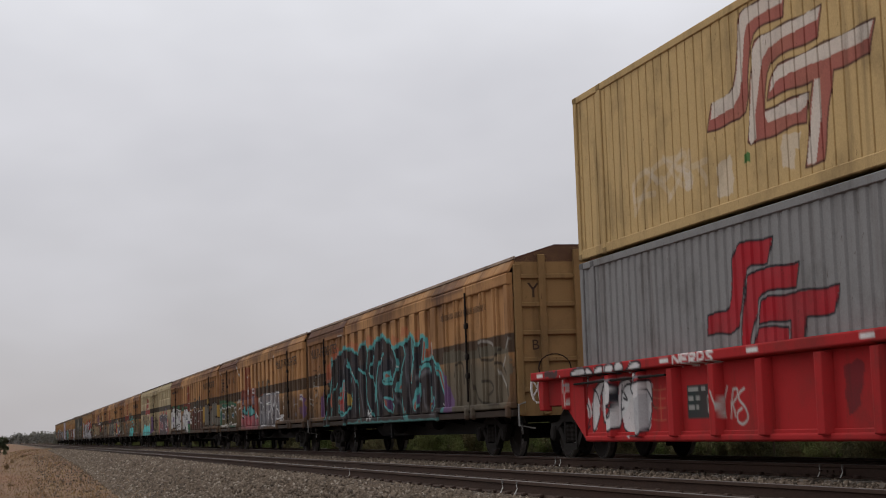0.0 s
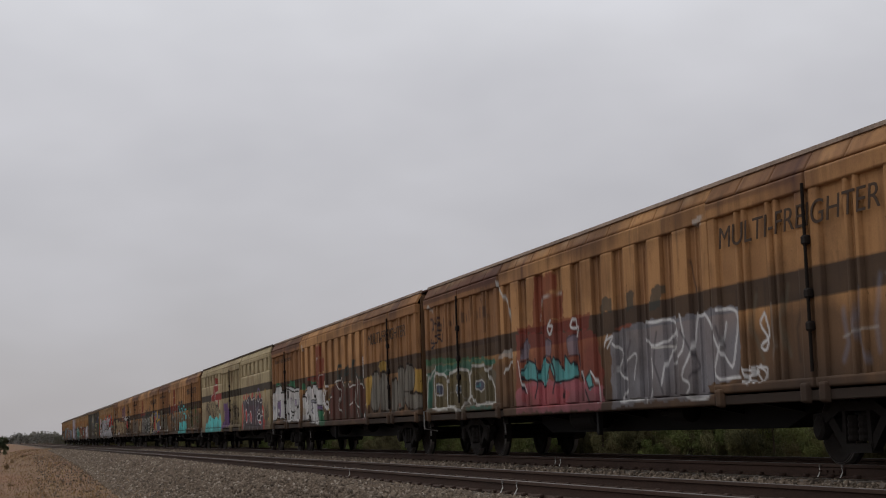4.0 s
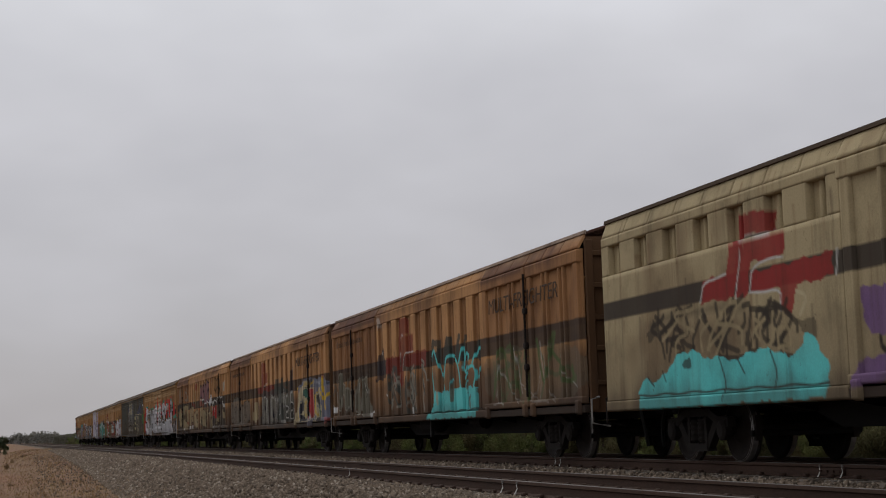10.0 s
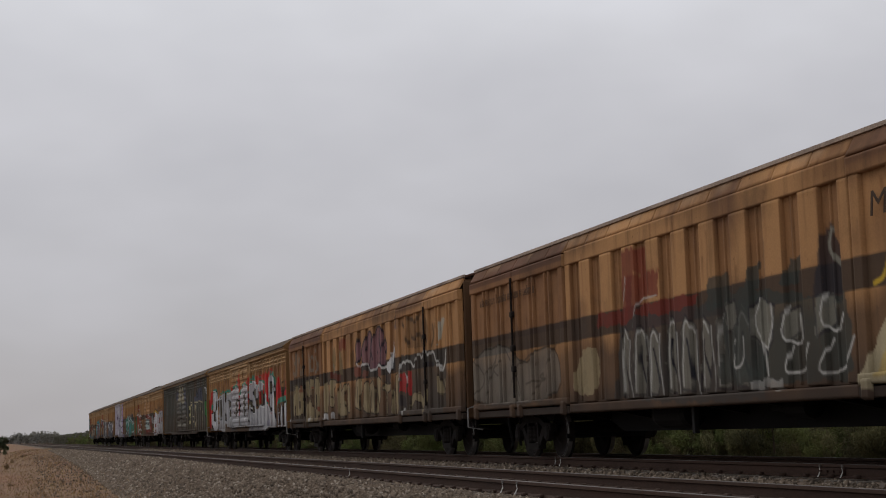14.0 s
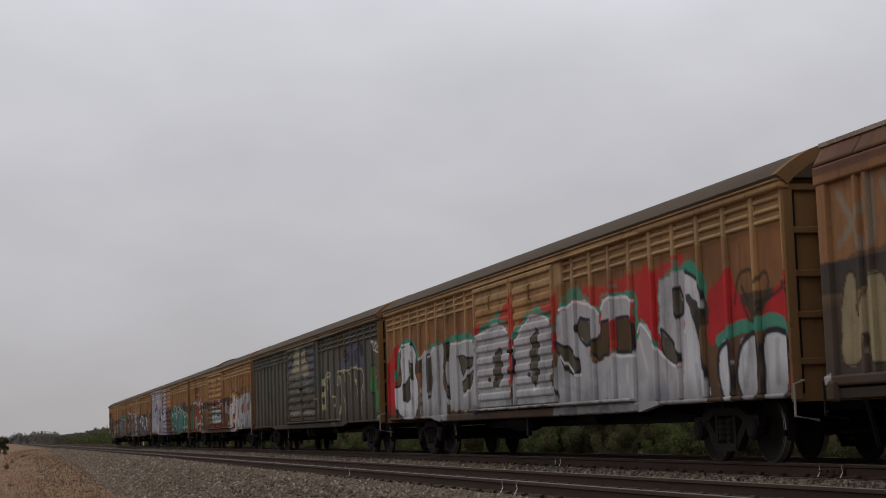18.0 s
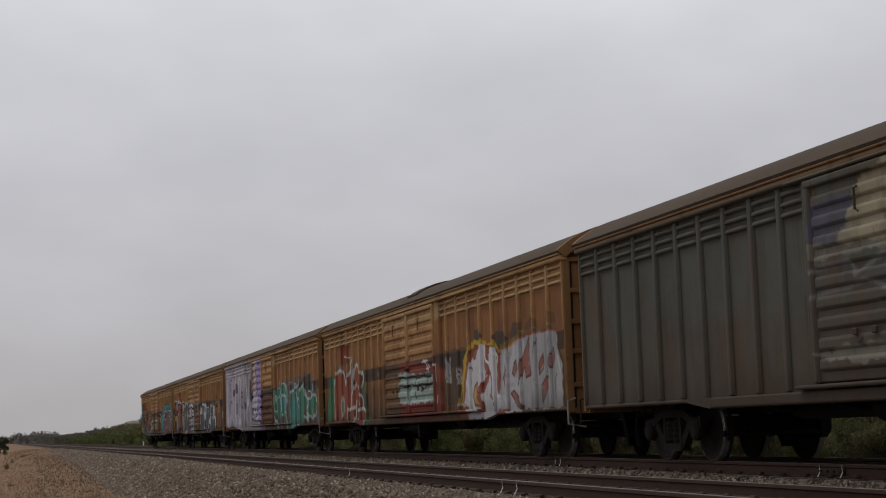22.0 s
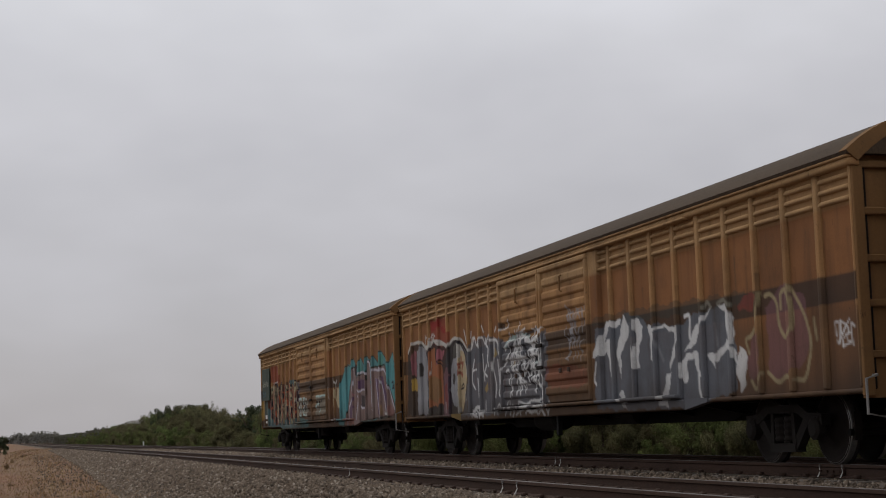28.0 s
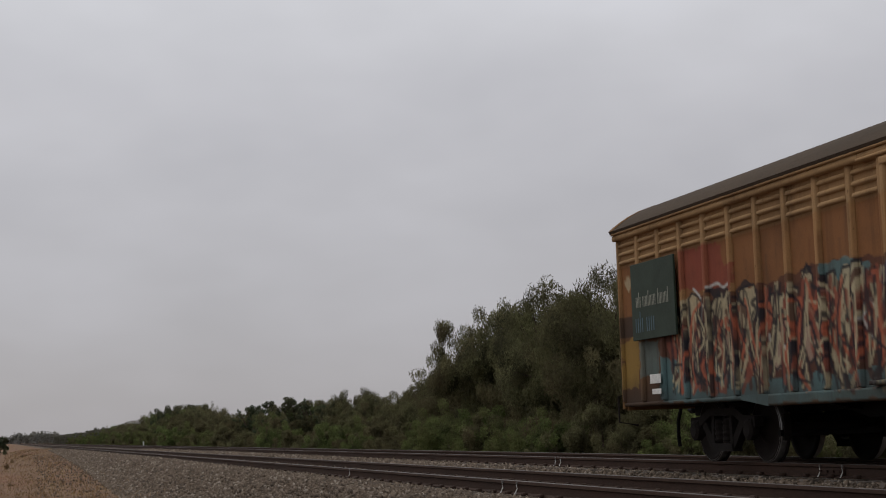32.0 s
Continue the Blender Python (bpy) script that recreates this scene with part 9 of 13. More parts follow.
    lv.patch((7.77, 2.31, 8.21, 2.57, 8.83, 2.78, 9.56, 2.59, 10.66, 2.99, 11.03, 3.25, 11.14, 2.76, 11.07, 2.23, 11.44, 2.62, 13.39, 2.82, 13.68, 2.96, 13.75, 2.68, 14.55, 2.86, 15.16, 2.94, 15.72, 2.83, 16.39, 2.9, 17.01, 2.92, 17.5, 2.95, 17.79, 3, 18.23, 2.89, 18.68, 3.01, 19.22, 3.02, 18.96, 0.91, 17.25, 1.74, 13.55, 1.89, 10.97, 1.41, 7.68, 1.55), RED, .8)
    lv.patch((17.38, 2.64, 17.59, 2.93, 18.22, 2.85, 18.19, 2.24, 18.04, 1.73, 17.66, 1.94, 17.4, 2.14), RED, .9)
    lv.patch((4.26, 2.54, 5.14, 2.59, 5.6, 2.49, 6.31, 2.65, 7.81, 2.61, 8.19, 2.41, 8.26, 2.14, 8.05, 2.12, 7.89, 2.43, 6.52, 2.53, 5.82, 2.37, 5.13, 2.52, 4.37, 2.42), JADE, .95)
    lv.patch((8.42, 2.36, 8.82, 2.67, 10.12, 2.76, 10.62, 2.63, 11, 2.3, 11.09, 2.41, 11.6, 2.6, 12.54, 2.79, 13.23, 2.62, 13.39, 2.28, 13.08, 2.53, 12.38, 2.7, 11.58, 2.49, 11.15, 2.23, 10.77, 2.47, 10.19, 2.66, 9.09, 2.57), JADE, .95)
    lv.patch((13.48, 2.17, 13.63, 2.53, 13.83, 2.75, 14.42, 2.85, 15.02, 2.77, 15.57, 2.5, 15.7, 2.63, 16.15, 2.68, 16.78, 2.7, 17.27, 2.62, 17.35, 2.51, 17.3, 1.92, 17.17, 1.81, 17.21, 2.52, 16.77, 2.63, 15.92, 2.59, 15.7, 2.44, 15.56, 2.4, 15.01, 2.7, 14.41, 2.78, 13.81, 2.65, 13.72, 2.36), JADE, .95)
    lv.patch((17.36, 2.21, 17.5, 2.17, 18.1, 1.81, 18.04, 1.73, 17.49, 2.08), JADE, .95)
    lv.patch((18.11, 1.9, 18.21, 2.72, 18.66, 2.84, 19.16, 2.86, 19.19, 2.79, 18.65, 2.77, 18.33, 2.66, 18.22, 1.98), JADE, .95)
    lv.patch((13.84, 2.83, 14.18, 2.93, 14.8, 2.91, 14.9, 2.77), JADE, .8)
    lv.patch((15.6, 2.7, 16.15, 2.73, 16.57, 2.71, 15.93, 2.66), JADE, .8)
    lv.patch((18.68, 2.92, 18.84, 2.98, 19.01, 2.96, 18.96, 2.89), JADE, .7)
    lv.patch((16.17, 2.85, 16.49, 2.86, 16.46, 2.79, 16.18, 2.79), JADE, .7)
    lv.patch((14.31, 2.97, 14.68, 2.97, 14.67, 2.9, 14.36, 2.91), JADE, .7)
    lv.patch((9.76, 2.76, 9.87, 2.91, 10.31, 2.87, 10.29, 2.75), JADE, .7)
    lv.patch((3.59, 2.4, 4.38, 2.46, 5.48, 2.49, 5.56, 2.2, 5.37, 1.64, 5.79, 1.28, 5.85, 0.79, 3.38, 0.79), SILVERY, 1)
    lv.patch((5.89, 2.04, 6.17, 2.45, 7.89, 2.46, 8.07, 2.25, 8.25, 2.11, 7.91, 1.8, 8.14, 1.27, 8, 0.95, 5.99, 0.99, 5.72, 1.63), SILVERY, 1)
    lv.patch((8.24, 2.05, 8.5, 2.52, 10.11, 2.67, 10.76, 2.41, 10.81, 2.13, 10.67, 1.66, 10.77, 1.18, 10.99, 0.94, 8, 0.95), SILVERY, 1)
    lv.patch((10.94, 1.18, 11.1, 2.23, 11.5, 2.44, 12.52, 2.66, 13.28, 2.45, 13.42, 1.96, 13.21, 1.32, 13.44, 0.99, 10.91, 0.94), SILVERY, 1)
    lv.patch((13.57, 2.05, 13.67, 2.53, 14.02, 2.68, 14.78, 2.72, 15.3, 2.6, 15.61, 2.35, 15.63, 2.1, 15.16, 1.94, 15.07, 1.74, 15.46, 1.62, 15.74, 1.63, 15.75, 1.7, 16.35, 1.73, 17.14, 1.63, 17.4, 2.16, 17.59, 2.12, 18.09, 1.73, 18.49, 1.48, 18.81, 1.38, 19.02, 1.41, 18.95, 0.87, 17.52, 0.78, 15.69, 0.75, 13.13, 0.76, 13.34, 1.31, 13.71, 1.83), SILVERY, 1)
    lv.patch((15.66, 2.34, 15.76, 2.63, 16.67, 2.63, 17.11, 2.52, 17.11, 2.3, 17.02, 2.22, 16.37, 2.32, 16.09, 2.25, 15.71, 2.29), SILVERY, 1)
    lv.patch((18.16, 1.94, 18.25, 2.72, 18.65, 2.77, 19.13, 2.8, 19.19, 2.77, 19.02, 1.41, 18.73, 1.38, 18.33, 1.54, 18.26, 1.71), SILVERY, 1)
    lv.patch((14.47, 2.25, 14.68, 2.43, 15.15, 2.34, 15.24, 2.13, 15.1, 1.94, 14.92, 1.93, 14.63, 2.08), OLIVEDRAB, .97, INK, .03)
    lv.patch((13.57, 2.05, 14.06, 1.96, 14.58, 1.67, 14.6, 1.52, 14.43, 1.42, 14, 1.55, 13.78, 1.82, 13.62, 1.89), OLIVEDRAB, .97, INK, .03)
    lv.patch((15.1, 1.94, 15.63, 2.05, 15.68, 2.29, 16.04, 2.27, 16.07, 2.06, 15.98, 1.73, 15.7, 1.73, 15.52, 1.66, 15.2, 1.86), OLIVEDRAB, .97, INK, .03)
    lv.patch((16.35, 1.76, 16.4, 2.3, 17.02, 2.25, 17.16, 2.14, 17.16, 1.79, 17.05, 1.68), OLIVEDRAB, .97, INK, .03)
    lv.patch((18.21, 1.98, 18.61, 1.79, 18.92, 1.58, 18.95, 1.5, 18.74, 1.42, 18.37, 1.53, 18.22, 1.72), OLIVEDRAB, .97, INK, .03)
    lv.patch((18.76, 2.31, 18.81, 2.54, 19, 2.54, 19.11, 2.36, 19.11, 2.15, 18.94, 2.12), OLIVEDRAB, .97, INK, .03)
    lv.patch((9.76, 2.08, 10.21, 2.14, 10.28, 1.56, 9.94, 1.39, 9.67, 1.37), OLIVEDRAB, .95, INK, .025)
    lv.patch((12.17, 2.27, 12.56, 2.38, 12.58, 2.01, 12.52, 1.46, 12.21, 1.36, 12.09, 1.82), OLIVEDRAB, .95, INK, .025)
    lv.patch((5.6, 2.49, 6.07, 2.52, 5.81, 1.91, 6.02, 1.26, 5.66, 1.49, 5.53, 1.92), OLIVEDRAB, .95, INK, .025)
    lv.patch((6.8, 2.16, 7.95, 2.08, 7.89, 1.93, 7.3, 1.83, 7.11, 1.71, 6.89, 1.99), OLIVEDRAB, .95, INK, .025)
    lv.patch((7.05, 1.57, 7.87, 1.8, 7.88, 1.54, 7.66, 1.42, 7.13, 1.37), OLIVEDRAB, .95, INK, .025)
    lv.patch((3.94, 2.3, 4.36, 2.35, 4.48, 1.68, 4.23, 1.32, 3.94, 1.48), OLIVEDRAB, .95, INK, .025)
    lv.line((8.24, 2.05, 8.47, 2.29, 8.11, 1.79, 8.21, 1.01), .035, INK)
    lv.line((10.99, 2.24, 11.09, 1.76, 10.94, 1.18), .035, INK)
    lv.line((13.42, 1.96, 13.41, 1.31, 13.62, 1.09), .03, INK)
    lv.line((13.75, 2.63, 14.4, 2.72, 15.24, 2.61, 15.56, 2.4), .022, WHITE_S)
    lv.line((15.68, 2.49, 15.92, 2.64, 16.67, 2.63, 17.15, 2.5), .022, WHITE_S)
    lv.line((17.29, 2.01, 17.4, 2.16, 18.08, 1.7, 18.57, 1.43, 18.85, 1.38), .022, WHITE_S)
    lv.line((13.78, 1.82, 14.37, 1.42, 14.62, 1.44), .022, WHITE_S)
    lv.line((16.29, 1.71, 16.65, 1.65, 17.15, 1.65), .022, WHITE_S)
    lv.line((8.5, 2.48, 10.1, 2.66, 10.76, 2.41), .022, WHITE_S)
    lv.line((11.15, 2.23, 11.91, 2.6, 12.66, 2.65, 13.28, 2.45), .022, WHITE_S)
    lv.line((7.12, 1.27, 7.87, 1.47, 8.14, 2.05), .022, WHITE_S)
    lv.line((12.13, 1.34, 12.27, 1.25, 12.47, 1.35), .022, WHITE_S)
    lv.line((9.67, 1.37, 10.12, 1.39, 10.28, 1.56), .022, WHITE_S)
    lv.line((4.23, 2.28, 4.75, 2.47), .02, WHITE_S)
    lv.line((6.17, 2.45, 7.89, 2.45), .02, WHITE_S)
    lv.glow((13.74, 1.3, 14.81, 1.1), .09, ASHEN, .6)
    lv.glow((15.99, 1.44, 16.15, 1.01), .09, ASHEN, .6)
    lv.glow((14.91, 1.85, 15.32, 1.43), .09, ASHEN, .6)
    lv.glow((18.21, 1.28, 18.34, 0.93), .09, ASHEN, .5)
    lv.glow((16.39, 1.19, 16.35, 0.9), .09, WHITE_S, .5)
    lv.glow((16.78, 1.49, 16.8, 1.26), .09, WHITE_S, .5)
    lv.glow((17.37, 1.87, 17.59, 1.4), .09, WHITE_S, .5)
    lv.glow((9.11, 2, 9.01, 1.24), .08, ASHEN, .5)
    lv.glow((11.52, 1.97, 11.57, 1.16), .08, ASHEN, .5)
    lv.glow((12.88, 2.1, 12.93, 1.33), .08, ASHEN, .5)
    lv.glow((5.08, 2.16, 5.01, 1.23), .07, ASHEN, .5)
    lv.glow((6.47, 2.15, 6.48, 1.32), .07, ASHEN, .5)
    lv.patch((7.6, 0.96, 8.23, 1.14, 8.96, 0.83, 7.78, 0.81), STORM, .6)
    lv.patch((13.79, 0.87, 14.31, 0.96, 14.53, 0.78, 13.78, 0.78), STORM, .6)
    lv.patch((15.48, 0.83, 15.83, 1.02, 16.12, 0.77), STORM, .6)
    lv.patch((17.83, 1.08, 18.37, 1.19, 18.42, 0.93, 17.89, 0.88), VIOLETTE, .2, soft=True)
    return grime(lv, 8)



def livery_nine():
    lv = grey_livery(22.5)
    lv.patch((21.04, 1.81, 21.28, 2.19, 21.69, 2.39, 22.05, 2.29, 21.99, 1.8, 22.41, 1.55, 22.37, 1.04, 21.72, 1.09, 21.78, 1.59, 21.22, 1.65), MOSSY, .95, SHADE, .02)
    lv.patch((21.83, 1.99, 21.9, 2.28, 22.11, 2.27, 22.14, 2.03, 21.96, 1.94), SALMON, .8, SHADE, .02, soft=True)
    lv.patch((21.94, 2.07, 21.95, 2.2, 22.04, 2.21, 22.03, 2.06), SHADE, 1)
    lv.line((21.61, 3, 21.64, 2.78, 21.82, 2.94, 21.92, 2.74, 22.12, 2.9, 22.22, 2.68, 22.45, 2.86), .014, WHITE_S)
    lv.line((21.57, 2.98, 22.48, 2.88), .014, WHITE_S)
    lv.line((21.59, 2.78, 22.45, 2.65), .014, WHITE_S)
    lv.patch((21.95, 1, 22.22, 1, 22.21, 0.93, 21.95, 0.93), WHITE_S, .8)
    lv.patch((8.42, 2.66, 9.24, 2.78, 10.79, 3.42, 10.84, 2.47, 8.4, 2.47), STONY, .55)
    lv.patch((8.49, 3.16, 9.48, 3.19, 9.61, 2.75, 9.02, 2.61, 8.43, 2.72), STORM, .7)
    lv.patch((11.93, 3.18, 13.3, 3.15, 13.27, 2.34, 12.45, 2.35, 12.2, 2.82), STORM, .7)
    lv.patch((9.12, 2.61, 9.68, 3.3, 10.25, 3.42, 10.82, 3.42, 10.76, 2.54), CREAMY, .5)
    lv.patch((11.02, 2.52, 11.16, 3.38, 11.63, 3.38, 12.07, 3.06, 12.39, 2.52, 12.23, 2.42), CREAMY, .5)
    lv.line((10.3, 3.06, 10.37, 2.9, 10.63, 2.9, 10.67, 3.05), .03, PALE, .9)
    lv.line((11.33, 3.01, 11.23, 2.91, 11.48, 2.91), .03, PALE, .9)
    lv.patch((10.53, 3.06, 10.67, 3.05, 10.62, 2.96, 10.52, 2.97), INK, .8)
    lv.patch((11.34, 3.04, 11.5, 3.06, 11.44, 2.95, 11.34, 2.94), INK, .8)
    lv.glow((8.38, 2.34, 9.38, 2.4, 9.54, 2.21, 10.12, 2.41, 10.65, 2.37), .05, ASHEN, .6)
    lv.glow((11.07, 2.28, 11.83, 2.4, 11.96, 2.16, 13.2, 2.37), .05, ASHEN, .6)
    lv.glow((11.13, 2.1, 11.64, 2.19, 12.08, 1.88, 13, 1.93), .05, ASHEN, .5)
    lv.glow((8.34, 2.03, 9.72, 2.13, 10.42, 1.97), .05, ASHEN, .5)
    lv.patch((9.96, 1.88, 10.6, 1.96, 10.93, 1.86, 10.23, 1.81), SHADE, .7)
    lv.patch((11.27, 1.89, 11.93, 1.94, 12.15, 1.82, 11.42, 1.77), SHADE, .7)
    lv.patch((9.4, 1.36, 9.68, 1.53, 9.59, 1.41), INK, .8)
    lv.patch((12.02, 1.43, 12.27, 1.51, 12.2, 1.37), INK, .8)
    lv.patch((8.25, 1.33, 9.25, 1.43, 10.53, 1.41, 10.85, 1.25, 9.6, 1.2), STONY, .7)
    lv.patch((11.19, 1.24, 11.7, 1.39, 12.77, 1.32, 13.35, 1.32, 13.33, 1.17), STONY, .6)
    lv.patch((13.49, 2.43, 13.61, 2.47, 13.85, 1.67, 13.67, 1.63, 13.47, 2.22), STORM, .6)
    lv.patch((14.04, 1.32, 14.16, 2.01, 14.39, 2.25, 14.64, 2.31, 14.79, 2.12, 14.76, 1.29, 14.6, 1.32, 14.46, 1.25, 14.28, 1.34), GHOSTLY, .95, SHADE, .015)
    lv.patch((14.28, 1.85, 14.37, 2.05, 14.57, 2.06, 14.55, 1.93, 14.36, 1.79), INK, .95)
    lv.patch((14.56, 1.88, 14.65, 2.05, 14.72, 1.97, 14.66, 1.83), INK, .95)
    lv.patch((14.33, 1.56, 14.39, 1.71, 14.69, 1.72, 14.63, 1.52, 14.45, 1.48), INK, .95)
    lv.patch((15.76, 2.24, 16.01, 2.41, 16.34, 2.31, 16.26, 2.11, 15.99, 1.74, 15.82, 1.8), STORM, .75)
    lv.patch((16.85, 2.43, 17.04, 2.64, 17.56, 2.68, 17.98, 2.88, 18.38, 2.98, 18.84, 3.05, 19.54, 3.08, 20.19, 3.03, 20.67, 3.04, 20.59, 2.37, 19.87, 2.39, 19.03, 2.39, 18.3, 2.34, 17.52, 2.37), STORM, .85)
    lv.patch((18.41, 3.24, 18.57, 3.39, 18.69, 3.24, 18.36, 2.9), STORM, .9)
    lv.scrawl(17.59, 18.52, 2.62, 2.95, INK, .035, 7, 101, .8)
    lv.scrawl(19.18, 19.8, 2.52, 2.88, INK, .035, 7, 102, .8)
    lv.scrawl(19.91, 20.61, 2.7, 3.07, INK, .045, 8, 103, .8)
    lv.line((14.78, 2.25, 14.99, 2.41, 15.54, 2.41, 15.59, 2.31, 15.14, 2.27, 15.52, 2.25, 15.55, 1.72), .028, CREAMY, .95)
    lv.line((15.34, 2.2, 15.26, 2.09, 15.39, 1.98, 15.23, 1.84, 15.13, 1.81), .024, CREAMY, .9)
    lv.line((15.78, 1.66, 16.26, 1.68, 16.42, 1.62, 16.28, 1.39), .028, CREAMY, .95)
    lv.line((16.68, 2.35, 16.9, 2.4, 17.52, 2.39, 18.01, 2.37, 18.76, 2.38, 19.03, 2.41, 19.71, 2.42), .026, CREAMY, .95)
    lv.line((16.58, 2.03, 16.79, 1.93, 16.66, 2.17, 16.89, 2.29, 16.95, 1.94), .026, CREAMY, .9)
    lv.line((17.1, 2.27, 17.19, 2.22, 17.23, 1.67, 17.12, 0.95), .026, CREAMY, .9)
    lv.line((17.51, 2.32, 17.95, 2.27, 17.98, 2.08), .026, CREAMY, .9)
    lv.line((17.53, 1.63, 17.65, 1.44, 17.85, 1.41), .026, CREAMY, .9)
    lv.line((17.92, 1.62, 17.98, 1.36, 17.94, 0.97), .026, CREAMY, .9)
    lv.line((18.33, 2.27, 18.61, 2.22, 18.53, 2.01, 18.46, 1.8), .026, CREAMY, .9)
    lv.line((18.78, 1.78, 18.77, 1.4, 18.8, 1.23), .026, CREAMY, .9)
    lv.line((19.14, 2.26, 19.17, 2.13, 19.29, 2.01, 19.46, 2.03), .026, CREAMY, .9)
    lv.line((19.16, 2.05, 19.4, 1.92), .026, CREAMY, .9)
    lv.line((19.52, 1.83, 19.47, 1.65, 19.65, 1.62), .026, CREAMY, .9)
    lv.line((19.03, 2.39, 19.46, 2.39, 20.22, 2.31, 20.34, 2.06, 20.33, 1.67, 20.5, 1.66), .028, CREAMY, .95)
    lv.line((20.16, 1.88, 20.02, 1.69, 20.1, 1.57, 19.95, 1.4), .026, CREAMY, .9)
    lv.line((19.98, 1.34, 19.99, 1.08), .022, CREAMY, .9)
    lv.line((16.88, 1.37, 17.16, 1.13, 16.97, 1.22), .022, CREAMY, .9)
    lv.line((15.82, 0.84, 16.06, 0.93, 16.32, 0.81), .022, CREAMY, .9)
    lv.line((13.03, 1.61, 13.26, 1.67, 13.78, 1.65, 13.8, 1.25), .022, CREAMY, .9)
    lv.patch((18.13, 1, 18.36, 1.34, 18.71, 1.28, 18.68, 0.98), SOOTED, .6, soft=True)
    lv.patch((18.94, 0.98, 19.13, 1.13, 19.15, 0.93), SOOTED, .6, soft=True)
    lv.line((19.41, 0.96, 19.54, 1.36), .03, SHADE, .8)
    return grime(lv, 9)



def livery_ten():
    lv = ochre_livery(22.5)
    lv.patch((10.09, 2.23, 11.02, 2.24, 12.84, 2.19, 14.03, 2.04, 13.96, 1.03, 9.94, 1.1), RUSTRED, .7)
    lv.patch((9.98, 1.37, 14.16, 1.16, 14.11, 0.79, 9.91, 0.85), MAROON, .7)
    lv.patch((10.05, 1.96, 10.69, 2, 11.99, 1.9, 13.13, 1.92, 13.44, 1.86, 13.43, 1.24, 12.19, 1.23, 10.89, 1.22, 9.96, 1.26), AQUA, .95)
    lv.line((10.04, 1.88, 10.67, 1.87, 11.85, 1.85, 13.12, 1.83), .03, INK)
    lv.line((10.1, 1.68, 11.82, 1.65, 13.42, 1.64), .03, INK)
    lv.line((10.99, 1.96, 11.06, 1.33), .03, INK)
    lv.line((11.71, 1.86, 11.8, 1.5, 11.49, 1.26), .03, INK)
    lv.line((12.11, 1.69, 12.35, 1.48, 12.78, 1.65), .03, INK)
    lv.line((12.94, 1.89, 12.8, 1.36), .025, INK)
    lv.patch((11.17, 1.63, 11.39, 1.65, 11.74, 1.25, 11.34, 1.21), FOAM, .8)
    lv.patch((12.46, 1.27, 12.76, 1.51, 13.37, 1.29, 12.59, 1.22), FOAM, .8)
    lv.line((13.47, 2.05, 13.61, 2.06, 13.6, 1.7, 13.61, 1.68), .02, WHITE_S)
    lv.line((13.69, 1.37, 13.62, 1.18), .02, WHITE_S)
    lv.line((12.44, 2.17, 12.97, 2.18), .02, WHITE_S)
    lv.line((12.58, 2.21, 12.96, 2.06, 13.08, 1.98, 12.82, 1.99, 12.68, 2.13), .02, WHITE_S)
    lv.line((14.16, 2.14, 14.25, 1.94, 14.14, 1.77, 14.39, 1.64, 14.65, 1.62), .025, WHITE_S)
    lv.scrawl(14.19, 14.67, 1.62, 2.18, WHITE_S, .022, 10, 71)
    lv.scrawl(15.09, 15.53, 1.55, 1.89, WHITE_S, .02, 8, 72)
    lv.patch((13.63, 2.32, 15.09, 2.34, 15.94, 2.33, 15.79, 1.15, 14.15, 1.12, 14.14, 1.95, 13.6, 2.13), SOOTED, .6)
    lv.patch((16.5, 2.43, 16.67, 2.69, 17.13, 2.61, 17.2, 2.44, 16.82, 2.31, 16.53, 2.3), SOOTED, .8, soft=True)
    lv.patch((17.9, 2.37, 18.25, 2.53, 18.81, 2.49, 18.99, 2.34, 18.77, 2.17, 18.2, 2.13, 17.97, 2.29), SOOTED, .85, soft=True)
    lv.patch((19.1, 2.33, 19.29, 2.61, 19.8, 2.62, 19.88, 2.43, 19.46, 2.25), SOOTED, .8, soft=True)
    lv.patch((15.48, 1.16, 15.68, 2.07, 16.35, 2.42, 17.11, 2.41, 17.54, 2.31, 17.98, 2.36, 18.37, 2.17, 18.94, 2.27, 19.4, 2.3, 19.91, 2.43, 20.01, 2.38, 19.45, 2.18, 19, 2.15, 18.36, 2.09, 17.97, 2.25, 17.19, 2.3, 16.68, 2.33, 16.33, 2.27, 15.89, 1.96, 15.74, 1.58, 15.59, 1.15), GOLDEN, .8)
    lv.patch((15.68, 1.5, 15.89, 1.92, 16.43, 2.26, 17.18, 2.28, 17.97, 2.23, 18.4, 2.09, 19.3, 2.16, 19.98, 2.36, 19.83, 0.89, 19.44, 0.87, 18.92, 0.88, 17.88, 0.83, 17, 0.78, 16.05, 0.8, 15.54, 0.83, 15.53, 1.11), BRICK, .9)
    lv.patch((15.76, 1.32, 15.95, 1.79, 16.51, 2.13, 16.61, 2.19, 17.19, 2.3, 17.41, 2.26, 17.49, 1.89, 17.47, 1.73, 17.32, 1.58, 16.99, 1.43, 16.7, 1.34, 16.68, 1.2, 17.11, 0.96, 16.92, 0.86, 16.36, 0.92, 15.98, 1.05, 15.64, 1.15), SILVER, 1)
    lv.patch((16.74, 1.69, 16.94, 1.8, 17.4, 1.89, 17.46, 1.65), SILVER, 1)
    lv.patch((17.51, 2.05, 17.71, 2.23, 18.05, 2.22, 18.19, 1.99, 18.24, 1.44, 18.3, 1.21, 18.56, 1.04, 17.88, 0.83, 17.37, 0.89, 17.06, 1.26, 17.54, 1.52, 17.65, 1.72), SILVER, 1)
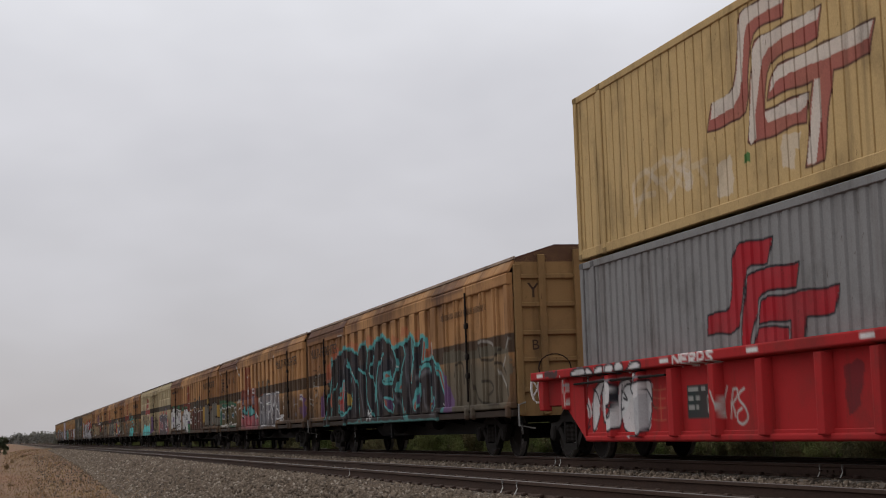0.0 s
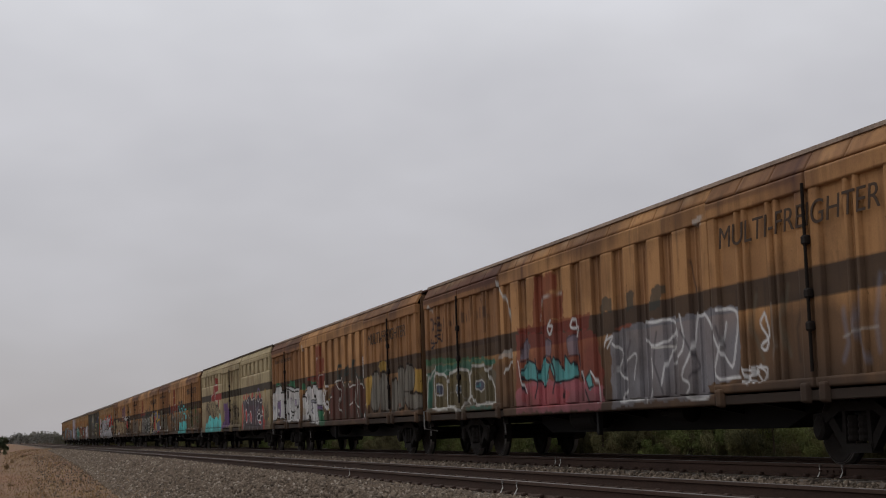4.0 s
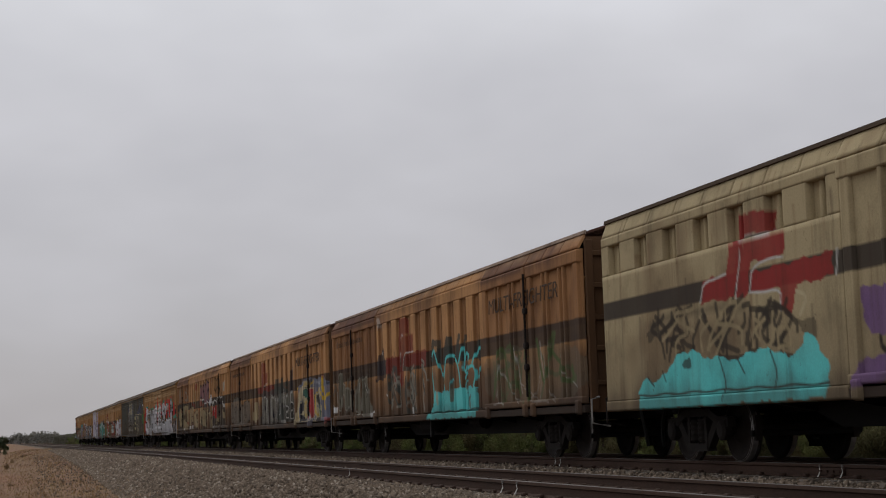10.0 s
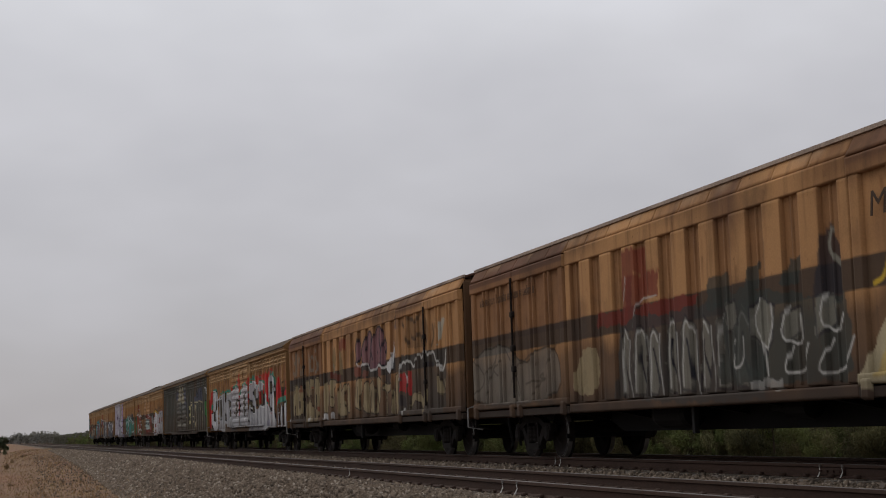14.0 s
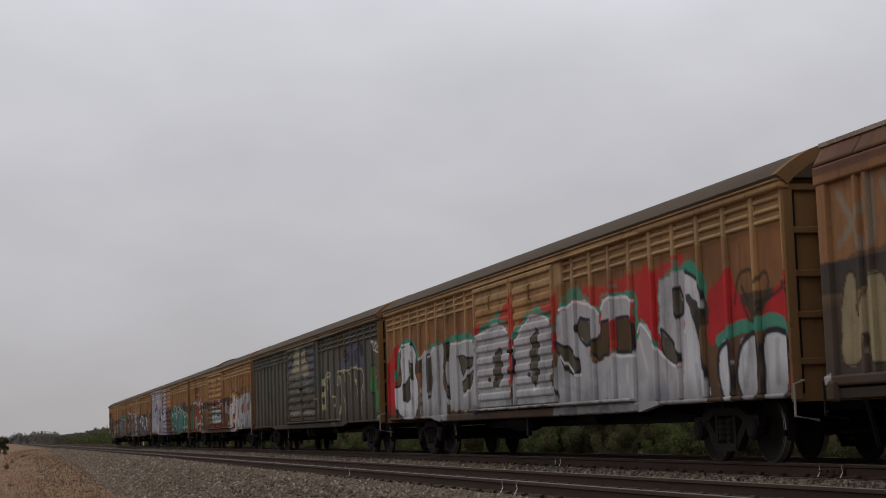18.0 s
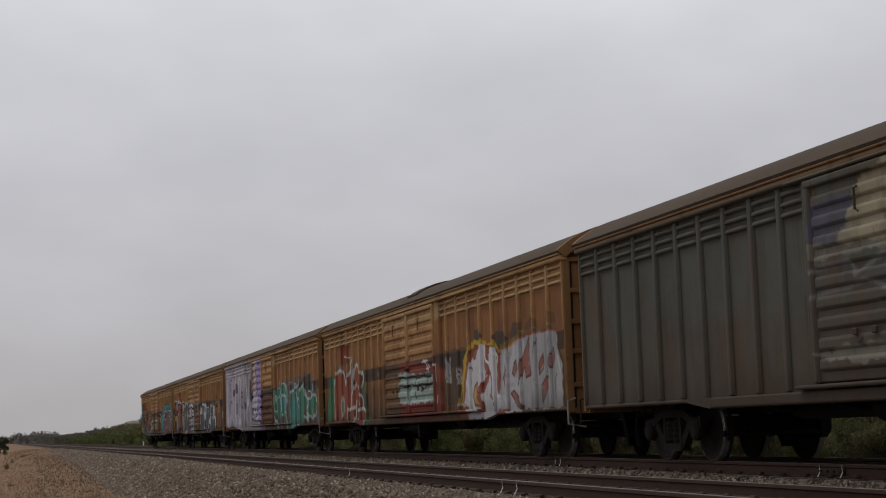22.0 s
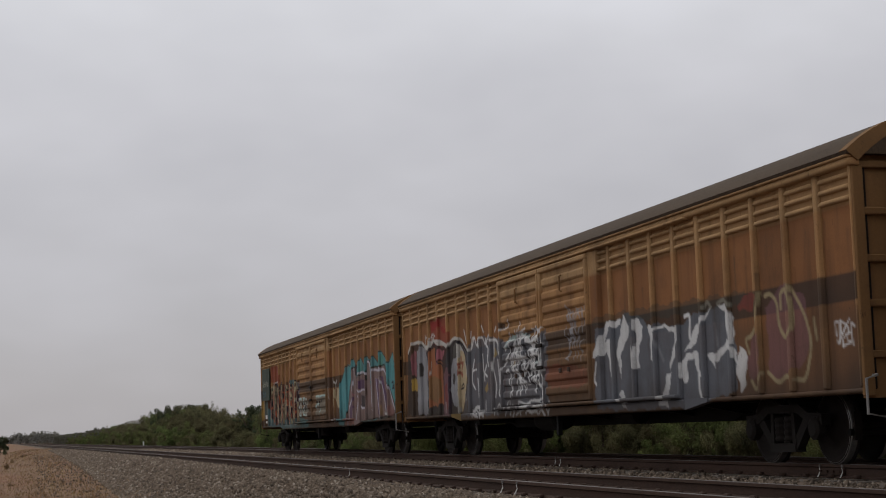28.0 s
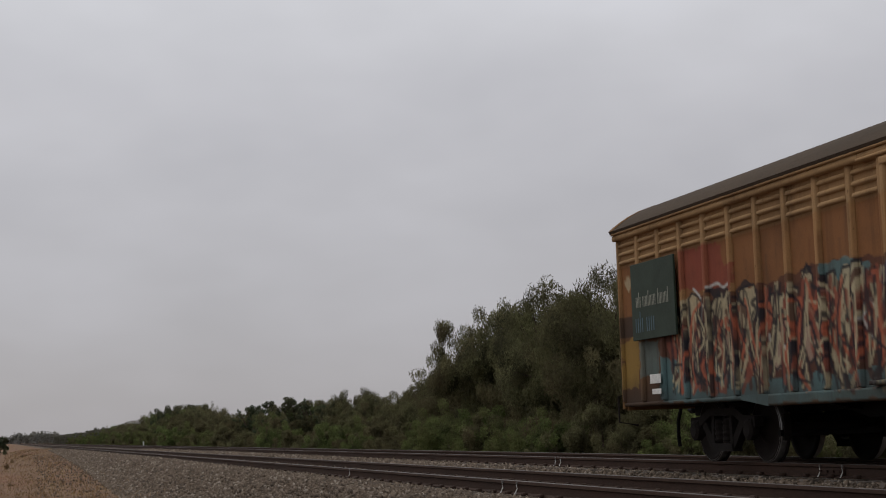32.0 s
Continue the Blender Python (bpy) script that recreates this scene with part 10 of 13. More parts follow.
    lv.patch((18.42, 1.9, 18.52, 2.04, 19, 2.13, 19, 1.85, 19.09, 1.62, 18.91, 1.41, 18.86, 1, 18.63, 1.04, 18.51, 1.27, 18.42, 1.59), SILVER, 1)
    lv.patch((19.23, 2.13, 19.93, 2.3, 19.98, 2.09, 19.88, 1.28, 19.62, 1.18, 19.25, 1.09, 19.01, 0.95, 18.98, 1.33, 19.04, 1.81), SILVER, 1)
    lv.patch((16.06, 0.92, 17.37, 0.89, 17.88, 0.83, 18.61, 0.85, 19.86, 1.14, 19.83, 0.9, 19, 0.88, 17.79, 0.82, 17, 0.78, 16.24, 0.78), SILVER, 1)
    lv.patch((16.42, 2.22, 16.81, 2.23, 16.64, 2.04, 16.49, 2.03), BRICK, .95, MAROON, .015)
    lv.patch((17.36, 2.26, 17.62, 2.24, 17.56, 1.72, 17.33, 1.66, 17.29, 2.07), BRICK, .95, MAROON, .015)
    lv.patch((18.21, 2.03, 18.42, 2.05, 18.36, 1.36, 18.49, 1.16, 18.26, 1.21, 18.15, 1.37), BRICK, .95, MAROON, .015)
    lv.patch((16.18, 1.88, 16.33, 1.89, 16.41, 1.74), BRICK, .95)
    lv.patch((16.52, 1.46, 16.72, 1.53, 16.68, 1.2, 16.94, 1.02, 16.47, 1.08, 16.38, 1.29), GOLD, .9, BRICK, .03)
    lv.patch((16.8, 1.44, 17.27, 1.54, 16.98, 1.35, 16.74, 1.32), BRICK, .95, MAROON, .015)
    lv.patch((19.42, 1.56, 19.47, 1.74, 19.71, 1.88, 19.76, 1.75, 19.6, 1.58), BRICK, .95, MAROON, .015)
    lv.patch((19.26, 1.16, 19.53, 1.28, 19.48, 1.19, 19.69, 1.15, 19.84, 1, 19.73, 0.96), BRICK, .95, MAROON, .015)
    lv.line((18.45, 1.51, 18.63, 1.61, 18.94, 1.61), .035, BRICK)
    lv.line((18.91, 1.41, 19.29, 1.4), .035, BRICK)
    lv.line((18.86, 1.33, 18.73, 1.19, 18.86, 0.96), .035, BRICK)
    lv.line((17.69, 1.71, 17.79, 1.51, 17.68, 1.28), .035, BRICK)
    lv.line((17.63, 1.24, 17.99, 1.07), .03, BRICK)
    lv.line((17.32, 2.27, 17.33, 1.98, 17.58, 1.9), .03, WHITE_S)
    lv.line((17.7, 2.19, 17.87, 2.14, 18.2, 2.05, 18.19, 1.91), .03, WHITE_S)
    lv.line((19.01, 2.19, 19.07, 2.07), .03, WHITE_S)
    lv.line((16.3, 1.21, 16.37, 1.04, 16.65, 0.95), .03, WHITE_S)
    lv.line((18.09, 1.22, 18.5, 1.2, 18.64, 1.12), .03, WHITE_S)
    lv.glow((17.45, 1.57, 17.38, 0.97), .07, ASHEN, .5)
    lv.glow((18.26, 1.21, 18.21, 0.86), .07, ASHEN, .5)
    lv.glow((19.05, 1.32, 19.08, 0.91), .07, ASHEN, .5)
    lv.patch((15.05, 1.14, 15.89, 1.14, 15.94, 1.08, 15.09, 1.08), PALE, .7)
    lv.line((15.38, 1.16, 15.61, 1.77), .03, GOLD)
    lv.patch((2.35, 3.15, 3.63, 3.06, 3.51, 2.57, 3.24, 2.47, 2.5, 2.54, 2.32, 2.92), MAROON, .75)
    lv.line((2.85, 2.76, 3.88, 2.71), .014, PALE)
    lv.patch((1.56, 2.43, 1.93, 2.59, 2.83, 2.57, 3.01, 2.31, 2.26, 2.47, 1.65, 2.24), GREY, .5)
    lv.patch((3.84, 2.32, 3.83, 2.67, 4.27, 2.69, 4.44, 2.52, 4.22, 1.87, 3.98, 1.93), GREY, .5)
    lv.patch((0.11, 0.97, 0.24, 1.46, 0.59, 2.13, 0.92, 2.27, 1.35, 2.22, 1.32, 0.99, 0.37, 0.94), GREEN, .85)
    lv.patch((5.19, 1.96, 5.54, 2.05, 5.85, 1.87, 5.95, 1.36, 6.08, 1.12, 5.68, 1.12, 5.39, 1.47), GREEN, .6)
    lv.patch((5.65, 0.87, 5.92, 1.05, 6.48, 0.84, 6.28, 0.81), GREEN, .85)
    lv.patch((1.13, 0.99, 1.33, 2.03, 1.66, 2.31, 2.2, 2.4, 2.79, 2.24, 3.02, 1.95, 3.16, 1.77, 3.28, 1.5, 3.27, 0.89, 1.49, 0.91), BRICK, .95)
    lv.patch((3.27, 1.85, 3.36, 2.19, 3.73, 2.29, 3.78, 1.9, 3.81, 1.73, 4.36, 1.9, 4.64, 1.92, 4.74, 1.59, 4.66, 1.3, 4.29, 1.28, 3.69, 1.14, 3.4, 1.23), BRICK, .95)
    lv.patch((4.28, 1.99, 4.31, 2.24, 4.7, 2.34, 5.21, 2.16, 5.13, 1.84, 4.73, 1.83), BRICK, .95)
    lv.patch((4.43, 0.94, 4.64, 1.14, 5.01, 1.25, 5.36, 1.27, 5.83, 1.06, 5.47, 0.79, 4.78, 0.8), BRICK, .95)
    lv.patch((3.49, 1.14, 4.09, 1.2, 4.15, 0.95, 3.66, 0.9), BRICK, .95)
    lv.patch((4.72, 1.79, 5.06, 1.65, 5.38, 1.39, 5.19, 1.28, 4.74, 1.26), BRICK, .9)
    lv.line((1.33, 2.03, 1.66, 2.33, 2.26, 2.44, 2.8, 2.31, 3.02, 1.98), .05, PALE)
    lv.line((1.31, 2.17, 1.22, 1.7, 1.31, 1.41, 1.32, 0.99), .03, PALE)
    lv.patch((2.44, 1.36, 2.67, 1.73, 2.81, 1.52, 2.76, 1.17, 2.54, 0.95, 2.43, 1.09), PALE, .85, BRICK, .015)
    lv.patch((2.51, 1.36, 2.69, 1.6, 2.73, 1.35, 2.59, 1.09), GREEN, .6)
    lv.line((3.08, 2.04, 3.42, 2.23, 3.74, 2.33, 3.76, 2.55, 3.87, 2.62), .05, PALE)
    lv.line((3.75, 2.42, 3.88, 1.85, 3.8, 1.64), .045, PALE)
    lv.line((3.17, 1.86, 3.28, 1.5, 3.4, 1.23, 3.8, 1.28), .045, PALE)
    lv.line((3.76, 1.3, 3.76, 1.69, 4.05, 1.71, 4.51, 1.95), .045, PALE)
    lv.line((4.02, 2.22, 4.02, 1.8), .045, PALE)
    lv.line((4.22, 1.87, 4.23, 2.33, 4.58, 2.51, 4.88, 2.31, 5.3, 2.19, 5.42, 2.26, 5.45, 2.02, 5.17, 1.84), .05, PALE)
    lv.line((4.68, 1.86, 5.06, 1.65, 5.35, 1.51, 5.4, 1.27), .04, PALE)
    lv.line((4.81, 1.79, 5.07, 1.37), .04, PALE)
    lv.line((3.9, 1.25, 4.29, 1.28, 4.49, 1.46), .05, PALE)
    lv.line((4.43, 1.27, 4.34, 0.95, 4.05, 0.87), .05, PALE)
    lv.line((4.64, 1.18, 5.01, 1.21, 5.36, 1.27, 5.83, 1.04, 5.47, 0.79), .05, PALE)
    lv.line((4.61, 0.94, 4.78, 0.83), .04, PALE)
    lv.line((3.4, 1.23, 3.36, 0.89), .05, PALE)
    lv.line((5.55, 2.01, 5.7, 2.33, 5.87, 2.3, 5.83, 2.18, 5.64, 2.16, 5.8, 1.99), .045, DEEPGREEN)
    lv.line((5.91, 2.02, 6.15, 2.31, 6.23, 1.99), .04, DEEPGREEN)
    lv.line((5.98, 2.13, 6.22, 2.12), .04, DEEPGREEN)
    lv.line((6.66, 2.33, 6.7, 2.03), .04, DEEPGREEN)
    lv.line((6.88, 2.31, 6.9, 1.97, 7.1, 1.97), .04, DEEPGREEN)
    lv.patch((7.1, 1.99, 7.18, 2.32, 7.6, 2.32, 7.56, 1.97), DEEPGREEN, .8)
    lv.line((7.29, 2.05, 7.35, 2.26, 7.54, 2.1), .03, ASHEN)
    lv.scrawl(5.58, 5.97, 1.2, 1.69, SOOTED, .03, 8, 75, .7)
    lv.line((0.11, 2.86, 0.22, 2.67), .03, PINK)
    lv.patch((18.44, 2.13, 19.03, 2.15, 19.62, 2.29, 20.34, 2.3, 20.85, 2.33, 21.88, 2.31, 21.95, 1.98, 22.17, 1.66, 22.12, 0.93, 21.63, 0.91, 20.59, 0.91, 18.29, 0.96), SILVERY, .85)
    lv.patch((20, 2.42, 20.2, 2.63, 20.72, 2.61, 20.86, 2.42), SHADE, .4, soft=True)
    lv.patch((21.27, 2.45, 21.38, 2.67, 21.84, 2.63, 21.89, 2.41), SHADE, .4, soft=True)
    lv.patch((21.91, 1.98, 22.19, 1.79, 22.36, 1.45, 22.3, 0.95, 22.12, 0.94, 22.18, 1.22, 22.17, 1.66), OLIVEDRAB, .9)
    lv.line((18.44, 2.16, 19.04, 2.18, 19.62, 2.32, 20.34, 2.33, 20.85, 2.36, 21.88, 2.33), .04, LOGO, .6)
    lv.line((18.45, 2.21, 19.04, 2.22, 19.63, 2.37, 20.35, 2.38, 20.86, 2.4, 21.89, 2.38), .03, DULL, .9)
    lv.line((21.9, 1.84, 22.09, 1.56, 22.06, 1.23), .03, PALE, .9)
    lv.patch((19.16, 1.62, 19.32, 1.8, 19.47, 1.89, 19.5, 1.72, 19.29, 1.56), BRICK, .9, SHADE, .015)
    lv.patch((19.57, 1.52, 19.84, 1.88, 20.24, 2.22, 20.33, 2.28, 20.25, 2, 20.31, 1.74, 20.37, 1.57, 20.06, 1.5, 20, 1.72, 19.79, 1.51, 19.51, 1.41), BRICK, .9, SHADE, .015)
    lv.patch((20.83, 1.53, 20.84, 1.74, 21.13, 1.93, 21.15, 1.79, 21.09, 1.66), BRICK, .9, SHADE, .015)
    lv.patch((20.97, 1.35, 21.24, 1.51, 21.51, 1.48, 21.38, 1.36, 21.19, 1.16, 21.02, 1.03), BRICK, .9, SHADE, .015)
    lv.patch((19.06, 1.24, 19.26, 1.29, 19.66, 1.13, 19.9, 0.94, 19.46, 1), BRICK, .9, SHADE, .015)
    lv.patch((18.57, 1.58, 18.8, 1.87, 18.88, 1.71, 18.69, 1.38), BRICK, .8, SHADE, .015)
    lv.patch((21.5, 1.7, 21.69, 2, 21.78, 1.82, 21.64, 1.62), BRICK, .8, SHADE, .015)
    lv.line((20.47, 1.62, 20.64, 1.97, 20.79, 2.21), .014, INK, .8)
    lv.line((21.32, 1.57, 21.41, 1.91, 21.56, 2.18), .014, INK, .8)
    lv.line((20.52, 1.04, 20.51, 1.3, 20.66, 1.47), .014, INK, .8)
    lv.line((21.73, 1.07, 21.73, 1.38, 21.86, 1.54), .014, INK, .8)
    return grime(lv, 10)



def livery_eleven():
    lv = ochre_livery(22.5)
    lv.patch((-0.56, 0.95, -0.2, 3.58, 1.1, 3.59, 3.41, 3.68, 5.66, 3.64, 8.17, 3.53, 7.98, 0.79, 4.7, 0.82, 1.94, 1), LILAC, .95)
    lv.patch((5.68, 0.83, 6.13, 3.54, 8.25, 3.52, 8.01, 1.03, 10.68, 0.93, 10.23, 0.76), ASHEN, .8)
    lv.patch((8.28, 1.21, 8.88, 3.44, 9.84, 3.53, 9.81, 3.3, 9.4, 2.56, 9.79, 1.99, 9.91, 1.17), LILAC, .95)
    lv.patch((9.83, 3.51, 10.87, 3.51, 10.71, 1.15, 9.91, 1.17, 9.87, 1.98, 9.55, 2.5, 9.8, 3.21), VIOLETTE, .95)
    lv.patch((10.26, 0.98, 11.32, 0.98, 11.29, 0.79, 10.23, 0.79), VIOLETTE, .8)
    lv.patch((8.27, 1.17, 10.27, 1.07, 10.16, 0.79, 7.64, 0.8), LILAC, .9)
    lv.patch((0.6, 2.55, 0.92, 2.56, 0.84, 1.99, 0.52, 1.98), GRAPE, .9)
    lv.patch((1.38, 2.98, 1.79, 3, 1.72, 2.46, 1.31, 2.46), GRAPE, .9)
    lv.patch((1.38, 2.08, 1.76, 2.09, 1.73, 1.5, 1.26, 1.52), GRAPE, .9)
    lv.patch((2.15, 2.55, 2.94, 2.56, 2.8, 2.35, 2.2, 2.1), GRAPE, .85)
    lv.patch((3.03, 2.78, 3.68, 2.76, 3.63, 2.36, 3.03, 2.39), GRAPE, .85)
    lv.patch((4.69, 2.57, 5.1, 2.59, 5.12, 1.76, 4.72, 0.97, 4.57, 1.37), GRAPE, .9)
    lv.patch((5.5, 2.41, 5.89, 2.47, 5.93, 2.03, 6.17, 1.72, 5.78, 1.64, 5.47, 1.85), GRAPE, .9)
    lv.patch((7.18, 2.81, 7.91, 2.85, 7.9, 2.52, 7.62, 1.91, 7.16, 1.76, 7.07, 2.27), GRAPE, .9)
    lv.patch((8.29, 1.64, 8.82, 1.71, 8.78, 1.43, 8.3, 1.35), GRAPE, .7)
    lv.patch((3.4, 1.94, 3.73, 1.98, 3.66, 1.5, 3.38, 1.48), GRAPE, .5)
    lv.line((-0.18, 3.39, -0, 2.79, -0.35, 1.15), .03, INK)
    lv.line((1.14, 2.95, 1.24, 1.92, 1.06, 1.47), .03, INK)
    lv.line((2.26, 3.38, 2.21, 2.66, 2.01, 1.89, 1.99, 0.99), .03, INK)
    lv.line((3.92, 2.67, 3.8, 1.39, 3.8, 0.96), .03, INK)
    lv.line((5.45, 2.78, 5.22, 1.76, 5.36, 1.04), .03, INK)
    lv.line((6.22, 3.53, 6.21, 2.73, 6.29, 1.92, 6.29, 1.27), .03, INK)
    lv.line((6.68, 2.84, 6.59, 2.15), .03, INK)
    lv.line((8.16, 3.5, 8.22, 2.69, 7.89, 1.65, 7.78, 1.23), .03, INK)
    lv.line((8.88, 3.39, 8.49, 2.86, 9.09, 2.53, 8.47, 2.05), .035, INK)
    lv.line((9.82, 3.39, 9.62, 3, 9.71, 2.54, 9.46, 2.42, 9.81, 2.12), .03, INK)
    lv.line((7.7, 1.23, 9.08, 1.24, 9.88, 1.53), .03, INK)
    lv.line((0.07, 3.32, -0.02, 1.73), .03, WHITE_S)
    lv.line((0.59, 3.46, 0.72, 2.57), .03, WHITE_S)
    lv.line((4.28, 3.02, 4.02, 1.81, 4.33, 1.06), .03, WHITE_S)
    lv.line((5.97, 3.05, 6.53, 1.71), .04, WHITE_S)
    lv.line((7.36, 1.92, 7.61, 1.88, 7.54, 2.01), .03, WHITE_S)
    lv.line((3.02, 2.34, 2.85, 1.09), .03, WHITE_S)
    lv.line((6.97, 2.97, 6.69, 1.5), .03, WHITE_S)
    lv.patch((-0.56, 2.47, -0.27, 2.69, -0.19, 2.33), STORM, .5)
    lv.line((-0.06, 2.74, -0.03, 2.2), .03, GOLD)
    lv.patch((11.17, 2, 11.92, 2, 13.24, 1.97, 13.13, 1.08, 11.12, 1.09), UMBER, .7)
    lv.patch((11.97, 1.37, 12.11, 1.49, 12.16, 1.36), SHADE, .7)
    lv.patch((12.57, 2.01, 13.18, 1.97, 13.16, 1.77, 12.65, 1.71), BRICK, .4)
    lv.patch((11.23, 2.47, 13.29, 2.37, 13.26, 2.09, 11.19, 2.13), SHADE, .6)
    lv.patch((13.71, 2.2, 14.84, 2.41, 15.47, 2.54, 17.31, 2.5, 18.87, 2.53, 19.65, 2.56, 20.85, 2.5, 21.48, 2.17, 22.3, 2.02, 22.36, 0.9, 19.7, 0.95, 17.84, 0.92, 13.77, 0.96), SLATED, .5)
    lv.patch((18.71, 2.29, 19.89, 2.47, 20.91, 2.5, 20.84, 1.95, 18.67, 2.05), DEEPGREEN, .75)
    lv.patch((13.67, 2.2, 14.46, 2.21, 15.45, 2.4, 15.95, 2.34, 16.14, 1.94, 16.02, 1.62, 16.22, 1.28, 15.72, 1.19, 15.06, 1.32, 14.51, 1.17, 13.61, 1.43), BOTTLE, .95)
    lv.patch((14.87, 1.95, 15.82, 1.96, 15.99, 1.4, 15.06, 1.35), LAGOON, .55, soft=True)
    lv.patch((16.88, 1.58, 17.16, 1.99, 17.91, 2.03, 18.22, 1.72, 18.59, 1.4, 18.57, 0.98, 17.84, 0.92, 17.24, 0.83, 16.64, 0.84, 16.7, 1.37), BOTTLE, .95)
    lv.patch((17.02, 1.47, 17.82, 1.95, 18.21, 1.62, 18.28, 1.11, 17.1, 0.89), LAGOON, .5, soft=True)
    lv.patch((18, 2.19, 18.77, 2.26, 18.78, 1.79, 18.37, 1.81, 18.08, 1.98), BOTTLE, .95)
    lv.patch((18.81, 2.04, 19.22, 2.16, 19.74, 2.25, 19.82, 1.92, 20.03, 1.62, 19.65, 1.07, 19.57, 0.93, 18.74, 0.95), BOTTLE, .95)
    lv.patch((20.28, 1.7, 20.52, 1.74, 21.11, 1.84, 21.4, 1.55, 21.12, 1.02, 20.57, 1.18, 20.22, 1.24), BOTTLE, .95)
    lv.patch((21.35, 1.85, 21.75, 1.77, 21.85, 1.57, 21.75, 1.31, 21.51, 1.11, 21.25, 1.24), BOTTLE, .95)
    lv.patch((16.64, 0.9, 17.39, 0.83, 17.24, 0.77, 16.63, 0.78), BOTTLE, .9)
    lv.line((14.84, 1.67, 14.78, 1.9, 15.14, 1.97, 15.65, 1.97, 16.17, 1.88), .05, FOAM)
    lv.line((13.67, 2.2, 13.66, 1.49, 14.08, 1.41, 13.97, 2), .03, FOAM)
    lv.line((14.24, 1.18, 14.32, 1.81, 14.81, 2.13, 15.37, 2.41, 15.86, 2.34, 16.01, 1.95), .03, FOAM)
    lv.line((14.87, 1.9, 14.9, 1.44, 15.39, 1.26, 15.31, 1.31), .05, FOAM)
    lv.line((15.66, 1.36, 16.15, 1.39, 16.27, 1.71, 16.06, 1.94, 16.22, 2.32), .045, FOAM)
    lv.line((16.74, 1.69, 17.01, 1.57, 16.96, 2.21), .03, FOAM)
    lv.line((17, 1.89, 17.18, 2.09, 17.84, 2.04, 18, 2.19, 18.84, 2.26), .05, FOAM)
    lv.line((18.08, 1.98, 18.23, 1.77, 18.77, 1.72, 18.72, 1.89), .05, FOAM)
    lv.line((18.23, 1.77, 18.59, 1.4, 18.73, 1.42, 18.61, 1), .04, FOAM)
    lv.line((18.83, 1.99, 18.95, 2.08, 19.74, 2.25), .05, FOAM)
    lv.line((19.74, 2.07, 19.88, 1.87, 20.39, 1.6, 20.06, 1.39, 20.04, 1.22, 20.29, 1, 19.7, 1.16), .05, FOAM)
    lv.line((19.82, 1.87, 20.05, 1.76, 20.39, 1.65), .05, FOAM)
    lv.line((20.04, 1.25, 20.32, 1.21, 20.25, 1), .06, FOAM)
    lv.line((20.57, 1.18, 21.17, 1.05, 21.19, 1.16), .05, FOAM)
    lv.line((20.26, 1.75, 20.48, 1.88, 20.49, 2.25), .03, FOAM)
    lv.line((20.38, 2, 20.98, 1.91, 20.88, 1.81), .03, FOAM)
    lv.line((20.57, 1.69, 20.81, 1.72, 21.13, 1.84), .04, FOAM)
    lv.line((21.35, 1.85, 21.75, 1.77, 21.84, 1.62), .05, FOAM)
    lv.line((21.39, 1.46, 21.41, 1.19, 21.56, 1.1, 21.74, 1.29), .05, FOAM)
    lv.line((21.13, 2.2, 21.23, 1.97), .025, FOAM)
    lv.line((21.31, 2.14, 21.1, 1.98), .025, FOAM)
    lv.line((17.88, 2.15, 17.78, 2.21, 18.04, 2.29), .04, FOAM)
    lv.line((18.64, 2.35, 18.86, 2.43, 18.89, 2.28), .02, FOAM)
    lv.line((17.11, 2.39, 17.22, 2.34), .02, FOAM)
    lv.line((16.27, 2.31, 16.27, 1.71), .025, FOAM)
    lv.line((14.24, 2.22, 14.73, 2.25, 14.67, 2.48), .025, FOAM)
    lv.line((13.78, 1.25, 14.11, 0.95, 14.64, 0.8), .04, FOAM)
    lv.line((14.93, 0.99, 15.25, 0.81), .04, FOAM)
    lv.line((16.19, 1.34, 16.21, 0.96, 16.48, 0.82), .05, FOAM)
    lv.line((18.67, 0.95, 18.39, 0.86), .03, FOAM)
    lv.line((15.85, 1.57, 15.94, 1.4), .04, GOLD, .8)
    lv.line((17.83, 1.97, 17.92, 1.81), .05, GOLD, .8)
    lv.line((19.41, 2.14, 19.46, 2.04), .05, GOLD, .8)
    lv.line((21.1, 1.34, 21.13, 1.16), .05, GOLD, .8)
    lv.line((21.71, 1.42, 21.71, 1.31), .04, GOLD, .8)
    lv.line((16.79, 1.05, 16.8, 0.94), .04, GOLD, .9)
    lv.line((22.01, 1.98, 22.23, 1.92), .03, GOLDEN)
    lv.line((22.11, 1.99, 22.12, 1.53), .03, GOLDEN)
    lv.line((22.17, 1.14, 22.32, 0.97), .016, WHITE_S)
    lv.line((22.34, 1.14, 22.17, 0.99), .016, WHITE_S)
    return grime(lv, 11)



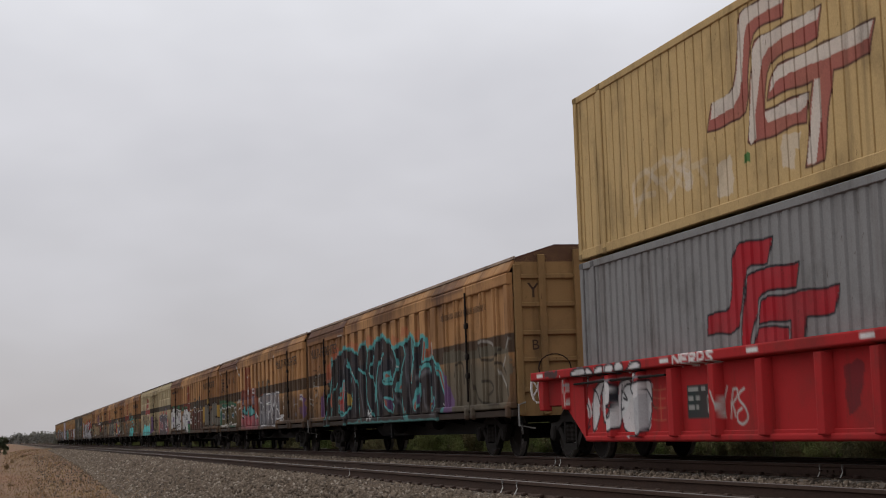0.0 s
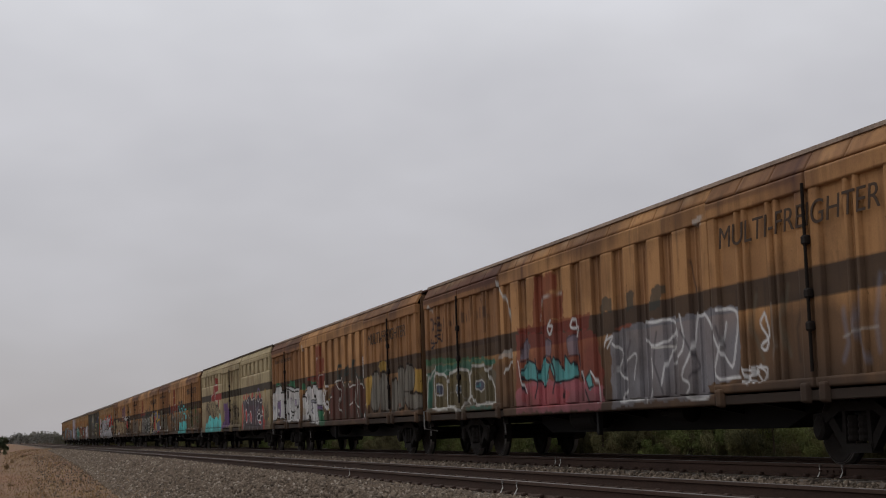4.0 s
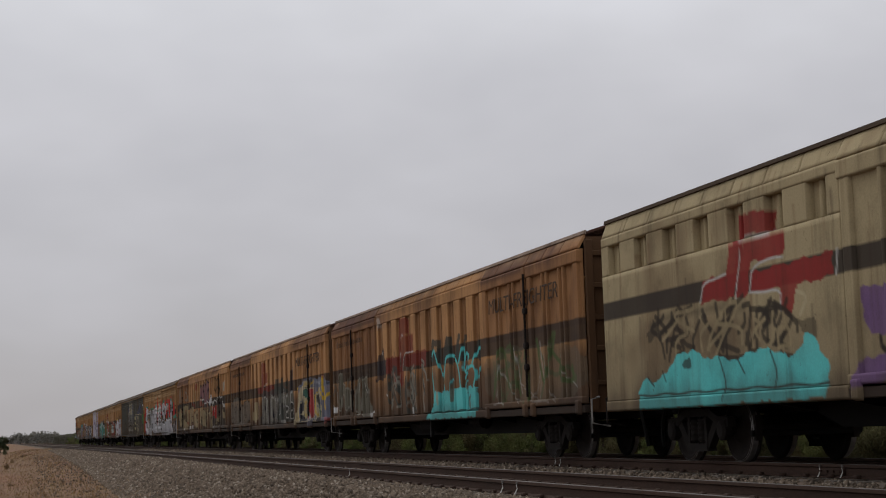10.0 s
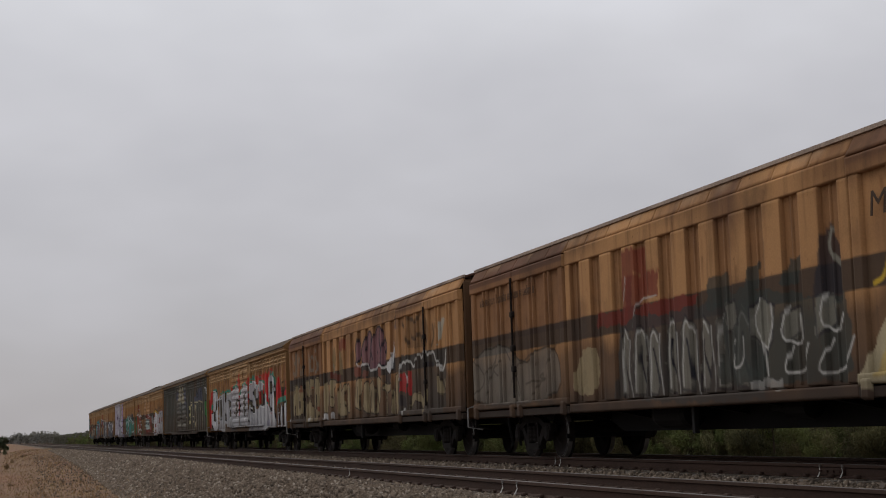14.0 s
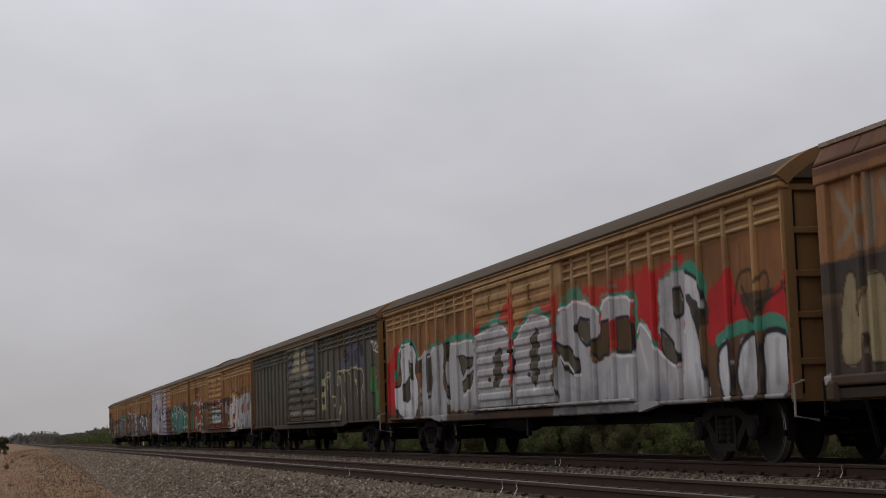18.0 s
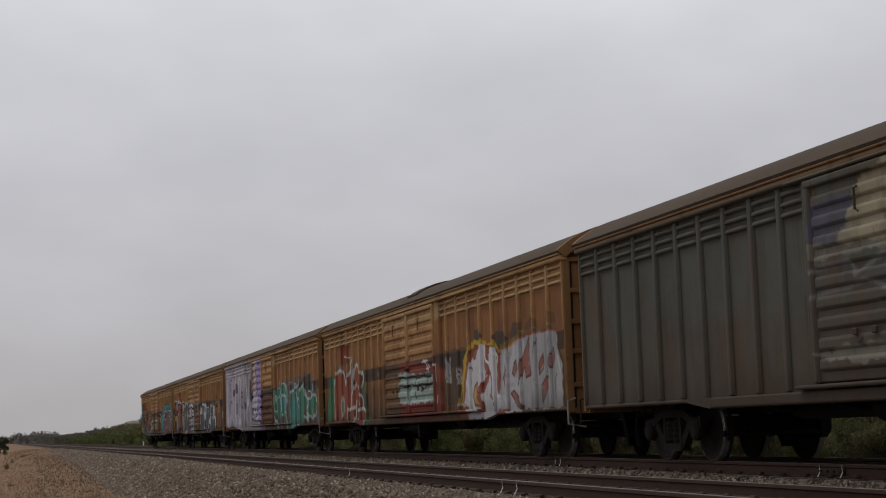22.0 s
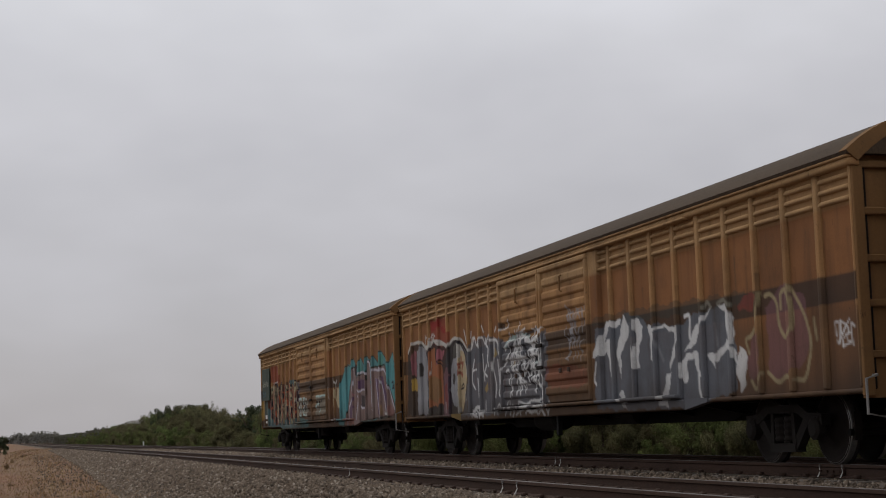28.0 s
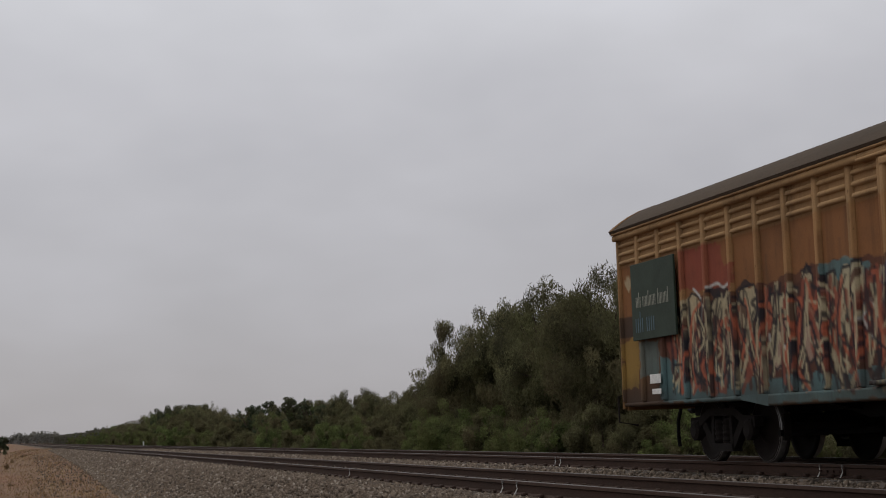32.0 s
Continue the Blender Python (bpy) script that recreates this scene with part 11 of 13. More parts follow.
def livery_twelve():
    lv = ochre_livery(22.5)
    lv.patch((5.74, 2.19, 6.01, 2.4, 6.47, 2.41, 6.7, 2.46, 7.36, 2.47, 7.76, 2.38, 8.27, 2.42, 8.68, 2.26, 9.43, 2.39, 10.11, 2.36, 10.56, 2.09, 11.21, 2.33, 11.32, 2.06, 11.18, 0.95, 7.98, 0.85, 5.57, 0.86), SLATED, .85)
    lv.patch((1.54, 2.51, 3.11, 2.6, 4.23, 2.46, 4.91, 2.57, 5.63, 2.32, 5.74, 2.19, 5.57, 0.86, 1.35, 1.01), SLATED, .6)
    lv.patch((2.47, 2.28, 2.8, 3.06, 4.11, 3.13, 4.13, 2.72, 4.4, 2.74, 4.3, 2.45, 3.92, 2.17, 3.32, 1.9), RUSTRED, .8)
    lv.patch((2.6, 2.11, 3.21, 2.17, 3.91, 2.07, 3.86, 1.1, 3.23, 1.17, 2.52, 1.47), BRICK, .85)
    lv.patch((2.74, 1.99, 3.31, 1.85, 3.38, 1.22, 2.73, 1.35), SALMON, .6, soft=True)
    lv.patch((3.9, 2.02, 4.52, 2.08, 4.38, 0.94, 3.91, 0.95), PURPLE, .7)
    lv.patch((1.49, 2.18, 2.33, 2.4, 2.39, 1.69, 1.73, 1.5, 1.38, 1.29), GRAPE, .8)
    lv.patch((1.45, 1.85, 1.68, 1.72, 1.56, 1.4, 1.39, 1.4), GOLD, .5)
    lv.patch((3.93, 2.27, 4.56, 2.38, 4.52, 1.78, 4.03, 1.91), SLATE, .8)
    lv.patch((4.48, 2.28, 4.71, 2.49, 5.16, 2.48, 5.56, 2.2, 5.66, 1.72, 5.5, 1.24, 5.11, 0.87, 4.83, 0.88, 4.54, 1.18, 4.47, 1.68), PALE, .9, INK, .025, soft=True)
    lv.patch((5.14, 2.38, 5.55, 2.15, 5.61, 1.62, 5.43, 1.2, 5.11, 0.87, 5.01, 1.56), GOLD, .55, soft=True)
    lv.patch((4.56, 1.68, 4.76, 1.92, 4.91, 1.76, 4.84, 1.52, 4.67, 1.45), INK, .9)
    lv.line((4.9, 2, 5.16, 1.99, 5.24, 2.18, 5.19, 1.99, 5.41, 2.02, 5.23, 1.89, 5.28, 1.69, 5.14, 1.84, 5, 1.75, 5.09, 1.94), .03, BRICK)
    lv.line((5.22, 1.5, 5.35, 1.56, 5.4, 1.46, 5.18, 1.45), .02, INK)
    lv.line((4.29, 2.4, 4.84, 2.53, 5.34, 2.44, 5.74, 2.19), .03, INK)
    lv.line((1.55, 2.62, 2.34, 2.49, 2.74, 2.61, 3.12, 2.63, 4.1, 2.47, 4.29, 2.4, 4.65, 2.55, 4.91, 2.59, 5.29, 2.51, 5.69, 2.26, 6.05, 2.26, 6.13, 2.49, 6.31, 2.49), .03, PALE)
    lv.line((6.05, 2.26, 6.31, 2.52, 6.43, 2.27, 6.64, 2.4, 6.73, 2.23, 6.7, 2.46, 6.93, 2.48, 7.12, 2.26, 7.36, 2.47), .022, WHITE_S)
    lv.line((7.14, 2.4, 7.17, 2.26, 7.33, 2.22, 7.21, 1.98, 7.26, 1.85), .026, WHITE_S)
    lv.line((7.4, 2.39, 7.96, 2.33, 8, 2.01, 8.14, 2.15), .026, WHITE_S)
    lv.line((7.71, 2.39, 7.72, 1.99, 7.59, 1.82, 7.8, 1.42, 7.72, 1.2), .024, WHITE_S)
    lv.line((7.96, 1.93, 8.04, 1.41, 7.92, 1.24, 8.04, 1.21), .024, WHITE_S)
    lv.line((8.25, 2.3, 8.4, 2.26, 8.25, 1.91, 8.32, 1.65, 8.23, 1.7), .024, WHITE_S)
    lv.line((8.27, 1.65, 8.47, 1.72, 8.87, 1.91, 9.02, 2), .024, WHITE_S)
    lv.line((8.1, 1.45, 8.14, 1.36, 8.44, 1.45, 8.47, 1.68), .024, WHITE_S)
    lv.line((8.8, 1.66, 8.99, 1.73, 9, 1.44, 9.15, 1.23), .024, WHITE_S)
    lv.line((6.88, 2.1, 6.89, 1.73, 7.15, 1.63), .024, WHITE_S)
    lv.line((7.12, 1.86, 6.94, 1.69, 6.98, 1.55), .024, WHITE_S)
    lv.line((6.25, 2.01, 6.1, 1.78, 6.02, 1.55, 6.23, 1.4), .024, WHITE_S)
    lv.line((6.49, 1.62, 6.5, 1.25), .024, WHITE_S)
    lv.line((6.4, 1.81, 6.1, 1.78), .02, WHITE_S)
    lv.line((8.66, 2.09, 9.06, 2.27, 9.42, 2.29, 9.44, 2.07), .03, WHITE_S)
    lv.patch((8.77, 2.17, 9.06, 2.31, 9.43, 2.39, 9.51, 2.3, 9.05, 2.22, 8.86, 2.14), FOAM, .8)
    lv.patch((9.55, 2.26, 9.78, 2.38, 10.19, 2.32, 10.45, 2.14, 10.54, 2.05, 10.26, 2.21, 9.94, 2.28, 9.58, 2.18), FOAM, .85)
    lv.line((9.39, 2.07, 9.55, 2.26, 9.85, 2.31, 10.26, 2.19, 10.47, 2), .03, WHITE_S)
    lv.line((9.47, 1.98, 9.65, 2.01, 9.88, 1.83, 10.05, 1.9, 10.2, 2.04, 10.39, 2.01, 10.47, 1.94), .03, WHITE_S)
    lv.line((9.67, 1.85, 9.87, 1.79, 9.97, 1.86), .03, WHITE_S)
    lv.line((9.43, 1.66, 9.68, 1.6, 9.68, 1.21), .03, WHITE_S)
    lv.line((10.26, 1.53, 10.51, 1.63, 10.6, 1.78, 10.98, 1.75), .03, WHITE_S)
    lv.line((10.48, 1.44, 10.65, 1.51, 10.62, 1.24), .03, WHITE_S)
    lv.line((10.75, 1.39, 10.87, 1.45, 10.99, 1.78), .03, WHITE_S)
    lv.line((10.86, 1.38, 11.07, 1.26, 11.02, 1.11), .03, WHITE_S)
    lv.line((10.49, 2.17, 10.74, 2.26, 10.98, 2.35), .03, WHITE_S)
    lv.line((9.67, 2.57, 9.7, 2.45), .02, WHITE_S)
    lv.line((8.16, 2.35, 8.28, 2.51, 8.67, 2.51, 8.9, 2.49, 9.01, 2.66), .02, WHITE_S)
    lv.line((7.78, 2.51, 7.89, 2.59), .02, WHITE_S)
    lv.line((6.84, 2.7, 6.99, 2.55), .02, WHITE_S)
    lv.line((5.5, 2.69, 5.7, 2.33, 5.69, 2.58), .02, WHITE_S)
    lv.line((6.02, 2.5, 6.09, 2.63), .02, WHITE_S)
    lv.patch((9.44, 1.74, 9.87, 1.75, 10.43, 1.63, 10.17, 1.53, 9.68, 1.6), SHADE, .6)
    lv.patch((10.53, 1.82, 11, 1.86, 10.95, 1.75, 10.56, 1.74), FOAM, .5)
    lv.patch((9.14, 1.84, 9.33, 1.91, 9.31, 1.77, 9.16, 1.76), GOLD, .6)
    lv.patch((6.96, 1.41, 7.12, 1.54, 7.2, 1.38, 7.06, 1.32), GOLD, .6)
    lv.patch((7.64, 2.04, 7.79, 2.21, 7.9, 2.02, 7.77, 1.99), GOLD, .6)
    lv.patch((8.3, 2.64, 8.73, 2.62, 8.71, 2.51, 8.33, 2.52), INK, .8)
    lv.glow((6.32, 2.1, 6.3, 1.49), .1, UMBER, .5)
    lv.glow((7.41, 2.01, 7.33, 1.35), .1, UMBER, .5)
    lv.glow((8.69, 1.54, 8.66, 1.29), .1, UMBER, .5)
    lv.scrawl(6.01, 6.67, 0.81, 1.06, WHITE_S, .02, 7, 81)
    lv.patch((6.61, 0.84, 6.87, 0.99, 6.94, 0.81), WHITE_S, .8)
    lv.line((6.94, 0.83, 7, 1.14), .02, WHITE_S)
    lv.line((7.73, 0.85, 7.85, 1.02, 8.02, 1.06, 7.98, 0.85), .02, WHITE_S)
    lv.line((8.5, 0.83, 8.72, 1.08), .02, WHITE_S)
    lv.line((8.79, 0.83, 8.9, 0.99, 9.07, 0.9, 8.97, 0.8), .02, WHITE_S)
    lv.line((9.39, 1.02, 9.46, 0.81), .02, WHITE_S)
    lv.line((9.93, 0.92, 10.25, 0.83, 10.59, 1.01, 10.94, 0.79), .03, WHITE_S)
    lv.line((11.09, 0.77, 11.23, 1.03), .02, WHITE_S)
    lv.scrawl(2.15, 3.1, 2.5, 2.87, PALE, .014, 6, 83)
    lv.patch((13.76, 2.18, 14.78, 2.25, 15.18, 2.36, 15.68, 2.21, 15.94, 2.06, 16.5, 2.07, 17.01, 1.96, 17.54, 2.1, 18.03, 2.14, 18.73, 2.16, 18.98, 1.92, 19.04, 1.5, 19.03, 0.99, 18.35, 0.91, 17.37, 0.79, 14.76, 0.81, 13.67, 0.86), SLATED, .95)
    lv.patch((13.78, 2.38, 17.32, 2.34, 19.62, 2.29, 19.59, 2.11, 17.29, 2.14, 13.66, 2.24), DEEPGREEN, .5)
    lv.patch((13.62, 1.67, 13.83, 2, 14.15, 2.24, 14.79, 2.28, 14.77, 2.17, 14.22, 2.15, 14.03, 1.93, 14.36, 1.97, 14.4, 1.69, 14.36, 1.35, 14.23, 1.33, 14.17, 1.76, 13.79, 1.72), WHITE_S, .9)
    lv.patch((14.57, 1.79, 14.95, 2.32, 15.15, 2.14, 15.02, 1.93, 14.79, 1.72, 14.69, 1.28, 14.63, 1.51), WHITE_S, .9)
    lv.patch((15.17, 1.98, 15.19, 1.59, 15.25, 1.43, 15.51, 1.44, 15.55, 1.79, 15.73, 2.1, 15.56, 2.22, 15.38, 2.21, 15.41, 1.85, 15.32, 1.69), WHITE_S, .9)
    lv.patch((15.98, 1.82, 15.94, 2.09, 16.35, 2.03, 16.69, 2.03, 17.12, 1.98, 17.12, 1.8, 16.89, 1.51, 16.68, 1.37, 16.87, 1.66, 16.98, 1.91, 16.62, 1.98, 16.21, 2, 16.11, 1.65, 16.15, 1.49, 16.02, 1.55), WHITE_S, .9)
    lv.patch((16.43, 1.01, 16.56, 1.29, 16.74, 1.36, 16.64, 1.06, 16.74, 0.83, 16.34, 0.83), WHITE_S, .85)
    lv.patch((17.12, 1.25, 17.21, 1.49, 17.35, 1.59, 17.78, 1.56, 17.82, 1.24, 17.74, 1.22, 17.65, 1.47, 17.4, 1.48, 17.36, 1.19, 17.2, 1.17), WHITE_S, .9)
    lv.patch((17.29, 1.64, 17.43, 1.71, 17.77, 1.96, 18.03, 2.09, 18.33, 2.16, 18.17, 2.08, 17.82, 1.86, 17.67, 1.67, 17.48, 1.63), WHITE_S, .9)
    lv.patch((18.45, 2.19, 18.82, 2.16, 19.02, 1.97, 18.99, 1.73, 18.89, 1.6, 19.04, 1.5, 19.07, 1.31, 18.88, 1.55, 18.65, 1.52, 18.47, 1.43, 18.3, 1.44, 18.38, 1.34, 18.16, 1.42, 18.07, 1.52, 18.31, 1.54, 18.9, 1.69, 18.77, 2.03), WHITE_S, .9)
    lv.line((17.74, 1.25, 17.77, 0.98, 17.97, 0.87), .03, WHITE_S)
    lv.line((17.35, 2.11, 17.54, 2.12, 17.52, 1.78), .03, WHITE_S)
    lv.patch((19.01, 1.31, 19.13, 1.59, 19.4, 1.39, 19.25, 1.03, 19.11, 0.96), WHITE_S, .85)
    lv.line((13.77, 1.61, 13.63, 1.32, 13.73, 1.26), .03, WHITE_S)
    lv.patch((14.6, 1.07, 14.79, 1.11, 14.99, 0.84, 14.84, 0.84), WHITE_S, .8)
    lv.glow((16.2, 1.86, 16.5, 1.53), .06, ASHEN, .5)
    lv.glow((18.36, 1.92, 18.44, 1.63), .06, ASHEN, .5)
    lv.patch((19.42, 1.52, 19.54, 1.7, 19.76, 1.73, 19.79, 1.19, 19.47, 1.11, 19.34, 1.3), MAUVE, .6)
    lv.patch((20.01, 1.72, 19.95, 2.03, 20.32, 2.23, 20.62, 2.29, 21.02, 2.12, 21.12, 1.81, 21.18, 1.55, 20.96, 1.27, 20.27, 1.08, 19.99, 1.18), MAUVE, .6)
    lv.line((19.41, 1.48, 19.33, 1.67, 19.54, 1.7, 19.72, 1.87, 19.82, 2.23), .03, TAN)
    lv.line((19.96, 2.17, 20.12, 2.2, 20.3, 2.1, 20.31, 1.78, 20.53, 1.59, 20.74, 1.75, 20.69, 2.24, 20.42, 2.22, 20.39, 2), .03, TAN)
    lv.line((20.69, 2.24, 21.04, 1.9, 21.17, 1.51, 21.02, 1.05, 20.75, 1.06), .03, TAN)
    lv.line((19.47, 1.11, 19.61, 0.97, 19.79, 1.19), .03, TAN)
    lv.line((19.94, 1.18, 20.22, 1.04, 20.48, 1.16, 20.56, 1.07), .03, TAN)
    lv.line((21.29, 1.8, 21.31, 1.55), .03, TAN)
    lv.patch((19.12, 2.12, 19.51, 2.28, 19.77, 2.25, 19.58, 2.02, 19.16, 2.05), RUSTRED, .6)
    lv.line((18.04, 2.19, 18.17, 2.27, 18.27, 2.17), .03, STONY, .8)
    lv.line((18.51, 2.2, 18.75, 2.27, 18.96, 2.16), .03, STONY, .8)
    lv.line((21.81, 1.72, 21.83, 1.56), .014, WHITE_S, .8)
    lv.line((21.93, 1.73, 21.95, 1.55, 22.05, 1.66), .014, WHITE_S, .8)
    lv.scrawl(21.81, 22.26, 1.41, 1.74, WHITE_S, .012, 6, 61, .8)
    lv.scrawl(12.33, 13.27, 1.69, 2.67, ASHEN, .016, 12, 62, .8)
    lv.scrawl(9.01, 10.99, 1.23, 2.43, INK, .03, 9, 63, .9)
    lv.scrawl(9.01, 11.08, 1.17, 2.47, WHITE_S, .018, 16, 64, .95)
    lv.scrawl(8.84, 11.23, 0.82, 1.1, WHITE_S, .02, 8, 65, .9)
    lv.patch((11.05, 1.73, 13.43, 1.56, 13.38, 1.22, 11.19, 1.26), RUSTRED, .35, soft=True)
    lv.patch((0.41, 2.43, 0.79, 2.62, 1.34, 2.65, 1.92, 2.57, 2.19, 2.43, 2.58, 2.45, 2.93, 2.63, 3, 2.54, 3.87, 2.44, 4.07, 2.36, 4.5, 2.52, 4.96, 2.53, 4.75, 0.82, 0.22, 0.95), DARK, .9)
    lv.patch((1.32, 2.48, 1.66, 2.56, 2.16, 2.51, 2.3, 2.16, 2.22, 0.95, 1.27, 0.97, 1.23, 1.73), ASHEN, .9)
    lv.patch((1.56, 1.99, 1.64, 2.16, 1.81, 2.17, 1.92, 2.05, 1.86, 1.86, 1.64, 1.84), DARK, .95)
    lv.patch((0.84, 2.35, 1.05, 2.47, 1.29, 2.49, 1.19, 1.85, 0.91, 1.9), PINK, .6)
    lv.patch((0.9, 1.81, 1.3, 1.81, 1.27, 1.52, 0.86, 1.52), GOLD, .85)
    lv.patch((2.39, 2.35, 2.7, 2.42, 2.99, 2.46, 3.06, 2.09, 3.62, 2.1, 3.68, 1.78, 3.71, 1.16, 2.42, 1.1, 2.38, 1.76), (0.3, 0.115, 0.055), .9)
    lv.patch((2.44, 1.76, 3.03, 1.83, 3.57, 1.68, 3.51, 1.22, 2.49, 1.21), DULL, .6, soft=True)
    lv.patch((3.69, 1.8, 3.92, 1.94, 4.23, 1.99, 4.26, 1.63, 4.2, 0.88, 3.68, 0.9), MAUVE, .85)
    lv.patch((3.76, 1.57, 4.19, 1.64, 4.14, 1.04, 3.8, 1), MAROON, .6, soft=True)
    lv.patch((3.1, 2.38, 3.44, 2.39, 3.81, 2.36, 3.77, 2.26, 3.63, 2.17, 3.35, 2.15, 3.12, 2.06), PINK, .85)
    lv.patch((4.32, 1.73, 4.43, 1.97, 4.64, 2.13, 4.92, 2.18, 4.79, 1.11, 4.51, 1.07, 4.34, 1.28), ASHEN, .95)
    lv.patch((4.48, 1.57, 4.5, 1.77, 4.63, 1.81, 4.69, 1.68, 4.6, 1.54), DARK, .95)
    lv.line((0.42, 2.47, 0.8, 2.66, 1.35, 2.69, 1.93, 2.62, 2.19, 2.48, 2.59, 2.49, 2.93, 2.67, 3.01, 2.58, 3.88, 2.47, 4.08, 2.4, 4.5, 2.56, 4.97, 2.56), .035, PALE, .95)
    lv.line((2.39, 2.36, 2.35, 1.77, 2.36, 1.11), .02, INK, .9)
    lv.line((3.1, 2.41, 3.06, 2.09, 3.62, 2.1, 3.71, 1.78, 3.71, 1.16), .02, INK, .9)
    lv.line((2.64, 2.16, 2.64, 1.96, 2.6, 1.86), .016, PALE, .9)
    lv.line((3.85, 1.18, 3.86, 1.05, 3.82, 0.95), .016, PALE, .9)
    lv.patch((2.62, 2.98, 2.63, 3.12, 3.18, 3.06, 3.62, 3.01, 3.61, 2.92, 4.13, 2.87, 4.19, 2.73, 3.7, 2.77, 3.6, 2.86, 3.05, 2.9, 3.01, 2.83, 2.69, 2.84), LOGO, .9)
    return grime(lv, 12)



def livery_thirteen():
    lv = ochre_livery(22.5)
    lv.patch((1.61, 1.89, 2.37, 2.03, 3.49, 2.47, 4.05, 2.28, 5.36, 2.35, 6.55, 2.45, 7.53, 2.43, 8.79, 2.34, 8.65, 1.19, 7.77, 0.92, 5.07, 0.79, 1.49, 0.91), UMBER, .85)
    lv.patch((2.5, 3.08, 3.86, 3.05, 3.99, 2.69, 4.33, 2.71, 4.23, 2.34, 2.43, 2.51), RUSTRED, .75)
    lv.patch((7.92, 2.2, 8.79, 2.34, 8.65, 1.26, 8.04, 1.21), STORM, .6)
    lv.patch((1.58, 1.6, 2.36, 1.46, 3.35, 1.42, 5.11, 1.13, 7.29, 1.13, 8.64, 1.15, 10.12, 1.02, 10.09, 0.79, 5.17, 0.79, 1.49, 0.91), LAGOON, .5)
    lv.patch((6.74, 2.43, 7.1, 2.47, 7.45, 2.44, 7.94, 2.35, 7.84, 2.21, 6.8, 2.22), LAGOON, .5, soft=True)
    lv.patch((1.87, 1.78, 2.28, 1.85, 2.3, 1.47, 1.97, 1.48), BRICK, .7)
    lv.patch((4.87, 1.74, 5.19, 1.76, 5.14, 1, 4.88, 1.01), MAROON, .8)
    lv.patch((7.2, 1.87, 7.42, 2.25, 7.84, 2.21, 7.72, 1.23, 7.3, 1.24), MAROON, .6)
    lv.patch((2.5, 2.03, 2.6, 2.3, 2.87, 2.43, 3.16, 2.31, 3, 1.99, 2.68, 1.92), CREAMY, .85, INK, .02)
    lv.patch((2.55, 1.45, 2.66, 1.83, 3.12, 1.94, 3.25, 1.52, 2.91, 1.25), BLUSH, .85, INK, .02)
    lv.patch((3.51, 2.19, 3.65, 2.32, 4.04, 2.24, 4.12, 1.96, 3.87, 1.76, 3.57, 2), CREAMY, .85, INK, .02)
    lv.patch((3.73, 1.58, 3.82, 1.8, 4.21, 1.74, 4.31, 1.2, 3.94, 1.39), BLUSH, .85, INK, .02)
    lv.patch((4.25, 2.09, 4.45, 2.34, 4.89, 2.35, 4.96, 2.04, 4.65, 1.71, 4.34, 1.86), CREAMY, .85, INK, .02)
    lv.patch((4.35, 1.51, 4.49, 1.72, 4.8, 1.61, 4.79, 1.27, 4.48, 1.19), SALMON, .7, INK, .02)
    lv.patch((5.27, 2.01, 5.34, 2.18, 5.7, 2.15, 5.72, 1.98, 5.4, 1.84), CREAMY, .85, INK, .02)
    lv.patch((5.24, 1.34, 5.33, 1.63, 5.64, 1.74, 5.69, 1.32, 5.43, 1.2), BLUSH, .85, INK, .02)
    lv.patch((5.78, 2.06, 5.91, 2.26, 6.1, 2.2, 6.09, 1.79, 5.89, 1.72), CREAMY, .85, INK, .02)
    lv.patch((6.13, 1.3, 6.13, 1.67, 6.47, 1.77, 6.51, 1.36, 6.31, 1.25), BLUSH, .85, INK, .02)
    lv.patch((6.2, 2.28, 6.37, 2.47, 6.49, 2.33, 6.42, 2.09, 6.26, 1.94), CREAMY, .85, INK, .02)
    lv.patch((6.73, 2.03, 6.86, 2.3, 7.08, 2.32, 7.09, 2.04, 6.93, 1.81), CREAMY, .85, INK, .02)
    lv.patch((6.62, 1.51, 6.74, 1.75, 7.01, 1.73, 7.06, 1.37, 6.78, 1.31), SALMON, .7, INK, .02)
    lv.patch((7.15, 2.11, 7.26, 2.34, 7.44, 2.36, 7.44, 2.05, 7.25, 1.87), CREAMY, .85, INK, .02)
    lv.patch((7.44, 2.05, 7.53, 2.39, 7.68, 2.39, 7.66, 1.96, 7.5, 1.85), CREAMY, .85, INK, .02)
    lv.patch((7.63, 1.73, 7.72, 1.88, 7.89, 1.91, 8.06, 1.62, 8.1, 1.36, 7.83, 1.45), BRICK, .85, PALE, .02)
    lv.patch((7.41, 1.47, 7.57, 1.69, 7.83, 1.45, 8.1, 1.32, 7.73, 1.3), SALMON, .7, INK, .02)
    lv.patch((3.36, 2.39, 3.49, 2.47, 4.28, 2.33, 4.04, 2.24, 3.59, 2.32), INK, .9)
    lv.patch((4.28, 2.31, 4.63, 2.46, 4.79, 2.4, 4.56, 2.31), INK, .9)
    lv.patch((5.3, 1.8, 5.63, 1.99, 5.77, 1.94, 5.49, 1.7), INK, .9)
    lv.patch((6.21, 2.36, 6.37, 2.49, 6.55, 2.43, 6.45, 2.38), INK, .9)
    lv.patch((6.66, 2.2, 6.91, 2.33, 6.84, 2.18), INK, .9)
    lv.patch((7.36, 1.75, 7.63, 1.84, 7.52, 1.62, 7.34, 1.59), INK, .9)
    lv.patch((2.37, 1.56, 2.53, 1.74, 2.73, 1.82, 2.47, 1.32), INK, .85)
    lv.line((3.4, 1.78, 3.59, 1.41), .035, INK)
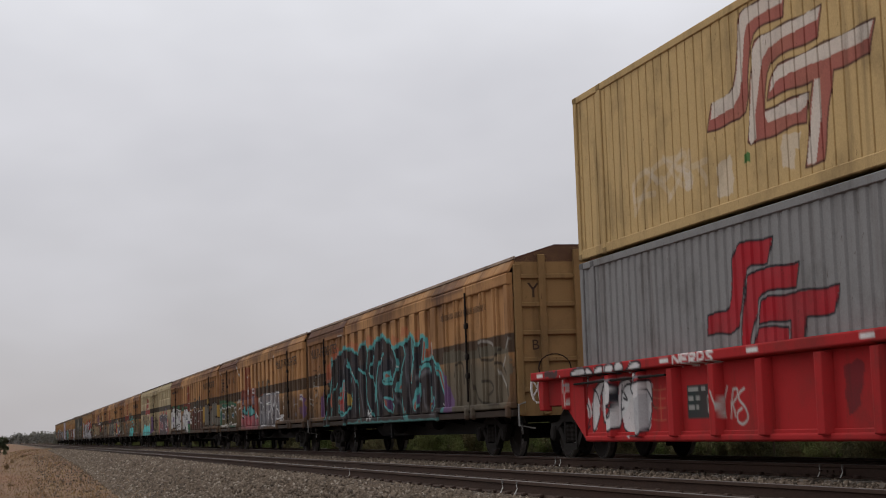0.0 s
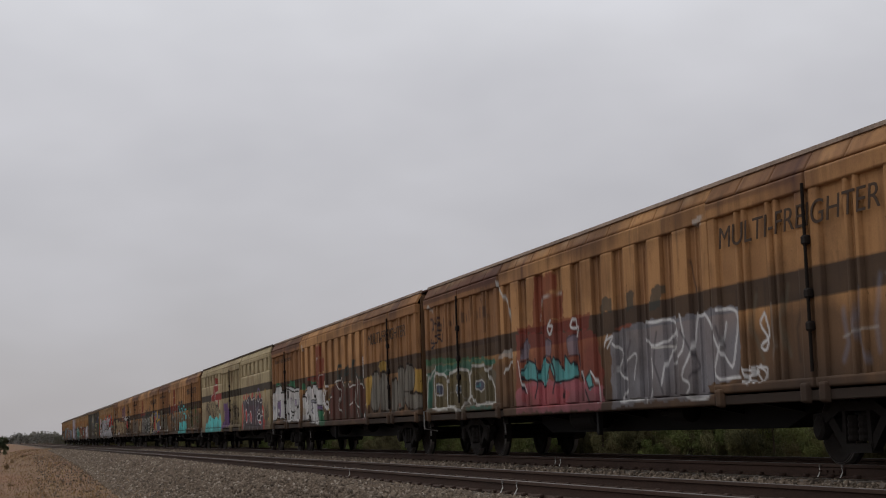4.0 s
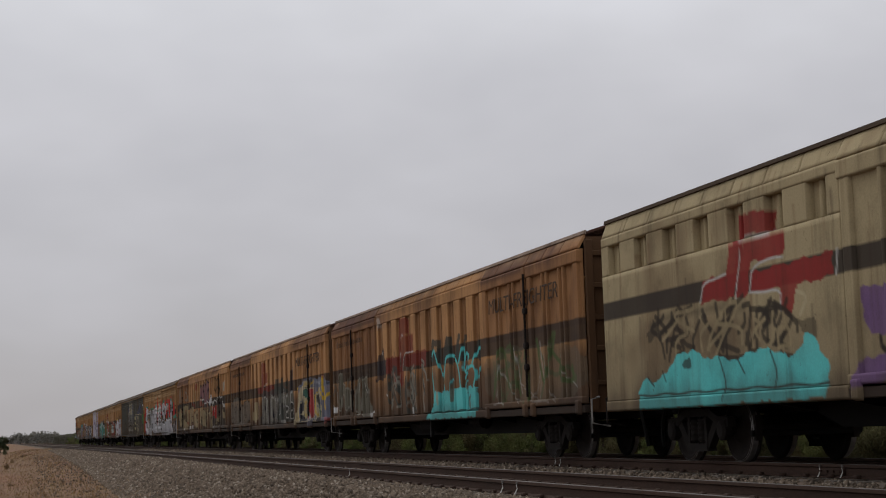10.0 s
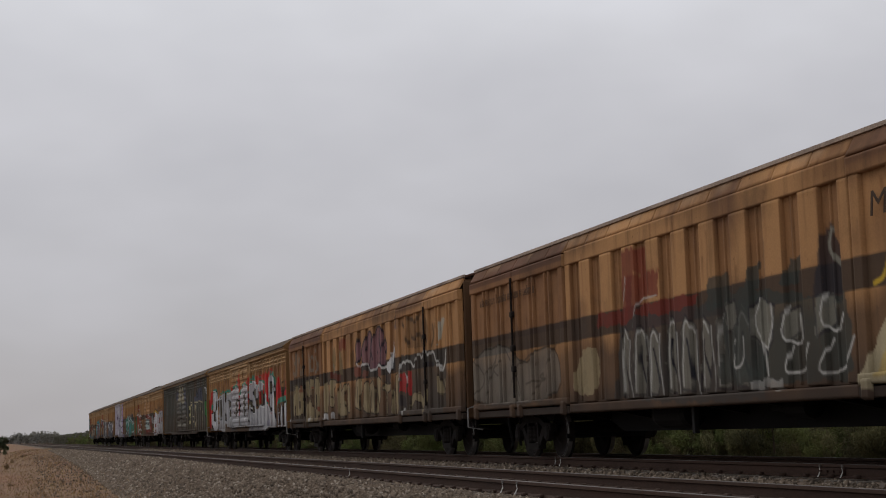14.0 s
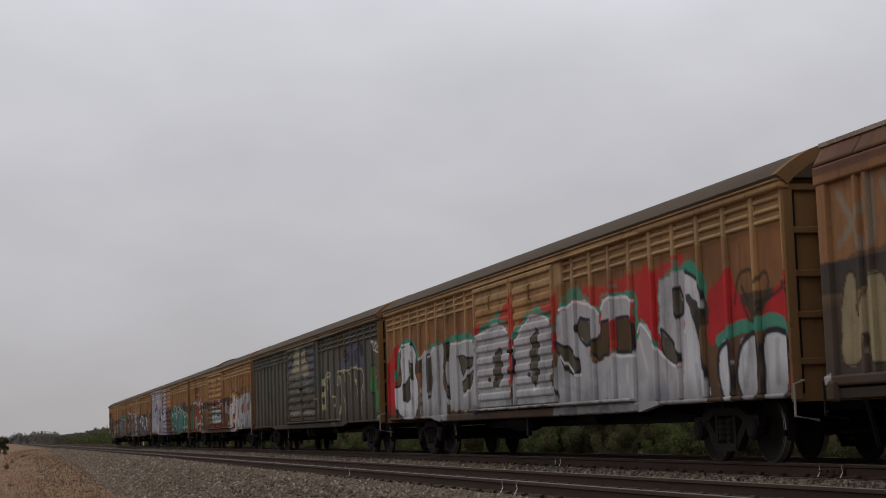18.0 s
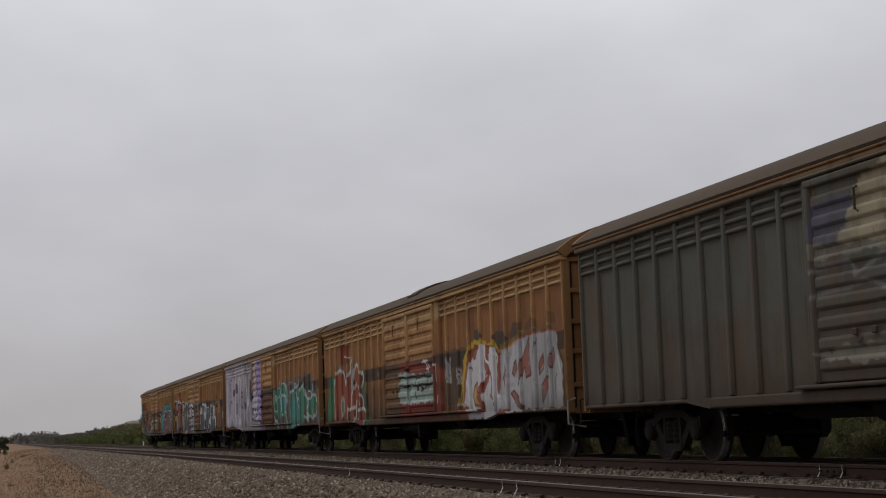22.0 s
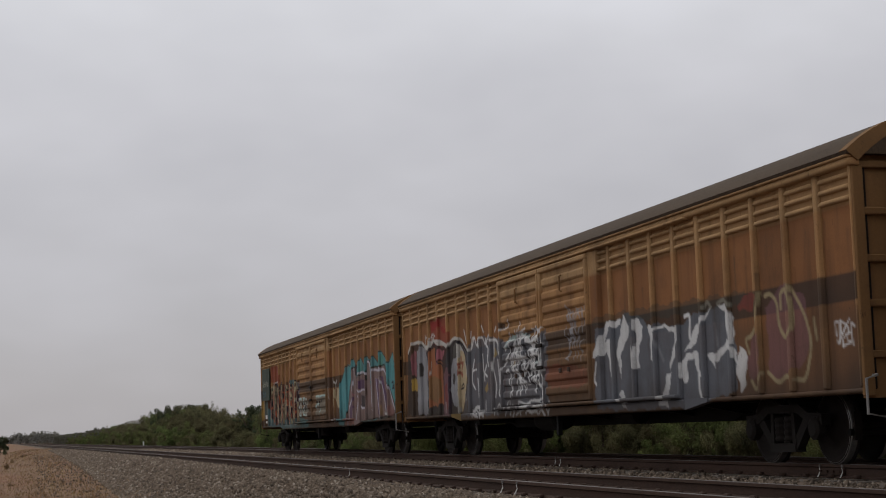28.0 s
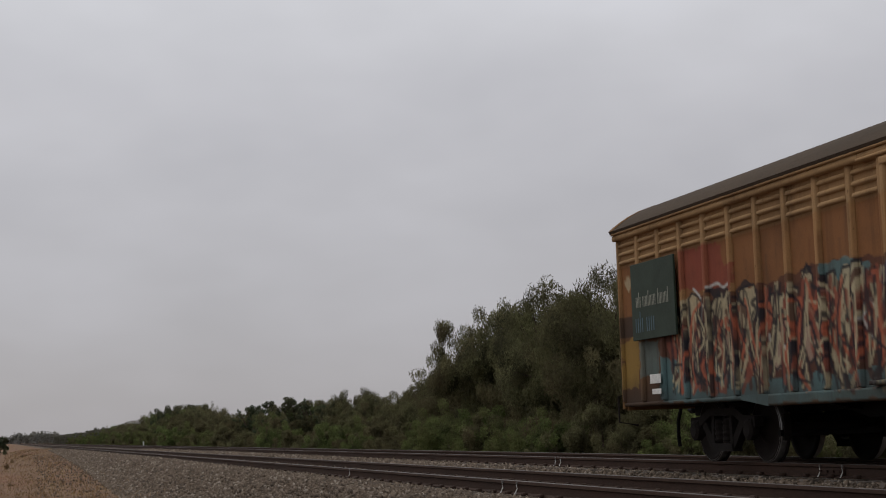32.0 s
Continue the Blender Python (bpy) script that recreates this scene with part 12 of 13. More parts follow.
    lv.line((5.13, 2.11, 5.02, 1.69, 5.24, 1.34), .035, INK)
    lv.line((6.47, 1.81, 6.62, 1.51), .035, INK)
    lv.line((5.79, 1.69, 5.94, 1.3), .035, INK)
    lv.line((7.02, 1.77, 7.11, 1.49), .035, INK)
    lv.line((2.93, 2.47, 3.22, 2.3, 3.12, 1.99), .02, PALE)
    lv.line((3.43, 2.47, 3.73, 2.49, 3.89, 2.39, 4.07, 2.44), .02, PALE)
    lv.line((3.4, 1.78, 3.47, 1.41, 3.63, 1.23), .02, PALE)
    lv.line((4.44, 1.77, 4.62, 1.45, 4.85, 1.18), .02, PALE)
    lv.line((5.23, 1.68, 5.34, 1.33), .02, PALE)
    lv.line((5.7, 1.82, 5.57, 1.57, 5.75, 1.4), .02, PALE)
    lv.line((6.71, 2.19, 6.87, 2.06), .02, PALE)
    lv.line((7.39, 1.63, 7.62, 1.73, 7.79, 1.83), .02, PALE)
    lv.line((8.1, 1.66, 8.19, 1.43), .02, PALE)
    lv.line((2.62, 1.45, 2.76, 1.07), .03, CREAMY)
    lv.line((3.64, 1.32, 3.78, 1.04), .03, CREAMY)
    lv.line((4.66, 1.36, 4.87, 0.92), .03, CREAMY)
    lv.line((6.22, 1.29, 6.27, 0.93), .03, CREAMY)
    lv.patch((8.79, 1.76, 9.23, 1.75, 9.13, 1.17, 8.76, 1.18), STONY, .85, PALE, .02)
    lv.patch((9.48, 1.74, 10.21, 1.72, 10.14, 1.19, 9.49, 1.19, 9.54, 1.36, 9.77, 1.55), STONY, .85, PALE, .02)
    lv.patch((9.61, 1.35, 9.84, 1.51, 10.18, 1.51, 10.17, 1.39, 9.89, 1.44, 9.67, 1.31), INK, .85)
    lv.line((8.77, 1.73, 9.2, 1.74), .03, FOAM)
    lv.line((9.26, 1.71, 9.39, 1.52, 9.55, 1.72), .03, FOAM)
    lv.line((9.48, 1.74, 9.86, 1.73), .03, FOAM)
    lv.line((9.18, 1.41, 9.3, 1.26, 9.58, 1.42), .03, FOAM)
    lv.line((8.82, 1.47, 8.8, 1.19, 9.13, 1.2), .03, FOAM)
    lv.line((9.49, 1.2, 9.86, 1.2), .03, FOAM)
    lv.patch((7.72, 0.99, 8.02, 0.99, 8.01, 0.94, 7.73, 0.94), WHITE_S, .85)
    lv.patch((0.21, 2.8, 0.37, 2.91, 0.58, 2.77, 0.38, 2.63), CREAMY, .7)
    lv.patch((0.09, 1.87, 0.77, 1.94, 0.67, 1.13, 0.07, 1.15), GOLD, .45)
    lv.patch((0.9, 1.83, 1.54, 1.84, 1.47, 1.31, 0.83, 1.28), LAGOON, .35)
    for k in range(9):
        u = 2.0 + 0.72 * k
        for col, w, n, m in ((UMBER, 0.05, 3, 0), (CREAMY, 0.03, 3, 1), (BRICK, 0.045, 3, 2), (INK, 0.03, 5, 3), (CREAMY, 0.022, 4, 4), (SALMON, 0.03, 2, 5), (INK, 0.02, 4, 6)):
            lv.scrawl(u, u + 0.75, 1.0 - 0.015 * k, 2.36 - 0.01 * k, col, w, n, 7 * k + m, 0.85)
    lv.patch((15.03, 1.16, 15.2, 1.92, 15.78, 2.32, 16.45, 2.53, 16.72, 2.48, 17.22, 2.65, 17.4, 2.55, 17.61, 2.37, 18.17, 2.63, 18.61, 2.44, 19, 2.65, 19.44, 2.51, 19.83, 2.62, 20.32, 2.4, 20.61, 2.69, 20.81, 2.69, 21.48, 2.36, 21.66, 2.36, 22.08, 2.59, 22.46, 2.3, 22.41, 1, 17.44, 0.78, 15.09, 0.8), LAGOON, .98, DEEPGREEN, .015)
    lv.patch((20.56, 2.27, 20.71, 2.68, 21.08, 2.53, 20.95, 2.28), MOSSY, .35, soft=True)
    lv.patch((17.88, 2.26, 18.17, 2.58, 18.51, 2.43, 18.36, 2.22), MOSSY, .25, soft=True)
    lv.patch((15.95, 0.81, 16.29, 1.22, 16.65, 1.89, 17.19, 2.42, 17.65, 2.43, 17.56, 2.29, 17.61, 2.18, 17.63, 1.83, 17.73, 1.57, 17.44, 0.8), MAUVEBROWN, 1, SHADE, .02)
    lv.patch((17.6, 2.08, 17.74, 2.17, 18.83, 2.21, 18.94, 2.13, 18.9, 1.32, 18.79, 0.9, 17.44, 0.8), MAUVEBROWN, 1, SHADE, .02)
    lv.patch((18.95, 2.22, 19.04, 2.5, 19.43, 2.49, 19.38, 2.05, 19.46, 1.39, 19.71, 1.19, 19.57, 0.92, 18.84, 0.89), MAUVEBROWN, 1, SHADE, .02)
    lv.patch((19.67, 2.21, 19.74, 2.3, 21.15, 2.3, 21.39, 2.02, 21.47, 1.89, 22.4, 1, 19.57, 0.92), MAUVEBROWN, 1, SHADE, .02)
    lv.patch((17.36, 2.2, 17.42, 2.48, 17.67, 2.45, 17.61, 2.13), INK, .95)
    lv.patch((16.5, 1.22, 16.88, 1.54, 17.21, 1.55, 17.09, 1.09, 16.52, 0.9), GRAPE, .75)
    lv.patch((17.7, 1.82, 17.85, 2.01, 18.7, 2.03, 18.75, 1.76, 18.19, 1.77), GRAPE, .9)
    lv.patch((18.16, 1.6, 18.64, 1.6, 18.66, 1.28, 18.19, 1.28), INK, .9)
    lv.patch((19.96, 2, 20.12, 2.01, 20.37, 1.97, 20.42, 1.16, 20.4, 0.96, 20.26, 1.08, 20.09, 1.76), GRAPE, .9)
    lv.patch((20.68, 2.04, 20.85, 2.04, 21.25, 1.6, 21.47, 1.21, 21.28, 1.13, 20.96, 1.58), GRAPE, .9)
    lv.patch((21.57, 1.29, 21.84, 1.27, 22.23, 1.01, 21.53, 0.95), RUSTRED, .35, soft=True)
    lv.patch((20.64, 1.33, 20.82, 1.23, 20.89, 1.01, 20.6, 1.02), GOLD, .25, soft=True)
    lv.patch((15.97, 0.97, 16.4, 1.01, 17.46, 0.93, 17.31, 0.78, 16.02, 0.8), SALMON, .35, soft=True)
    lv.line((17.19, 2.39, 17.29, 2.21, 17.12, 1.86, 16.73, 1.41, 16.43, 1.27, 16.44, 0.8), .026, LILAC)
    lv.line((17.68, 2.2, 18.12, 2.24, 18.95, 2.18), .03, LILAC)
    lv.line((17.62, 1.75, 17.93, 1.66, 17.64, 1.37, 17.55, 1.18, 17.38, 0.81), .026, LILAC)
    lv.line((17.67, 1.57, 18.06, 1.75, 18.77, 1.73), .026, LILAC)
    lv.line((18.1, 1.3, 18.24, 1.23, 18.54, 1.24), .03, LILAC)
    lv.line((19.04, 2.48, 19.34, 2.45, 19.48, 1.95, 19.46, 1.39, 19.55, 1.22, 19.71, 1.19), .03, LILAC)
    lv.line((19.73, 2.23, 20.15, 2.21, 20.6, 2.2, 21.04, 2.2, 21.26, 2.07, 21.38, 1.98), .03, LILAC)
    lv.line((20.62, 1.97, 20.96, 1.58, 21.19, 1.13), .026, LILAC)
    lv.line((20.06, 1.97, 20.26, 1.48, 20.4, 0.96), .026, LILAC)
    lv.line((21.33, 1.88, 21.62, 1.71, 21.93, 1.35, 22.3, 1.01), .03, LILAC)
    lv.line((20.61, 2.24, 20.7, 2.19), .05, LILAC)
    lv.patch((21.02, 1.08, 21.32, 1.07, 21.31, 1.01, 21.02, 1.02), WHITE_S, .8)
    lv.line((21.92, 1.83, 22.12, 1.86, 21.97, 1.68, 22.19, 1.69), .025, INK)
    lv.line((21.97, 1.68, 22.17, 1.77), .02, INK)
    lv.glow((16.77, 1.72, 17.29, 1.64), .05, PINK, .5)
    lv.glow((20.5, 1.78, 20.68, 1.64), .05, PINK, .5)
    lv.glow((21.18, 1.82, 21.35, 1.72), .05, PINK, .5)
    lv.patch((11.73, 1.73, 13.31, 1.74, 13.37, 1.21, 11.66, 1.14), STONY, .8)
    lv.line((11.83, 1.74, 13.31, 1.74), .03, FOAM)
    lv.line((11.69, 1.39, 12.29, 1.55, 12.34, 1.28), .03, FOAM)
    lv.line((12.57, 1.6, 12.26, 1.37), .03, INK)
    lv.patch((14.14, 1.36, 14.25, 1.92, 14.49, 1.92, 14.68, 1.5, 14.76, 1.89, 15.04, 1.9, 15.05, 1.32, 14.81, 1.3, 14.46, 1.68, 14.42, 1.35), CREAMY, .8)
    lv.line((14.36, 2.2, 14.55, 2.02, 14.73, 2.15), .025, PALE)
    lv.line((14.55, 2.02, 14.57, 1.9), .025, PALE)
    lv.line((14.96, 1.83, 15.05, 1.32), .025, PALE)
    lv.line((13.69, 1.96, 13.73, 1.78, 13.74, 1.66, 13.84, 1.63), .02, PALE)
    lv.patch((14.22, 1.07, 14.7, 1.06, 14.63, 0.83, 14.24, 0.83), UMBER, .7)
    lv.patch((14.33, 1.04, 14.62, 1.03, 14.57, 0.92, 14.35, 0.92), WHITE_S, .5)
    return grime(lv, 13)


# ---- lettering and small plates ----
def lettering(van, text, y_left, z, height, length, face):
    """Stencilled words, lying on the doors' ribs; they run from y_left towards the van's front."""
    cu = bpy.data.curves.new("lettering", "FONT")
    cu.body, cu.size, cu.extrude, cu.offset, cu.shear = text, 1.0, 0.003, -0.004, 0.12
    tmp = bpy.data.objects.new("lettering", cu)
    me = bpy.data.meshes.new_from_object(tmp)
    bpy.data.objects.remove(tmp)
    v = np.array([p.co[:] for p in me.vertices])
    w, h = np.ptp(v[:, 0]), np.ptp(v[:, 1])
    x = (v[:, 0] - v[:, 0].min()) / w * length
    y = (v[:, 1] - v[:, 1].min()) / h * height
    co = np.stack((face - 0.004 - v[:, 2], y_left - x, z + y), -1)
    me.vertices.foreach_set("co", co.astype(np.float32).ravel())
    me.update()
    return link_part("lettering", me, LETTER, van, "dark stencilled words on the doors")


def end_letter(van, text, x, z, height):
    """A stencilled letter on the van's front end wall."""
    cu = bpy.data.curves.new("end_letter", "FONT")
    cu.body, cu.size, cu.extrude = text, height * 1.4, 0.003
    tmp = bpy.data.objects.new("end_letter", cu)
    me = bpy.data.meshes.new_from_object(tmp)
    bpy.data.objects.remove(tmp)
    me.transform(Matrix.Translation((x, -0.005, z)) @ pose(0, 0, 0, 90, 0, 0))
    return link_part("end_letter", me, LETTER, van, "dark stencilled letter on the end wall")


def letter_bars(van, y_left, z, height, length, face, count, mat, tall=()):
    """A line of writing too small or private to spell, as plain bars."""
    s = Shape()
    count *= 3
    p = length / count
    for i in range(count):
        if i % 11 == 4:
            continue
        s.box(face - 0.003, face, y_left - (i + 0.3) * p, y_left - i * p, z, z + height * (1.15 if i % 7 == 2 else 0.8), 0)
    tagged(part("lettering", s, mat, van, "plain bars where small writing stands"), kind="stuff")


def plate(van, y, z, w, h, face, mat=None):
    part("label_plate", Shape().box(face - 0.012, face - 0.002, y - w / 2, y + w / 2, z - h / 2, z + h / 2, 0.004), mat or WHITE, van, "small white data plate")


# ---- trees and shrubs beyond the track ----
def leaf_crown(name, seed, clumps, count, size, mat, droop=0.35):
    """Many small leaf blades gathered in uneven clumps; gaps stay between the clumps."""
    rng = np.random.default_rng(seed)
    c = np.array(clumps, float).repeat(5, 0)
    c[:, :3] += rng.normal(size=(len(c), 3)) * c[:, 3:] * 0.5
    c[:, 3] *= rng.uniform(0.25, 0.55, len(c))
    c[:, 2] = np.maximum(c[:, 2], 0.1)
    weight = c[:, 3] ** 2
    pick = rng.choice(len(c), count, p=weight / weight.sum())
    d = rng.normal(size=(count, 3))
    d /= np.linalg.norm(d, axis=1)[:, None]
    r = c[pick, 3] * np.minimum(rng.uniform(0.35, 1.0, count) ** 0.5 * (1 + 0.11 * rng.normal(size=count)), 1.04)
    p = c[pick, :3] + d * r[:, None] * np.array((1, 1, 0.8))
    p[:, 2] -= droop * np.abs(rng.normal(size=count)) * 0.6
    a = rng.normal(size=(count, 3)) * np.array((0.7, 0.7, 0.8)) + np.array((0, 0, -droop * 4))
    a /= np.linalg.norm(a, axis=1)[:, None]
    b = np.cross(a, rng.normal(size=(count, 3)))
    b /= np.linalg.norm(b, axis=1)[:, None]
    s = size * rng.uniform(0.6, 1.4, count)[:, None]
    quad = np.stack((p - a * s, p + a * s + b * s * 0.3, p + a * s - b * s * 0.3), 1).reshape(-1, 3)
    f = np.arange(count * 3).reshape(-1, 3)
    me = bpy.data.meshes.new(name)
    me.vertices.add(len(quad))
    me.vertices.foreach_set("co", quad.astype(np.float32).ravel())
    me.loops.add(f.size)
    me.loops.foreach_set("vertex_index", f.astype(np.int32).ravel())
    me.polygons.add(len(f))
    me.polygons.foreach_set("loop_start", np.arange(0, f.size, 3, dtype=np.int32))
    me.update(calc_edges=True)
    me.materials.append(mat)
    return me


def make_tree(seed, height, spread, count, leaf, mat, label, bare=0.0):
    """A many-stemmed tree: tapered trunk, forking limbs and a crown of clumps at their ends."""
    rng = np.random.default_rng(seed)
    tree = thing("tree", label, "tree", "trees along the line")
    trunk = Shape()
    clumps = []
    stems = rng.integers(2, 4)
    for k in range(stems):
        a = rng.uniform(0, 6.28)
        lean = spread * 0.16
        fork = Vector((math.cos(a) * lean, math.sin(a) * lean, height * rng.uniform(0.28, 0.4)))
        trunk.tube([(0.1 * math.cos(a), 0.1 * math.sin(a), -0.3), tuple(fork * 0.5 + Vector((0.08, 0.05, 0))), tuple(fork)], [0.16, 0.12, 0.09], 7)
        for j in range(4):
            b = a + rng.uniform(-1.6, 1.6)
            out = spread * rng.uniform(0.3, 0.95)
            tip = Vector((math.cos(b) * out, math.sin(b) * out, height * (0.98 - 0.5 * (out / spread) ** 1.6) * rng.uniform(0.8, 1.0)))
            mid = fork.lerp(tip, 0.5) + Vector((0, 0, 0.25))
            trunk.tube([tuple(fork), tuple(mid), tuple(tip)], [0.075, 0.045, 0.015], 5)
            if rng.random() > bare:
                for q, rad in ((tip, 0.3), (mid.lerp(tip, 0.5), 0.36), (mid, 0.3)):
                    o = rng.normal(size=3) * spread * 0.13
                    clumps.append((q.x + o[0], q.y + o[1], max(0.5, q.z + o[2] * 0.6), spread * rad * rng.uniform(0.6, 1.15)))
    for k in range(9):
        b, out = rng.uniform(0, 6.28), spread * rng.uniform(0.2, 0.95)
        clumps.append((math.cos(b) * out, math.sin(b) * out, height * rng.uniform(0.12, 0.6) * (1.1 - 0.5 * out / spread), spread * rng.uniform(0.2, 0.36)))
    part("trunk", trunk, BARK, tree, "grey-brown forked trunk and limbs")
    link_part("crown", leaf_crown("crown", seed, clumps, count, leaf, mat), mat, tree, "dense drooping olive-green crown")
    return tree


def gum_tree(seed):
    """A slender gum: bare pale stems that fork high, each tip with its own round tuft of leaves."""
    rng = np.random.default_rng(seed)
    tree = thing("tree", "slender gum tree with round tufts on bare stems", "tree", "trees along the line")
    stems, clumps = Shape(), []
    for k in range(6):
        a, out, h = rng.uniform(0, 6.28), rng.uniform(0.3, 1.3), rng.uniform(2.7, 3.9)
        tip = (math.cos(a) * out, math.sin(a) * out, h)
        stems.tube([(0.05 * k - 0.1, 0, -0.3), (tip[0] * 0.3, tip[1] * 0.3, h * 0.5), (tip[0] * 0.8, tip[1] * 0.8, h * 0.85), tip], [0.08, 0.06, 0.035, 0.015], 6)
        clumps += [(tip[0], tip[1], h, 0.34), (tip[0] + rng.normal() * 0.3, tip[1] + rng.normal() * 0.3, h - 0.3, 0.28), (tip[0] * 0.7, tip[1] * 0.7, h * 0.72, 0.4)]
    for k in range(8):
        a = rng.uniform(0, 6.28)
        clumps.append((math.cos(a) * rng.uniform(0.2, 1.6), math.sin(a) * rng.uniform(0.2, 1.6), rng.uniform(0.5, 1.9), 0.6))
    part("trunk", stems, BARK, tree, "thin pale forked stems")
    link_part("crown", leaf_crown("crown", seed, clumps, 16000, 0.07, LEAF_DARK, 0.05), LEAF_DARK, tree, "dark round leaf tufts")
    return tree


def make_shrub(seed, height, spread, count, leaf, mat, label):
    rng = np.random.default_rng(seed)
    shrub = thing("shrub", label, "shrub", "shrubs along the line")
    clumps, stems = [], Shape()
    for k in range(12):
        b, out = rng.uniform(0, 6.28), spread * rng.uniform(0, 0.8)
        z = height * rng.uniform(0.2, 0.85) * (1.05 - 0.45 * out / spread)
        clumps.append((math.cos(b) * out, math.sin(b) * out, z, spread * rng.uniform(0.22, 0.4)))
        if k < 6:
            stems.tube([(0.05 * math.cos(b), 0.05 * math.sin(b), -0.25), (math.cos(b) * out * 0.6, math.sin(b) * out * 0.6, z * 0.6), (math.cos(b) * out, math.sin(b) * out, z)], [0.04, 0.025, 0.01], 5)
    part("stem", stems, BARK, shrub)
    link_part("foliage", leaf_crown("foliage", seed + 50, clumps, count, leaf, mat, 0.2), mat, shrub)
    return shrub


def skyline(y):
    """How high the row of trees stands at a distance y along the line."""
    return float(np.interp(y, (20, 44, 52, 95, 108, 112.6, 127, 140, 153, 164, 190, 233, 277, 332, 428, 700),
                           (5.6, 6.3, 6.5, 3.9, 3.9, 3.3, 4.1, 3.5, 4.0, 4.8, 5.6, 5.2, 4.5, 4.4, 4.1, 4.1)))


def build_greenery():
    rng = np.random.default_rng(11)
    trees = [make_tree(21 + k, 6.0, 2.7, 60000, 0.05, LEAF, "olive-green pepper tree with drooping feathery foliage") for k in range(3)]
    away = [make_tree(31 + k, 6.0, 2.7, 12000, 0.1, LEAF, "dense olive-green tree further down the line") for k in range(3)]
    hazy = [make_tree(37, 6.0, 2.7, 12000, 0.12, LEAF_MID, "grey-green tree down the line, haze put into its leaf colour")]
    light = [make_tree(41 + k, 6.0, 2.9, 50000, 0.05, LEAF_LIGHT, "fresh green bushy tree among darker scrub") for k in range(2)]
    shrubs = [make_shrub(61 + k, 2.0, 1.6, 14000, 0.05, LEAF if k else LEAF_LIGHT, "low olive-green saltbush shrub at the foot of the trees") for k in range(3)]
    spots = [(20.4, 54.0, 6.5), (20.0, 57.5, 6.6), (20.5, 61.2, 6.6), (20.6, 64.6, 6.4), (25.0, 63.0, 6.9), (25.2, 68.0, 7.0), (25.4, 74.0, 6.6), (20.3, 69.6, 4.9), (20.6, 73.0, 4.7), (20.2, 76.0, 4.5),
             (20.8, 79.6, 4.1), (20.0, 83.0, 3.9), (21.0, 86.5, 3.8), (20.3, 90.0, 3.9), (20.5, 93.5, 4.0), (24.5, 84.0, 4.4), (24.5, 92.0, 4.3)]
    y = 24.0
    while y < 640:
        if 51 < y < 95:
            y = 95.5
        h = skyline(y)
        x = 20.0 + rng.uniform(-1.2, 1.6)
        spots.append((x, y, h * rng.uniform(0.86, 1.04)))
        if y < 130:
            spots.append((x + rng.uniform(3.5, 6.5), y + rng.uniform(-1, 2), h * rng.uniform(0.9, 1.1)))
        y += max(1.5, h * 0.36) * (1.0 if y < 100 else 1.8)
    first = set()
    for x, y, h in spots:
        pool = light if (185 < y < 235 and rng.random() < 0.4) or rng.random() < 0.07 else trees if y < 125 else away if y < 330 else hazy
        src = pool[rng.integers(len(pool))]
        s = h / 6.0
        m = pose(x, y, -0.8, 0, 0, rng.uniform(0, 360))
        if src.name not in first:
            first.add(src.name)
            src.matrix_basis = m
            src.scale = (s, s, s)
        else:
            ob = copy_thing(src, m)
            ob.scale = (s * rng.uniform(0.9, 1.15), s * rng.uniform(0.9, 1.15), s)
    y = 20.0
    used = set()
    while y < 420:
        for x in (16.6 + rng.uniform(-0.5, 0.6), 18.2 + rng.uniform(-0.6, 0.6))[: 2 if y < 120 else 1]:
            src = shrubs[rng.integers(3)]
            s = rng.uniform(0.6, 1.15) * (1.0 if y < 150 else 1.25)
            m = pose(x, y + rng.uniform(-0.8, 0.8), -0.85, 0, 0, rng.uniform(0, 360))
            if src.name not in used:
                used.add(src.name)
                src.matrix_basis = m
                src.scale = (s, s, s)
            else:
                copy_thing(src, m).scale = (s, s, s * rng.uniform(0.8, 1.15))
        y += 1.7 if y < 90 else 4.2
    bare = make_tree(91, 6.0, 1.3, 3200, 0.05, LEAF, "thin half-bare tree standing above the scrub", 0.55)
    bare.matrix_basis, bare.scale = pose(20.3, 78.4, -0.8), (0.93, 0.93, 0.93)
    gum = gum_tree(93)
    gum.matrix_basis, gum.scale = pose(19.0, 128, -0.8), (1.12, 1.12, 1.12)
    for x, y, turn, k in ((19.2, 131.5, 70, 1.02), (18.8, 106.3, 200, 1.06), (19.0, 103, 140, 0.95), (18.9, 99.5, 20, 0.93)):
        copy_thing(gum, pose(x, y, -0.8, 0, 0, turn)).scale = (k, k, k)
    deep = make_tree(95, 6.0, 2.9, 46000, 0.07, LEAF_DARK, "broad deep-green tree with a feathery top")
    deep.matrix_basis, deep.scale = pose(19.6, 197, -0.8), (1.0, 1.0, 0.93)
    for x, y, turn, k in ((19.8, 188, 50, 0.9), (19.7, 180, 130, 0.86), (20.3, 207, 250, 0.9), (20.6, 217, 10, 0.78)):
        copy_thing(deep, pose(x, y, -0.8, 0, 0, turn)).scale = (k * 1.1, k * 1.1, k)
    for x, y, turn, k in ((20.6, 71.2, 20, 1.17), (20.2, 66.2, 110, 1.18), (20.8, 62.0, 200, 1.16), (20.3, 57.2, 290, 1.1), (20.7, 52.5, 330, 1.1)):
        copy_thing(trees[int(turn) % 3], pose(x, y, -0.8, 0, 0, turn)).scale = (k * 0.8, k * 0.8, k)
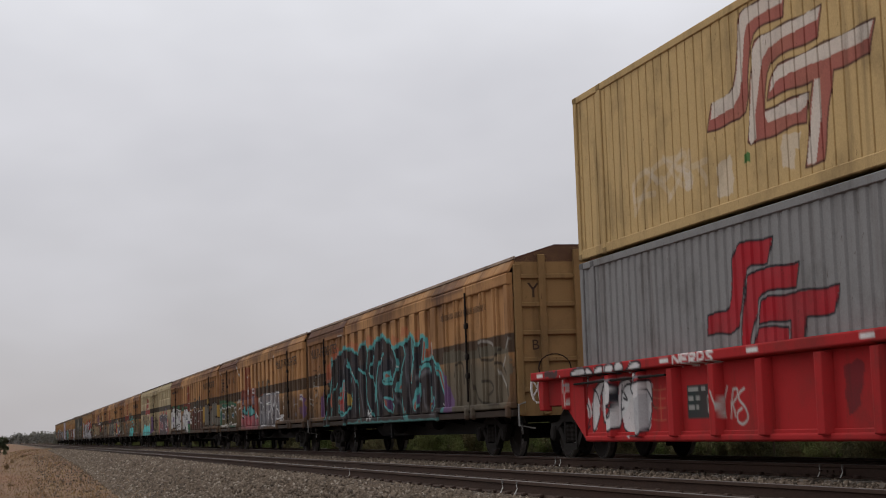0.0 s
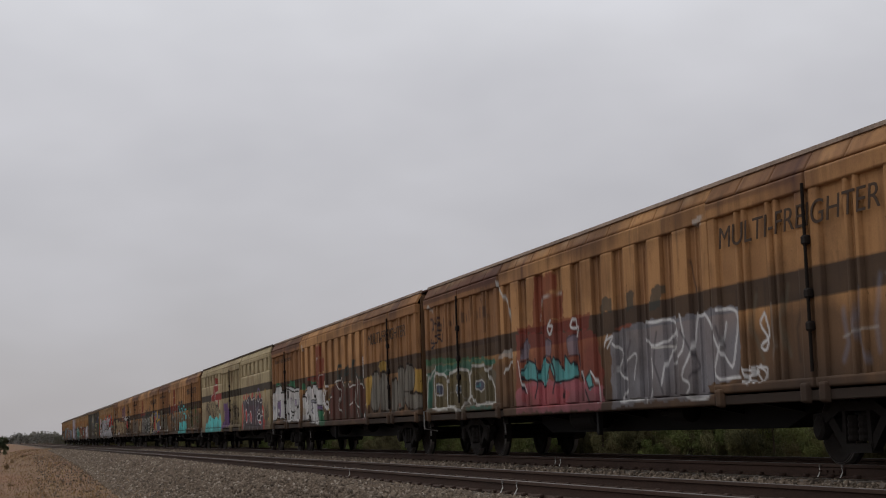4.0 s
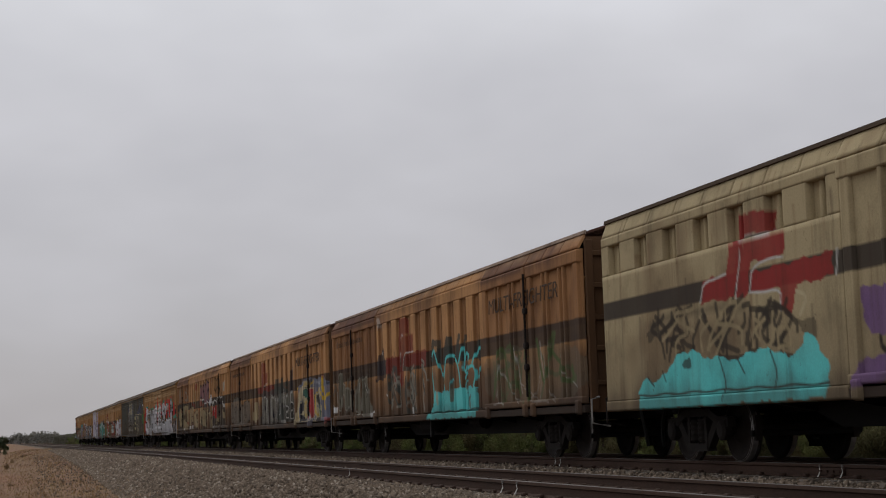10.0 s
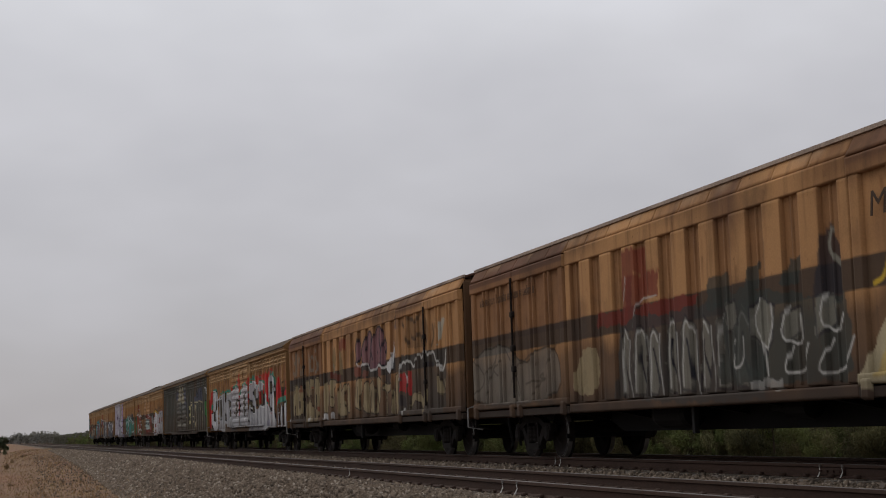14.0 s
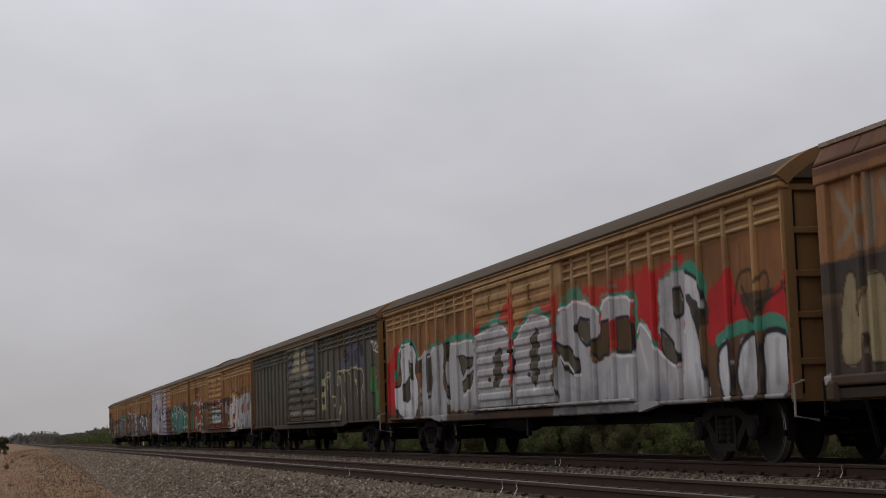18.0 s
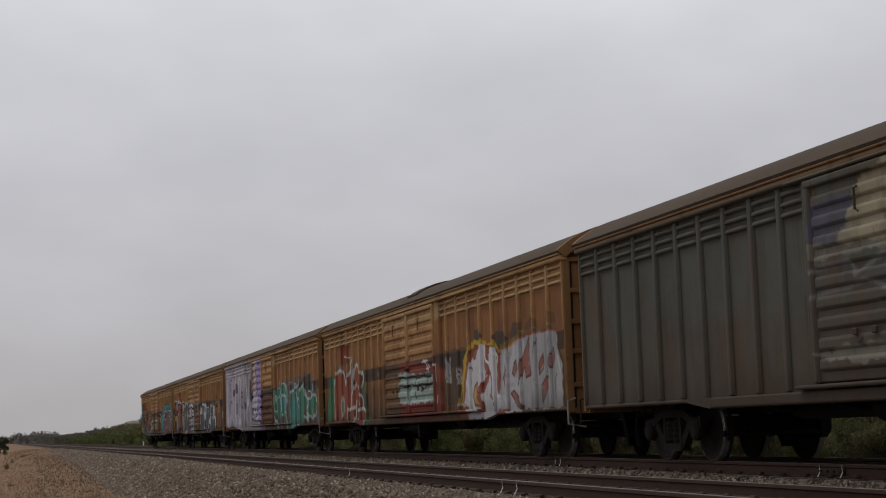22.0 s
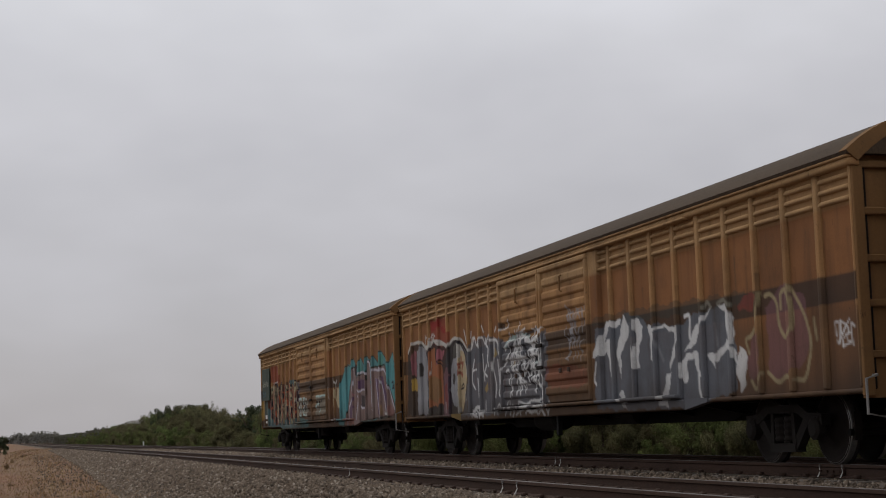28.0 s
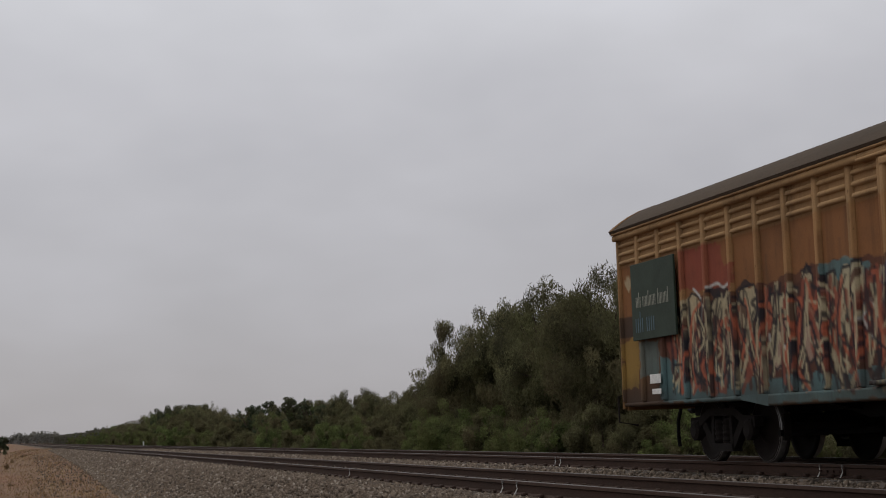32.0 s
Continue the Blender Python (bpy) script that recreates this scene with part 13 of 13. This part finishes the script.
    verge = make_shrub(69, 2.3, 1.35, 16000, 0.06, LEAF_DARK, "dark rounded shrub at the edge of the sandy verge")
    verge.matrix_basis = pose(-0.75, 200, -0.62)
    weeds = make_shrub(70, 0.28, 0.24, 1500, 0.02, GRASS, "small dry weed on the sandy verge")
    weeds.matrix_basis = pose(0.1, 96, -0.75)
    for x, y, k in ((0.15, 62, 0.7), (0.5, 120, 1.0), (1.4, 150, 1.2)):
        copy_thing(weeds, pose(x, y, float(sand(x, y, -1.02 - 0.02 * abs(x) ** 0.5)[1]), 0, 0, y * 9)).scale = (k, k, k)
    for x, y, s in ((-1.7, 365, 0.7), (-6.5, 420, 0.8), (-8.5, 380, 0.7)):
        copy_thing(trees[0], pose(x, y, -1.1, 0, 0, x * 40)).scale = (s, s, s)
    far = make_tree(97, 6.0, 3.2, 9000, 0.16, LEAF_FAR, "pale trees far down the line, haze put into their leaf colour")
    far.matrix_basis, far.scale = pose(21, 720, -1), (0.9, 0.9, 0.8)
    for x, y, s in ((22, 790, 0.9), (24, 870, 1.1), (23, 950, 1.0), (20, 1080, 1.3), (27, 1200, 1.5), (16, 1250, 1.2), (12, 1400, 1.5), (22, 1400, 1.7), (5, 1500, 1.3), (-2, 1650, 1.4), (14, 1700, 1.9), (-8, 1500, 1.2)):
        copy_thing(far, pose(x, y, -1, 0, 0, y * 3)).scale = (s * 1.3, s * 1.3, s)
    tufts = []
    for k in range(15000):
        y = 42 + 190 * rng.random() ** 1.8
        x = float(foot(y)) + 0.35 - 5.0 * rng.random() ** 1.2 + rng.normal() * 0.25
        h = rng.uniform(0.03, 0.13)
        a = rng.uniform(0, 6.28)
        w = 0.012 + y * 0.0001
        g = (sand(min(x, 2.6), y, -1.02 - 0.02 * abs(x) ** 0.5)[1] if x < foot(y) else float(bed_height(x))) - 0.03
        tufts.append(((x - w * math.cos(a), y - w * math.sin(a), g), (x + w * math.cos(a), y + w * math.sin(a), g), (x + rng.normal() * 0.04, y + rng.normal() * 0.04, g + 0.02 + h)))
    me = bpy.data.meshes.new("dry_grass")
    me.from_pydata([p for t in tufts for p in t], [], [(3 * i, 3 * i + 1, 3 * i + 2) for i in range(len(tufts))])
    me.materials.append(GRASS)
    tagged(new("dry_grass", me), "sparse bleached dry grass on reddish sand", "grass", "", "stuff")


def build_distance():
    """Low hills on the horizon, with the haze put into their colour."""
    rng = np.random.default_rng(5)
    n = 120
    v, f = [], []
    for i in range(n + 1):
        a = radians(-70 + 140 * i / n)
        h = 7 + 4 * math.sin(i * 0.31) + 2.5 * math.sin(i * 0.83 + 1) + rng.uniform(-1.5, 1.5)
        for r, z in ((2600, -6.0), (2650, h * 0.7), (2720, h), (2900, -6.0)):
            v.append((math.sin(a) * r, math.cos(a) * r, z))
    for i in range(n):
        for k in range(3):
            f.append((i * 4 + k, i * 4 + k + 1, i * 4 + k + 5, i * 4 + k + 4))
    me = bpy.data.meshes.new("distant_hills")
    me.from_pydata(v, [], f)
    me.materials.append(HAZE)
    tagged(new("distant_hills", me), "low hills on the horizon, tinted blue-grey for haze", "backdrop", "", "structure")


# distance haze, painted as the hills' pale base colour
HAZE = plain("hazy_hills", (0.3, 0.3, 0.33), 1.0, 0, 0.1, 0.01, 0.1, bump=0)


def build_trackside():
    post = thing("marker_post", "short white trackside marker post", "marker post", at=(12.95, 162, -0.28))
    part("post_shaft", Shape().box(-0.05, 0.05, -0.05, 0.05, -0.1, 0.62, 0.012), WHITE, post)
    part("cap", Shape().prism([(-0.06, 0.6), (0.06, 0.6), (0.0, 0.68)], -0.06, 0.06), SOOT, post)
    for x, z, ys in ((NEAR_X - 0.7525, NEAR_Z, (30.5, 20.62, 20.0)), (TRAIN_X - 0.7525, 0.0, (29.5, 29.8, 19.27, 18.68))):
        for y in ys:
            b = thing("rail_bond", "pale bent signal-bond wire on the rail", "rail bond", "bond wires on the rails", at=(x, y, z))
            part("wire", Shape().tube([(-0.04, 0, -0.015), (-0.05, 0.005, -0.05), (-0.042, 0.0, -0.09), (-0.075, 0.01, -0.165)], [0.009, 0.004, 0.006, 0.009], 5), WHITE, b)
            part("clamp", Shape().box(-0.056, -0.03, -0.02, 0.02, -0.04, -0.006, 0.006), SHINE, b)
    joint = thing("joint_bar", "rust-brown bolted rail joint bar", "joint bar", at=(TRAIN_X - 0.7525, 18.98, 0))
    part("bar", Shape().box(-0.045, -0.012, -0.32, 0.32, -0.14, -0.045, 0.012), RUST, joint)
    for k in (-0.24, -0.08, 0.08, 0.24):
        part("bolt", Shape().lathe([(0.018, -0.07), (0.018, -0.045), (0.012, -0.04)], (0, k, -0.09), "x", 6), RUST, joint)


# ---- the train, front to rear ----
build_ground()
build_distance()
build_greenery()
build_trackside()
FACE = -1.45
VAN = "ochre-orange sliding-door van "
build_well_wagon()
van = freight_van(30.36, livery_one(), VAN + "with dark teal-edged graffiti letters", end_col=(0.27, 0.165, 0.075))
end_letter(van, "Y", -1.05, 3.1, 0.3)
end_letter(van, "B", -1.0, 2.08, 0.2)
letter_bars(van, 5.1, 2.98, 0.16, 3.6, FACE, 17, LETTER)
lettering(van, "MULTI-FREIGHTER", 21.4, 2.93, 0.29, 4.3, FACE)
van = freight_van(53.2, livery_two(), VAN + "with silver and teal graffiti on a panel")
lettering(van, "MULTI-FREIGHTER", 5.5, 2.92, 0.29, 4.3, FACE)
van = freight_van(75.93, livery_three(), VAN + "with grey bubble letters and white graffiti")
lettering(van, "MULTI-FREIGHTER", 5.4, 2.89, 0.29, 4.3, FACE)
letter_bars(van, 21.2, 3.1, 0.16, 3.6, FACE, 17, LETTER)
window_van(98.65, livery_four(), "cream van with a dark band and red-edged graffiti")
van = freight_van(121.68, livery_five(), VAN + "with a bright cyan sprayed block")
lettering(van, "MULTI-FREIGHTER", 5.4, 2.86, 0.29, 4.3, FACE)
letter_bars(van, 21.2, 3.05, 0.16, 3.6, FACE, 17, LETTER)
van = freight_van(144.63, livery_six(), VAN + "with a black, red and blue graffiti piece")
lettering(van, "MULTI-FREIGHTER", 5.4, 2.83, 0.29, 4.3, FACE)
letter_bars(van, 21.2, 3.05, 0.16, 3.6, FACE, 17, LETTER)
freight_van(167.53, livery_seven(), VAN + "with dull tan letters and a pink cloud")
LOUVRE = "ochre louvre van "
louvre_van(190.38, livery_eight(), LOUVRE + "with huge silver letters on red", OCHRE)
louvre_van(213.77, livery_nine(), "drab grey louvre van with faded murals and a curved roof", DRAB, OCHRE_END)
louvre_van(237.06, livery_ten(), LOUVRE + "with silver and red graffiti letters", OCHRE, lifted=(11.2, 12.05))
louvre_van(260.55, livery_eleven(), LOUVRE + "half sprayed lilac, half green graffiti", OCHRE)
louvre_van(284.0, livery_twelve(), LOUVRE + "with black and white graffiti letters", OCHRE)
van = louvre_van(307.36, livery_thirteen(), LOUVRE + "with a teal graffiti piece, last of the train", OCHRE)
board = part("sign_board", Shape().box(-1.47, -1.435, 20.05, 21.75, 1.86, 3.04, 0.006), SIGN_GREEN, van, "dark green painted sign board")
letter_bars(board, 21.55, 2.36, 0.2, 1.3, -1.471, 8, FADED)
letter_bars(board, 21.6, 1.98, 0.27, 0.8, -1.471, 3, SIGN_BLUE)
plate(van, 20.95, 1.25, 0.42, 0.14, -1.45)
plate(van, 20.92, 1.06, 0.34, 0.08, -1.45)

# ---- the tracks and their stones ----
build_track("near_track", NEAR_X, NEAR_Z, "empty rusty railway track on ballast beside the train")
build_track("far_track", TRAIN_X, 0.0, "railway track on ballast under the freight train")
scatter_stones("shoulder_stones", 2.75, 6.2, 18, 190, 60000, 0.036, 1, "loose grey-brown ballast stones on the shoulder")
scatter_stones("stones_between_tracks", 7.8, 10.05, 14, 120, 22000, 0.036, 2, "loose ballast stones between the two tracks")
scatter_stones("stones_beside_rails", 6.3, 7.8, 14, 50, 5000, 0.036, 3, "loose ballast stones between the rails")
scatter_stones("stones_on_sand", -2.4, -1.0, 38, 150, 2600, 0.018, 4, "scattered ballast stones on the sandy verge")
motions()
